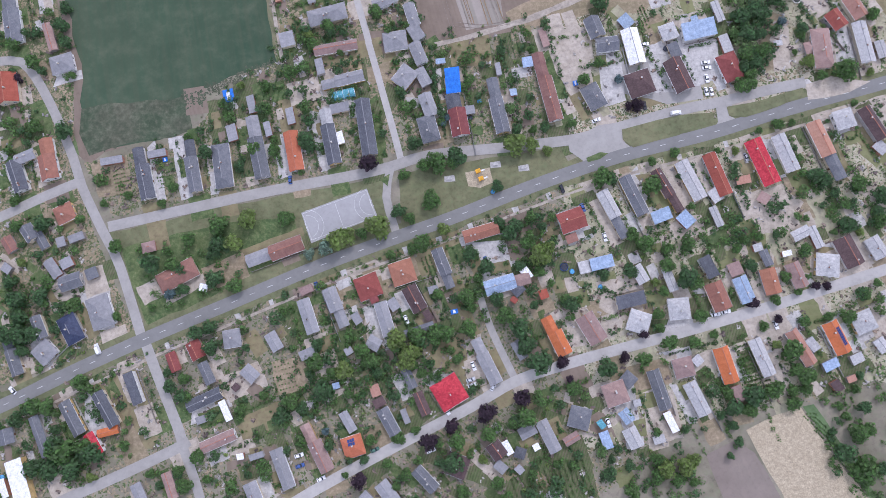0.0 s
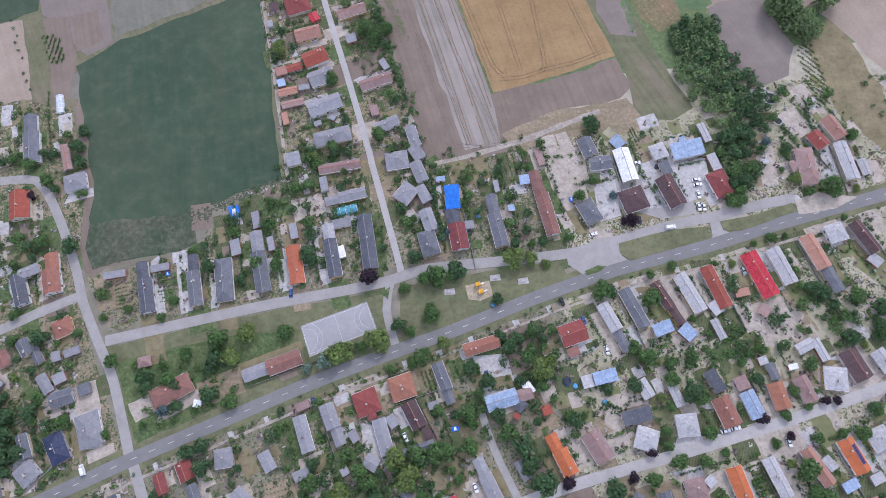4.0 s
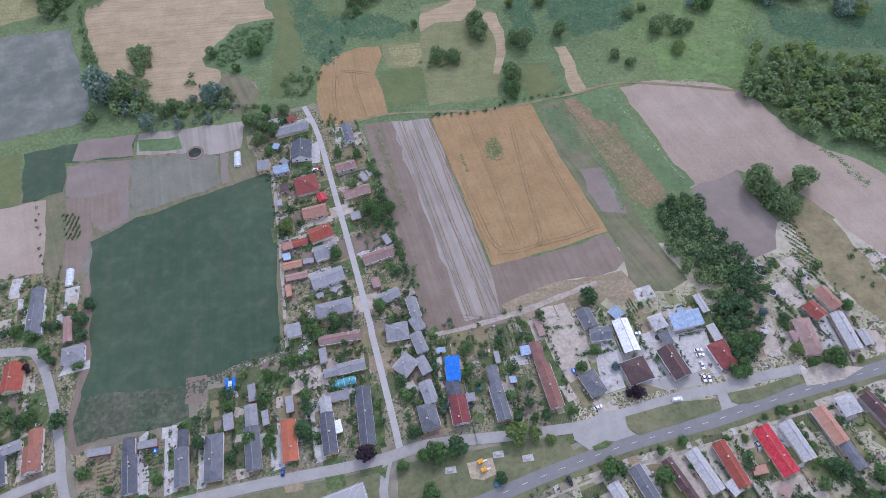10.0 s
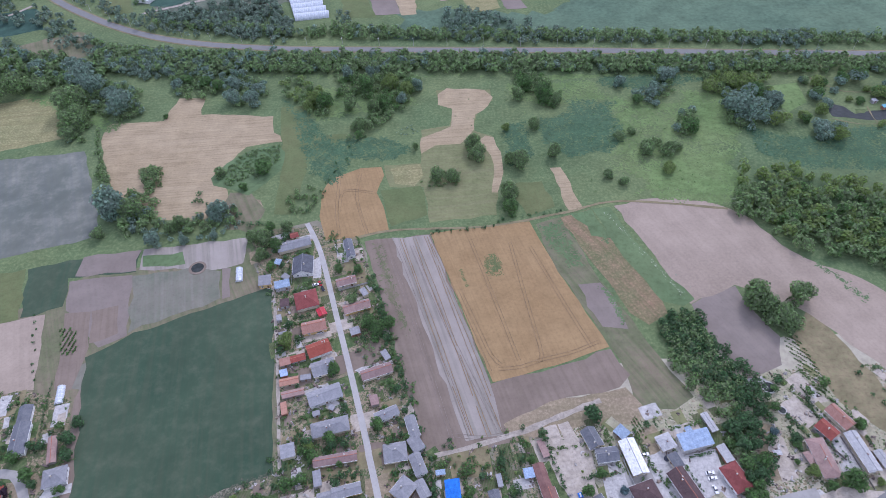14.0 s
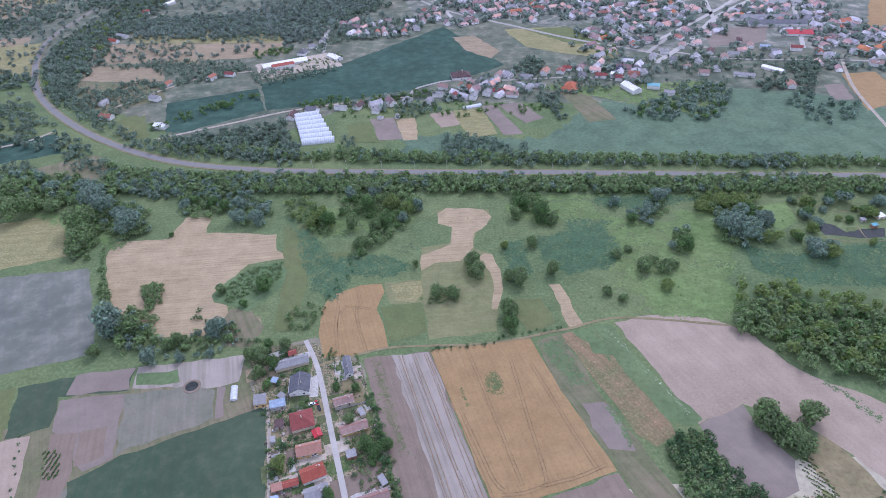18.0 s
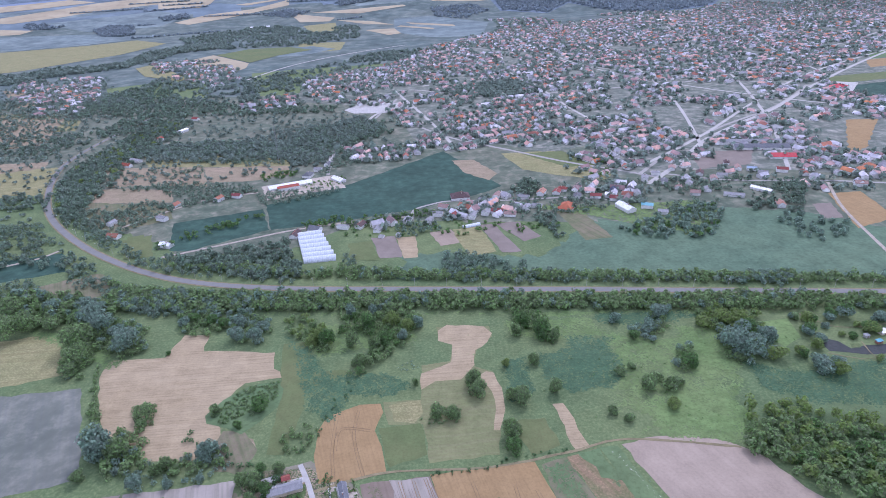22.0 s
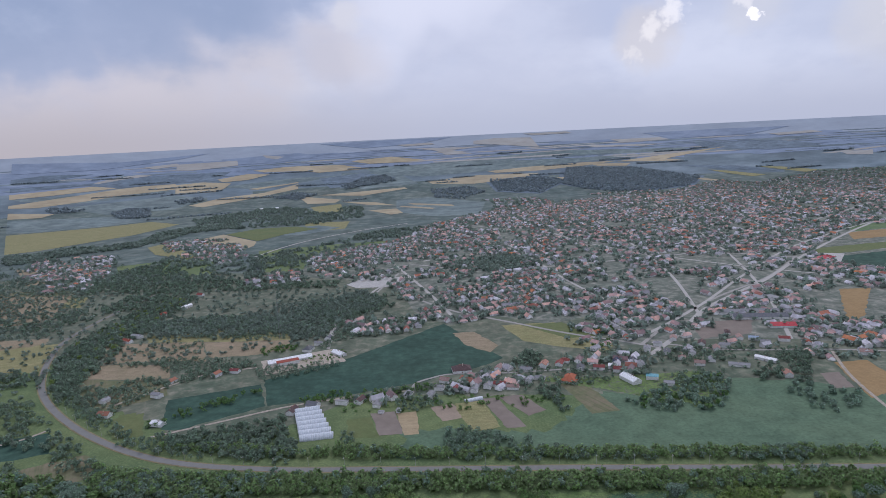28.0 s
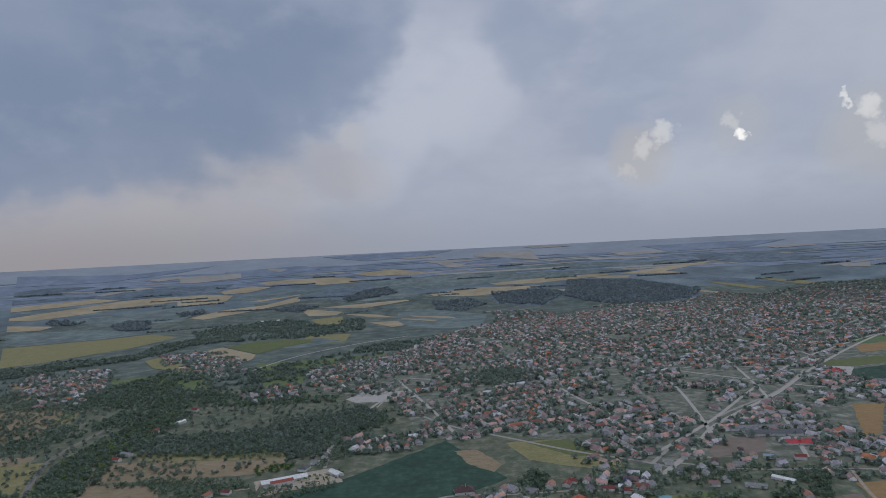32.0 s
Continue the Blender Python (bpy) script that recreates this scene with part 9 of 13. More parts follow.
car(-17.4, -55.0, 21, "car_white")
car(-68.2, -66.6, 23, "car_white")
car(-78.5, -56.0, 17, "car_white")
car(-78.0, -60.6, 17, "car_blue")
car(116.4, 3.4, 12, "car_white")
car(121.1, 4.5, 12, "car_white")
car(143.3, -2.1, -73, "car_white")
car(67.4, 41.3, -77, "car_white")
car(-215.8, -23.3, 137, "car_white")
car(-83.1, 74.3, 95, "car_blue")
car(136.7, 77.6, -71, "car_silver")
car(90.3, 105.0, -85, "car_black")
car(-79.8, 256.6, -65, "car_red")
car(-77.7, 252.3, -67, "car_black")
car(-82.2, 255.8, 15, "car_white")
car(-76.0, 219.5, 20, "car_white")
car(64.0, -44.4, -74, "car_white")
car(-175.4, -4.9, 114, "car_white", van=True)
car(66.7, 98.6, 20, "car_white")
car(92.4, 136.2, 9, "car_white")

# ---- pools, trampolines, ponds ----
disc("trampoline", 47.5, 27.6, 1.9, .75, .85, "net_dark", "round dark garden trampoline on grass", "trampoline", [("padding", 2.0, .83, "plastic_blue"), ("mat", 1.6, .9, "net_dark")])
disc("pool", 51.1, 25.4, 1.2, 0, .9, "plastic_blue", "round blue above-ground garden pool", "pool", [("water", 1.1, .9, "pool_water")])
disc("pool", -218.2, -63.5, 1.6, 0, .9, "plastic_blue", "round blue above-ground garden pool", "pool", [("water", 1.5, .9, "pool_water")])
disc("pond", 166.3, 170.2, 3.8, 0, .35, "concrete", "round stone-rimmed dark garden pond", "pond", [("water", 3.0, .36, "water")])
disc("pond", 168.1, 156.6, 2.3, 0, .35, "concrete", "round stone-rimmed dark garden pond", "pond", [("water", 1.8, .36, "water")])
disc("pool", 102.7, 133.7, 1.4, 0, .8, "net_dark", "round dark plastic water tank", "tank", [("lid", 1.2, .82, "net_dark")])
disc("pool", 5.8, 102.1, 1.1, 0, .8, "net_dark", "round dark plastic water tank", "tank", [("lid", 1.0, .82, "net_dark")])
disc("pool", 10.3, 110.5, 1.1, 0, .9, "plastic_blue", "round blue above-ground garden pool", "pool", [("water", 1.0, .9, "pool_water")])
disc("pool", 15.3, 65.0, 1.1, 0, .9, "plastic_blue", "round blue above-ground garden pool", "pool", [("water", 1.0, .9, "pool_water")])
disc("pool", 64.0, 17.8, 1.1, 0, .9, "plastic_blue", "round blue above-ground garden pool", "pool", [("water", 1.0, .9, "pool_water")])
disc("pond", -160.8, 274.9, 5.6, 0, .3, "soil_brown", "earth-rimmed dark field pond", "pond", [("water", 4.0, .3, "water")])
for px, py, L_, W_ in ((-114.3, 118.4, 5.2, 6.5), (57.6, 117.8, 2.2, 2.4), (-4.9, 8.1, 3.4, 2.2), (-145.5, 86.8, 2.2, 2.2)):
    tarp = empty("pool", px, py, 0.05, 12, "rectangular bright blue pool with pale cover", "pool")
    boxes("rim", [(-L_ / 2, -W_ / 2, 0, L_ / 2, W_ / 2, .55)], "tarp_blue", tarp)
    boxes("cover", [(-L_ / 6, -W_ / 3, .55, L_ / 6, W_ / 3, .65)], "frame_white", tarp)

# ---- growing tunnels ----
tunnel(-56.7, 116.7, 12, 11.6, 5.0, "sheet_teal", "teal plastic-covered growing tunnel in a yard")
tunnel(-215.2, 185.3, -78, 11.0, 4.4, "film_white", "white film growing tunnel beside the field")
tunnel(-132.4, 267.1, -80, 11.2, 4.4, "film_white", "white film growing tunnel on grass")
tunnel(-145.5, 676.4, 13, 28.0, 11.1, "film_white", "large white film greenhouse tunnel in a block of seven")
tunnel(-141.9, 665.3, 12, 29.0, 11.1, "film_white", "large white film greenhouse tunnel in a block of seven")
tunnel(-138.3, 654.2, 11, 29.9, 11.1, "film_white", "large white film greenhouse tunnel in a block of seven")
tunnel(-134.7, 643.2, 10, 30.9, 11.1, "film_white", "large white film greenhouse tunnel in a block of seven")
tunnel(-131.1, 632.1, 9, 31.9, 11.1, "film_white", "large white film greenhouse tunnel in a block of seven")
tunnel(-127.5, 621.0, 8, 32.9, 11.1, "film_white", "large white film greenhouse tunnel in a block of seven")
tunnel(-124.0, 610.0, 7, 33.9, 11.1, "film_white", "large white film greenhouse tunnel in a block of seven")
tunnel(43.4, 679.7, 20, 21.4, 6.5, "film_white", "pale blue-white film tunnel behind valley houses")

# ---- houses at the valley edge ----
house(-140.8, 687.9, 156, 14.0, 11.0, "G", "g", plain=True)
house(-87.2, 693.1, 64, 14.1, 8.6, "M", "g", plain=True)
house(-65.8, 679.4, 74, 12.5, 8.3, "L", "g", plain=True)
house(-52.1, 697.2, 70, 11.1, 8.2, "L", "g", plain=True)
house(-32.2, 699.9, 77, 12.5, 8.6, "L", "g", plain=True)
house(-60.9, 660.3, 157, 6.0, 5.0, "L", "s", plain=True)
house(-41.1, 661.1, 73, 7.0, 5.0, "L", "s", plain=True)
house(5.0, 715.8, 168, 11.9, 7.3, "L", "g", plain=True)
house(-5.5, 695.1, 71, 11.9, 8.0, "L", "g", plain=True)
house(13.2, 737.9, 152, 12.7, 9.0, "P", "g", plain=True)
house(35.4, 772.9, 5, 24.0, 18.0, "M", "h", plain=True)
house(26.0, 713.3, 73, 13.7, 8.1, "R2", "g", plain=True)
house(47.2, 705.7, 72, 14.7, 7.8, "L", "g", plain=True)
house(64.1, 714.0, 65, 11.9, 8.9, "L", "g", plain=True)
house(77.9, 715.8, 163, 14.3, 8.7, "R2", "g", plain=True)
house(92.4, 705.4, 166, 14.2, 8.2, "P", "g", plain=True)
house(102.3, 730.7, 158, 11.1, 9.1, "L", "g", plain=True)
house(115.0, 721.9, 67, 12.7, 7.6, "L", "g", plain=True)
house(127.8, 729.3, 161, 14.4, 7.9, "L", "h", plain=True)
house(64.8, 753.8, 155, 12.4, 8.6, "L", "g", plain=True)
house(75.5, 746.8, 71, 13.9, 8.9, "U", "h", plain=True)
house(83.4, 768.8, 65, 14.7, 7.8, "P", "g", plain=True)
house(116.9, 760.7, 162, 14.8, 8.7, "L", "g", plain=True)
house(141.6, 771.3, 63, 14.9, 9.0, "O2", "g", plain=True)
house(171.1, 781.5, 155, 12.2, 7.5, "R", "h", plain=True)
house(162.1, 772.6, 67, 11.6, 9.2, "R2", "g", plain=True)
house(185.0, 754.0, 77, 12.8, 9.1, "G", "g", plain=True)
house(164.0, 719.5, 60, 22.0, 18.0, "O", "h", plain=True)
house(207.8, 751.1, 163, 13.7, 7.8, "R2", "g", plain=True)
house(225.4, 750.8, 158, 10.9, 8.8, "W", "g", plain=True)
house(229.4, 738.9, 160, 13.2, 8.7, "R2", "g", plain=True)
house(233.3, 707.5, 110, 26.0, 12.0, "W", "g", plain=True)
house(260.9, 711.2, 161, 14.0, 12.0, "T", "s", plain=True)
house(272.7, 689.0, 160, 11.5, 8.4, "L", "g", plain=True)
house(234.7, 767.2, 68, 13.0, 9.0, "N", "g", plain=True)
house(256.7, 768.4, 74, 10.7, 8.4, "D", "g", plain=True)
house(261.8, 753.9, 77, 12.3, 8.1, "L", "g", plain=True)
house(333.2, 744.8, 160, 12.3, 8.1, "P", "g", plain=True)
house(353.1, 755.9, 77, 11.0, 8.5, "L", "g", plain=True)
house(-108.1, 690.6, 164, 14.0, 6.0, "L", "s", plain=True)
house(-380.9, 695.9, 164, 14.8, 9.1, "O3", "g", plain=True)
house(-307.0, 663.4, 160, 14.2, 9.1, "W", "g", plain=True)
house(-341.6, 792.7, 71, 12.1, 7.9, "O3", "g", plain=True)
house(-287.8, 805.8, 64, 12.0, 8.6, "O3", "g", plain=True)
house(-266.2, 815.2, 163, 12.6, 8.1, "R2", "g", plain=True)
house(-401.4, 737.7, 68, 11.0, 7.7, "L", "g", plain=True)
house(-341.3, 744.6, 155, 13.5, 8.0, "L", "g", plain=True)
house(-482.5, 978.3, 156, 16.0, 8.0, "R", "g", plain=True)
house(-477.8, 1002.4, 154, 20.0, 8.0, "L", "g", plain=True)
house(-486.4, 1127.4, 67, 14.0, 8.0, "R", "g", plain=True)
house(-462.2, 1180.4, 66, 22.0, 8.0, "W", "g", plain=True)
house(-467.8, 1272.2, 159, 13.0, 9.3, "R2", "g", plain=True)
house(-199.9, 849.2, 22, 60.0, 14.0, "W", "g", plain=True)
house(-180.8, 888.0, 73, 16.0, 12.0, "G", "h", plain=True)
house(-133.6, 862.9, 130, 24.0, 10.0, "W", "g", plain=True)
house(-161.7, 674.6, 78, 16.0, 9.0, "M", "g", plain=True)
house(-169.4, 910.7, 166, 11.3, 8.5, "L", "g", plain=True)
house(-158.3, 934.6, 74, 10.9, 8.6, "G", "g", plain=True)
house(416.8, 695.7, 77, 14.0, 9.0, "O2", "g", plain=True)
house(-199.9, 836.1, 22, 30.0, 8.0, "R", "s", plain=True)
house(497.9, 946.2, -8, 90.0, 14.0, "L", "g", plain=True)
house(501.6, 917.3, -8, 80.0, 14.0, "G", "g", plain=True)
house(511.0, 873.4, -10, 36.0, 16.0, "K", "g", plain=True)
house(554.3, 1020.8, 20, 60.0, 40.0, "L", "s", plain=True)
house(422.0, 856.4, 69, 13.0, 7.3, "M", "h", plain=True)
house(427.2, 831.8, 73, 14.3, 7.8, "P", "g", plain=True)
house(443.4, 824.9, 157, 12.4, 7.9, "U", "g", plain=True)
house(449.9, 805.9, 160, 12.3, 9.0, "L", "g", plain=True)
house(479.7, 813.0, 159, 14.1, 8.4, "R2", "g", plain=True)
house(502.6, 798.6, 77, 14.4, 8.5, "R", "g", plain=True)
house(502.3, 777.1, 73, 10.6, 8.0, "L", "g", plain=True)
house(392.2, 802.8, 166, 13.1, 8.7, "L", "g", plain=True)
house(377.5, 793.9, 73, 13.6, 8.5, "P", "g", plain=True)
house(377.8, 733.3, 157, 24.0, 8.0, "L", "g", plain=True)
house(419.2, 747.3, -50, 26.0, 8.0, "W", "g", plain=True)
house(288.3, 805.9, 70, 13.6, 8.6, "L", "g", plain=True)
house(309.5, 825.2, 166, 10.7, 8.5, "L", "h", plain=True)
house(338.9, 844.2, 68, 13.4, 8.7, "P", "g", plain=True)
house(338.5, 799.2, 76, 13.8, 7.5, "L", "g", plain=True)
house(367.7, 817.2, 64, 14.5, 9.4, "M", "g", plain=True)
house(310.1, 792.3, 66, 14.5, 8.2, "G", "g", plain=True)
house(320.9, 770.1, 70, 12.3, 8.7, "P", "g", plain=True)
house(339.7, 782.0, 62, 13.5, 8.9, "L", "g", plain=True)
house(546.4, 746.6, 161, 14.2, 8.2, "P", "g", plain=True)
house(544.2, 792.9, 65, 11.9, 9.2, "L", "g", plain=True)

mast = empty("lattice_mast", -236.0, 953.7, 0, 10, "tall grey steel lattice transmission mast above the trees", "mast")
MH, segs = 66, 14


def strut(p, q, r):
    bm = bmesh.new()
    p, q = Vector(p), Vector(q)
    bmesh.ops.create_cone(bm, cap_ends=True, segments=5, radius1=r, radius2=r, depth=(q - p).length,
                          matrix=Matrix.Translation((p + q) / 2) @ (q - p).to_track_quat("Z", "Y").to_matrix().to_4x4())
    return bm


for i in range(3):
    a, b = i * 2.0944, (i + 1) * 2.0944
    part("leg", strut((2.6 * math.cos(a), 2.6 * math.sin(a), 0), (.4 * math.cos(a), .4 * math.sin(a), MH), .16), "steel", mast)
    for k in range(segs):
        r0, r1 = 2.6 - 2.2 * k / segs, 2.6 - 2.2 * (k + 1) / segs
        part("brace", strut((r0 * math.cos(a), r0 * math.sin(a), MH * k / segs), (r1 * math.cos(b), r1 * math.sin(b), MH * (k + 1) / segs), .07), "steel", mast)


# ---- woods, belts, hedges and scrub ----
wood("wood", fill([(-245.8, 547), (-40.1, 525.2), (401.9, 480.1), (444.7, 474.1), (430.3, 453.1), (113.8, 483.1), (-91.4, 500.9), (-235.1, 512), (-314.4, 525.5), (-330.2, 571.1)], 6, 3.6, 5.6, 2, 0), "leaf_wood", "dense dark tree belt along the highway", 110, 0.85, 1.75)
wood("wood", fill([(-245.8, 547), (-40.1, 525.2), (401.9, 480.1), (444.7, 474.1), (430.3, 453.1), (113.8, 483.1), (-91.4, 500.9), (-235.1, 512), (-314.4, 525.5), (-330.2, 571.1)], 12, 3.6, 5.2, 3, 0.35), "leaf_silver", "lighter trees in the highway belt", 150, 0.68, 1.95)
wood("wood", fill([(-281.6, 605.6), (-155.9, 570.6), (14.8, 547.8), (460, 496.4), (466.9, 506.5), (338.9, 526), (71.8, 558.6), (-41.6, 574.9), (-100.2, 584.6), (-134.2, 578.1), (-208.9, 600.7)], 6, 3.4, 5.2, 4, 0.05), "leaf_wood", "dark tree belt beyond the highway", 120, 0.72, 1.7)
wood("wood", fill([(-281.6, 605.6), (-155.9, 570.6), (14.8, 547.8), (460, 496.4), (466.9, 506.5), (338.9, 526), (71.8, 558.6), (-41.6, 574.9), (-100.2, 584.6), (-134.2, 578.1), (-208.9, 600.7)], 13, 3.4, 5.0, 5, 0.4), "leaf_silver", "silvery willows beyond the highway", 120, 0.7, 1.8)
wood("wood", fill([(-270.7, 628.3), (-219.5, 645.3), (-168.9, 660.2), (-144.1, 604.5), (-132.7, 568.3), (-203.3, 577.7), (-283.4, 611)], 8, 3.6, 5.6, 6, 0), "leaf_wood", "dense wood below the greenhouses", 120, 0.9, 1.6)
wood("wood", fill([(-656.3, 767.3), (-480.8, 716.7), (-435.3, 684.9), (-372.9, 630.8), (-342.5, 594), (-386.8, 601), (-431, 618.2), (-546.2, 600.6)], 9, 3.2, 5.2, 7, 0.45), "leaf_wood", "scattered wood outside the highway bend", 100, 0.9, 1.6)
wood("wood", fill([(-513.6, 551.3), (-401.3, 559.6), (-311.9, 532.6), (-285.4, 519.7), (-302, 508.1), (-349, 496.7), (-468.4, 483)], 8.5, 4, 6.2, 8, 0), "leaf_wood", "tall dark wood at the valley edge", 130, 0.9, 1.7)
wood("wood", fill([(-513.6, 551.3), (-401.3, 559.6), (-311.9, 532.6), (-285.4, 519.7), (-302, 508.1), (-349, 496.7), (-468.4, 483)], 15, 4.4, 6.4, 9, 0.2), "leaf_silver", "silvery poplars in the wood", 120, 0.9, 1.8)
wood("wood", fill([(-316.7, 551.5), (-246.2, 548.1), (-159.3, 529), (-160.5, 508.2), (-278.7, 516), (-306.9, 526.9)], 9, 3.6, 5.4, 10, 0.1), "leaf_silver", "silvery poplar belt", 120, 0.9, 1.7)
wood("wood", fill([(-548.7, 890.7), (-570.5, 980.1), (-551.3, 1127.6), (-538.1, 1255.5), (-463.7, 1259), (-465.7, 1166.3), (-481.3, 986.3), (-458.8, 843.9), (-470.5, 785.5), (-424.8, 720.2), (-453.5, 733.5), (-502.3, 796.9)], 9, 3.4, 5.6, 11, 0.08), "leaf_wood", "dense wood inside the highway bend", 90, 1.0, 1.5)
wood("wood", fill([(-548.7, 890.7), (-570.5, 980.1), (-551.3, 1127.6), (-538.1, 1255.5), (-463.7, 1259), (-465.7, 1166.3), (-481.3, 986.3), (-458.8, 843.9), (-470.5, 785.5), (-424.8, 720.2), (-453.5, 733.5), (-502.3, 796.9)], 17, 3.4, 5.2, 12, 0.5), "leaf_light", "yellow-green trees in the bend wood", 90, 1.0, 1.5)
wood("wood", fill([(-499, 1088.8), (-430.1, 1088.9), (-253.8, 1074.3), (-221.3, 984.3), (-326.6, 974.8), (-456.8, 993)], 9, 3.6, 5.6, 13, 0), "leaf_town_hazed", "dense dark wood on the slope", 80, 1.1, 1.4)
wood("wood", fill([(-252, 1156.3), (-173.9, 1180.5), (-136.1, 1238.9), (-74.6, 1138), (-111.5, 1080.7), (-161.2, 1022.3), (-166.6, 934.3), (-208.2, 931.1), (-323.1, 1095.4)], 9, 3.6, 5.6, 14, 0), "leaf_town_hazed", "dense dark wood on the slope", 80, 1.1, 1.4)
wood("wood", fill([(-1250.8, 1720.2), (-839.8, 1683.8), (-425, 1384.1), (-226, 1236.5), (-192.5, 1327.2), (-70, 1044), (-173.7, 914.3), (-377.2, 876), (-508.6, 853.3), (-481.8, 771.5), (-576.7, 751.2)], 15, 2.6, 5.2, 20, 0.42), "leaf_town_hazed", "scattered trees over the old orchards and gardens", 55, 1.2, 1.4)
wood("wood", fill([(-1138.3, 1558.5), (-769.6, 1480), (-654.5, 1412.3), (-666, 1224.4), (-624, 1023.7), (-775.2, 1036.6)], 13, 3, 5, 21, 0.6), "leaf_town_hazed", "scattered orchard trees outside the bend", 60, 1.0, 1.4)
wood("wood", fill([(-392.6, 1010.6), (-350.6, 1008.7), (-338.9, 971.4), (-375.7, 975.3)], 7, 2.2, 4.4, 22, 0.1), "leaf_wood", "hedge and orchard trees on the terraces", 80, 0.75, 1.5)
wood("wood", fill([(-340.8, 1006.9), (-230.1, 991.9), (-221.5, 949.8), (-323, 962.9)], 7, 2.2, 4.4, 23, 0.1), "leaf_wood", "hedge and orchard trees on the terraces", 80, 0.75, 1.5)
wood("wood", fill([(-408.2, 881.2), (-356.9, 886.6), (-260.6, 861), (-250.2, 822.1), (-293.3, 814.6), (-355.6, 820.4)], 7, 2.2, 4.4, 24, 0.15), "leaf_wood", "hedge and orchard trees on the terraces", 80, 0.75, 1.5)
wood("wood", fill([(-424.7, 953.9), (-355.5, 955), (-337.1, 905), (-387, 901.3)], 7, 2.2, 4.4, 25, 0.45), "leaf_wood", "hedge and orchard trees on the terraces", 80, 0.75, 1.5)
wood("wood", fill([(-501.6, 951.6), (-424.7, 953.9), (-394.4, 878.9), (-470.3, 880.1)], 7, 2.2, 4.4, 26, 0.7), "leaf_wood", "hedge and orchard trees on the terraces", 80, 0.75, 1.5)
wood("wood", fill([(-461.5, 786.5), (-436.5, 801.4), (-402, 759.6), (-412.1, 711.8)], 7, 2.2, 4.4, 27, 0.3), "leaf_wood", "hedge and orchard trees on the terraces", 80, 0.75, 1.5)
wood("wood", fill([(-420.6, 806.7), (-356.9, 804.6), (-338, 767.7), (-387, 757.3)], 7, 2.2, 4.4, 28, 0.4), "leaf_wood", "hedge and orchard trees on the terraces", 80, 0.75, 1.5)
wood("wood", fill([(-457, 875.6), (-377.2, 876), (-369.7, 856.7), (-447.8, 856.4)], 7, 2.2, 4.4, 29, 0.2), "leaf_wood", "hedge and orchard trees on the terraces", 80, 0.75, 1.5)
wood("wood", fill([(-238.3, 820.2), (-129.8, 834.5), (-118.2, 815.3), (-195.3, 779.2), (-227.3, 776.6)], 7, 2.2, 4.4, 30, 0.2), "leaf_wood", "hedge and orchard trees on the terraces", 80, 0.75, 1.5)
wood("wood", fill([(-180.1, 953.4), (-69, 1023.6), (-2.7, 1030.3), (-57.7, 977), (-140.5, 918.8), (-160.3, 881.6)], 7, 2.2, 4.4, 31, 0.35), "leaf_wood", "hedge and orchard trees on the terraces", 80, 0.75, 1.5)
wood("wood", fill([(-553.3, 905.6), (-569.5, 1092.4), (-518.1, 1034.2), (-490.6, 895), (-455, 767.5), (-482.7, 789.7)], 7, 2.2, 4.4, 32, 0.1), "leaf_wood", "hedge and orchard trees on the terraces", 80, 0.75, 1.5)
wood("wood", fill([(-1040.7, 1534.6), (-763.1, 1466.7), (-618.9, 1022.8), (-723, 1041.9)], 12, 2.5, 4.5, 33, 0.45), "leaf_wood", "orchard trees outside the bend", 70, 0.8, 1.4)
wood("wood", fill([(-334.9, 813.7), (-305, 841.2), (-253.4, 851.9), (-240.5, 828.6), (-299.7, 795.3), (-331.6, 780)], 7, 2.6, 4, 34, 0.15), "leaf_wood", "dark hedge trees along the valley track", 80, 0.9, 1.5)
wood("wood", fill([(-252.5, 902.6), (-210.8, 921.6), (-198.1, 895.2), (-242.2, 872.9)], 7, 2.6, 3.6, 35, 0.2), "leaf_green", "trees by the works", 80, 0.9, 1.5)
wood("wood", fill([(-187.1, 852), (-123.9, 884.9), (-127.7, 844.1), (-170.5, 819.5)], 7, 1.8, 2.8, 36, 0.3), "leaf_green", "bushes along the crop edge", 60, 0.8, 1.3)
wood("wood", fill([(206.4, 651.5), (276.9, 681.8), (337.7, 719.8), (347, 692), (309.1, 622), (261, 615.8), (216.1, 629.4)], 9, 3.4, 5.4, 37, 0.1), "leaf_silver", "silvery willow thicket in the marsh", 110, 0.9, 1.5)
wood("wood", fill([(206.4, 651.5), (276.9, 681.8), (337.7, 719.8), (347, 692), (309.1, 622), (261, 615.8), (216.1, 629.4)], 17, 3.4, 5, 38, 0.3), "leaf_green", "green trees in the willow thicket", 110, 0.9, 1.5)
wood("wood", fill([(104.1, 784.1), (126.3, 827.8), (142.3, 793.5), (127.8, 761.2)], 7, 4, 6, 39, 0), "leaf_wood", "tall dark trees by the lane", 110, 0.9, 1.9)
wood("wood", fill([(118.1, 697.3), (139.5, 705), (149.5, 642.8), (135.5, 635.5)], 7, 3, 4.4, 40, 0), "leaf_wood", "dark clipped tree row", 110, 0.9, 1.5)
wood("wood", fill([(381.8, 710.7), (423.9, 727.5), (416.6, 687), (377.2, 684.9)], 8, 3.4, 5, 41, 0), "leaf_wood", "dark trees at the marsh edge", 110, 0.9, 1.5)
wood("wood", fill([(398.4, 673.9), (432.1, 663.3), (462.6, 637.5), (441.7, 595.9), (398, 597.9), (388.8, 627.7)], 10, 3.4, 5.2, 42, 0.25), "leaf_silver", "silvery willows at the marsh edge", 110, 0.9, 1.5)
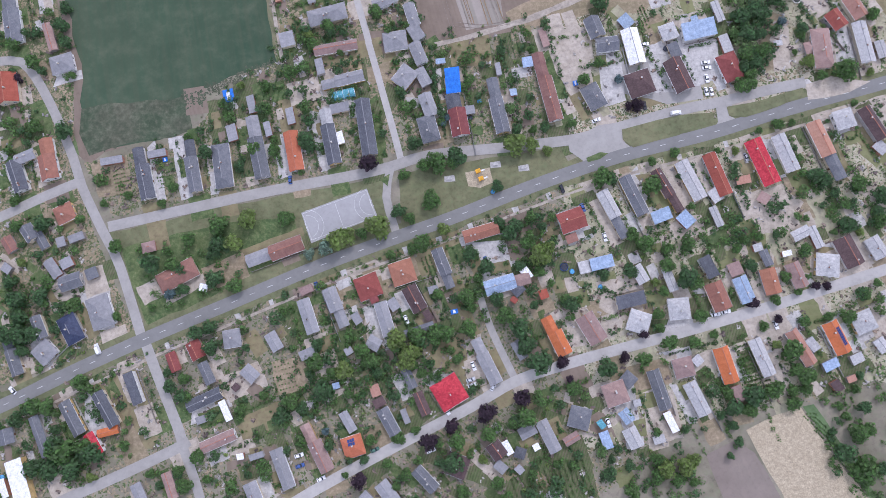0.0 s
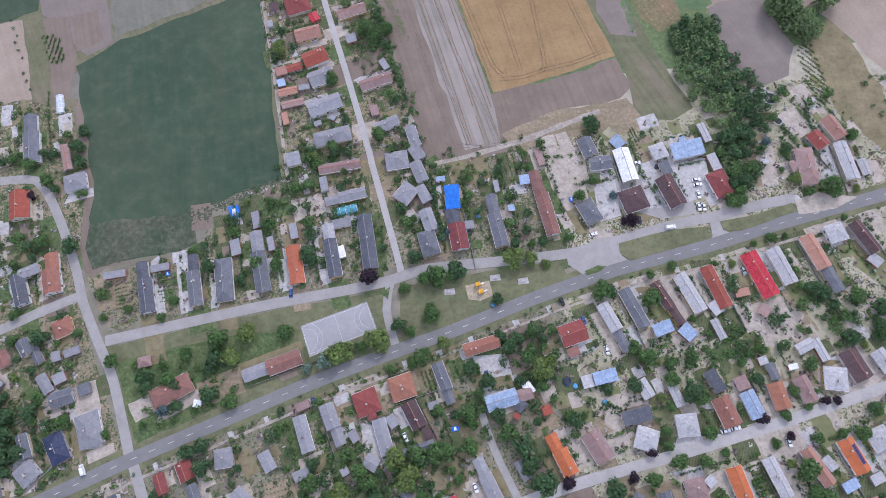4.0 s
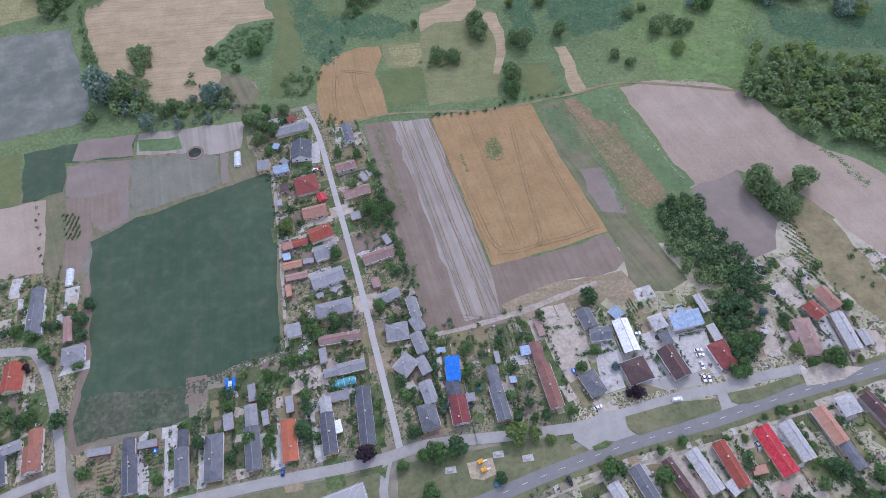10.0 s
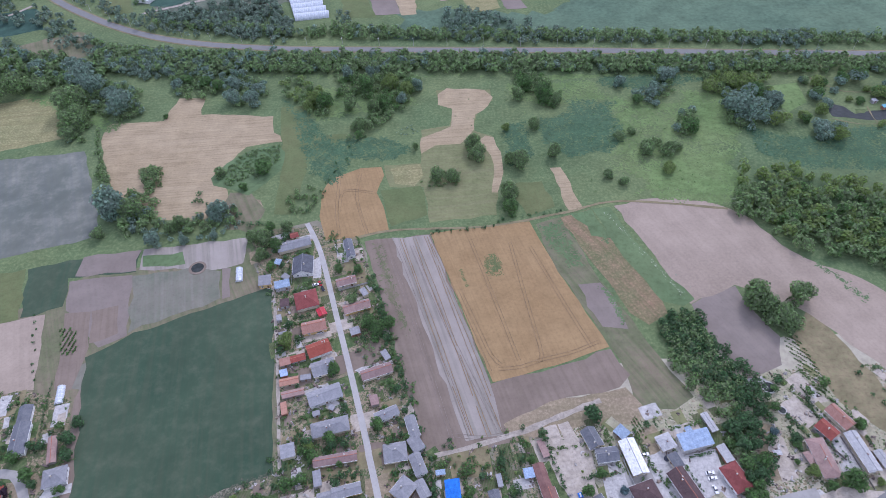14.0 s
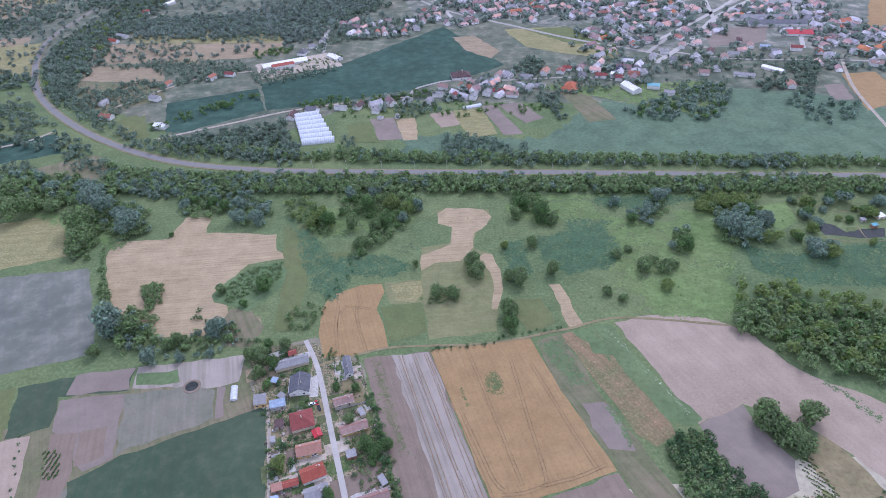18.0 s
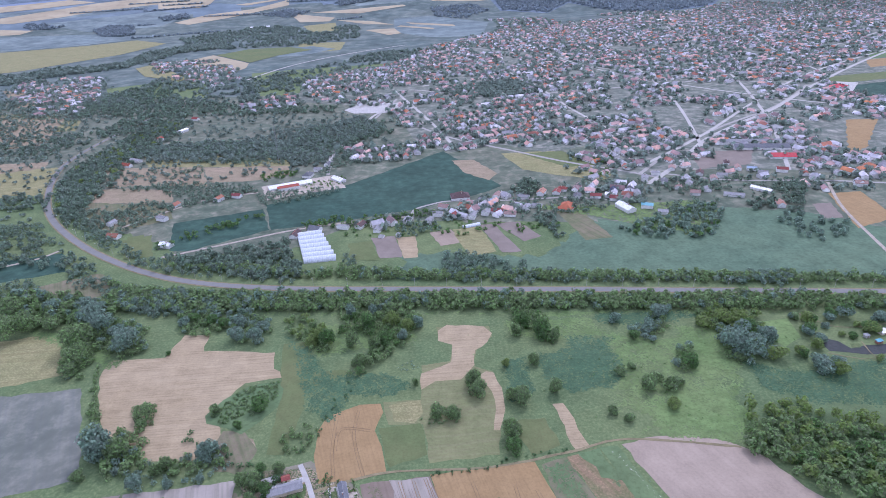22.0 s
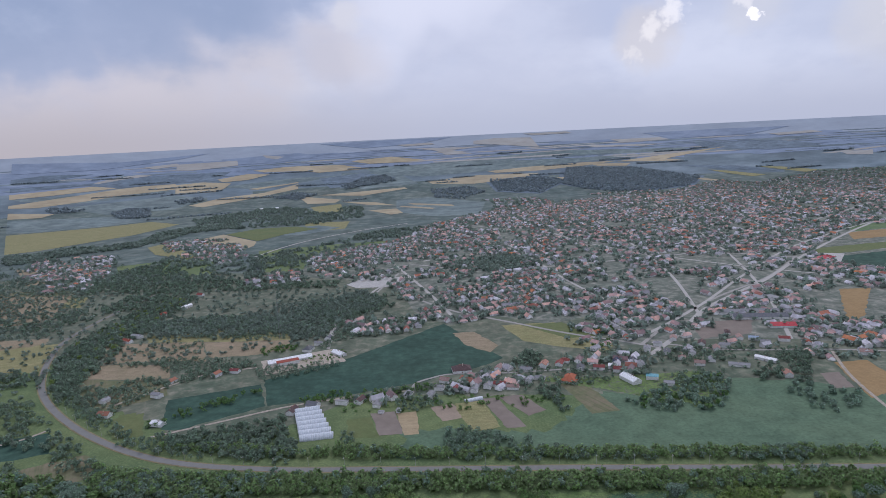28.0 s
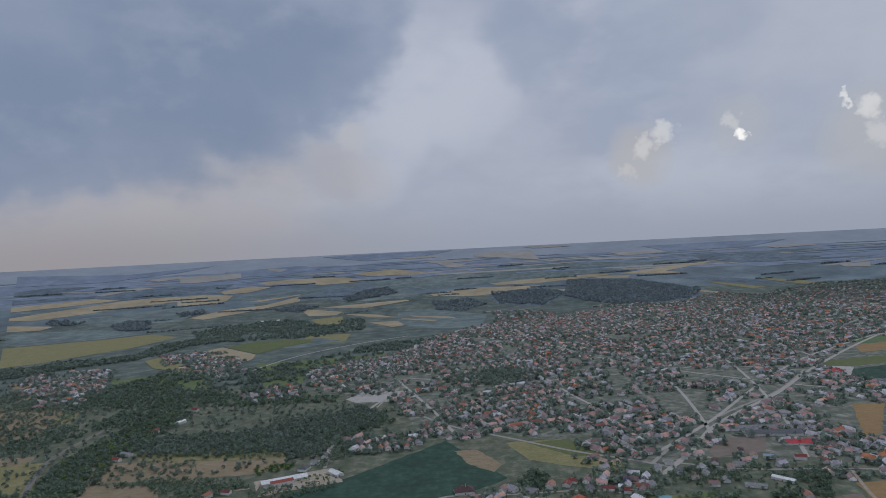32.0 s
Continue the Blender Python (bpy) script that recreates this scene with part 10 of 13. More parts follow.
wood("wood", fill([(452.9, 773.2), (487, 768.7), (432.9, 664.9), (405.4, 668.1)], 9, 3.4, 5.2, 43, 0.2), "leaf_wood", "trees behind the town", 110, 0.9, 1.5)
wood("wood", fill([(226, 897.3), (270, 909), (257.8, 832.3), (215.5, 815.8)], 9, 3, 4.6, 44, 0.5), "leaf_green", "garden trees at the town edge", 80, 0.9, 1.5)
wood("wood", fill([(-112, 695.9), (21.2, 696.9), (150.4, 673.7), (121, 653.6), (19.4, 654.3), (-102.6, 668)], 9, 2, 3.6, 45, 0.5), "leaf_green", "garden trees behind the valley houses", 80, 0.8, 1.4)
wood("wood", fill([(-115.1, 724.9), (-5, 729.3), (170.7, 779.5), (240.3, 766.5), (221.8, 723.2), (162, 734.3), (22.5, 726), (-104.5, 687)], 9, 1.8, 3.4, 46, 0.5), "leaf_wood", "garden trees between the valley houses", 80, 0.8, 1.4)
wood("wood", fill([(208.1, 816.8), (367.7, 817.2), (474.6, 802.5), (428.4, 708.5), (334.5, 729.4), (195.4, 728.3)], 11, 1.8, 3.6, 47, 0.5), "leaf_wood", "garden trees at the town edge", 70, 0.9, 1.4)
wood("wood", fill([(-163.5, 685.7), (-151.7, 717.2), (-32.6, 725.6), (-22.2, 707.1), (-137.9, 690.8)], 7, 2, 3.4, 48, 0.5), "leaf_green", "hedge trees along the crop", 80, 0.8, 1.4)
wood("wood", fill([(189.7, 302.6), (204.5, 324.2), (233.1, 328), (296, 306.2), (362.6, 272.5), (324.9, 211.3), (266, 244.2), (246.8, 253.3), (217.8, 268.1), (207.1, 288.1)], 6.5, 3.4, 5.2, 49, 0), "leaf_wood", "dense plantation wood", 150, 0.7, 1.9)
wood("wood", fill([(189.7, 302.6), (204.5, 324.2), (233.1, 328), (296, 306.2), (362.6, 272.5), (324.9, 211.3), (266, 244.2), (246.8, 253.3), (217.8, 268.1), (207.1, 288.1)], 12, 3.4, 5.0, 50, 0.35), "leaf_green", "lighter trees in the plantation", 150, 0.7, 2.0)
wood("wood", fill([(120.5, 211.1), (133.4, 220.5), (140.7, 217.2), (147.4, 186.5), (157, 166.5), (146, 158.7), (129.4, 162.2), (119.2, 185.1)], 4.6, 2.8, 4.0, 51, 0), "leaf_wood", "dense dark walnut orchard", 230, 0.5, 1.6)
wood("wood", fill([(130.9, 162.2), (146.6, 160.4), (149.2, 130.5), (143.5, 122.1), (138.7, 128.1)], 5, 2.4, 3.8, 52, 0.15), "leaf_wood", "overgrown dark orchard strip", 200, 0.5, 1.5)
wood("hedge", along([(-48.9, 260.2), (-35.2, 208), (-20.7, 160.6), (-17, 138.4)], 2.4, 2.6, 1.3, 2.8, 51, 0, 0.0), "leaf_dark", "overgrown hedge behind the lane gardens", 100, 0.6, 1.5)
wood("hedge", along([(-45.1, 255.3), (-31.9, 207.8), (-19.8, 163.9)], 6, 2.6, 1.3, 2.4, 52, 0, 0.0), "leaf_green", "green shrubs in the overgrown hedge", 100, 0.6, 1.5)
wood("wood", fill([(-61.3, 234.1), (-44.4, 237.4), (-30.2, 203.8), (-34.8, 192.7), (-51.5, 208.9)], 4.5, 1.2, 2.6, 53, 0.3), "leaf_wood", "overgrown orchard beside the lane", 120, 0.5, 1.4)
wood("hedge", along([(-279.7, 429.4), (-257.1, 380.5), (-230.2, 329.6), (-213.5, 301.9)], 3.2, 1.5, 1.6, 2.8, 53, 0, 0.0), "leaf_wood", "dark hedge beside the hay field", 100, 0.6, 1.5)
wood("hedge", along([(-10.9, 296.5), (26.8, 298.7), (44.6, 307.2), (81.6, 311.8)], 3.2, 1.2, 0.8, 1.7, 54, 0, 0.0), "leaf_dark", "low scrub along the field track", 100, 0.6, 1.5)
wood("hedge", along([(-180, 342.9), (-138.5, 314.3), (-118.5, 310.2)], 4.2, 5, 1.6, 3.2, 55, 0, 0.0), "leaf_dark", "scrub above the gardens", 100, 0.6, 1.5)
wood("wood", fill([(-217.9, 319.7), (-178.7, 319.8), (-140, 322.7), (-133.2, 305.8), (-173.5, 297.9), (-209.6, 304.4)], 6, 1.6, 3.4, 54, 0.25), "leaf_silver", "silvery scrub row below the hay field", 120, 0.6, 1.5)
wood("wood", fill([(-169.5, 366), (-150.7, 394.4), (-125.4, 401.1), (-123.2, 383.9), (-135.4, 363.5), (-158, 353.8)], 2.8, 0.9, 1.9, 55, 0.0), "leaf_wood", "low dark scrub in the hay field", 100, 0.7, 0.7)
wood("wood", fill([(-18.2, 346.4), (-1.6, 362), (15.5, 356.3), (7.9, 341.4), (-10.2, 341.5)], 3.6, 0.9, 1.8, 56, 0), "leaf_wood", "low elder scrub in the meadow", 130, 0.6, 1.1)
wood("wood", fill([(-37.7, 407.6), (-20.1, 420.9), (-15.7, 409.4), (-28.9, 401.9)], 4, 0.8, 1.6, 57, 0.1), "leaf_silver", "grey scrub patch", 60, 0.5, 1)
wood("hedge", along([(-96.4, 319.7), (-85.3, 348.2), (-69.6, 389), (-54.3, 435.1)], 4, 4, 0.9, 2, 56, 0, 0.3), "leaf_dark", "scrub along the ditch", 100, 0.6, 1.5)
wood("wood", fill([(132.7, 476.5), (248.3, 438.7), (364.3, 395.9), (318.8, 324.8), (204.4, 333.3), (100, 329)], 9, 0.6, 1.4, 58, 0.55), "leaf_green", "tussocks and low shrubs in the marsh meadow", 26, 0.5, 0.8)
wood("wood", fill([(-89.9, 487), (112, 473.6), (100, 329), (48.1, 357.5), (-37.1, 429.4)], 11, 0.6, 1.3, 59, 0.6), "leaf_wood", "tussocks and low shrubs in the meadow", 26, 0.5, 0.8)
wood("wood", fill([(114.5, 313.4), (119.6, 310.3), (148.8, 233.6), (139, 228.6)], 4.5, 0.35, 0.7, 60, 0.4), "leaf_silver", "white-flowering weeds in the green strip", 16, 0.35, 0.8)
wood("wood", fill([(-239.7, 509.7), (-209, 513.6), (-157.3, 502.3), (-146.3, 469.7), (-167.8, 453.9), (-184, 467), (-225.7, 473.6)], 6.5, 2.8, 4.6, 61, 0.2), "leaf_wood", "groves of broadleaf trees in the valley meadow", 230, 0.52, 1.6)
wood("wood", fill([(-239.7, 509.7), (-209, 513.6), (-157.3, 502.3), (-146.3, 469.7), (-167.8, 453.9), (-184, 467), (-225.7, 473.6)], 8.5, 3.0, 4.8, 62, 0.35), "leaf_silver", "lighter trees in the meadow groves", 230, 0.52, 1.7)
wood("wood", fill([(-138, 490.9), (-117.6, 492.3), (-90.2, 459), (-91, 436.2), (-107.1, 437.6), (-115.9, 455.3), (-130.1, 462.4)], 6.5, 2.8, 4.6, 63, 0.45), "leaf_wood", "groves of broadleaf trees in the valley meadow", 230, 0.52, 1.6)
wood("wood", fill([(-138, 490.9), (-117.6, 492.3), (-90.2, 459), (-91, 436.2), (-107.1, 437.6), (-115.9, 455.3), (-130.1, 462.4)], 8.5, 3.0, 4.8, 64, 0.2), "leaf_light", "lighter trees in the meadow groves", 230, 0.52, 1.7)
wood("wood", fill([(-90.2, 493), (-31.8, 497.6), (-18, 483.4), (-21.2, 459), (-30.7, 436.8), (-54.7, 411.9), (-63.3, 402.4), (-72.4, 403.2), (-70.5, 418.4), (-55.9, 433.3), (-50.4, 449.8), (-84.1, 464.4)], 6.5, 2.8, 4.6, 65, 0.15), "leaf_wood", "groves of broadleaf trees in the valley meadow", 230, 0.52, 1.6)
wood("wood", fill([(-90.2, 493), (-31.8, 497.6), (-18, 483.4), (-21.2, 459), (-30.7, 436.8), (-54.7, 411.9), (-63.3, 402.4), (-72.4, 403.2), (-70.5, 418.4), (-55.9, 433.3), (-50.4, 449.8), (-84.1, 464.4)], 8.5, 3.0, 4.8, 66, 0.5), "leaf_green", "lighter trees in the meadow groves", 230, 0.52, 1.7)
wood("wood", fill([(-347.7, 519.4), (-301.6, 515.3), (-259.9, 485.8), (-244.4, 448.9), (-264.7, 442.2), (-287.9, 452.5), (-285.5, 414.8), (-301.4, 416), (-326.7, 467.2)], 6.5, 2.8, 4.6, 67, 0), "leaf_wood", "groves of broadleaf trees in the valley meadow", 230, 0.52, 1.6)
wood("wood", fill([(-347.7, 519.4), (-301.6, 515.3), (-259.9, 485.8), (-244.4, 448.9), (-264.7, 442.2), (-287.9, 452.5), (-285.5, 414.8), (-301.4, 416), (-326.7, 467.2)], 8.5, 3.0, 4.8, 68, 0.4), "leaf_silver", "lighter trees in the meadow groves", 230, 0.52, 1.7)
wood("wood", fill([(-323.4, 563.7), (-233.3, 551.4), (-218, 507.8), (-262.8, 505.2), (-300.4, 521.9)], 6.5, 2.8, 4.6, 69, 0.1), "leaf_wood", "groves of broadleaf trees in the valley meadow", 230, 0.52, 1.6)
wood("wood", fill([(-323.4, 563.7), (-233.3, 551.4), (-218, 507.8), (-262.8, 505.2), (-300.4, 521.9)], 8.5, 3.0, 4.8, 70, 0.3), "leaf_silver", "lighter trees in the meadow groves", 230, 0.52, 1.7)
wood("wood", fill([(221.5, 468.3), (258.8, 474.5), (278.9, 450.8), (269.3, 428.3), (240, 442.4), (229.6, 431.7)], 6.5, 2.8, 4.6, 71, 0.6), "leaf_wood", "groves of broadleaf trees in the valley meadow", 230, 0.52, 1.6)
wood("wood", fill([(221.5, 468.3), (258.8, 474.5), (278.9, 450.8), (269.3, 428.3), (240, 442.4), (229.6, 431.7)], 8.5, 3.0, 4.8, 72, 0.1), "leaf_light", "lighter trees in the meadow groves", 230, 0.52, 1.7)
wood("wood", fill([(233.7, 442.9), (260.9, 446.4), (275.3, 427.8), (269, 406.5), (254.5, 387.1), (221.1, 392.3), (224.1, 421)], 6.5, 2.8, 4.6, 73, 0.5), "leaf_wood", "groves of broadleaf trees in the valley meadow", 230, 0.52, 1.6)
wood("wood", fill([(233.7, 442.9), (260.9, 446.4), (275.3, 427.8), (269, 406.5), (254.5, 387.1), (221.1, 392.3), (224.1, 421)], 8.5, 3.0, 4.8, 74, 0.05), "leaf_silver", "lighter trees in the meadow groves", 230, 0.52, 1.7)
wood("wood", fill([(67, 485.4), (85.5, 483.8), (100.9, 454.5), (99.7, 428.7), (84.1, 430), (80.7, 450.2), (65.3, 457.5)], 6.5, 2.8, 4.6, 75, 0.4), "leaf_wood", "groves of broadleaf trees in the valley meadow", 230, 0.52, 1.6)
wood("wood", fill([(67, 485.4), (85.5, 483.8), (100.9, 454.5), (99.7, 428.7), (84.1, 430), (80.7, 450.2), (65.3, 457.5)], 8.5, 3.0, 4.8, 76, 0.4), "leaf_green", "lighter trees in the meadow groves", 230, 0.52, 1.7)
wood("wood", fill([(156.9, 443.7), (182.4, 465.6), (205.6, 476.1), (193.1, 446.5), (178.7, 430.4), (156.4, 429.5)], 6.5, 2.8, 4.6, 77, 0.5), "leaf_wood", "groves of broadleaf trees in the valley meadow", 230, 0.52, 1.6)
wood("wood", fill([(156.9, 443.7), (182.4, 465.6), (205.6, 476.1), (193.1, 446.5), (178.7, 430.4), (156.4, 429.5)], 8.5, 3.0, 4.8, 78, 0.2), "leaf_silver", "lighter trees in the meadow groves", 230, 0.52, 1.7)
wood("wood", fill([(183, 413.6), (199.7, 417.6), (197.1, 391.7), (188.2, 382.6), (179.7, 393.1)], 6.5, 2.8, 4.6, 79, 0.1), "leaf_wood", "groves of broadleaf trees in the valley meadow", 230, 0.52, 1.6)
wood("wood", fill([(183, 413.6), (199.7, 417.6), (197.1, 391.7), (188.2, 382.6), (179.7, 393.1)], 8.5, 3.0, 4.8, 80, 0.6), "leaf_silver", "lighter trees in the meadow groves", 230, 0.52, 1.7)
wood("wood", fill([(152.3, 385.4), (180.9, 378.3), (175.8, 362.4), (148.1, 364.6)], 6.5, 2.8, 4.6, 81, 0.1), "leaf_wood", "groves of broadleaf trees in the valley meadow", 230, 0.52, 1.6)
wood("wood", fill([(152.3, 385.4), (180.9, 378.3), (175.8, 362.4), (148.1, 364.6)], 8.5, 3.0, 4.8, 82, 0.7), "leaf_green", "lighter trees in the meadow groves", 230, 0.52, 1.7)
wood("wood", fill([(294.3, 538), (341.6, 529.4), (329.5, 503.6), (283.5, 510.9)], 6.5, 2.8, 4.6, 83, 0.8), "leaf_wood", "groves of broadleaf trees in the valley meadow", 230, 0.52, 1.6)
wood("wood", fill([(294.3, 538), (341.6, 529.4), (329.5, 503.6), (283.5, 510.9)], 8.5, 3.0, 4.8, 84, 0.1), "leaf_silver", "lighter trees in the meadow groves", 230, 0.52, 1.7)
wood("wood", fill([(226.9, 544.7), (261.2, 537.4), (256.8, 525.1), (222.3, 529.9)], 6.5, 2.8, 4.6, 85, 0.8), "leaf_wood", "groves of broadleaf trees in the valley meadow", 230, 0.52, 1.6)
wood("wood", fill([(226.9, 544.7), (261.2, 537.4), (256.8, 525.1), (222.3, 529.9)], 8.5, 3.0, 4.8, 86, 0.2), "leaf_light", "lighter trees in the meadow groves", 230, 0.52, 1.7)
slab("pond", [(311.2, 420.3), (319.4, 415.7), (323.7, 405.1), (336.9, 408.3), (356.7, 408.8), (349.7, 396.7), (330.3, 396.2), (314.9, 401.1), (305, 403), (305, 411.5)], "water", 0.09, "still grey garden pond", "water", ragged=0.8)
slab("pond_island", [(326.3, 411.3), (335.1, 410.6), (331.2, 405.6), (324.5, 405.6)], "lawn", 0.13, "grassy islet in the pond", "ground", ragged=0.3)
slab("bright_plot", [(273.9, 448.3), (297.4, 452.3), (293.7, 423.4), (274.2, 411.4), (269.3, 428.3)], "meadow_lit", 0.06, "bright green mown plot", "ground", ragged=1)
ribbon("garden_path", [(309.4, 460.4), (322.8, 441), (338.2, 433.9), (372.8, 436.7)], .9, "grass_dry", .1, "pale path round the garden pond", "path", ragged=.3)
ribbon("garden_path", [(302.8, 401.1), (322, 391.8), (346.9, 391.8)], .9, "grass_dry", .1, "pale path round the garden pond", "path", ragged=.3)
ribbon("garden_path", [(337.1, 414.2), (334.6, 398.5), (336.2, 390.6)], .9, "grass_dry", .1, "pale path round the garden pond", "path", ragged=.3)
house(360.7, 423.3, 15, 7, 5, "W", "s")
house(344.4, 419.1, 15, 4, 3, "L", "s")
house(348.9, 410.5, 15, 5, 3, "T", "s")
wood("garden_trees", [(342.9, 448.8, 8.7), (329.0, 447.0, 5.6), (299.5, 425.7, 6.0), (286.3, 376.8, 9.0), (300.3, 451.4, 3.8), (373.3, 442.5, 6.1), (335.6, 420.1, 2.7), (319.7, 434.9, 3.7)], "leaf_silver", "silvery trees round the garden pond", 900, .4, 1.5)
wood("garden_trees", [(311.4, 447.4, 6.8), (352.4, 425.2, 7.8), (297.8, 409.4, 5.9), (294.6, 373.0, 6.9), (279.9, 400.3, 5.8), (326.5, 423.4, 3.0), (334.5, 387.7, 3.4), (347.0, 435.4, 3.7)], "leaf_light", "yellow-green trees round the garden pond", 900, .4, 1.5)


def ripple(x, y, scale, seed):
    """A cheap smooth noise from 0 to 1 over arrays of places."""
    g = np.random.default_rng(seed)
    out = np.zeros_like(x)
    for k in range(7):
        a, f, p = g.uniform(0, 6.28), g.uniform(.5, 1.7) / scale, g.uniform(0, 6.28)
        out += np.sin((x * np.cos(a) + y * np.sin(a)) * f * 6.28 + p + 1.3 * np.sin(y * f * 2.1 + p))
    return 1 / (1 + np.exp(-out * .9))


def patches(poly, mat, spacing, r0, r1, seed, label, z=.066, skip=.2, tight=True, dz=.0002, fine=None, fade=None):
    """Ground cover that thins out towards its edge: many small flat tufts, joined."""
    g = np.random.default_rng(seed)
    p = np.array(poly, dtype=float)
    lo, hi = p.min(0), p.max(0)
    mid = p.mean(0)
    size = fine or ((.3 + .001 * math.hypot(*mid)) if tight else .62)
    if tight and z < .27:
        z = .118 + .3 * max(0, z - .17)
    n = int(min(45000, (hi - lo).prod() / (size * size * .8)))
    q = g.uniform(lo, hi, (n, 2))
    x, y = q[:, 0], q[:, 1]
    hit, gap = np.zeros(n, bool), np.full(n, 1e9)
    for (x0, y0), (x1, y1) in zip(p, np.roll(p, -1, 0)):
        cross = ((y0 > y) != (y1 > y)) & (x < (x1 - x0) * (y - y0) / (y1 - y0 + 1e-9) + x0)
        hit ^= cross
        t = np.clip(((x - x0) * (x1 - x0) + (y - y0) * (y1 - y0)) / ((x1 - x0) ** 2 + (y1 - y0) ** 2), 0, 1)
        gap = np.minimum(gap, np.hypot(x - x0 - t * (x1 - x0), y - y0 - t * (y1 - y0)))
    fade = fade or min(6.0, .28 * (hi - lo).min())
    want = np.clip(gap / fade, 0, 1) if tight else np.ones(n)
    cover = want + .55 * (ripple(x, y, r1 * 3.2, seed) - .5) + .5 * (ripple(x, y, r0 * 2.4, seed + 1) - .5)
    ok = hit & (g.uniform(0, 1, n) < np.clip((cover - .2 - .55 * skip) * 1.1, 0, .8))
    q = q[ok]
    m = len(q)
    if not m:
        return
    s = size * g.uniform(.5, 1.25, m)
    a = g.uniform(0, 6.28, m)
    long = g.uniform(.8, 1.7, m)
    up = z + dz * (np.arange(m) % 97)
    c, d = np.cos(a), np.sin(a)
    corners = []
    for u, v in ((-1, -.2), (.1, -.8), (1, .15), (-.15, .85)):
        u, v = u * s * long, v * s
        corners.append(np.stack([q[:, 0] + u * c - v * d, q[:, 1] + u * d + v * c, up], 1))
    tagged(quads_object("growth_patches", np.stack(corners, 1), mat), label, "growth", kind="stuff")


def rut_pair(pts, label, mat="rut", w=.34, gap=1.9, z=.19):
    """The two wheel ruts of one pass, joined."""
    line = smooth_line(pts, 3.0)
    vs, fs = [], []
    rng = random.Random(len(line))
    for side in (-1, 1):
        for i, (x, y) in enumerate(line):
            a, b = line[max(0, i - 1)], line[min(len(line) - 1, i + 1)]
            l = math.hypot(b[0] - a[0], b[1] - a[1]) or 1
            nx, ny = -(b[1] - a[1]) / l, (b[0] - a[0]) / l
            c = side * gap / 2 + rng.uniform(-.07, .07)
            ww = w * rng.uniform(.35, .6)
            k = len(vs)
            vs += [(x + nx * (c - ww), y + ny * (c - ww), z), (x + nx * (c + ww), y + ny * (c + ww), z)]
            if i:
                fs.append((k - 2, k - 1, k + 1, k))
    tagged(mesh_part("wheel_ruts", vs, fs, mat), label, "tracks", kind="stuff")


def tramlines(poly, bearing, gap, mat, label, w=.38, pair=1.9, z=.1903, skip=0.0):
    """Pairs of wheel ruts across a field, joined."""
    a = radians(bearing)
    ux, uy = math.sin(a), math.cos(a)
    u = [x * ux + y * uy for x, y in poly]
    v = [x * uy - y * ux for x, y in poly]
    rng = random.Random(int(gap * 10) + len(poly))
    vs, fs = [], []
    q = min(v) + gap * .4
    while q < max(v):
        for s in (-pair / 2, pair / 2):
            p, last, bend = min(u), None, rng.uniform(0, 6)
            while p < max(u):
                c = q + s + .35 * math.sin(p * .05 + bend) + rng.uniform(-.08, .08)
                x, y = p * ux + c * uy, p * uy - c * ux
                if inside(x, y, poly) and rng.random() >= skip:
                    k = len(vs)
                    ww = w * rng.uniform(.3, .62)
                    vs += [far(x - uy * ww, y + ux * ww, z), far(x + uy * ww, y - ux * ww, z)]
                    if last is not None:
                        fs.append((last, last + 1, k + 1, k))
                    last = k
                else:
                    last = None
                p += 3.0
        q += gap * rng.uniform(.85, 1.15)
    if fs:
        tagged(mesh_part("wheel_ruts", vs, fs, mat), label, "tracks", kind="stuff")


patches([(74, 420.2), (108.2, 429.5), (141.8, 414.5), (144.7, 391.3), (126.4, 371.4), (91.6, 367.3), (77.1, 382.3)], "sedge", 5, 2, 6, 701, "dark reedy growth in the meadow", 0.2561, 0.1)
patches([(133.1, 478.4), (213.3, 475.9), (238.2, 462.2), (179.9, 449.1), (133.4, 457.7)], "sedge", 6, 2, 6, 702, "dark reedy growth in the meadow", 0.1753, 0.2)
patches([(-106.9, 396.7), (-72.6, 408.8), (-40.8, 406.2), (-18.3, 389.8), (-35.3, 373.7), (-78.3, 377)], "sedge", 5, 2, 5, 703, "dark reedy growth in the meadow", 0.1854, 0.2)
patches([(231.9, 399.2), (267.9, 381.4), (350.7, 397.1), (371.1, 373.1), (341.4, 329.2), (256.6, 341.7), (229.6, 363.4)], "sedge", 7, 2, 7, 704, "dark reedy growth in the meadow", 0.1955, 0.3)
patches([(45.7, 414.6), (69.4, 420.5), (70.7, 368.9), (48.1, 357.5)], "sedge", 5, 2, 5, 705, "dark reedy growth in the meadow", 0.2056, 0.2)
patches([(200.2, 451.8), (245.4, 443.3), (230.1, 384.4), (195.2, 372.9), (179.5, 403.5)], "meadow_lit", 6, 2, 7, 706, "yellow-green mown grass, brightened as if sunlit", 0.2157, 0.15)
patches([(141.7, 350.4), (210.6, 358.2), (217.3, 326.4), (194, 308.1), (139.9, 317.5)], "meadow_lit", 6, 2, 7, 707, "yellow-green mown grass, brightened as if sunlit", 0.2258, 0.1)
patches([(51.8, 474.3), (131.7, 471.8), (143.5, 439.2), (85.7, 435.6), (58.6, 446.5)], "meadow_lit", 7, 2, 6, 708, "yellow-green mown grass, brightened as if sunlit", 0.2359, 0.35)
patches([(-140, 482), (-18.4, 480.6), (-18.4, 444.5), (-102.1, 426.8)], "meadow_lit", 7, 2, 6, 709, "yellow-green mown grass, brightened as if sunlit", 0.2460, 0.45)
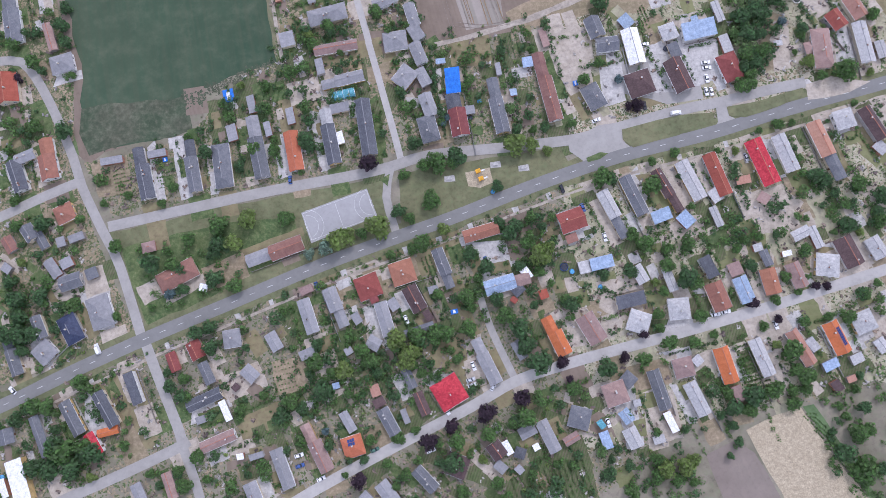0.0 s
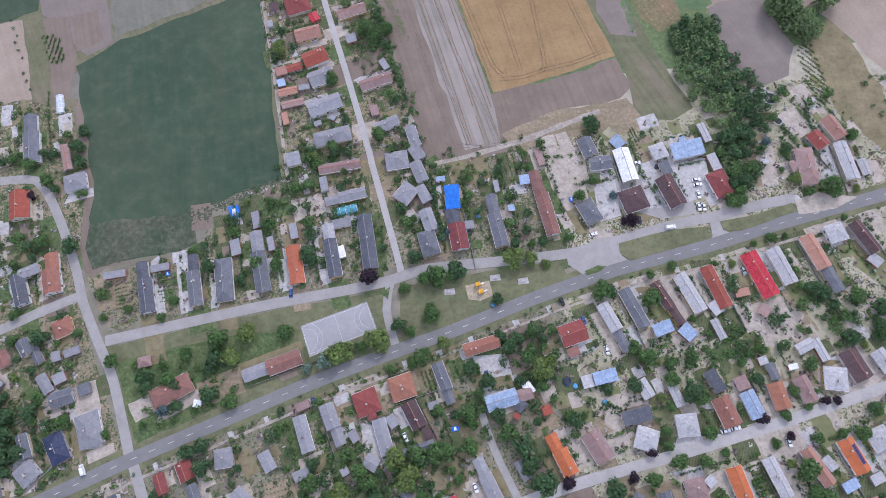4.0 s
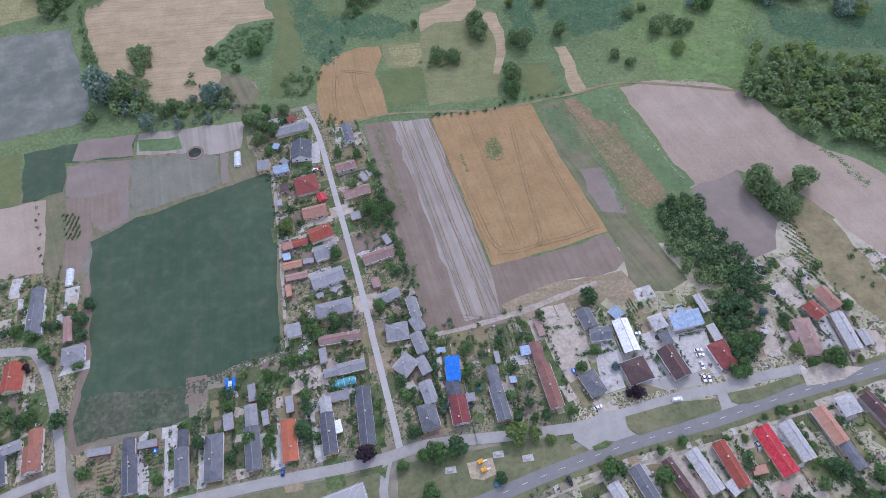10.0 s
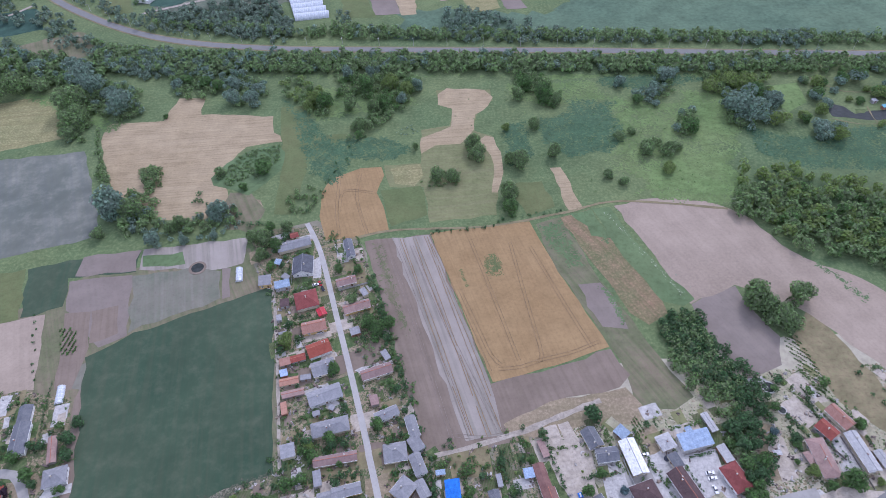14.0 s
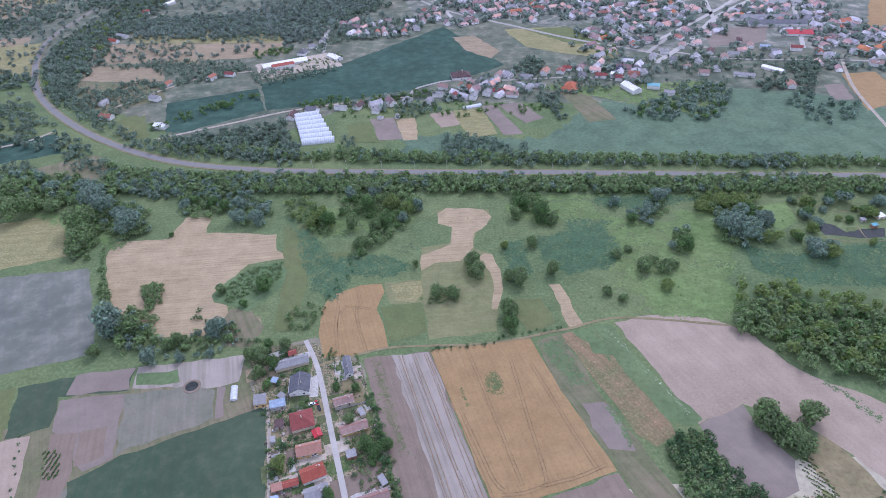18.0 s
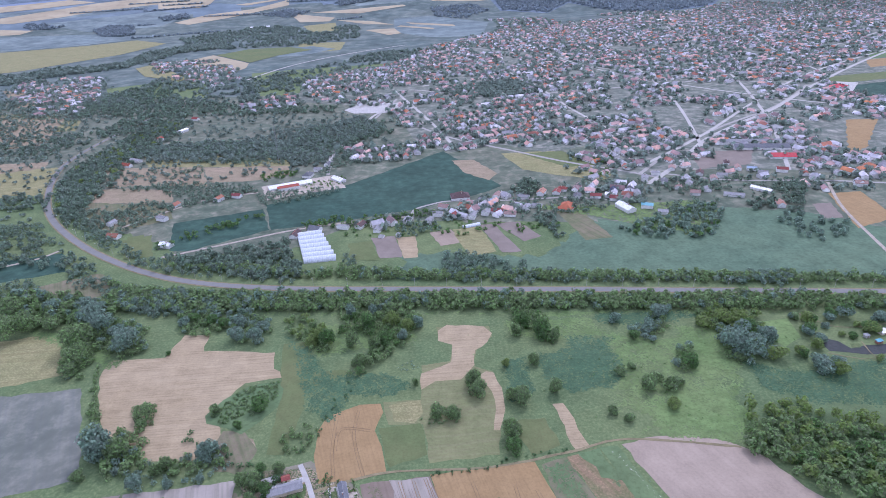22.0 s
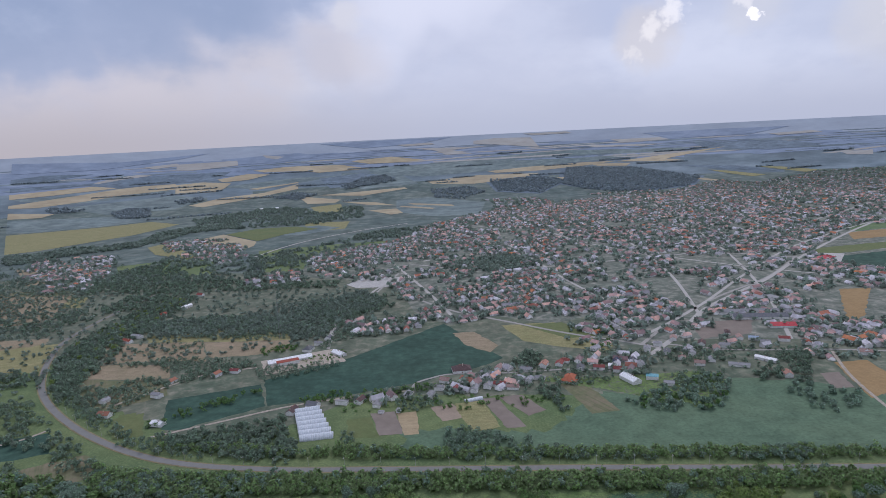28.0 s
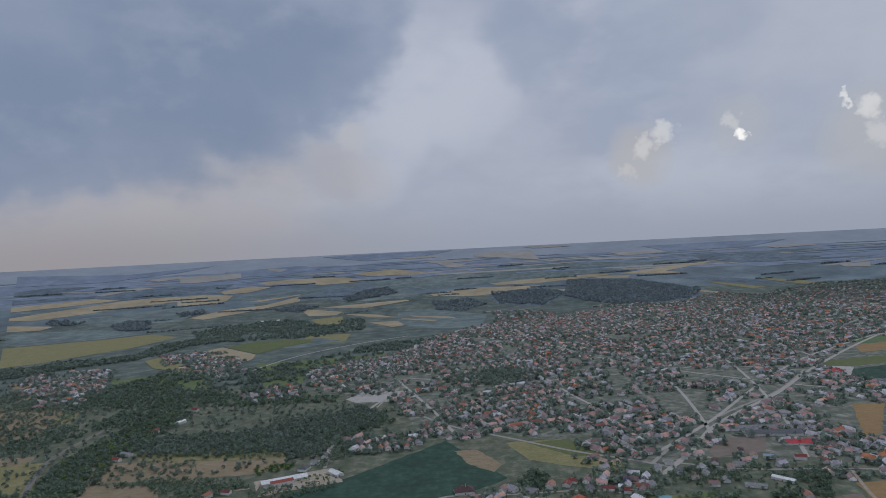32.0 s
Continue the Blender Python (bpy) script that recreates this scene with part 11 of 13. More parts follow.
patches([(-408.1, 510.7), (-335.5, 489.9), (-255.5, 439.4), (-268.4, 424.6), (-362.6, 483)], "meadow_lit", 6, 2, 6, 710, "yellow-green mown grass, brightened as if sunlit", 0.2561, 0.4)
patches([(-363.3, 526.8), (384, 457.4), (379.6, 450.3), (-358.7, 517.2)], "meadow_lit", 6, 1.5, 4, 711, "mown green verge beside the belt", 0.1753, 0.35)
patches([(66.2, 753.6), (192.2, 685.2), (288.5, 624.3), (347, 692), (334.5, 729.4), (202.2, 727.5)], "meadow_lit", 7, 2, 5, 712, "bright garden grass", 0.3054, 0.45)
patches([(-50.8, 290.9), (-41.8, 292.3), (-21.1, 216.9), (-26.7, 210.6), (-40.9, 246)], "field_weed", 3, 1, 3, 713, "weeds at the field edge", 0.1955, 0.3)
patches([(20.4, 270.3), (26.2, 277.7), (33.3, 277.3), (36.8, 269.3), (35.4, 256), (28, 252.8), (21.9, 256.9)], "field_olive", 2.6, 1.2, 2.6, 714, "green weedy patch in the wheat", 0.2056, .35, fine=.34, fade=5)
patches([(6.5, 266.2), (9.9, 264.5), (13.5, 250), (11, 246.5), (7.4, 255.9)], "field_olive", 2.6, 0.9, 2.2, 715, "green weedy patch in the wheat", 0.2157, .7, fine=.34)
patches([(60.2, 299.9), (77.6, 305), (89, 259.4), (74.6, 259.2), (65.4, 279.2)], "meadow_green", 3, 1, 3, 716, "green weeds in the fallow strip", 0.2258, 0.15)
patches([(89.7, 245.2), (100.9, 244.5), (104.3, 216.4), (98.3, 213.3)], "meadow_green", 3, 0.8, 2.4, 717, "green weeds in the fallow strip", 0.2359, 0.3)
patches([(221.2, 261.1), (231.7, 258.6), (250.3, 224.7), (241.1, 221.8)], "meadow_green", 3.4, 1, 3, 721, "green growth in the ploughed field", 0.1854, 0.25)
patches([(101.5, 311.9), (112.3, 312), (146, 232.8), (138, 228)], "flower_white", 3, 0.5, 1.5, 724, "white flower heads in the green strip", 0.2157, 1.1, fine=.26)
patches([(89.7, 304.2), (101.2, 309.7), (110.2, 282.2), (103.1, 274.7)], "meadow_green", 3, 0.8, 2.2, 725, "green weeds in the rust strip", 0.2258, 0.4)
tramlines([(-36.3, 294), (-11.4, 295.2), (19.7, 181), (24.3, 150.2), (5.1, 147.9)], 165, 7.5, "rut", "wheel ruts in the stubble strip", skip=0.03)
for pts in ([(-75.7, 355.3), (-75.1, 323.8), (-71, 297.2)], [(-60.5, 364.6), (-61.7, 334.6), (-52.2, 297.5)], [(-50.7, 339.8), (-71.2, 342.5), (-73.2, 320.8)]):
    rut_pair(pts, "wheel ruts in the small wheat field")
wood("wood", fill([(-67.8, -8.2), (-32.9, -1.2), (1.9, 5.7), (6.7, -10.2), (-6.8, -20.2), (-38.7, -29.8), (-65.3, -39.5), (-81.2, -28.8)], 4.6, 1.2, 2.8, 87, 0.45), "leaf_green", "shrubs and self-sown trees between the gardens", 150, 0.5, 1.35)
wood("wood", fill([(-67.8, -8.2), (-32.9, -1.2), (1.9, 5.7), (6.7, -10.2), (-6.8, -20.2), (-38.7, -29.8), (-65.3, -39.5), (-81.2, -28.8)], 6.5, 1.2, 3.0, 88, 0.45), "leaf_dark", "shrubs and self-sown trees between the gardens", 150, 0.5, 1.35)
wood("wood", fill([(75.6, 43.8), (129.1, 50.2), (136, 39.1), (114.2, 29.1), (80.2, 32.8)], 4.6, 1.2, 2.8, 89, 0.3), "leaf_green", "shrubs and self-sown trees between the gardens", 150, 0.5, 1.35)
wood("wood", fill([(75.6, 43.8), (129.1, 50.2), (136, 39.1), (114.2, 29.1), (80.2, 32.8)], 6.5, 1.2, 3.0, 90, 0.3), "leaf_dark", "shrubs and self-sown trees between the gardens", 150, 0.5, 1.35)
wood("wood", fill([(11.5, 51.3), (46.5, 50.2), (43.7, 20.5), (21.3, 26.5)], 4.6, 1.2, 2.8, 91, 0.25), "leaf_green", "shrubs and self-sown trees between the gardens", 150, 0.5, 1.35)
wood("wood", fill([(11.5, 51.3), (46.5, 50.2), (43.7, 20.5), (21.3, 26.5)], 6.5, 1.2, 3.0, 92, 0.25), "leaf_dark", "shrubs and self-sown trees between the gardens", 150, 0.5, 1.35)
wood("wood", fill([(-196.5, -44.4), (-174.5, -52.6), (-179.2, -67.8), (-200.7, -67.4)], 4.6, 1.2, 2.8, 93, 0.1), "leaf_green", "shrubs and self-sown trees between the gardens", 150, 0.5, 1.35)
wood("wood", fill([(-196.5, -44.4), (-174.5, -52.6), (-179.2, -67.8), (-200.7, -67.4)], 6.5, 1.2, 3.0, 94, 0.1), "leaf_dark", "shrubs and self-sown trees between the gardens", 150, 0.5, 1.35)
wood("wood", fill([(77, -57.7), (104.9, -58.3), (103.4, -76.7), (67.9, -79.7)], 4.6, 1.2, 2.8, 95, 0.2), "leaf_green", "shrubs and self-sown trees between the gardens", 150, 0.5, 1.35)
wood("wood", fill([(77, -57.7), (104.9, -58.3), (103.4, -76.7), (67.9, -79.7)], 6.5, 1.2, 3.0, 96, 0.2), "leaf_dark", "shrubs and self-sown trees between the gardens", 150, 0.5, 1.35)
wood("wood", fill([(160.1, -34.5), (191.4, -20), (209.2, -23), (201.8, -84.5), (167.5, -83.9), (156.1, -49.4)], 4.6, 1.2, 2.8, 97, 0.5), "leaf_green", "shrubs and self-sown trees between the gardens", 150, 0.5, 1.35)
wood("wood", fill([(160.1, -34.5), (191.4, -20), (209.2, -23), (201.8, -84.5), (167.5, -83.9), (156.1, -49.4)], 6.5, 1.2, 3.0, 98, 0.5), "leaf_dark", "shrubs and self-sown trees between the gardens", 150, 0.5, 1.35)
wood("wood", fill([(-81.3, -7.9), (-33.1, -14.4), (-46.7, -34.8), (-75.9, -39.3)], 4.6, 1.2, 2.8, 99, 0.5), "leaf_green", "shrubs and self-sown trees between the gardens", 150, 0.5, 1.35)
wood("wood", fill([(-81.3, -7.9), (-33.1, -14.4), (-46.7, -34.8), (-75.9, -39.3)], 6.5, 1.2, 3.0, 100, 0.5), "leaf_dark", "shrubs and self-sown trees between the gardens", 150, 0.5, 1.35)
wood("wood", fill([(0.3, 38), (8.3, 37.8), (12.5, 5.4), (4.2, -4.9), (-3.2, 11.2)], 4.6, 1.2, 2.8, 101, 0.2), "leaf_green", "shrubs and self-sown trees between the gardens", 150, 0.5, 1.35)
wood("wood", fill([(0.3, 38), (8.3, 37.8), (12.5, 5.4), (4.2, -4.9), (-3.2, 11.2)], 6.5, 1.2, 3.0, 102, 0.2), "leaf_dark", "shrubs and self-sown trees between the gardens", 150, 0.5, 1.35)
wood("wood", fill([(121.4, 53.1), (137, 49.9), (141, 36.3), (127.3, 28.7)], 4.6, 1.2, 2.8, 103, 0.4), "leaf_green", "shrubs and self-sown trees between the gardens", 150, 0.5, 1.35)
wood("wood", fill([(121.4, 53.1), (137, 49.9), (141, 36.3), (127.3, 28.7)], 6.5, 1.2, 3.0, 104, 0.4), "leaf_dark", "shrubs and self-sown trees between the gardens", 150, 0.5, 1.35)
wood("wood", fill([(165.3, 70.8), (199.4, 69.6), (196.4, 42.5), (165.3, 43.6)], 4.6, 1.2, 2.8, 105, 0.55), "leaf_green", "shrubs and self-sown trees between the gardens", 150, 0.5, 1.35)
wood("wood", fill([(165.3, 70.8), (199.4, 69.6), (196.4, 42.5), (165.3, 43.6)], 6.5, 1.2, 3.0, 106, 0.55), "leaf_dark", "shrubs and self-sown trees between the gardens", 150, 0.5, 1.35)
wood("wood", fill([(49.1, 47.4), (64.5, 36), (60.9, 20), (50.1, 15)], 4.6, 1.2, 2.8, 107, 0.6), "leaf_green", "shrubs and self-sown trees between the gardens", 150, 0.5, 1.35)
wood("wood", fill([(49.1, 47.4), (64.5, 36), (60.9, 20), (50.1, 15)], 6.5, 1.2, 3.0, 108, 0.6), "leaf_dark", "shrubs and self-sown trees between the gardens", 150, 0.5, 1.35)
wood("wood", fill([(-159, 43), (-109.1, 55.3), (-106, 24.9), (-146.8, 9.9)], 4.6, 1.2, 2.8, 109, 0.55), "leaf_green", "shrubs and self-sown trees between the gardens", 150, 0.5, 1.35)
wood("wood", fill([(-159, 43), (-109.1, 55.3), (-106, 24.9), (-146.8, 9.9)], 6.5, 1.2, 3.0, 110, 0.55), "leaf_dark", "shrubs and self-sown trees between the gardens", 150, 0.5, 1.35)
wood("wood", fill([(-223.1, 33.9), (-208.7, 28), (-206.6, -10), (-223.2, -9.6)], 4.6, 1.2, 2.8, 111, 0.4), "leaf_green", "shrubs and self-sown trees between the gardens", 150, 0.5, 1.35)
wood("wood", fill([(-223.1, 33.9), (-208.7, 28), (-206.6, -10), (-223.2, -9.6)], 6.5, 1.2, 3.0, 112, 0.4), "leaf_dark", "shrubs and self-sown trees between the gardens", 150, 0.5, 1.35)
wood("wood", fill([(55.1, -37.1), (106, -43.3), (109.9, -58.4), (58.3, -72.2)], 4.6, 1.2, 2.8, 113, 0.75), "leaf_green", "shrubs and self-sown trees between the gardens", 150, 0.5, 1.35)
wood("wood", fill([(55.1, -37.1), (106, -43.3), (109.9, -58.4), (58.3, -72.2)], 6.5, 1.2, 3.0, 114, 0.75), "leaf_dark", "shrubs and self-sown trees between the gardens", 150, 0.5, 1.35)
wood("wood", fill([(-535, 880.9), (-536.8, 926.9), (-463.2, 810), (-391.4, 705.4), (-315.7, 631.6), (-316.2, 615.8), (-380.9, 663.6), (-444.5, 727.5), (-492.9, 794.6)], 7, 2.6, 4.6, 120, 0.1), "leaf_wood", "roadside trees, hedges and scrub of the valley", 80, 0.8, 1.6)
wood("wood", fill([(-571.8, 741.9), (-499.3, 755.7), (-423.4, 659.5), (-413.9, 625.7), (-458.2, 653.3), (-510.6, 635.6)], 7, 2.6, 4.6, 121, 0.35), "leaf_wood", "roadside trees, hedges and scrub of the valley", 80, 0.8, 1.6)
wood("wood", fill([(-404.4, 624.8), (-368.4, 604.5), (-293.9, 561.3), (-245.3, 548.8), (-239.4, 528.8), (-313.7, 540), (-372.9, 574.7)], 7, 2.6, 4.6, 122, 0.1), "leaf_wood", "roadside trees, hedges and scrub of the valley", 80, 0.8, 1.6)
wood("wood", fill([(-340.2, 623.5), (-289.5, 635.7), (-219.4, 652), (-153.3, 631), (-141.5, 556.9), (-243.3, 581), (-302.3, 601.6)], 7, 2.6, 4.6, 123, 0.2), "leaf_wood", "roadside trees, hedges and scrub of the valley", 80, 0.8, 1.6)
wood("wood", fill([(-437.1, 766), (-376.1, 814.9), (-335.1, 779.3), (-366, 726.8), (-373.1, 692.5), (-400.6, 695.5)], 7, 2.6, 4.6, 124, 0.35), "leaf_wood", "roadside trees, hedges and scrub of the valley", 80, 0.8, 1.6)
wood("wood", fill([(-322.3, 663.1), (-284.8, 704.6), (-213.5, 746.6), (-204.3, 735.1), (-273.3, 687.6), (-309.8, 650.3)], 7, 2.6, 4.6, 125, 0.3), "leaf_green", "roadside trees, hedges and scrub of the valley", 80, 0.8, 1.6)
wood("wood", fill([(-99.8, 615.9), (-84.6, 614.3), (-82.5, 588.2), (-97.2, 589.7)], 7, 2.6, 4.6, 126, 0.0), "leaf_wood", "roadside trees, hedges and scrub of the valley", 80, 0.8, 1.6)
wood("wood", fill([(-112.8, 714.3), (-32.2, 725.1), (2, 735), (1.6, 714.3), (-97.1, 688.1)], 7, 2.6, 4.6, 127, 0.35), "leaf_green", "roadside trees, hedges and scrub of the valley", 80, 0.8, 1.6)
wood("wood", fill([(7.8, 608.6), (35.4, 611), (100.5, 566), (154.6, 544), (230.4, 529.7), (334, 519.6), (329.5, 510.2), (5.7, 541.5)], 7, 2.6, 4.6, 128, 0.2), "leaf_wood", "roadside trees, hedges and scrub of the valley", 80, 0.8, 1.6)
wood("wood", fill([(7.6, 604.6), (35.1, 605.7), (99.8, 561.3), (153.8, 540.7), (5.9, 547.2)], 7, 2.6, 4.6, 129, 0.35), "leaf_silver", "roadside trees, hedges and scrub of the valley", 80, 0.8, 1.6)
wood("wood", fill([(-162.9, 711.8), (-114.2, 728), (-105.7, 710.1), (-150, 692.6)], 7, 2.6, 4.6, 130, 0.3), "leaf_green", "roadside trees, hedges and scrub of the valley", 80, 0.8, 1.6)
wood("wood", fill([(-45, 698.2), (10.7, 703.2), (9.6, 668.3), (-43.7, 651.8)], 7, 2.6, 4.6, 131, 0.4), "leaf_wood", "roadside trees, hedges and scrub of the valley", 80, 0.8, 1.6)
wood("wood", fill([(-481.5, 585.1), (-414.9, 590.6), (-368.7, 540.8), (-451.3, 532.6)], 7, 2.6, 4.6, 132, 0.2), "leaf_wood", "roadside trees, hedges and scrub of the valley", 80, 0.8, 1.6)
wood("wood", fill([(286, 718.2), (360.9, 736.1), (341, 685.8), (279, 676.8)], 7, 2.6, 4.6, 133, 0.4), "leaf_wood", "roadside trees, hedges and scrub of the valley", 80, 0.8, 1.6)
wood("wood", fill([(49.2, 720.6), (163.5, 751.5), (233.8, 752.1), (279.5, 719), (222.5, 708.5), (86.9, 694.3)], 7, 2.6, 4.6, 134, 0.5), "leaf_wood", "roadside trees, hedges and scrub of the valley", 80, 0.8, 1.6)
wood("wood", fill([(174.3, 809.6), (326.9, 821.3), (463.5, 792), (521.2, 763.7), (438.5, 739.4), (270.3, 757)], 7, 2.6, 4.6, 135, 0.5), "leaf_wood", "roadside trees, hedges and scrub of the valley", 80, 0.8, 1.6)

wood("wood", fill([(-1284.6, 1931.4), (-1183.8, 1931.9), (-1145.4, 2018), (-1025.2, 2024.8), (-945.4, 2087.3), (-954.6, 2297.2), (-873, 2410.7), (-733.3, 2437.8), (-700.8, 2323), (-831.2, 2231.1), (-856.7, 2094.3), (-899.1, 1978.4), (-1013.3, 1895), (-1068.4, 1873.8), (-1096.4, 1780), (-1172.4, 1752)], 13, 5, 8, 900, 0.05), "leaf_town_hazed", "dark woods and belts between the far fields, haze-paled in colour", 34, 2.0, 1.15)
wood("wood", fill([(-974.2, 2639.7), (-853.9, 2778.8), (-777.4, 2957.1), (-595.4, 2947.8), (-450.3, 2677.5), (-255.7, 2599.6), (-242.6, 2452), (-391.7, 2302.5), (-549.9, 2285.7), (-669.9, 2284.6), (-838.3, 2369.6)], 16, 5, 8, 901, 0.35), "leaf_town_hazed", "dark woods and belts between the far fields, haze-paled in colour", 34, 2.0, 1.15)
wood("wood", fill([(-807.6, 1483.9), (-726.8, 1641.5), (-720.9, 1781.2), (-637.9, 1678.8), (-467.5, 1713.6), (-372, 1772.8), (-259.1, 1882.5), (-203, 2005.8), (-100.3, 2119.2), (12.2, 2081), (-91.4, 1883.2), (-214, 1773.3), (-230.6, 1650.4), (-309.6, 1594.8), (-312.6, 1460.6), (-380.8, 1416.5), (-453.6, 1404.4), (-538.8, 1395.6), (-691.8, 1375.3)], 13, 4, 7, 902, 0.5), "leaf_town_hazed", "dark woods and belts between the far fields, haze-paled in colour", 34, 2.0, 1.15)
wood("wood", fill([(1099.1, 4825.6), (1492.1, 4478.3), (1529.9, 3472.3), (1301.4, 3038.8), (1041.1, 2877.4), (894, 2899.1), (798.3, 3131.7), (761.7, 3471.8)], 24, 7, 11, 903, 0.05), "leaf_distant_hazed", "dark woods and belts between the far fields, haze-paled in colour", 34, 2.0, 1.15)
wood("wood", fill([(-1539.8, 3135.5), (-1531.4, 3298.2), (-1393.9, 3240.1), (-1242.1, 2890.4), (-1256.1, 2817.6), (-1373.9, 2862.1)], 16, 6, 9, 904, 0.1), "leaf_distant_hazed", "dark woods and belts between the far fields, haze-paled in colour", 34, 2.0, 1.15)
wood("wood", fill([(-1415.9, 3633.7), (-1305.9, 3772.9), (-1223.3, 3543.4), (-1301.7, 3407.4)], 20, 7, 10, 905, 0.1), "leaf_distant_hazed", "dark woods and belts between the far fields, haze-paled in colour", 34, 2.0, 1.15)
wood("wood", fill([(-456.4, 4862.5), (-300, 5076.3), (-186.3, 4392.7), (-320, 4132.7), (-470.2, 3879.1), (-534.1, 4126)], 22, 7, 10, 906, 0.3), "leaf_distant_hazed", "dark woods and belts between the far fields, haze-paled in colour", 34, 2.0, 1.15)
wood("wood", fill([(31.1, 3524.1), (253.9, 3620), (311.4, 3237.9), (176.7, 2911.5), (52.2, 3076.3)], 20, 6, 9, 907, 0.35), "leaf_distant_hazed", "dark woods and belts between the far fields, haze-paled in colour", 34, 2.0, 1.15)
wood("wood", fill([(406.5, 3861.4), (767.2, 4166.8), (823.7, 3681.6), (556.2, 3018.9), (381.9, 3231.9)], 20, 6, 9, 908, 0.3), "leaf_distant_hazed", "dark woods and belts between the far fields, haze-paled in colour", 34, 2.0, 1.15)
wood("wood", fill([(-822.6, 3503.6), (-759.1, 3808.3), (-591.6, 3580.6), (-657.8, 3306.1)], 20, 6, 9, 909, 0.2), "leaf_distant_hazed", "dark woods and belts between the far fields, haze-paled in colour", 34, 2.0, 1.15)
wood("wood", fill([(-395.6, 2797), (-280.5, 2879.9), (-257.4, 2619.3), (-349.2, 2618.1)], 18, 5, 8, 910, 0.3), "leaf_town_hazed", "dark woods and belts between the far fields, haze-paled in colour", 34, 2.0, 1.15)
wood("wood", fill([(-2131.3, 3578.5), (-2010.6, 3581.5), (-1785.5, 3380), (-1797.2, 3239.1), (-1904.7, 3282.4)], 20, 6, 9, 911, 0.4), "leaf_distant_hazed", "dark woods and belts between the far fields, haze-paled in colour", 34, 2.0, 1.15)
wood("wood", fill([(127.3, 1504), (198.9, 1528.5), (243.1, 1460.2), (256, 1385.4), (200.1, 1350.8), (126.5, 1356.6), (53.5, 1385.7), (29.9, 1441)], 11, 5, 7, 912, 0.05), "leaf_town_hazed", "dark woods and belts between the far fields, haze-paled in colour", 34, 2.0, 1.15)
wood("wood", fill([(-514.6, 1021.4), (-491.4, 1093), (-363.6, 1098.8), (-255.6, 1062), (-229, 1023.9), (-224, 973.4), (-258.9, 988.2), (-340.2, 1017.2), (-430, 1007.4)], 9, 3.4, 5.6, 930, 0.05), "leaf_wood", "dark woods on the valley slope", 60, 1.2, 1.4)
wood("wood", fill([(-779.2, 1435), (-738.6, 1611.8), (-706.3, 1714.4), (-563.3, 1474.6), (-452.7, 1409.4), (-374.8, 1349.2), (-190.4, 1330.9), (-184.1, 1278.7), (-359.2, 1285.6), (-483.3, 1310.9), (-513.6, 1233.8), (-543.3, 1197.1), (-594.3, 1166.6), (-639.2, 1194.7), (-611.2, 1307.7), (-677.4, 1350.5), (-728, 1331.1)], 12, 4, 6.5, 931, 0.12), "leaf_wood", "dark woods on the valley slope", 60, 1.2, 1.4)
wood("wood", fill([(-217.1, 960.5), (-242.1, 1121.3), (-214.6, 1176), (-163.3, 1106.7), (-131.9, 1211.8), (-86.2, 1185), (-61.6, 1106.8), (-117.9, 1051.4), (-148.7, 985), (-179.2, 945.8)], 9, 3.4, 5.6, 932, 0.2), "leaf_wood", "dark woods on the valley slope", 60, 1.2, 1.4)
wood("wood", fill([(-616.2, 861.3), (-571, 866.1), (-538.3, 850.3), (-517.7, 805.3), (-548.2, 799.4), (-583.4, 808.2)], 9, 3, 5, 933, 0.3), "leaf_wood", "dark woods on the valley slope", 60, 1.2, 1.4)
wood("wood", fill([(-830.9, 1209.8), (-771.2, 1219), (-675.5, 1181.4), (-635.2, 1257.2), (-588.3, 1226.5), (-624.7, 1081.7), (-679.9, 1058.2), (-774.1, 1117.5)], 12, 3, 5, 934, 0.5), "leaf_wood", "dark woods on the valley slope", 60, 1.2, 1.4)

for pts in ([(15.4, 289.5), (25.9, 244.9), (37.2, 193.7)], [(41.3, 285.7), (45.8, 241.6), (50.3, 197.6), (47.3, 194.2)], [(6.9, 246.5), (15.5, 218.9), (22.3, 198), (27.2, 191.8)], [(54.1, 279.8), (68.1, 233.9), (78.9, 200.3)], [(25.4, 189.1), (37.6, 189.9), (50.6, 194), (67.9, 198), (84.1, 204.4)], [(-9.1, 287), (2.2, 248.5), (20.7, 187.7)]):
    rut_pair(pts, "wheel ruts in the wheat")
for pts in ([(-31.8, 285.8), (-3.3, 189.4), (7.4, 150.2)], [(-35.3, 274.7), (-20.3, 221), (-1.7, 148.9)], [(-23, 286.1), (0.6, 211.9), (22.5, 152.8)], [(-0.1, 151.2), (13.3, 149.2), (26.8, 150.9)]):
    rut_pair(pts, "wheel ruts in the stubble strip", "rut_pale", .3)


wood("hedge", along(MAIN_ROAD, 3.2, .9, .6, 1.3, 951, -6.2, .5), "leaf_dark", "clipped bushes on the verge of the main road", 120, .45, 1.1)
wood("hedge", along(MAIN_ROAD, 4.4, 1.2, .5, 1.2, 952, -8.6, .55), "leaf_green", "bushes in front of the houses", 120, .45, 1.2)
patches([(-187.6, 111.3), (-139.6, 121.5), (-91.2, 140), (-89.1, 131.8), (-134.9, 109.1), (-179.8, 87.5)], "crop_thin", 4, 1.5, 4, 742, "thin crop over bare soil at the field end", .078, .35, fade=6)
patches([(137.1, 457.6), (240.3, 423.1), (225.2, 351.1), (163.2, 324.5), (112.8, 346.6)], "meadow_lit", 6, 3, 8, 745, "lighter grass in the meadow", .09, .6, fade=14)
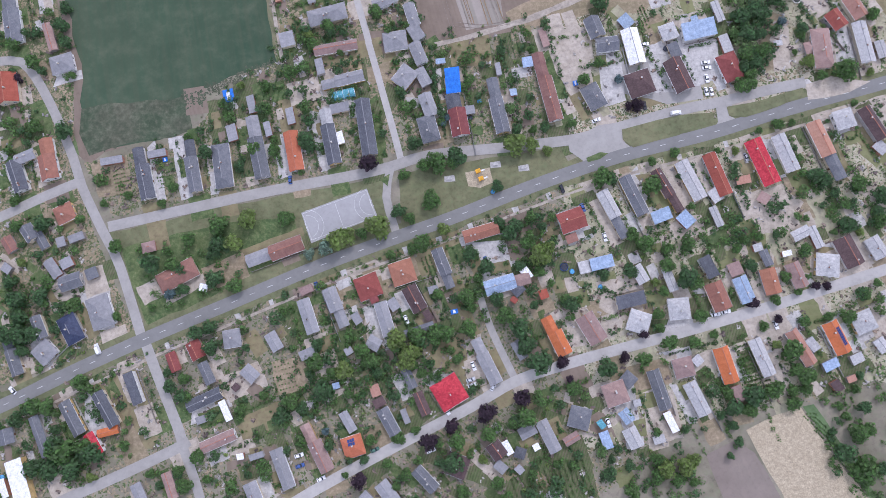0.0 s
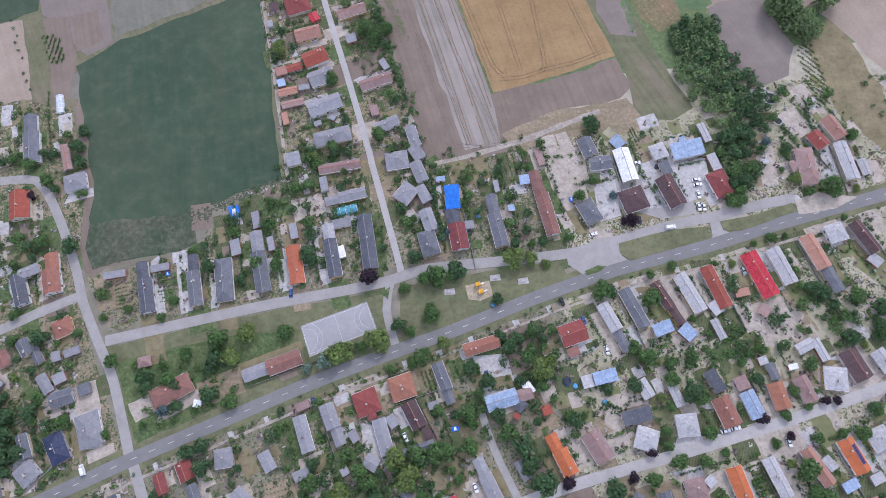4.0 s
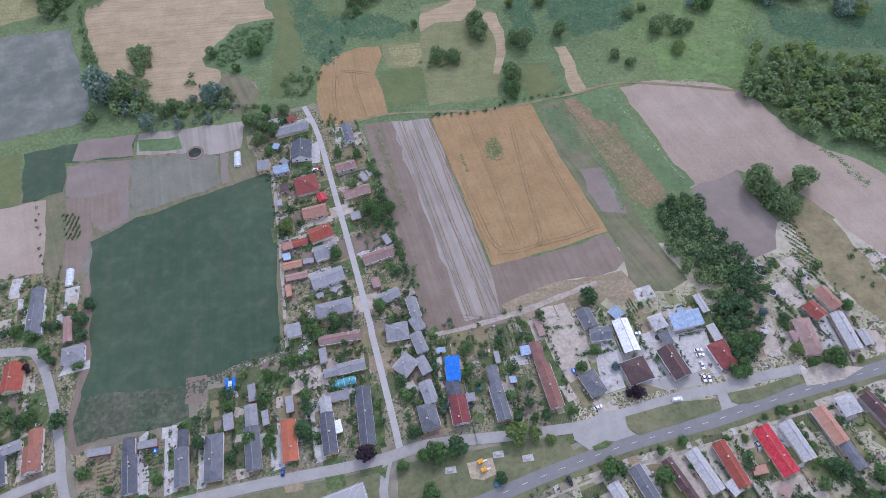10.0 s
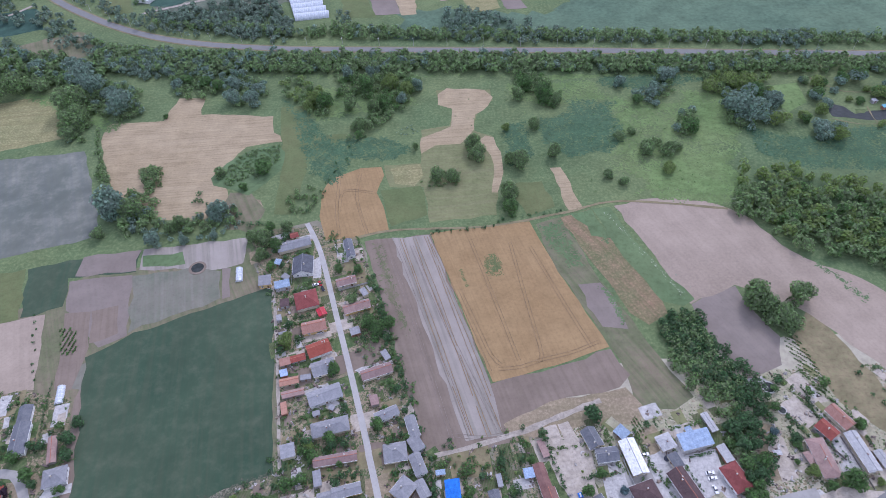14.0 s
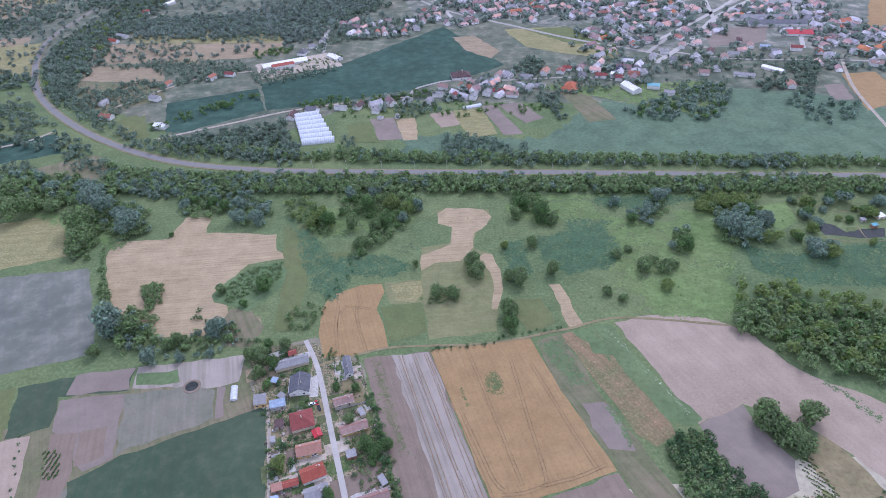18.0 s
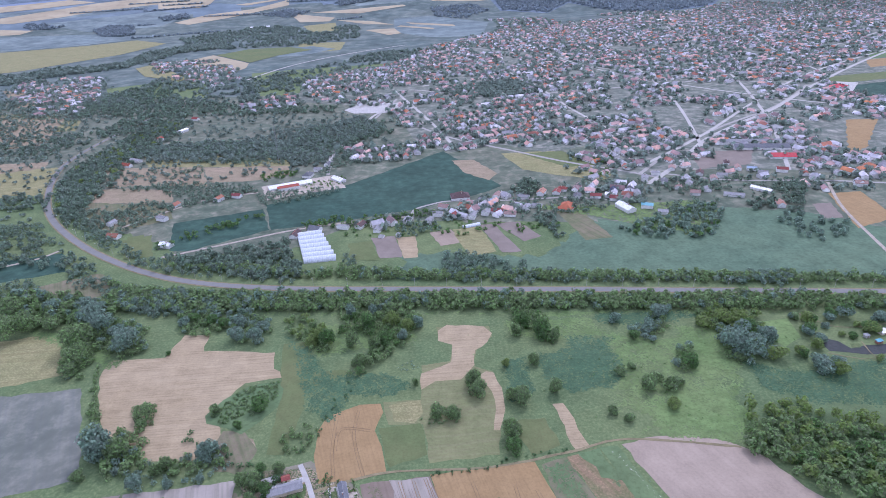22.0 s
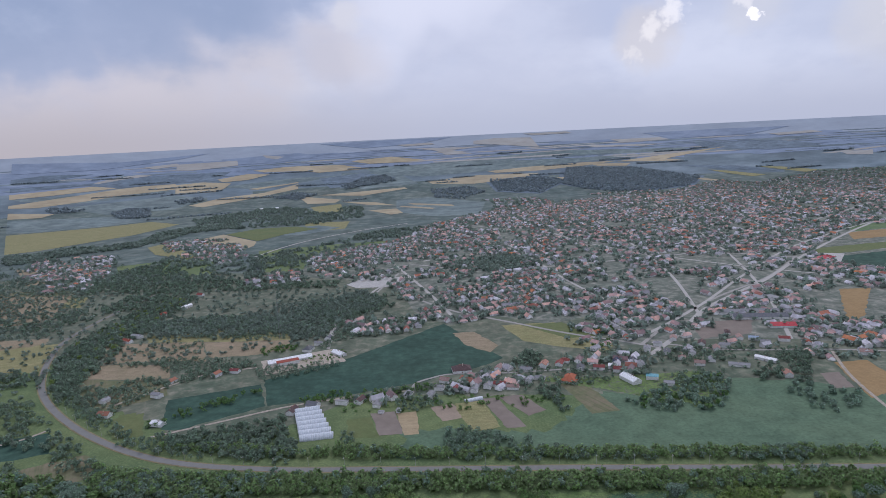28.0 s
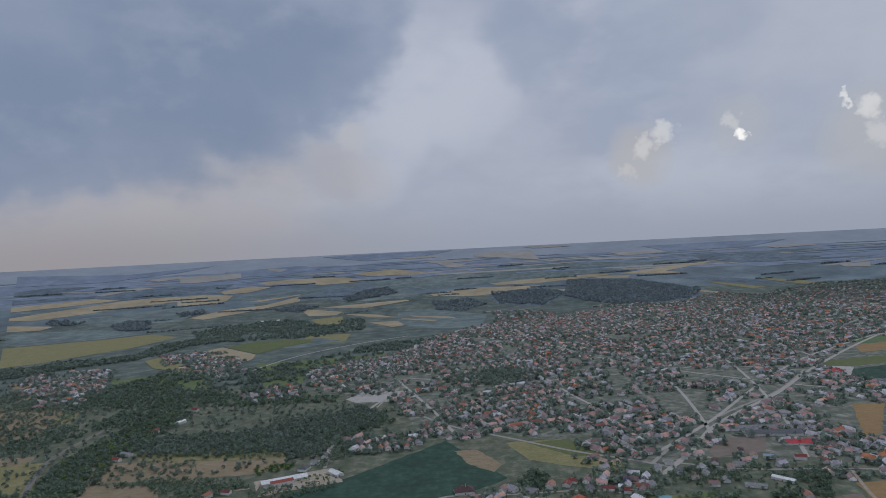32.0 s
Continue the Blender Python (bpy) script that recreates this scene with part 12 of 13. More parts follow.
patches([(168.6, 368.8), (214, 365.3), (195.6, 316.4), (155.5, 325.1), (123, 321.5)], "meadow_lit", 6, 3, 8, 746, "yellow-green mown grass, brightened as if sunlit above the ploughed field", .1, .25, fade=9)
patches([(230.4, 364.1), (319.4, 344), (276.6, 268.3), (255.8, 312.1)], "meadow_green", 6, 3, 8, 747, "lush grass beside the wood", .09, .5, fade=9)
patches([(60.6, 468.8), (160.5, 473.8), (250, 461.2), (254.4, 472.9), (62.7, 487.4)], "meadow_lit", 4, 2, 6, 748, "mown strip below the highway belt", .1, .3, fade=5)
patches([(-137.2, 472.5), (-103.9, 443.6), (-61.1, 372.6), (-79.3, 341.8), (-102.4, 362.4)], "sedge", 4, 1.5, 4, 749, "rough dark grass along the ditch", .1, .5, fade=8)
patches([(99.7, 452), (147.2, 439.3), (136.1, 392.7), (94.4, 381.5)], "sedge", 4, 1.5, 4, 750, "rough dark grass in the meadow", .11, .4, fade=10)

wood("wood", fill([(-246.4, 353.8), (-224, 349.1), (-204.3, 338.6), (-195, 315.1), (-210.1, 308), (-228.8, 317.4), (-243.5, 335.5)], 6, 3.0, 5.0, 961, .05), "leaf_wood", "dark grove at the foot of the hay field", 200, .6, 1.7)
wood("wood", fill([(-246.4, 353.8), (-224, 349.1), (-204.3, 338.6), (-195, 315.1), (-210.1, 308), (-228.8, 317.4), (-243.5, 335.5)], 10, 3.2, 5.0, 962, .3), "leaf_silver", "silvery trees in the grove", 200, .6, 1.8)
wood("wood", fill([(-188.2, 311.9), (-173.3, 320.9), (-162.1, 331.6), (-147.9, 330.6), (-143.4, 318.8), (-156.4, 308.2), (-178, 303.2)], 5.5, 2.2, 4.0, 963, .1), "leaf_wood", "tree row at the foot of the hay field", 200, .6, 1.6)
wood("wood", fill([(-173.3, 320.9), (-162.1, 331.6), (-147.9, 330.6), (-143.4, 318.8), (-157.5, 312.6)], 8, 2.6, 4.2, 964, .25), "leaf_silver", "silvery trees in the row", 200, .6, 1.6)
wood("wood", fill([(-228.6, 375), (-215.4, 380.8), (-209.1, 370.3), (-204.1, 344.6), (-212.8, 342.2), (-222, 361.5)], 5.5, 2.4, 3.8, 965, .1), "leaf_wood", "clump of trees in the hay field", 200, .6, 1.5)
wood("wood", fill([(-274.6, 402.9), (-263.1, 398.4), (-240.9, 350.3), (-248.7, 349)], 5, 2.0, 3.4, 966, .1), "leaf_wood", "hedge trees beside the hay field", 160, .6, 1.5)
wood("wood", fill([(-112, 338.1), (-99, 352.6), (-87.5, 342.4), (-91, 322), (-104.1, 317.3)], 4.5, 1.6, 3.0, 967, .15), "leaf_wood", "bushy scrub beside the wheat", 160, .55, 1.3)
wood("wood", fill([(210.7, 345.7), (259.6, 345.3), (302.8, 314.6), (268.8, 254.5), (242.8, 270.5), (219.6, 274.5), (196.2, 307.8)], 9, 3.6, 5.4, 968, .2), "leaf_light", "lighter crowns of the plantation", 170, .7, 1.9)

wood("wood", fill([(117.4, 208.3), (130.9, 225.1), (143.1, 221), (148.2, 202.6), (160.6, 179.1), (163.9, 164.7), (157, 156.4), (144.2, 163.9), (134, 171.5), (123.1, 190.5)], 4.2, 2.6, 3.8, 971, 0), "leaf_dark", "dense dark walnut orchard", 200, .55, 1.6)
wood("wood", fill([(146.6, 167.3), (163.9, 164.7), (158.9, 143), (151.8, 124.4), (141.5, 112.9), (135, 117.6), (140.2, 143.9)], 4.6, 2.2, 3.6, 972, .1), "leaf_dark", "overgrown dark orchard strip", 200, .55, 1.5)

# ---- crop rows ----
def crop_rows(poly, angle, spacing, leaf, label, r=.5, step=1.1):
    """Rows of plants across a polygon."""
    a = radians(angle)
    ux, uy = math.cos(a), math.sin(a)
    u = [x * ux + y * uy for x, y in poly]
    v = [-x * uy + y * ux for x, y in poly]
    rng = random.Random(int(poly[0][0] * 10))
    spots = []
    q = min(v)
    while q < max(v):
        p = min(u)
        while p < max(u):
            x, y = p * ux - q * uy, p * uy + q * ux
            if inside(x, y, poly) and rng.random() > .1:
                spots.append((x + rng.uniform(-.15, .15), y + rng.uniform(-.15, .15), r * rng.uniform(.7, 1.2)))
            p += step
        q += spacing
    if spots:
        wood("crop_rows", spots, leaf, label, 60, .9, 1.5)


crop_rows([(18.9, -66), (52.6, -58.4), (56.7, -77.1), (42.5, -81.7), (18.4, -80.1)], 108, 2.2, "leaf_vine", "rows of grape vines", 0.5, 1.1)
crop_rows([(123.4, -11.1), (133.2, -8.8), (141.1, -34), (133.2, -37.6), (126.3, -28.6)], 15, 1.8, "leaf_vine", "rows of garden vines", 0.5, 1.1)
crop_rows([(-22, 33.8), (-14.7, 35.8), (-9.6, 22.1), (-16.4, 20.1)], 110, 1.9, "leaf_vine", "rows of vegetables", 0.5, 1.1)
crop_rows([(185.1, 200.3), (194.1, 202.9), (199.1, 166.1), (189, 163.2)], -48, 2.4, "leaf_vine", "rows of young vines", 0.5, 1.1)
crop_rows([(-233.4, 230.6), (-222.5, 230.8), (-216.1, 212.2), (-225.1, 211.5)], 82, 2.6, "leaf_green", "rows of green vegetables", 0.7, 1.1)
crop_rows([(89.4, 154), (93.8, 158.2), (95.8, 146.3), (91.6, 145.6)], 108, 1.6, "leaf_green", "rows of green vegetables", 0.5, 1.1)
crop_rows([(-94.7, -12.8), (-81.2, -9.2), (-78.5, -26.3), (-91.9, -28.6)], 14, 2.2, "leaf_green", "rows of dry beds", 0.3, 1.6)
crop_rows([(-254.7, 243.3), (-251.2, 243.1), (-233.6, 196), (-236.9, 196.2)], 88, 3.0, "leaf_dark", "row of young trees", 0.9, 5.0)
crop_rows([(151.7, -43.1), (156.9, -41.4), (182.7, -80.6), (177.6, -81.7)], -45, 1.5, "leaf_green", "low green rows", 0.4, 1.0)
crop_rows([(-171.8, 82.9), (-161.8, 84), (-159.9, 69.7), (-169.8, 68.6)], 12, 2.0, "leaf_green", "garden beds", 0.4, 1.3)
crop_rows([(-150.4, 80.7), (-143.3, 81.9), (-141.7, 71.9), (-148.7, 70.7)], 12, 1.8, "leaf_green", "garden beds", 0.4, 1.2)
crop_rows([(-100.1, 125.2), (-87.3, 126.1), (-85.8, 110), (-97.1, 107.5)], 80, 2.4, "leaf_green", "garden beds", 0.4, 1.2)
crop_rows([(17.6, 143.8), (34.5, 144.6), (35.3, 132.7), (19.9, 130.5)], 100, 2.6, "leaf_dark", "garden beds", 0.4, 1.2)
crop_rows([(140.3, 58), (156.2, 58.8), (157.7, 46.5), (144.4, 44.2)], -60, 3.4, "leaf_dark", "young bushes in rows", 0.5, 2.6)
crop_rows([(125.5, 54.4), (134.9, 56.8), (136.5, 44.5), (127.2, 43.4)], -60, 2.8, "leaf_dark", "young bushes in rows", 0.5, 2.2)

# ---- the town ----
TOWN = [(-82.4, 1300.3), (-17, 1033.2), (32.9, 974.7), (109.4, 1007.5), (174.9, 956.1), (252.5, 978.4), (261.6, 831.4), (376.4, 840.1), (492.9, 818.7), (592, 772.5), (731.9, 774.9), (3212.2, 3520.7), (2535, 3444.7), (2179.5, 3435.9), (1632.5, 3007), (1236.8, 2739.8), (931.1, 2725), (584.2, 2614.9), (280.5, 2448.4), (11.3, 2111.2), (-107.1, 1807.3), (-296.4, 1669.9), (-305.4, 1410.9), (-196.1, 1355.1)]
NO_TOWN = [[(109.1, 1520.7), (200.6, 1538.7), (234.1, 1484.6), (205.3, 1385.7), (122.3, 1383.4)], [(865.7, 1368.8), (1138.9, 1658.8), (1688, 1833.3), (1079.4, 1159.5), (839, 1197.5)], [(715.2, 1053.2), (801.9, 1041.1), (684.3, 861.4), (603.2, 877.4)], [(414.8, 1178.7), (543.9, 1171), (449.1, 1005.4), (382.2, 1057.2)], [(430.3, 942.2), (511.6, 910.4), (449.8, 826.6), (383.8, 838.7)], [(117.4, 928.8), (188.5, 935.4), (235.9, 773.2), (172, 783.9)], [(632.1, 1040.1), (701, 1024.3), (648.5, 945.5), (586.9, 948.6)], [(556.6, 1398.1), (730.7, 1381.4), (639.3, 1251), (505.9, 1269.6)]]
HAMLETS = [[(-87.5, 712.7), (-20.3, 729.9), (-13.5, 701.6), (-77.7, 676.3)], [(14.5, 738.9), (82.2, 778.1), (130.5, 760.2), (115.7, 716), (44.8, 683.3), (19.5, 696.7)], [(141.2, 778.6), (252.6, 802.8), (298.4, 762.7), (269.7, 724.3), (170.1, 744.1)], [(263, 836), (376.4, 840.1), (364.1, 794.7), (253.1, 780.9)], [(371.4, 828.6), (492.9, 818.7), (445.8, 738), (360, 769.1)], [(252.5, 978.4), (261.6, 831.4), (223.4, 807.9), (198, 899.5)], [(-178.2, 941.9), (-152.2, 1010.9), (-70, 1044), (-110.1, 957.4)], [(492.9, 818.7), (595, 776.5), (553.4, 720), (458.8, 735.9)], [(-114.3, 1003.5), (-12.2, 1032.2), (-3.3, 981.8), (-89, 912.1), (-142.6, 935.4)], [(-850.1, 2049.2), (-646.9, 2037.7), (-479.6, 1740.6), (-513.3, 1594.6), (-706.1, 1764.9)], [(-1146.1, 1849.1), (-905.7, 1822.9), (-748.3, 1463.1), (-977.1, 1519.1)], [(-895.2, 1470.1), (-792.9, 1474), (-731.5, 1377.4), (-841.7, 1377.3)], [(274.1, 2823.6), (481.1, 2842.3), (561.9, 2515.7), (315, 2377)], [(-411.6, 1380.8), (-318, 1475.1), (-268.2, 1345.7), (-367.8, 1307.6)], [(736.8, 2835.6), (1165.5, 2873.9), (1517, 3170.3), (1615.8, 2741.4), (1437.7, 2436.6), (920, 2555.4)]]


def town_blocks(region, gaps, angle, seed, keep=.8):
    """Spots of houses in rows along parallel streets: (x, y, turn, length, width)."""
    rng = random.Random(seed)
    a = radians(angle)
    ux, uy = math.cos(a), math.sin(a)
    u = [x * ux + y * uy for x, y in region]
    v = [-x * uy + y * ux for x, y in region]
    out, q, k = [], min(v), 0
    while q < max(v):
        p = min(u) + rng.uniform(0, 10)
        while p < max(u):
            x, y = p * ux - q * uy + rng.uniform(-3, 3), p * uy + q * ux + rng.uniform(-4, 4)
            bend = 14 * math.sin(x * .006) + 10 * math.sin(y * .009)
            x, y = x + bend * uy, y + bend * ux
            if inside(x, y, region) and not any(inside(x, y, g) for g in gaps) and rng.random() < keep * (1.35 if noise.noise((x * .0065, y * .0045, 2.2)) < .12 else .42):
                out.append((x, y, angle + rng.choice((0, 90, 90)) + rng.uniform(-6, 6), rng.uniform(10, 19), rng.uniform(7.5, 10)))
            p += rng.uniform(12, 20)
        k += 1
        q += 18 if k % 2 else 32
    return out


def town_mesh(spots, seed):
    """All houses of the far town: walls with gables, and pitched roofs with eaves."""
    rng = random.Random(seed)
    walls, roofs, greys, oranges = ([], []), ([], []), ([], []), ([], [])
    for x, y, turn, L, W in spots:
        h, rise = rng.uniform(2.8, 4.6), W / 2 * rng.uniform(.6, .95)
        c, s = math.cos(radians(turn)), math.sin(radians(turn))

        def put(store, pts, faces):
            k = len(store[0])
            store[0].extend(far(x + px * c - py * s, y + px * s + py * c, pz) for px, py, pz in pts)
            store[1].extend(tuple(i + k for i in f) for f in faces)
        l, w = L / 2, W / 2
        put(walls, [(-l, -w, 0), (l, -w, 0), (l, w, 0), (-l, w, 0), (-l, -w, h), (l, -w, h), (l, w, h), (-l, w, h), (-l, 0, h + rise - .1), (l, 0, h + rise - .1)],
            [(0, 1, 5, 4), (2, 3, 7, 6), (1, 2, 6, 9, 5), (3, 0, 4, 8, 7)])
        hip = rng.choice((0, 0, w * .8))
        v, f = roof_mesh(L, W, h, rise, hip + (.45 if hip else 0))
        pick = rng.random()
        put(greys if pick < .38 else oranges if pick < .5 else roofs, v, f)
        for i in range(max(1, int(L / 5))):
            wx = -l + (i + .5) * L / max(1, int(L / 5))
            for sy in (-1, 1):
                put(panes, [(wx - .6, sy * (w + .03), 1), (wx + .6, sy * (w + .03), 1), (wx + .6, sy * (w + .03), 2.3), (wx - .6, sy * (w + .03), 2.3)], [(0, 1, 2, 3)])
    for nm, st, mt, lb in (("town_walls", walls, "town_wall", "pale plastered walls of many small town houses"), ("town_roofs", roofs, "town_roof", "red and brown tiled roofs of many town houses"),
                           ("town_roofs_orange", oranges, "town_roof_orange", "orange tiled roofs of some town houses"), ("town_roofs_grey", greys, "town_roof_grey_hazed", "grey roofs of many town houses"), ("town_windows", panes, "glass_dark", "dark windows of many town houses")):
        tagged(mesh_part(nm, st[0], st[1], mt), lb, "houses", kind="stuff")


panes = ([], [])
town_spots = town_blocks(TOWN, NO_TOWN, 18, 3, .74)
for i, h in enumerate(HAMLETS):
    town_spots += town_blocks(h, [], 25 + 20 * i, 11 + i, .8)
street_points = np.array([p for l in ROAD_LINES for p in l if p[1] > 640])
town_spots = [t for t in town_spots if ((street_points - t[:2]) ** 2).sum(1).min() > 11 ** 2]
town_mesh(town_spots, 4)
tree_rng = random.Random(9)
town_trees = []
for x, y, turn, L, W in town_spots:
    for k in range(6 if noise.noise((x * .0065, y * .0045, 2.2)) > .0 else 4):
        if tree_rng.random() < .85:
            a, d = tree_rng.uniform(0, 6.28), tree_rng.uniform(8, 24)
            town_trees.append((x + d * math.cos(a), y + d * math.sin(a), tree_rng.uniform(3.0, 7.2)))
# Both halves use the leaf colour that has distance haze in it.
wood("town_trees", town_trees[::2], "leaf_town_hazed", "dark garden trees between the town houses, paled by painted haze", 8, 2.3, 1.2)
wood("town_trees", town_trees[1::2], "leaf_town_hazed", "green garden trees between the town houses, haze in their colour", 8, 2.3, 1.2)
slab("town_ground", TOWN, "town_earth_hazed", .17, "yards and gardens under the town", "ground", ragged=8, step=40)

# ---- yards round the houses ----
yard_rng = random.Random(21)
main_houses = [f for f in FOOTPRINTS if f[4] * f[5] > 60 and f[1] < 520]
for i, (x, y, rad, turn, L, W) in enumerate(main_houses):
    a = radians(turn)
    ux, uy = math.cos(a), math.sin(a)
    s = yard_rng.choice((-1, 1))
    w = yard_rng.uniform(4, 6.5)
    # East of x = 60 paler yard materials stand in for sunlight.
    m = yard_rng.choice(("yard_dirt", "yard_concrete", "yard_dirt", "lawn", "yard_concrete", "grass_dry") if x < 60 else ("yard_dirt", "yard_concrete", "yard_concrete", "yard_dirt", "grass_dry"))
    c = [(x + ux * u - uy * v, y + uy * u + ux * v) for u, v in ((-L / 2, s * W / 2), (L / 2 + 2, s * W / 2), (L / 2 + 2, s * (W / 2 + w)), (-L / 2 - 3, s * (W / 2 + w)))]
    words = dict(yard_dirt="pale trodden earth yard", yard_concrete="pale concrete yard", lawn="green grass yard", grass_dry="dry grass yard")[m]
    if any(inside(*c[2], fa) or inside(*c[3], fa) for fa in FIELD_AREAS):
        continue
    slab("yard", c, m, .040 + .0004 * (i % 20), words + " beside a house", "yard", ragged=.35, step=3)
    for e in (-1, 1):
        if yard_rng.random() < .9:
            g = yard_rng.choice(("garden", "terrace_tan", "grass_dry", "yard_dirt", "lawn", "soil_brown", "garden"))
            # Greens and browns swap to paler ones there, imitating sunlit ground.
            if x > 60:
                g = dict(lawn="meadow_mown", grass_dry="yard_grass_sunlit", soil_brown="yard_dirt").get(g, g)
            l, ww = yard_rng.uniform(9, 24), yard_rng.uniform(8, 12.5)
            o0 = e * (L / 2 + 1.5)
            c = [(x + ux * u - uy * v, y + uy * u + ux * v) for u, v in ((o0, -ww / 2), (o0 + e * l, -ww / 2), (o0 + e * l, ww / 2), (o0, ww / 2))]
            if any(inside(*cc, fa) for cc in c for fa in FIELD_AREAS):
                continue
            words = dict(garden="planted vegetable beds", grass_dry="dry grass plot", yard_dirt="bare earth plot", lawn="green grass plot", soil_brown="dug brown bed", terrace_tan="dry tan garden plot", meadow_mown="light green grass plot", yard_grass_sunlit="pale dry grass plot")[g]
            slab("yard", c, g, .050 + .0004 * (i % 20), words + " at a house", "yard", ragged=.5, step=3)
    if i % 2 == 0 and math.hypot(x, y) < 330:
        rp = np.array([q_ for l_ in ROAD_LINES for q_ in l_])
        f0 = (x + ux * (-L / 2) - uy * -s * (W / 2 + 1.2), y + uy * (-L / 2) + ux * -s * (W / 2 + 1.2))
        e = L + yard_rng.uniform(4, 14)
        if any(((rp - (f0[0] + ux * e * v_, f0[1] + uy * e * v_)) ** 2).sum(1).min() < 16 for v_ in (0, .2, .4, .6, .8, 1)):
            continue
        fence(f0[0], f0[1], f0[0] + ux * e, f0[1] + uy * e, yard_rng.choice(("wood_grey", "concrete", "steel")), yard_rng.uniform(1.1, 1.6), 4.5)

# ---- low growth and odds and ends in the yards ----
road_points = np.array([p for l in ROAD_LINES for p in l])


def free(x, y, gap_road, gap_house):
    if ((road_points - (x, y)) ** 2).sum(1).min() < gap_road ** 2:
        return False
    for hx, hy, rad, turn, L, W in FOOTPRINTS:
        if abs(x - hx) + abs(y - hy) < 40:
            a = radians(turn)
            u, v = (x - hx) * math.cos(a) + (y - hy) * math.sin(a), -(x - hx) * math.sin(a) + (y - hy) * math.cos(a)
            if abs(u) < L / 2 + gap_house and abs(v) < W / 2 + gap_house:
                return False
    return True



VILLAGE = [[(-252.7, 12.8), (-216.4, -30.9), (-157.4, -4.6), (-114, 11.6), (-4.8, 50.5), (77.7, 78.1), (206.1, 109.8), (235.9, 68.3), (224.6, -20.9), (147, -39.2), (106, -43.3), (58, -77.1), (-91.4, -94.2), (-244.9, -91.8)], [(-186.2, 86.3), (-135.2, 97.4), (-87.4, 149.9), (-47, 184.5), (-13.3, 146.7), (69.2, 166.9), (167.7, 180.2), (250.3, 182.1), (243.3, 126.8), (119.3, 93.4), (51.3, 91.8), (-31.4, 86.3), (-53.7, 78.7), (-170.8, 58.7)], [(-272.3, 195.4), (-208.4, 182.9), (-194, 130.5), (-191.8, 83.6), (-178.9, 49.2), (-157.6, 2.1), (-195.4, -12.9), (-255, -30)], [(-131.2, 305.6), (-87.4, 308.1), (-55.7, 287.5), (-31.7, 196.3), (-13.6, 138.2), (-16.8, 104.3), (-84.8, 107.2), (-96, 188.7)]]

bed_rng = random.Random(55)
for j, poly in enumerate(VILLAGE):
    for x, y, r in fill(poly, 9.0, 2.2, 4.8, 500 + j, .25):
        if inside(x, y, PARK) or any(inside(x, y, fa) for fa in FIELD_AREAS) or any(inside(x, y, pl) for pl in PLOTS) or not free(x, y, 7 + r, -.5):
            continue
        near = min(FOOTPRINTS, key=lambda f: abs(f[0] - x) + abs(f[1] - y))
        a = radians(near[3] + bed_rng.uniform(-4, 4))
        l, w = r * bed_rng.uniform(.8, 1.4), r * bed_rng.uniform(.5, .9)
        mt, words = bed_rng.choice((("garden", "planted vegetable beds"), ("lawn", "green grass patch"), ("garden", "planted vegetable beds"), ("yard_dirt", "trodden earth patch"),
                                    ("grass_dry", "dry grass patch"), ("soil_brown", "dug brown bed"), ("yard_concrete", "pale paved patch"), ("lawn", "green grass patch")))
        # East of x = 45 the patches are paler too, as if sunlit.
        if x > 45 and mt in ("lawn", "grass_dry", "soil_brown"):
            mt, words = dict(lawn=("meadow_mown", "light green grass patch"), grass_dry=("yard_grass_sunlit", "pale dry grass patch"), soil_brown=("yard_dirt", "trodden earth patch"))[mt]
        slab("yard", [(x + u * math.cos(a) - v * math.sin(a), y + u * math.sin(a) + v * math.cos(a)) for u, v in ((-l, -w), (l, -w), (l, w), (-l, w))],
             mt, .085, words + " behind a house", "yard", ragged=.4, step=2.5)
plot_rng = random.Random(63)
plot_rows = ([], [])
for x, y, rad, turn, L, W in main_houses:
    a = radians(turn)
    ux, uy = math.cos(a), math.sin(a)
    ends = [((road_points - (x + e * ux * L / 2, y + e * uy * L / 2)) ** 2).sum(1).min() for e in (-1, 1)]
    rear = 1 if ends[1] > ends[0] else -1
    for side in (-1, 1):
        if plot_rng.random() < .35:
            continue
        v = side * (W / 2 + plot_rng.uniform(2.5, 6))
        u, end = -L / 2 * plot_rng.uniform(.2, 1), L / 2 + plot_rng.uniform(8, 32)
        store, thick = plot_rows[plot_rng.random() < .45], plot_rng.uniform(.7, 1.5)
        while u < end:
            if plot_rng.random() < .8:
                px, py = x + rear * ux * u - uy * (v + plot_rng.uniform(-.5, .5)), y + rear * uy * u + ux * (v + plot_rng.uniform(-.5, .5))
                r = thick * plot_rng.uniform(.6, 1.4)
                if free(px, py, 3.5 + r, r * .5) and not inside(px, py, PARK) and not any(inside(px, py, fa) for fa in FIELD_AREAS):
                    store.append((px, py, r))
            u += thick * 1.5
wood("hedge", plot_rows[0], "leaf_green", "hedges and bushes along the garden plots", 150, .5, 1.3)
wood("hedge", plot_rows[1], "leaf_dark", "dark hedges and bushes along the garden plots", 150, .5, 1.4)
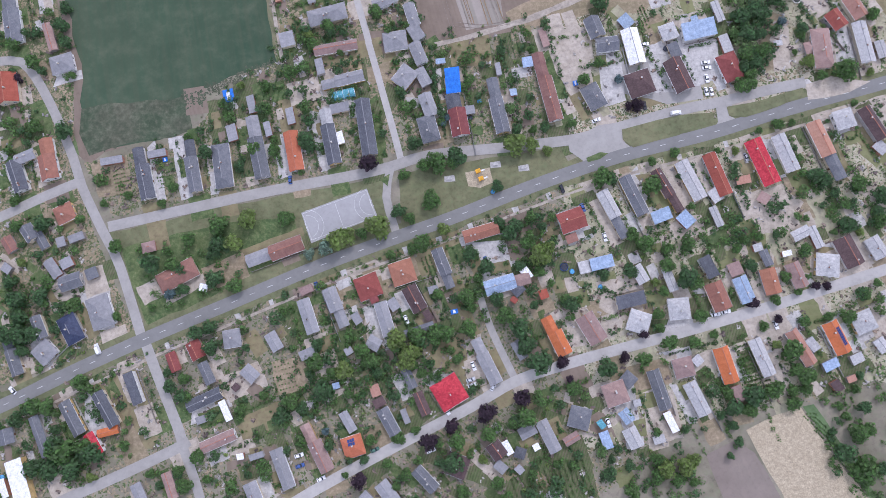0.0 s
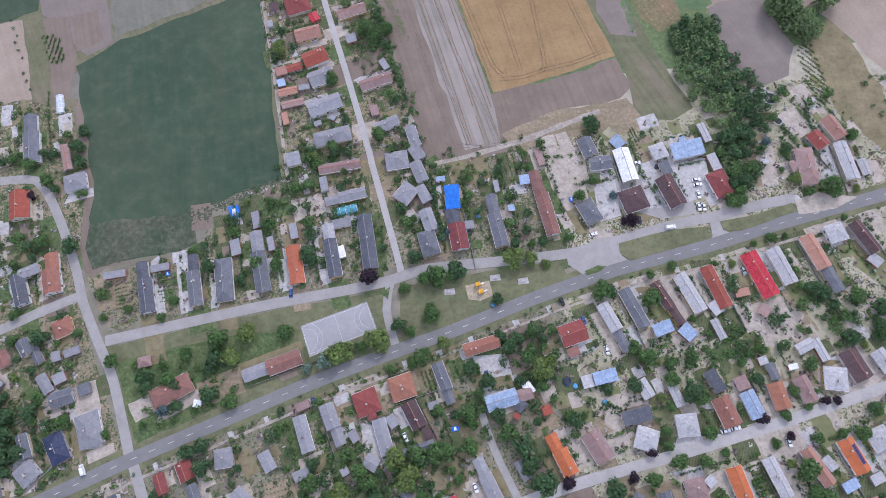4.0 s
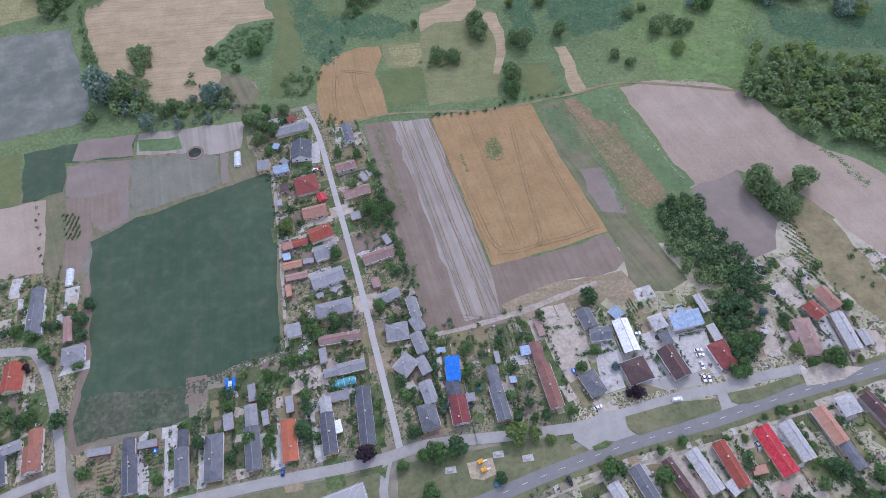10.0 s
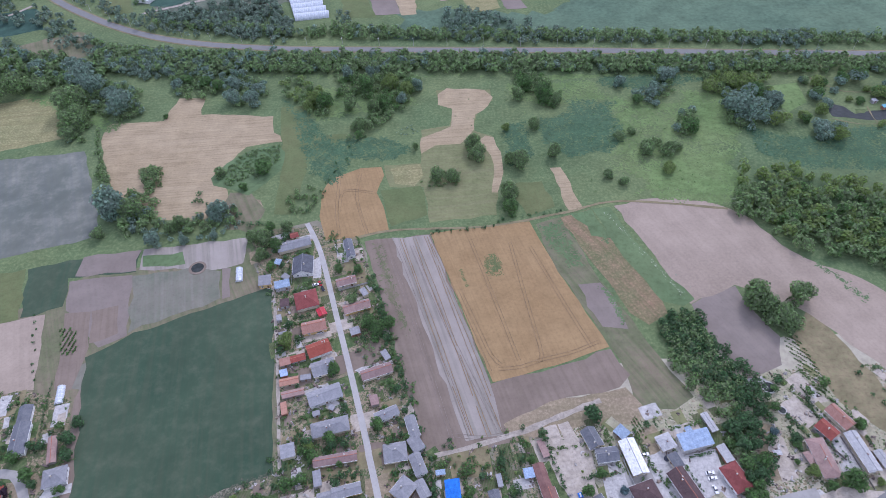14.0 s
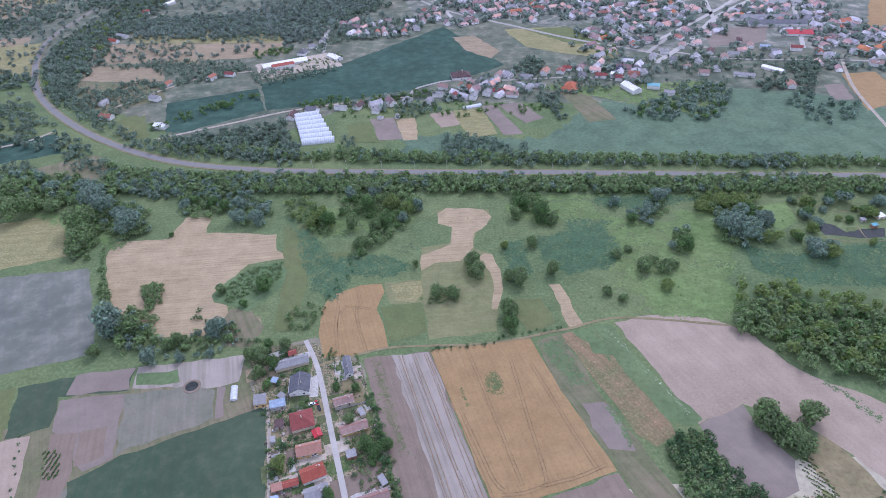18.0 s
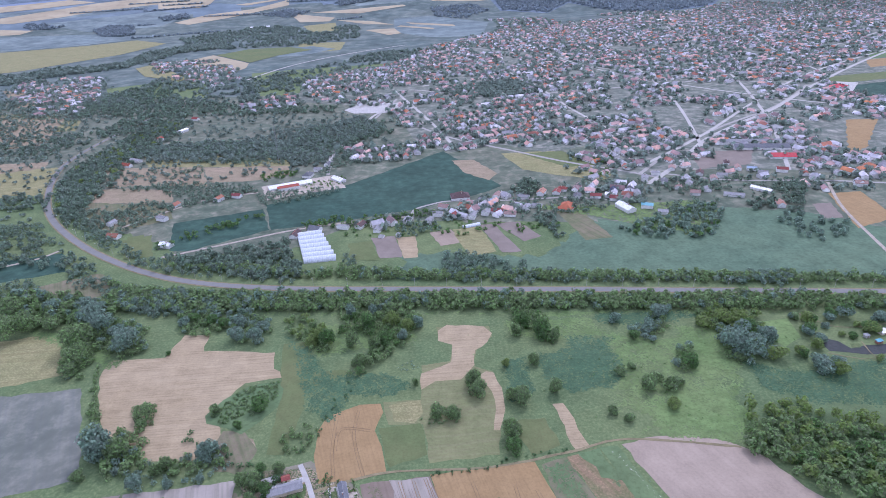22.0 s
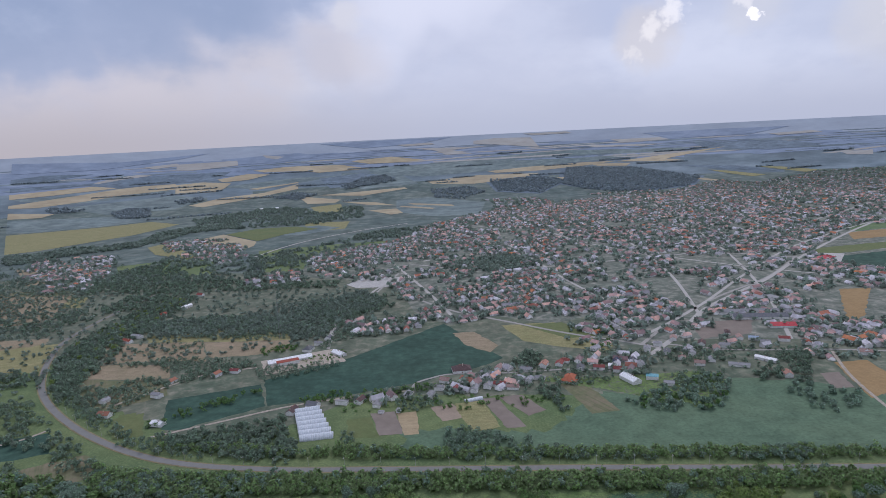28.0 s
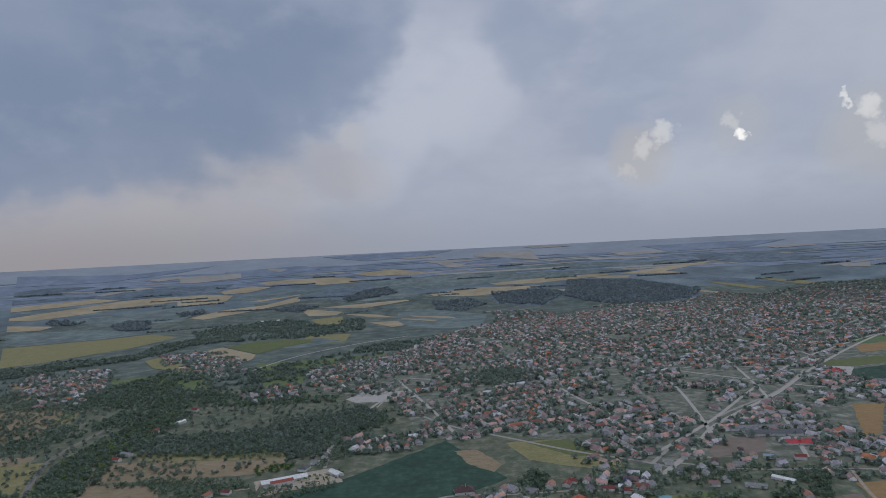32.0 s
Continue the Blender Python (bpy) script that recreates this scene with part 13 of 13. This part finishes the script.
for k, (leaf, sp, skip, r0, r1) in enumerate((("leaf_green", 6.0, .5, .8, 2.2), ("leaf_dark", 6.6, .45, .9, 2.6), ("leaf_light", 9.5, .5, .6, 1.5))):
    spots = [p for j, poly in enumerate(VILLAGE) for p in fill(poly, sp, r0, r1, 300 + 10 * k + j, skip) if free(p[0], p[1], 4.5 + p[2], p[2] * .6) and not inside(p[0], p[1], PARK) and noise.noise((p[0] * .03, p[1] * .03, k * 3.7)) > (-.25 if p[0] < 45 else .16)]
    wood("garden_shrubs", spots, leaf, "low shrubs and plants in the village gardens", 170, .46, 1.3)
spots = [p for j, poly in enumerate(VILLAGE) for p in fill(poly, 9.5, 2.0, 4.0, 350 + j, .3) if free(p[0], p[1], 3.5 + p[2], p[2] * .55) and not inside(p[0], p[1], PARK)
         and not any(inside(p[0], p[1], fa) for fa in FIELD_AREAS) and noise.noise((p[0] * .022, p[1] * .022, 1.3)) > (-.25 if p[0] < 45 else .2)]
wood("garden_trees", spots[::2], "leaf_dark", "fruit trees in the village gardens", 420, .44, 1.5)
wood("garden_trees", spots[1::2], "leaf_green", "leafy fruit trees in the village gardens", 420, .44, 1.5)
for j, poly in enumerate(VILLAGE):
    patches(poly, "lawn", 7.5, 2, 5.5, 820 + j, "green grass between the yards", .0335, .42, False, .00002)
    patches(poly, "garden", 9, 1.5, 4.5, 830 + j, "planted ground between the yards", .036, .5, False, .00002)
    patches(poly, "terrace_tan", 11, 1, 3.5, 840 + j, "trodden bare earth between the yards", .0382, .62, False, .00002)
patches([(50, 66.6), (118.7, 86.4), (205.7, 107), (240, 112), (236.4, -20), (160.3, -28), (105.9, -40), (55, -50), (47.7, 20.4)], "yard_grass_sunlit", 9, 2, 7, 861, "dry khaki grass of the yards, lightened as if sunlit", .0395, .35, False, .00002)
patches([(48, 100), (90, 108), (200, 128), (230, 150), (215, 165), (165, 185), (100, 165), (48, 140)], "yard_grass_sunlit", 9, 2, 7, 862, "dry khaki grass of the yards, lightened as if sunlit", .0395, .3, False, .00002)
for k, (mt, label) in enumerate((("clutter_pale", "pale boards, sheets and crates lying in yards"), ("clutter_dark", "dark timber, scrap and barrels lying in yards"))):
    rng = random.Random(77 + k)
    vs, fs = [], []
    for j, poly in enumerate(VILLAGE):
        for x, y, r in fill(poly, 7.0, .3, 1.0, 400 + 10 * k + j, (.72, .5)[k]):
            if not free(x, y, 5, .3) or inside(x, y, PARK) or any(inside(x, y, fa) for fa in FIELD_AREAS):
                continue
            for q in range(rng.randint(2, 5)):
                a, w, d, hh = rng.uniform(0, 3.14), rng.uniform(.2, 1.0), rng.uniform(.12, .5), rng.uniform(.12, .7)
                px, py = x + rng.uniform(-1.3, 1.3), y + rng.uniform(-1.3, 1.3)
                b = [(px + bx * math.cos(a) - by * math.sin(a), py + bx * math.sin(a) + by * math.cos(a), bz) for bx, by, bz in box(-w, -d, 0, w, d, hh)]
                n0 = len(vs)
                vs += b
                fs += [tuple(i + n0 for i in f) for f in BOX]
    tagged(mesh_part("yard_clutter", vs, fs, mt), label, "clutter", kind="stuff")


# ---- strips of the far farmland ----
strip_rng = random.Random(31)
# Strip colours are grey and blue to carry the haze of distance.
strips = dict(far_pale_hazed=([], []), far_rim_hazed=([], []), far_blue_hazed=([], []))
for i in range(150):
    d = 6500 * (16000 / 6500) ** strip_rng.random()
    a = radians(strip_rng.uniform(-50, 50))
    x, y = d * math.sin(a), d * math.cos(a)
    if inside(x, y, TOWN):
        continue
    mt = strip_rng.choice(("far_pale_hazed", "far_blue_hazed", "far_rim_hazed", "far_blue_hazed"))
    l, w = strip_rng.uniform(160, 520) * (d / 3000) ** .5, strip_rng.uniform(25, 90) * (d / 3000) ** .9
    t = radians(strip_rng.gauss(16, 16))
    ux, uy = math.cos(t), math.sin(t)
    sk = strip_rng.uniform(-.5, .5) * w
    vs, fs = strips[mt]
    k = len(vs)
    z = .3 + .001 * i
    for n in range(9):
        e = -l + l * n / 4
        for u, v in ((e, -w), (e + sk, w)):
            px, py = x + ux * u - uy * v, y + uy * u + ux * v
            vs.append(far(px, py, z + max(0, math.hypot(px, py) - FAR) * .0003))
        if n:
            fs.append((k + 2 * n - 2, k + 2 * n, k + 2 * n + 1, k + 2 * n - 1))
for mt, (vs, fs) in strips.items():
    tagged(mesh_part("far_fields", vs, fs, mt), "distant strips of farmland, greyed and blued by painted haze", "fields", kind="stuff")
# far hedges and copses
copse = []
for i in range(60):
    d = 2600 * (9000 / 2600) ** strip_rng.random()
    a = radians(strip_rng.uniform(-48, 48))
    x, y = d * math.sin(a), d * math.cos(a)
    if inside(x, y, TOWN):
        continue
    t, n = radians(strip_rng.gauss(14, 12)), strip_rng.randint(8, 40)
    for k in range(n):
        copse.append((x + k * 11 * math.cos(t) + strip_rng.uniform(-4, 4), y + k * 11 * math.sin(t) + strip_rng.uniform(-4, 4), strip_rng.uniform(4, 8)))
# These far trees take the pale blue leaves that carry painted haze.
wood("far_trees", copse, "leaf_distant_hazed", "distant hedgerows and copses with haze in their colour", 9, 3.4, .9)
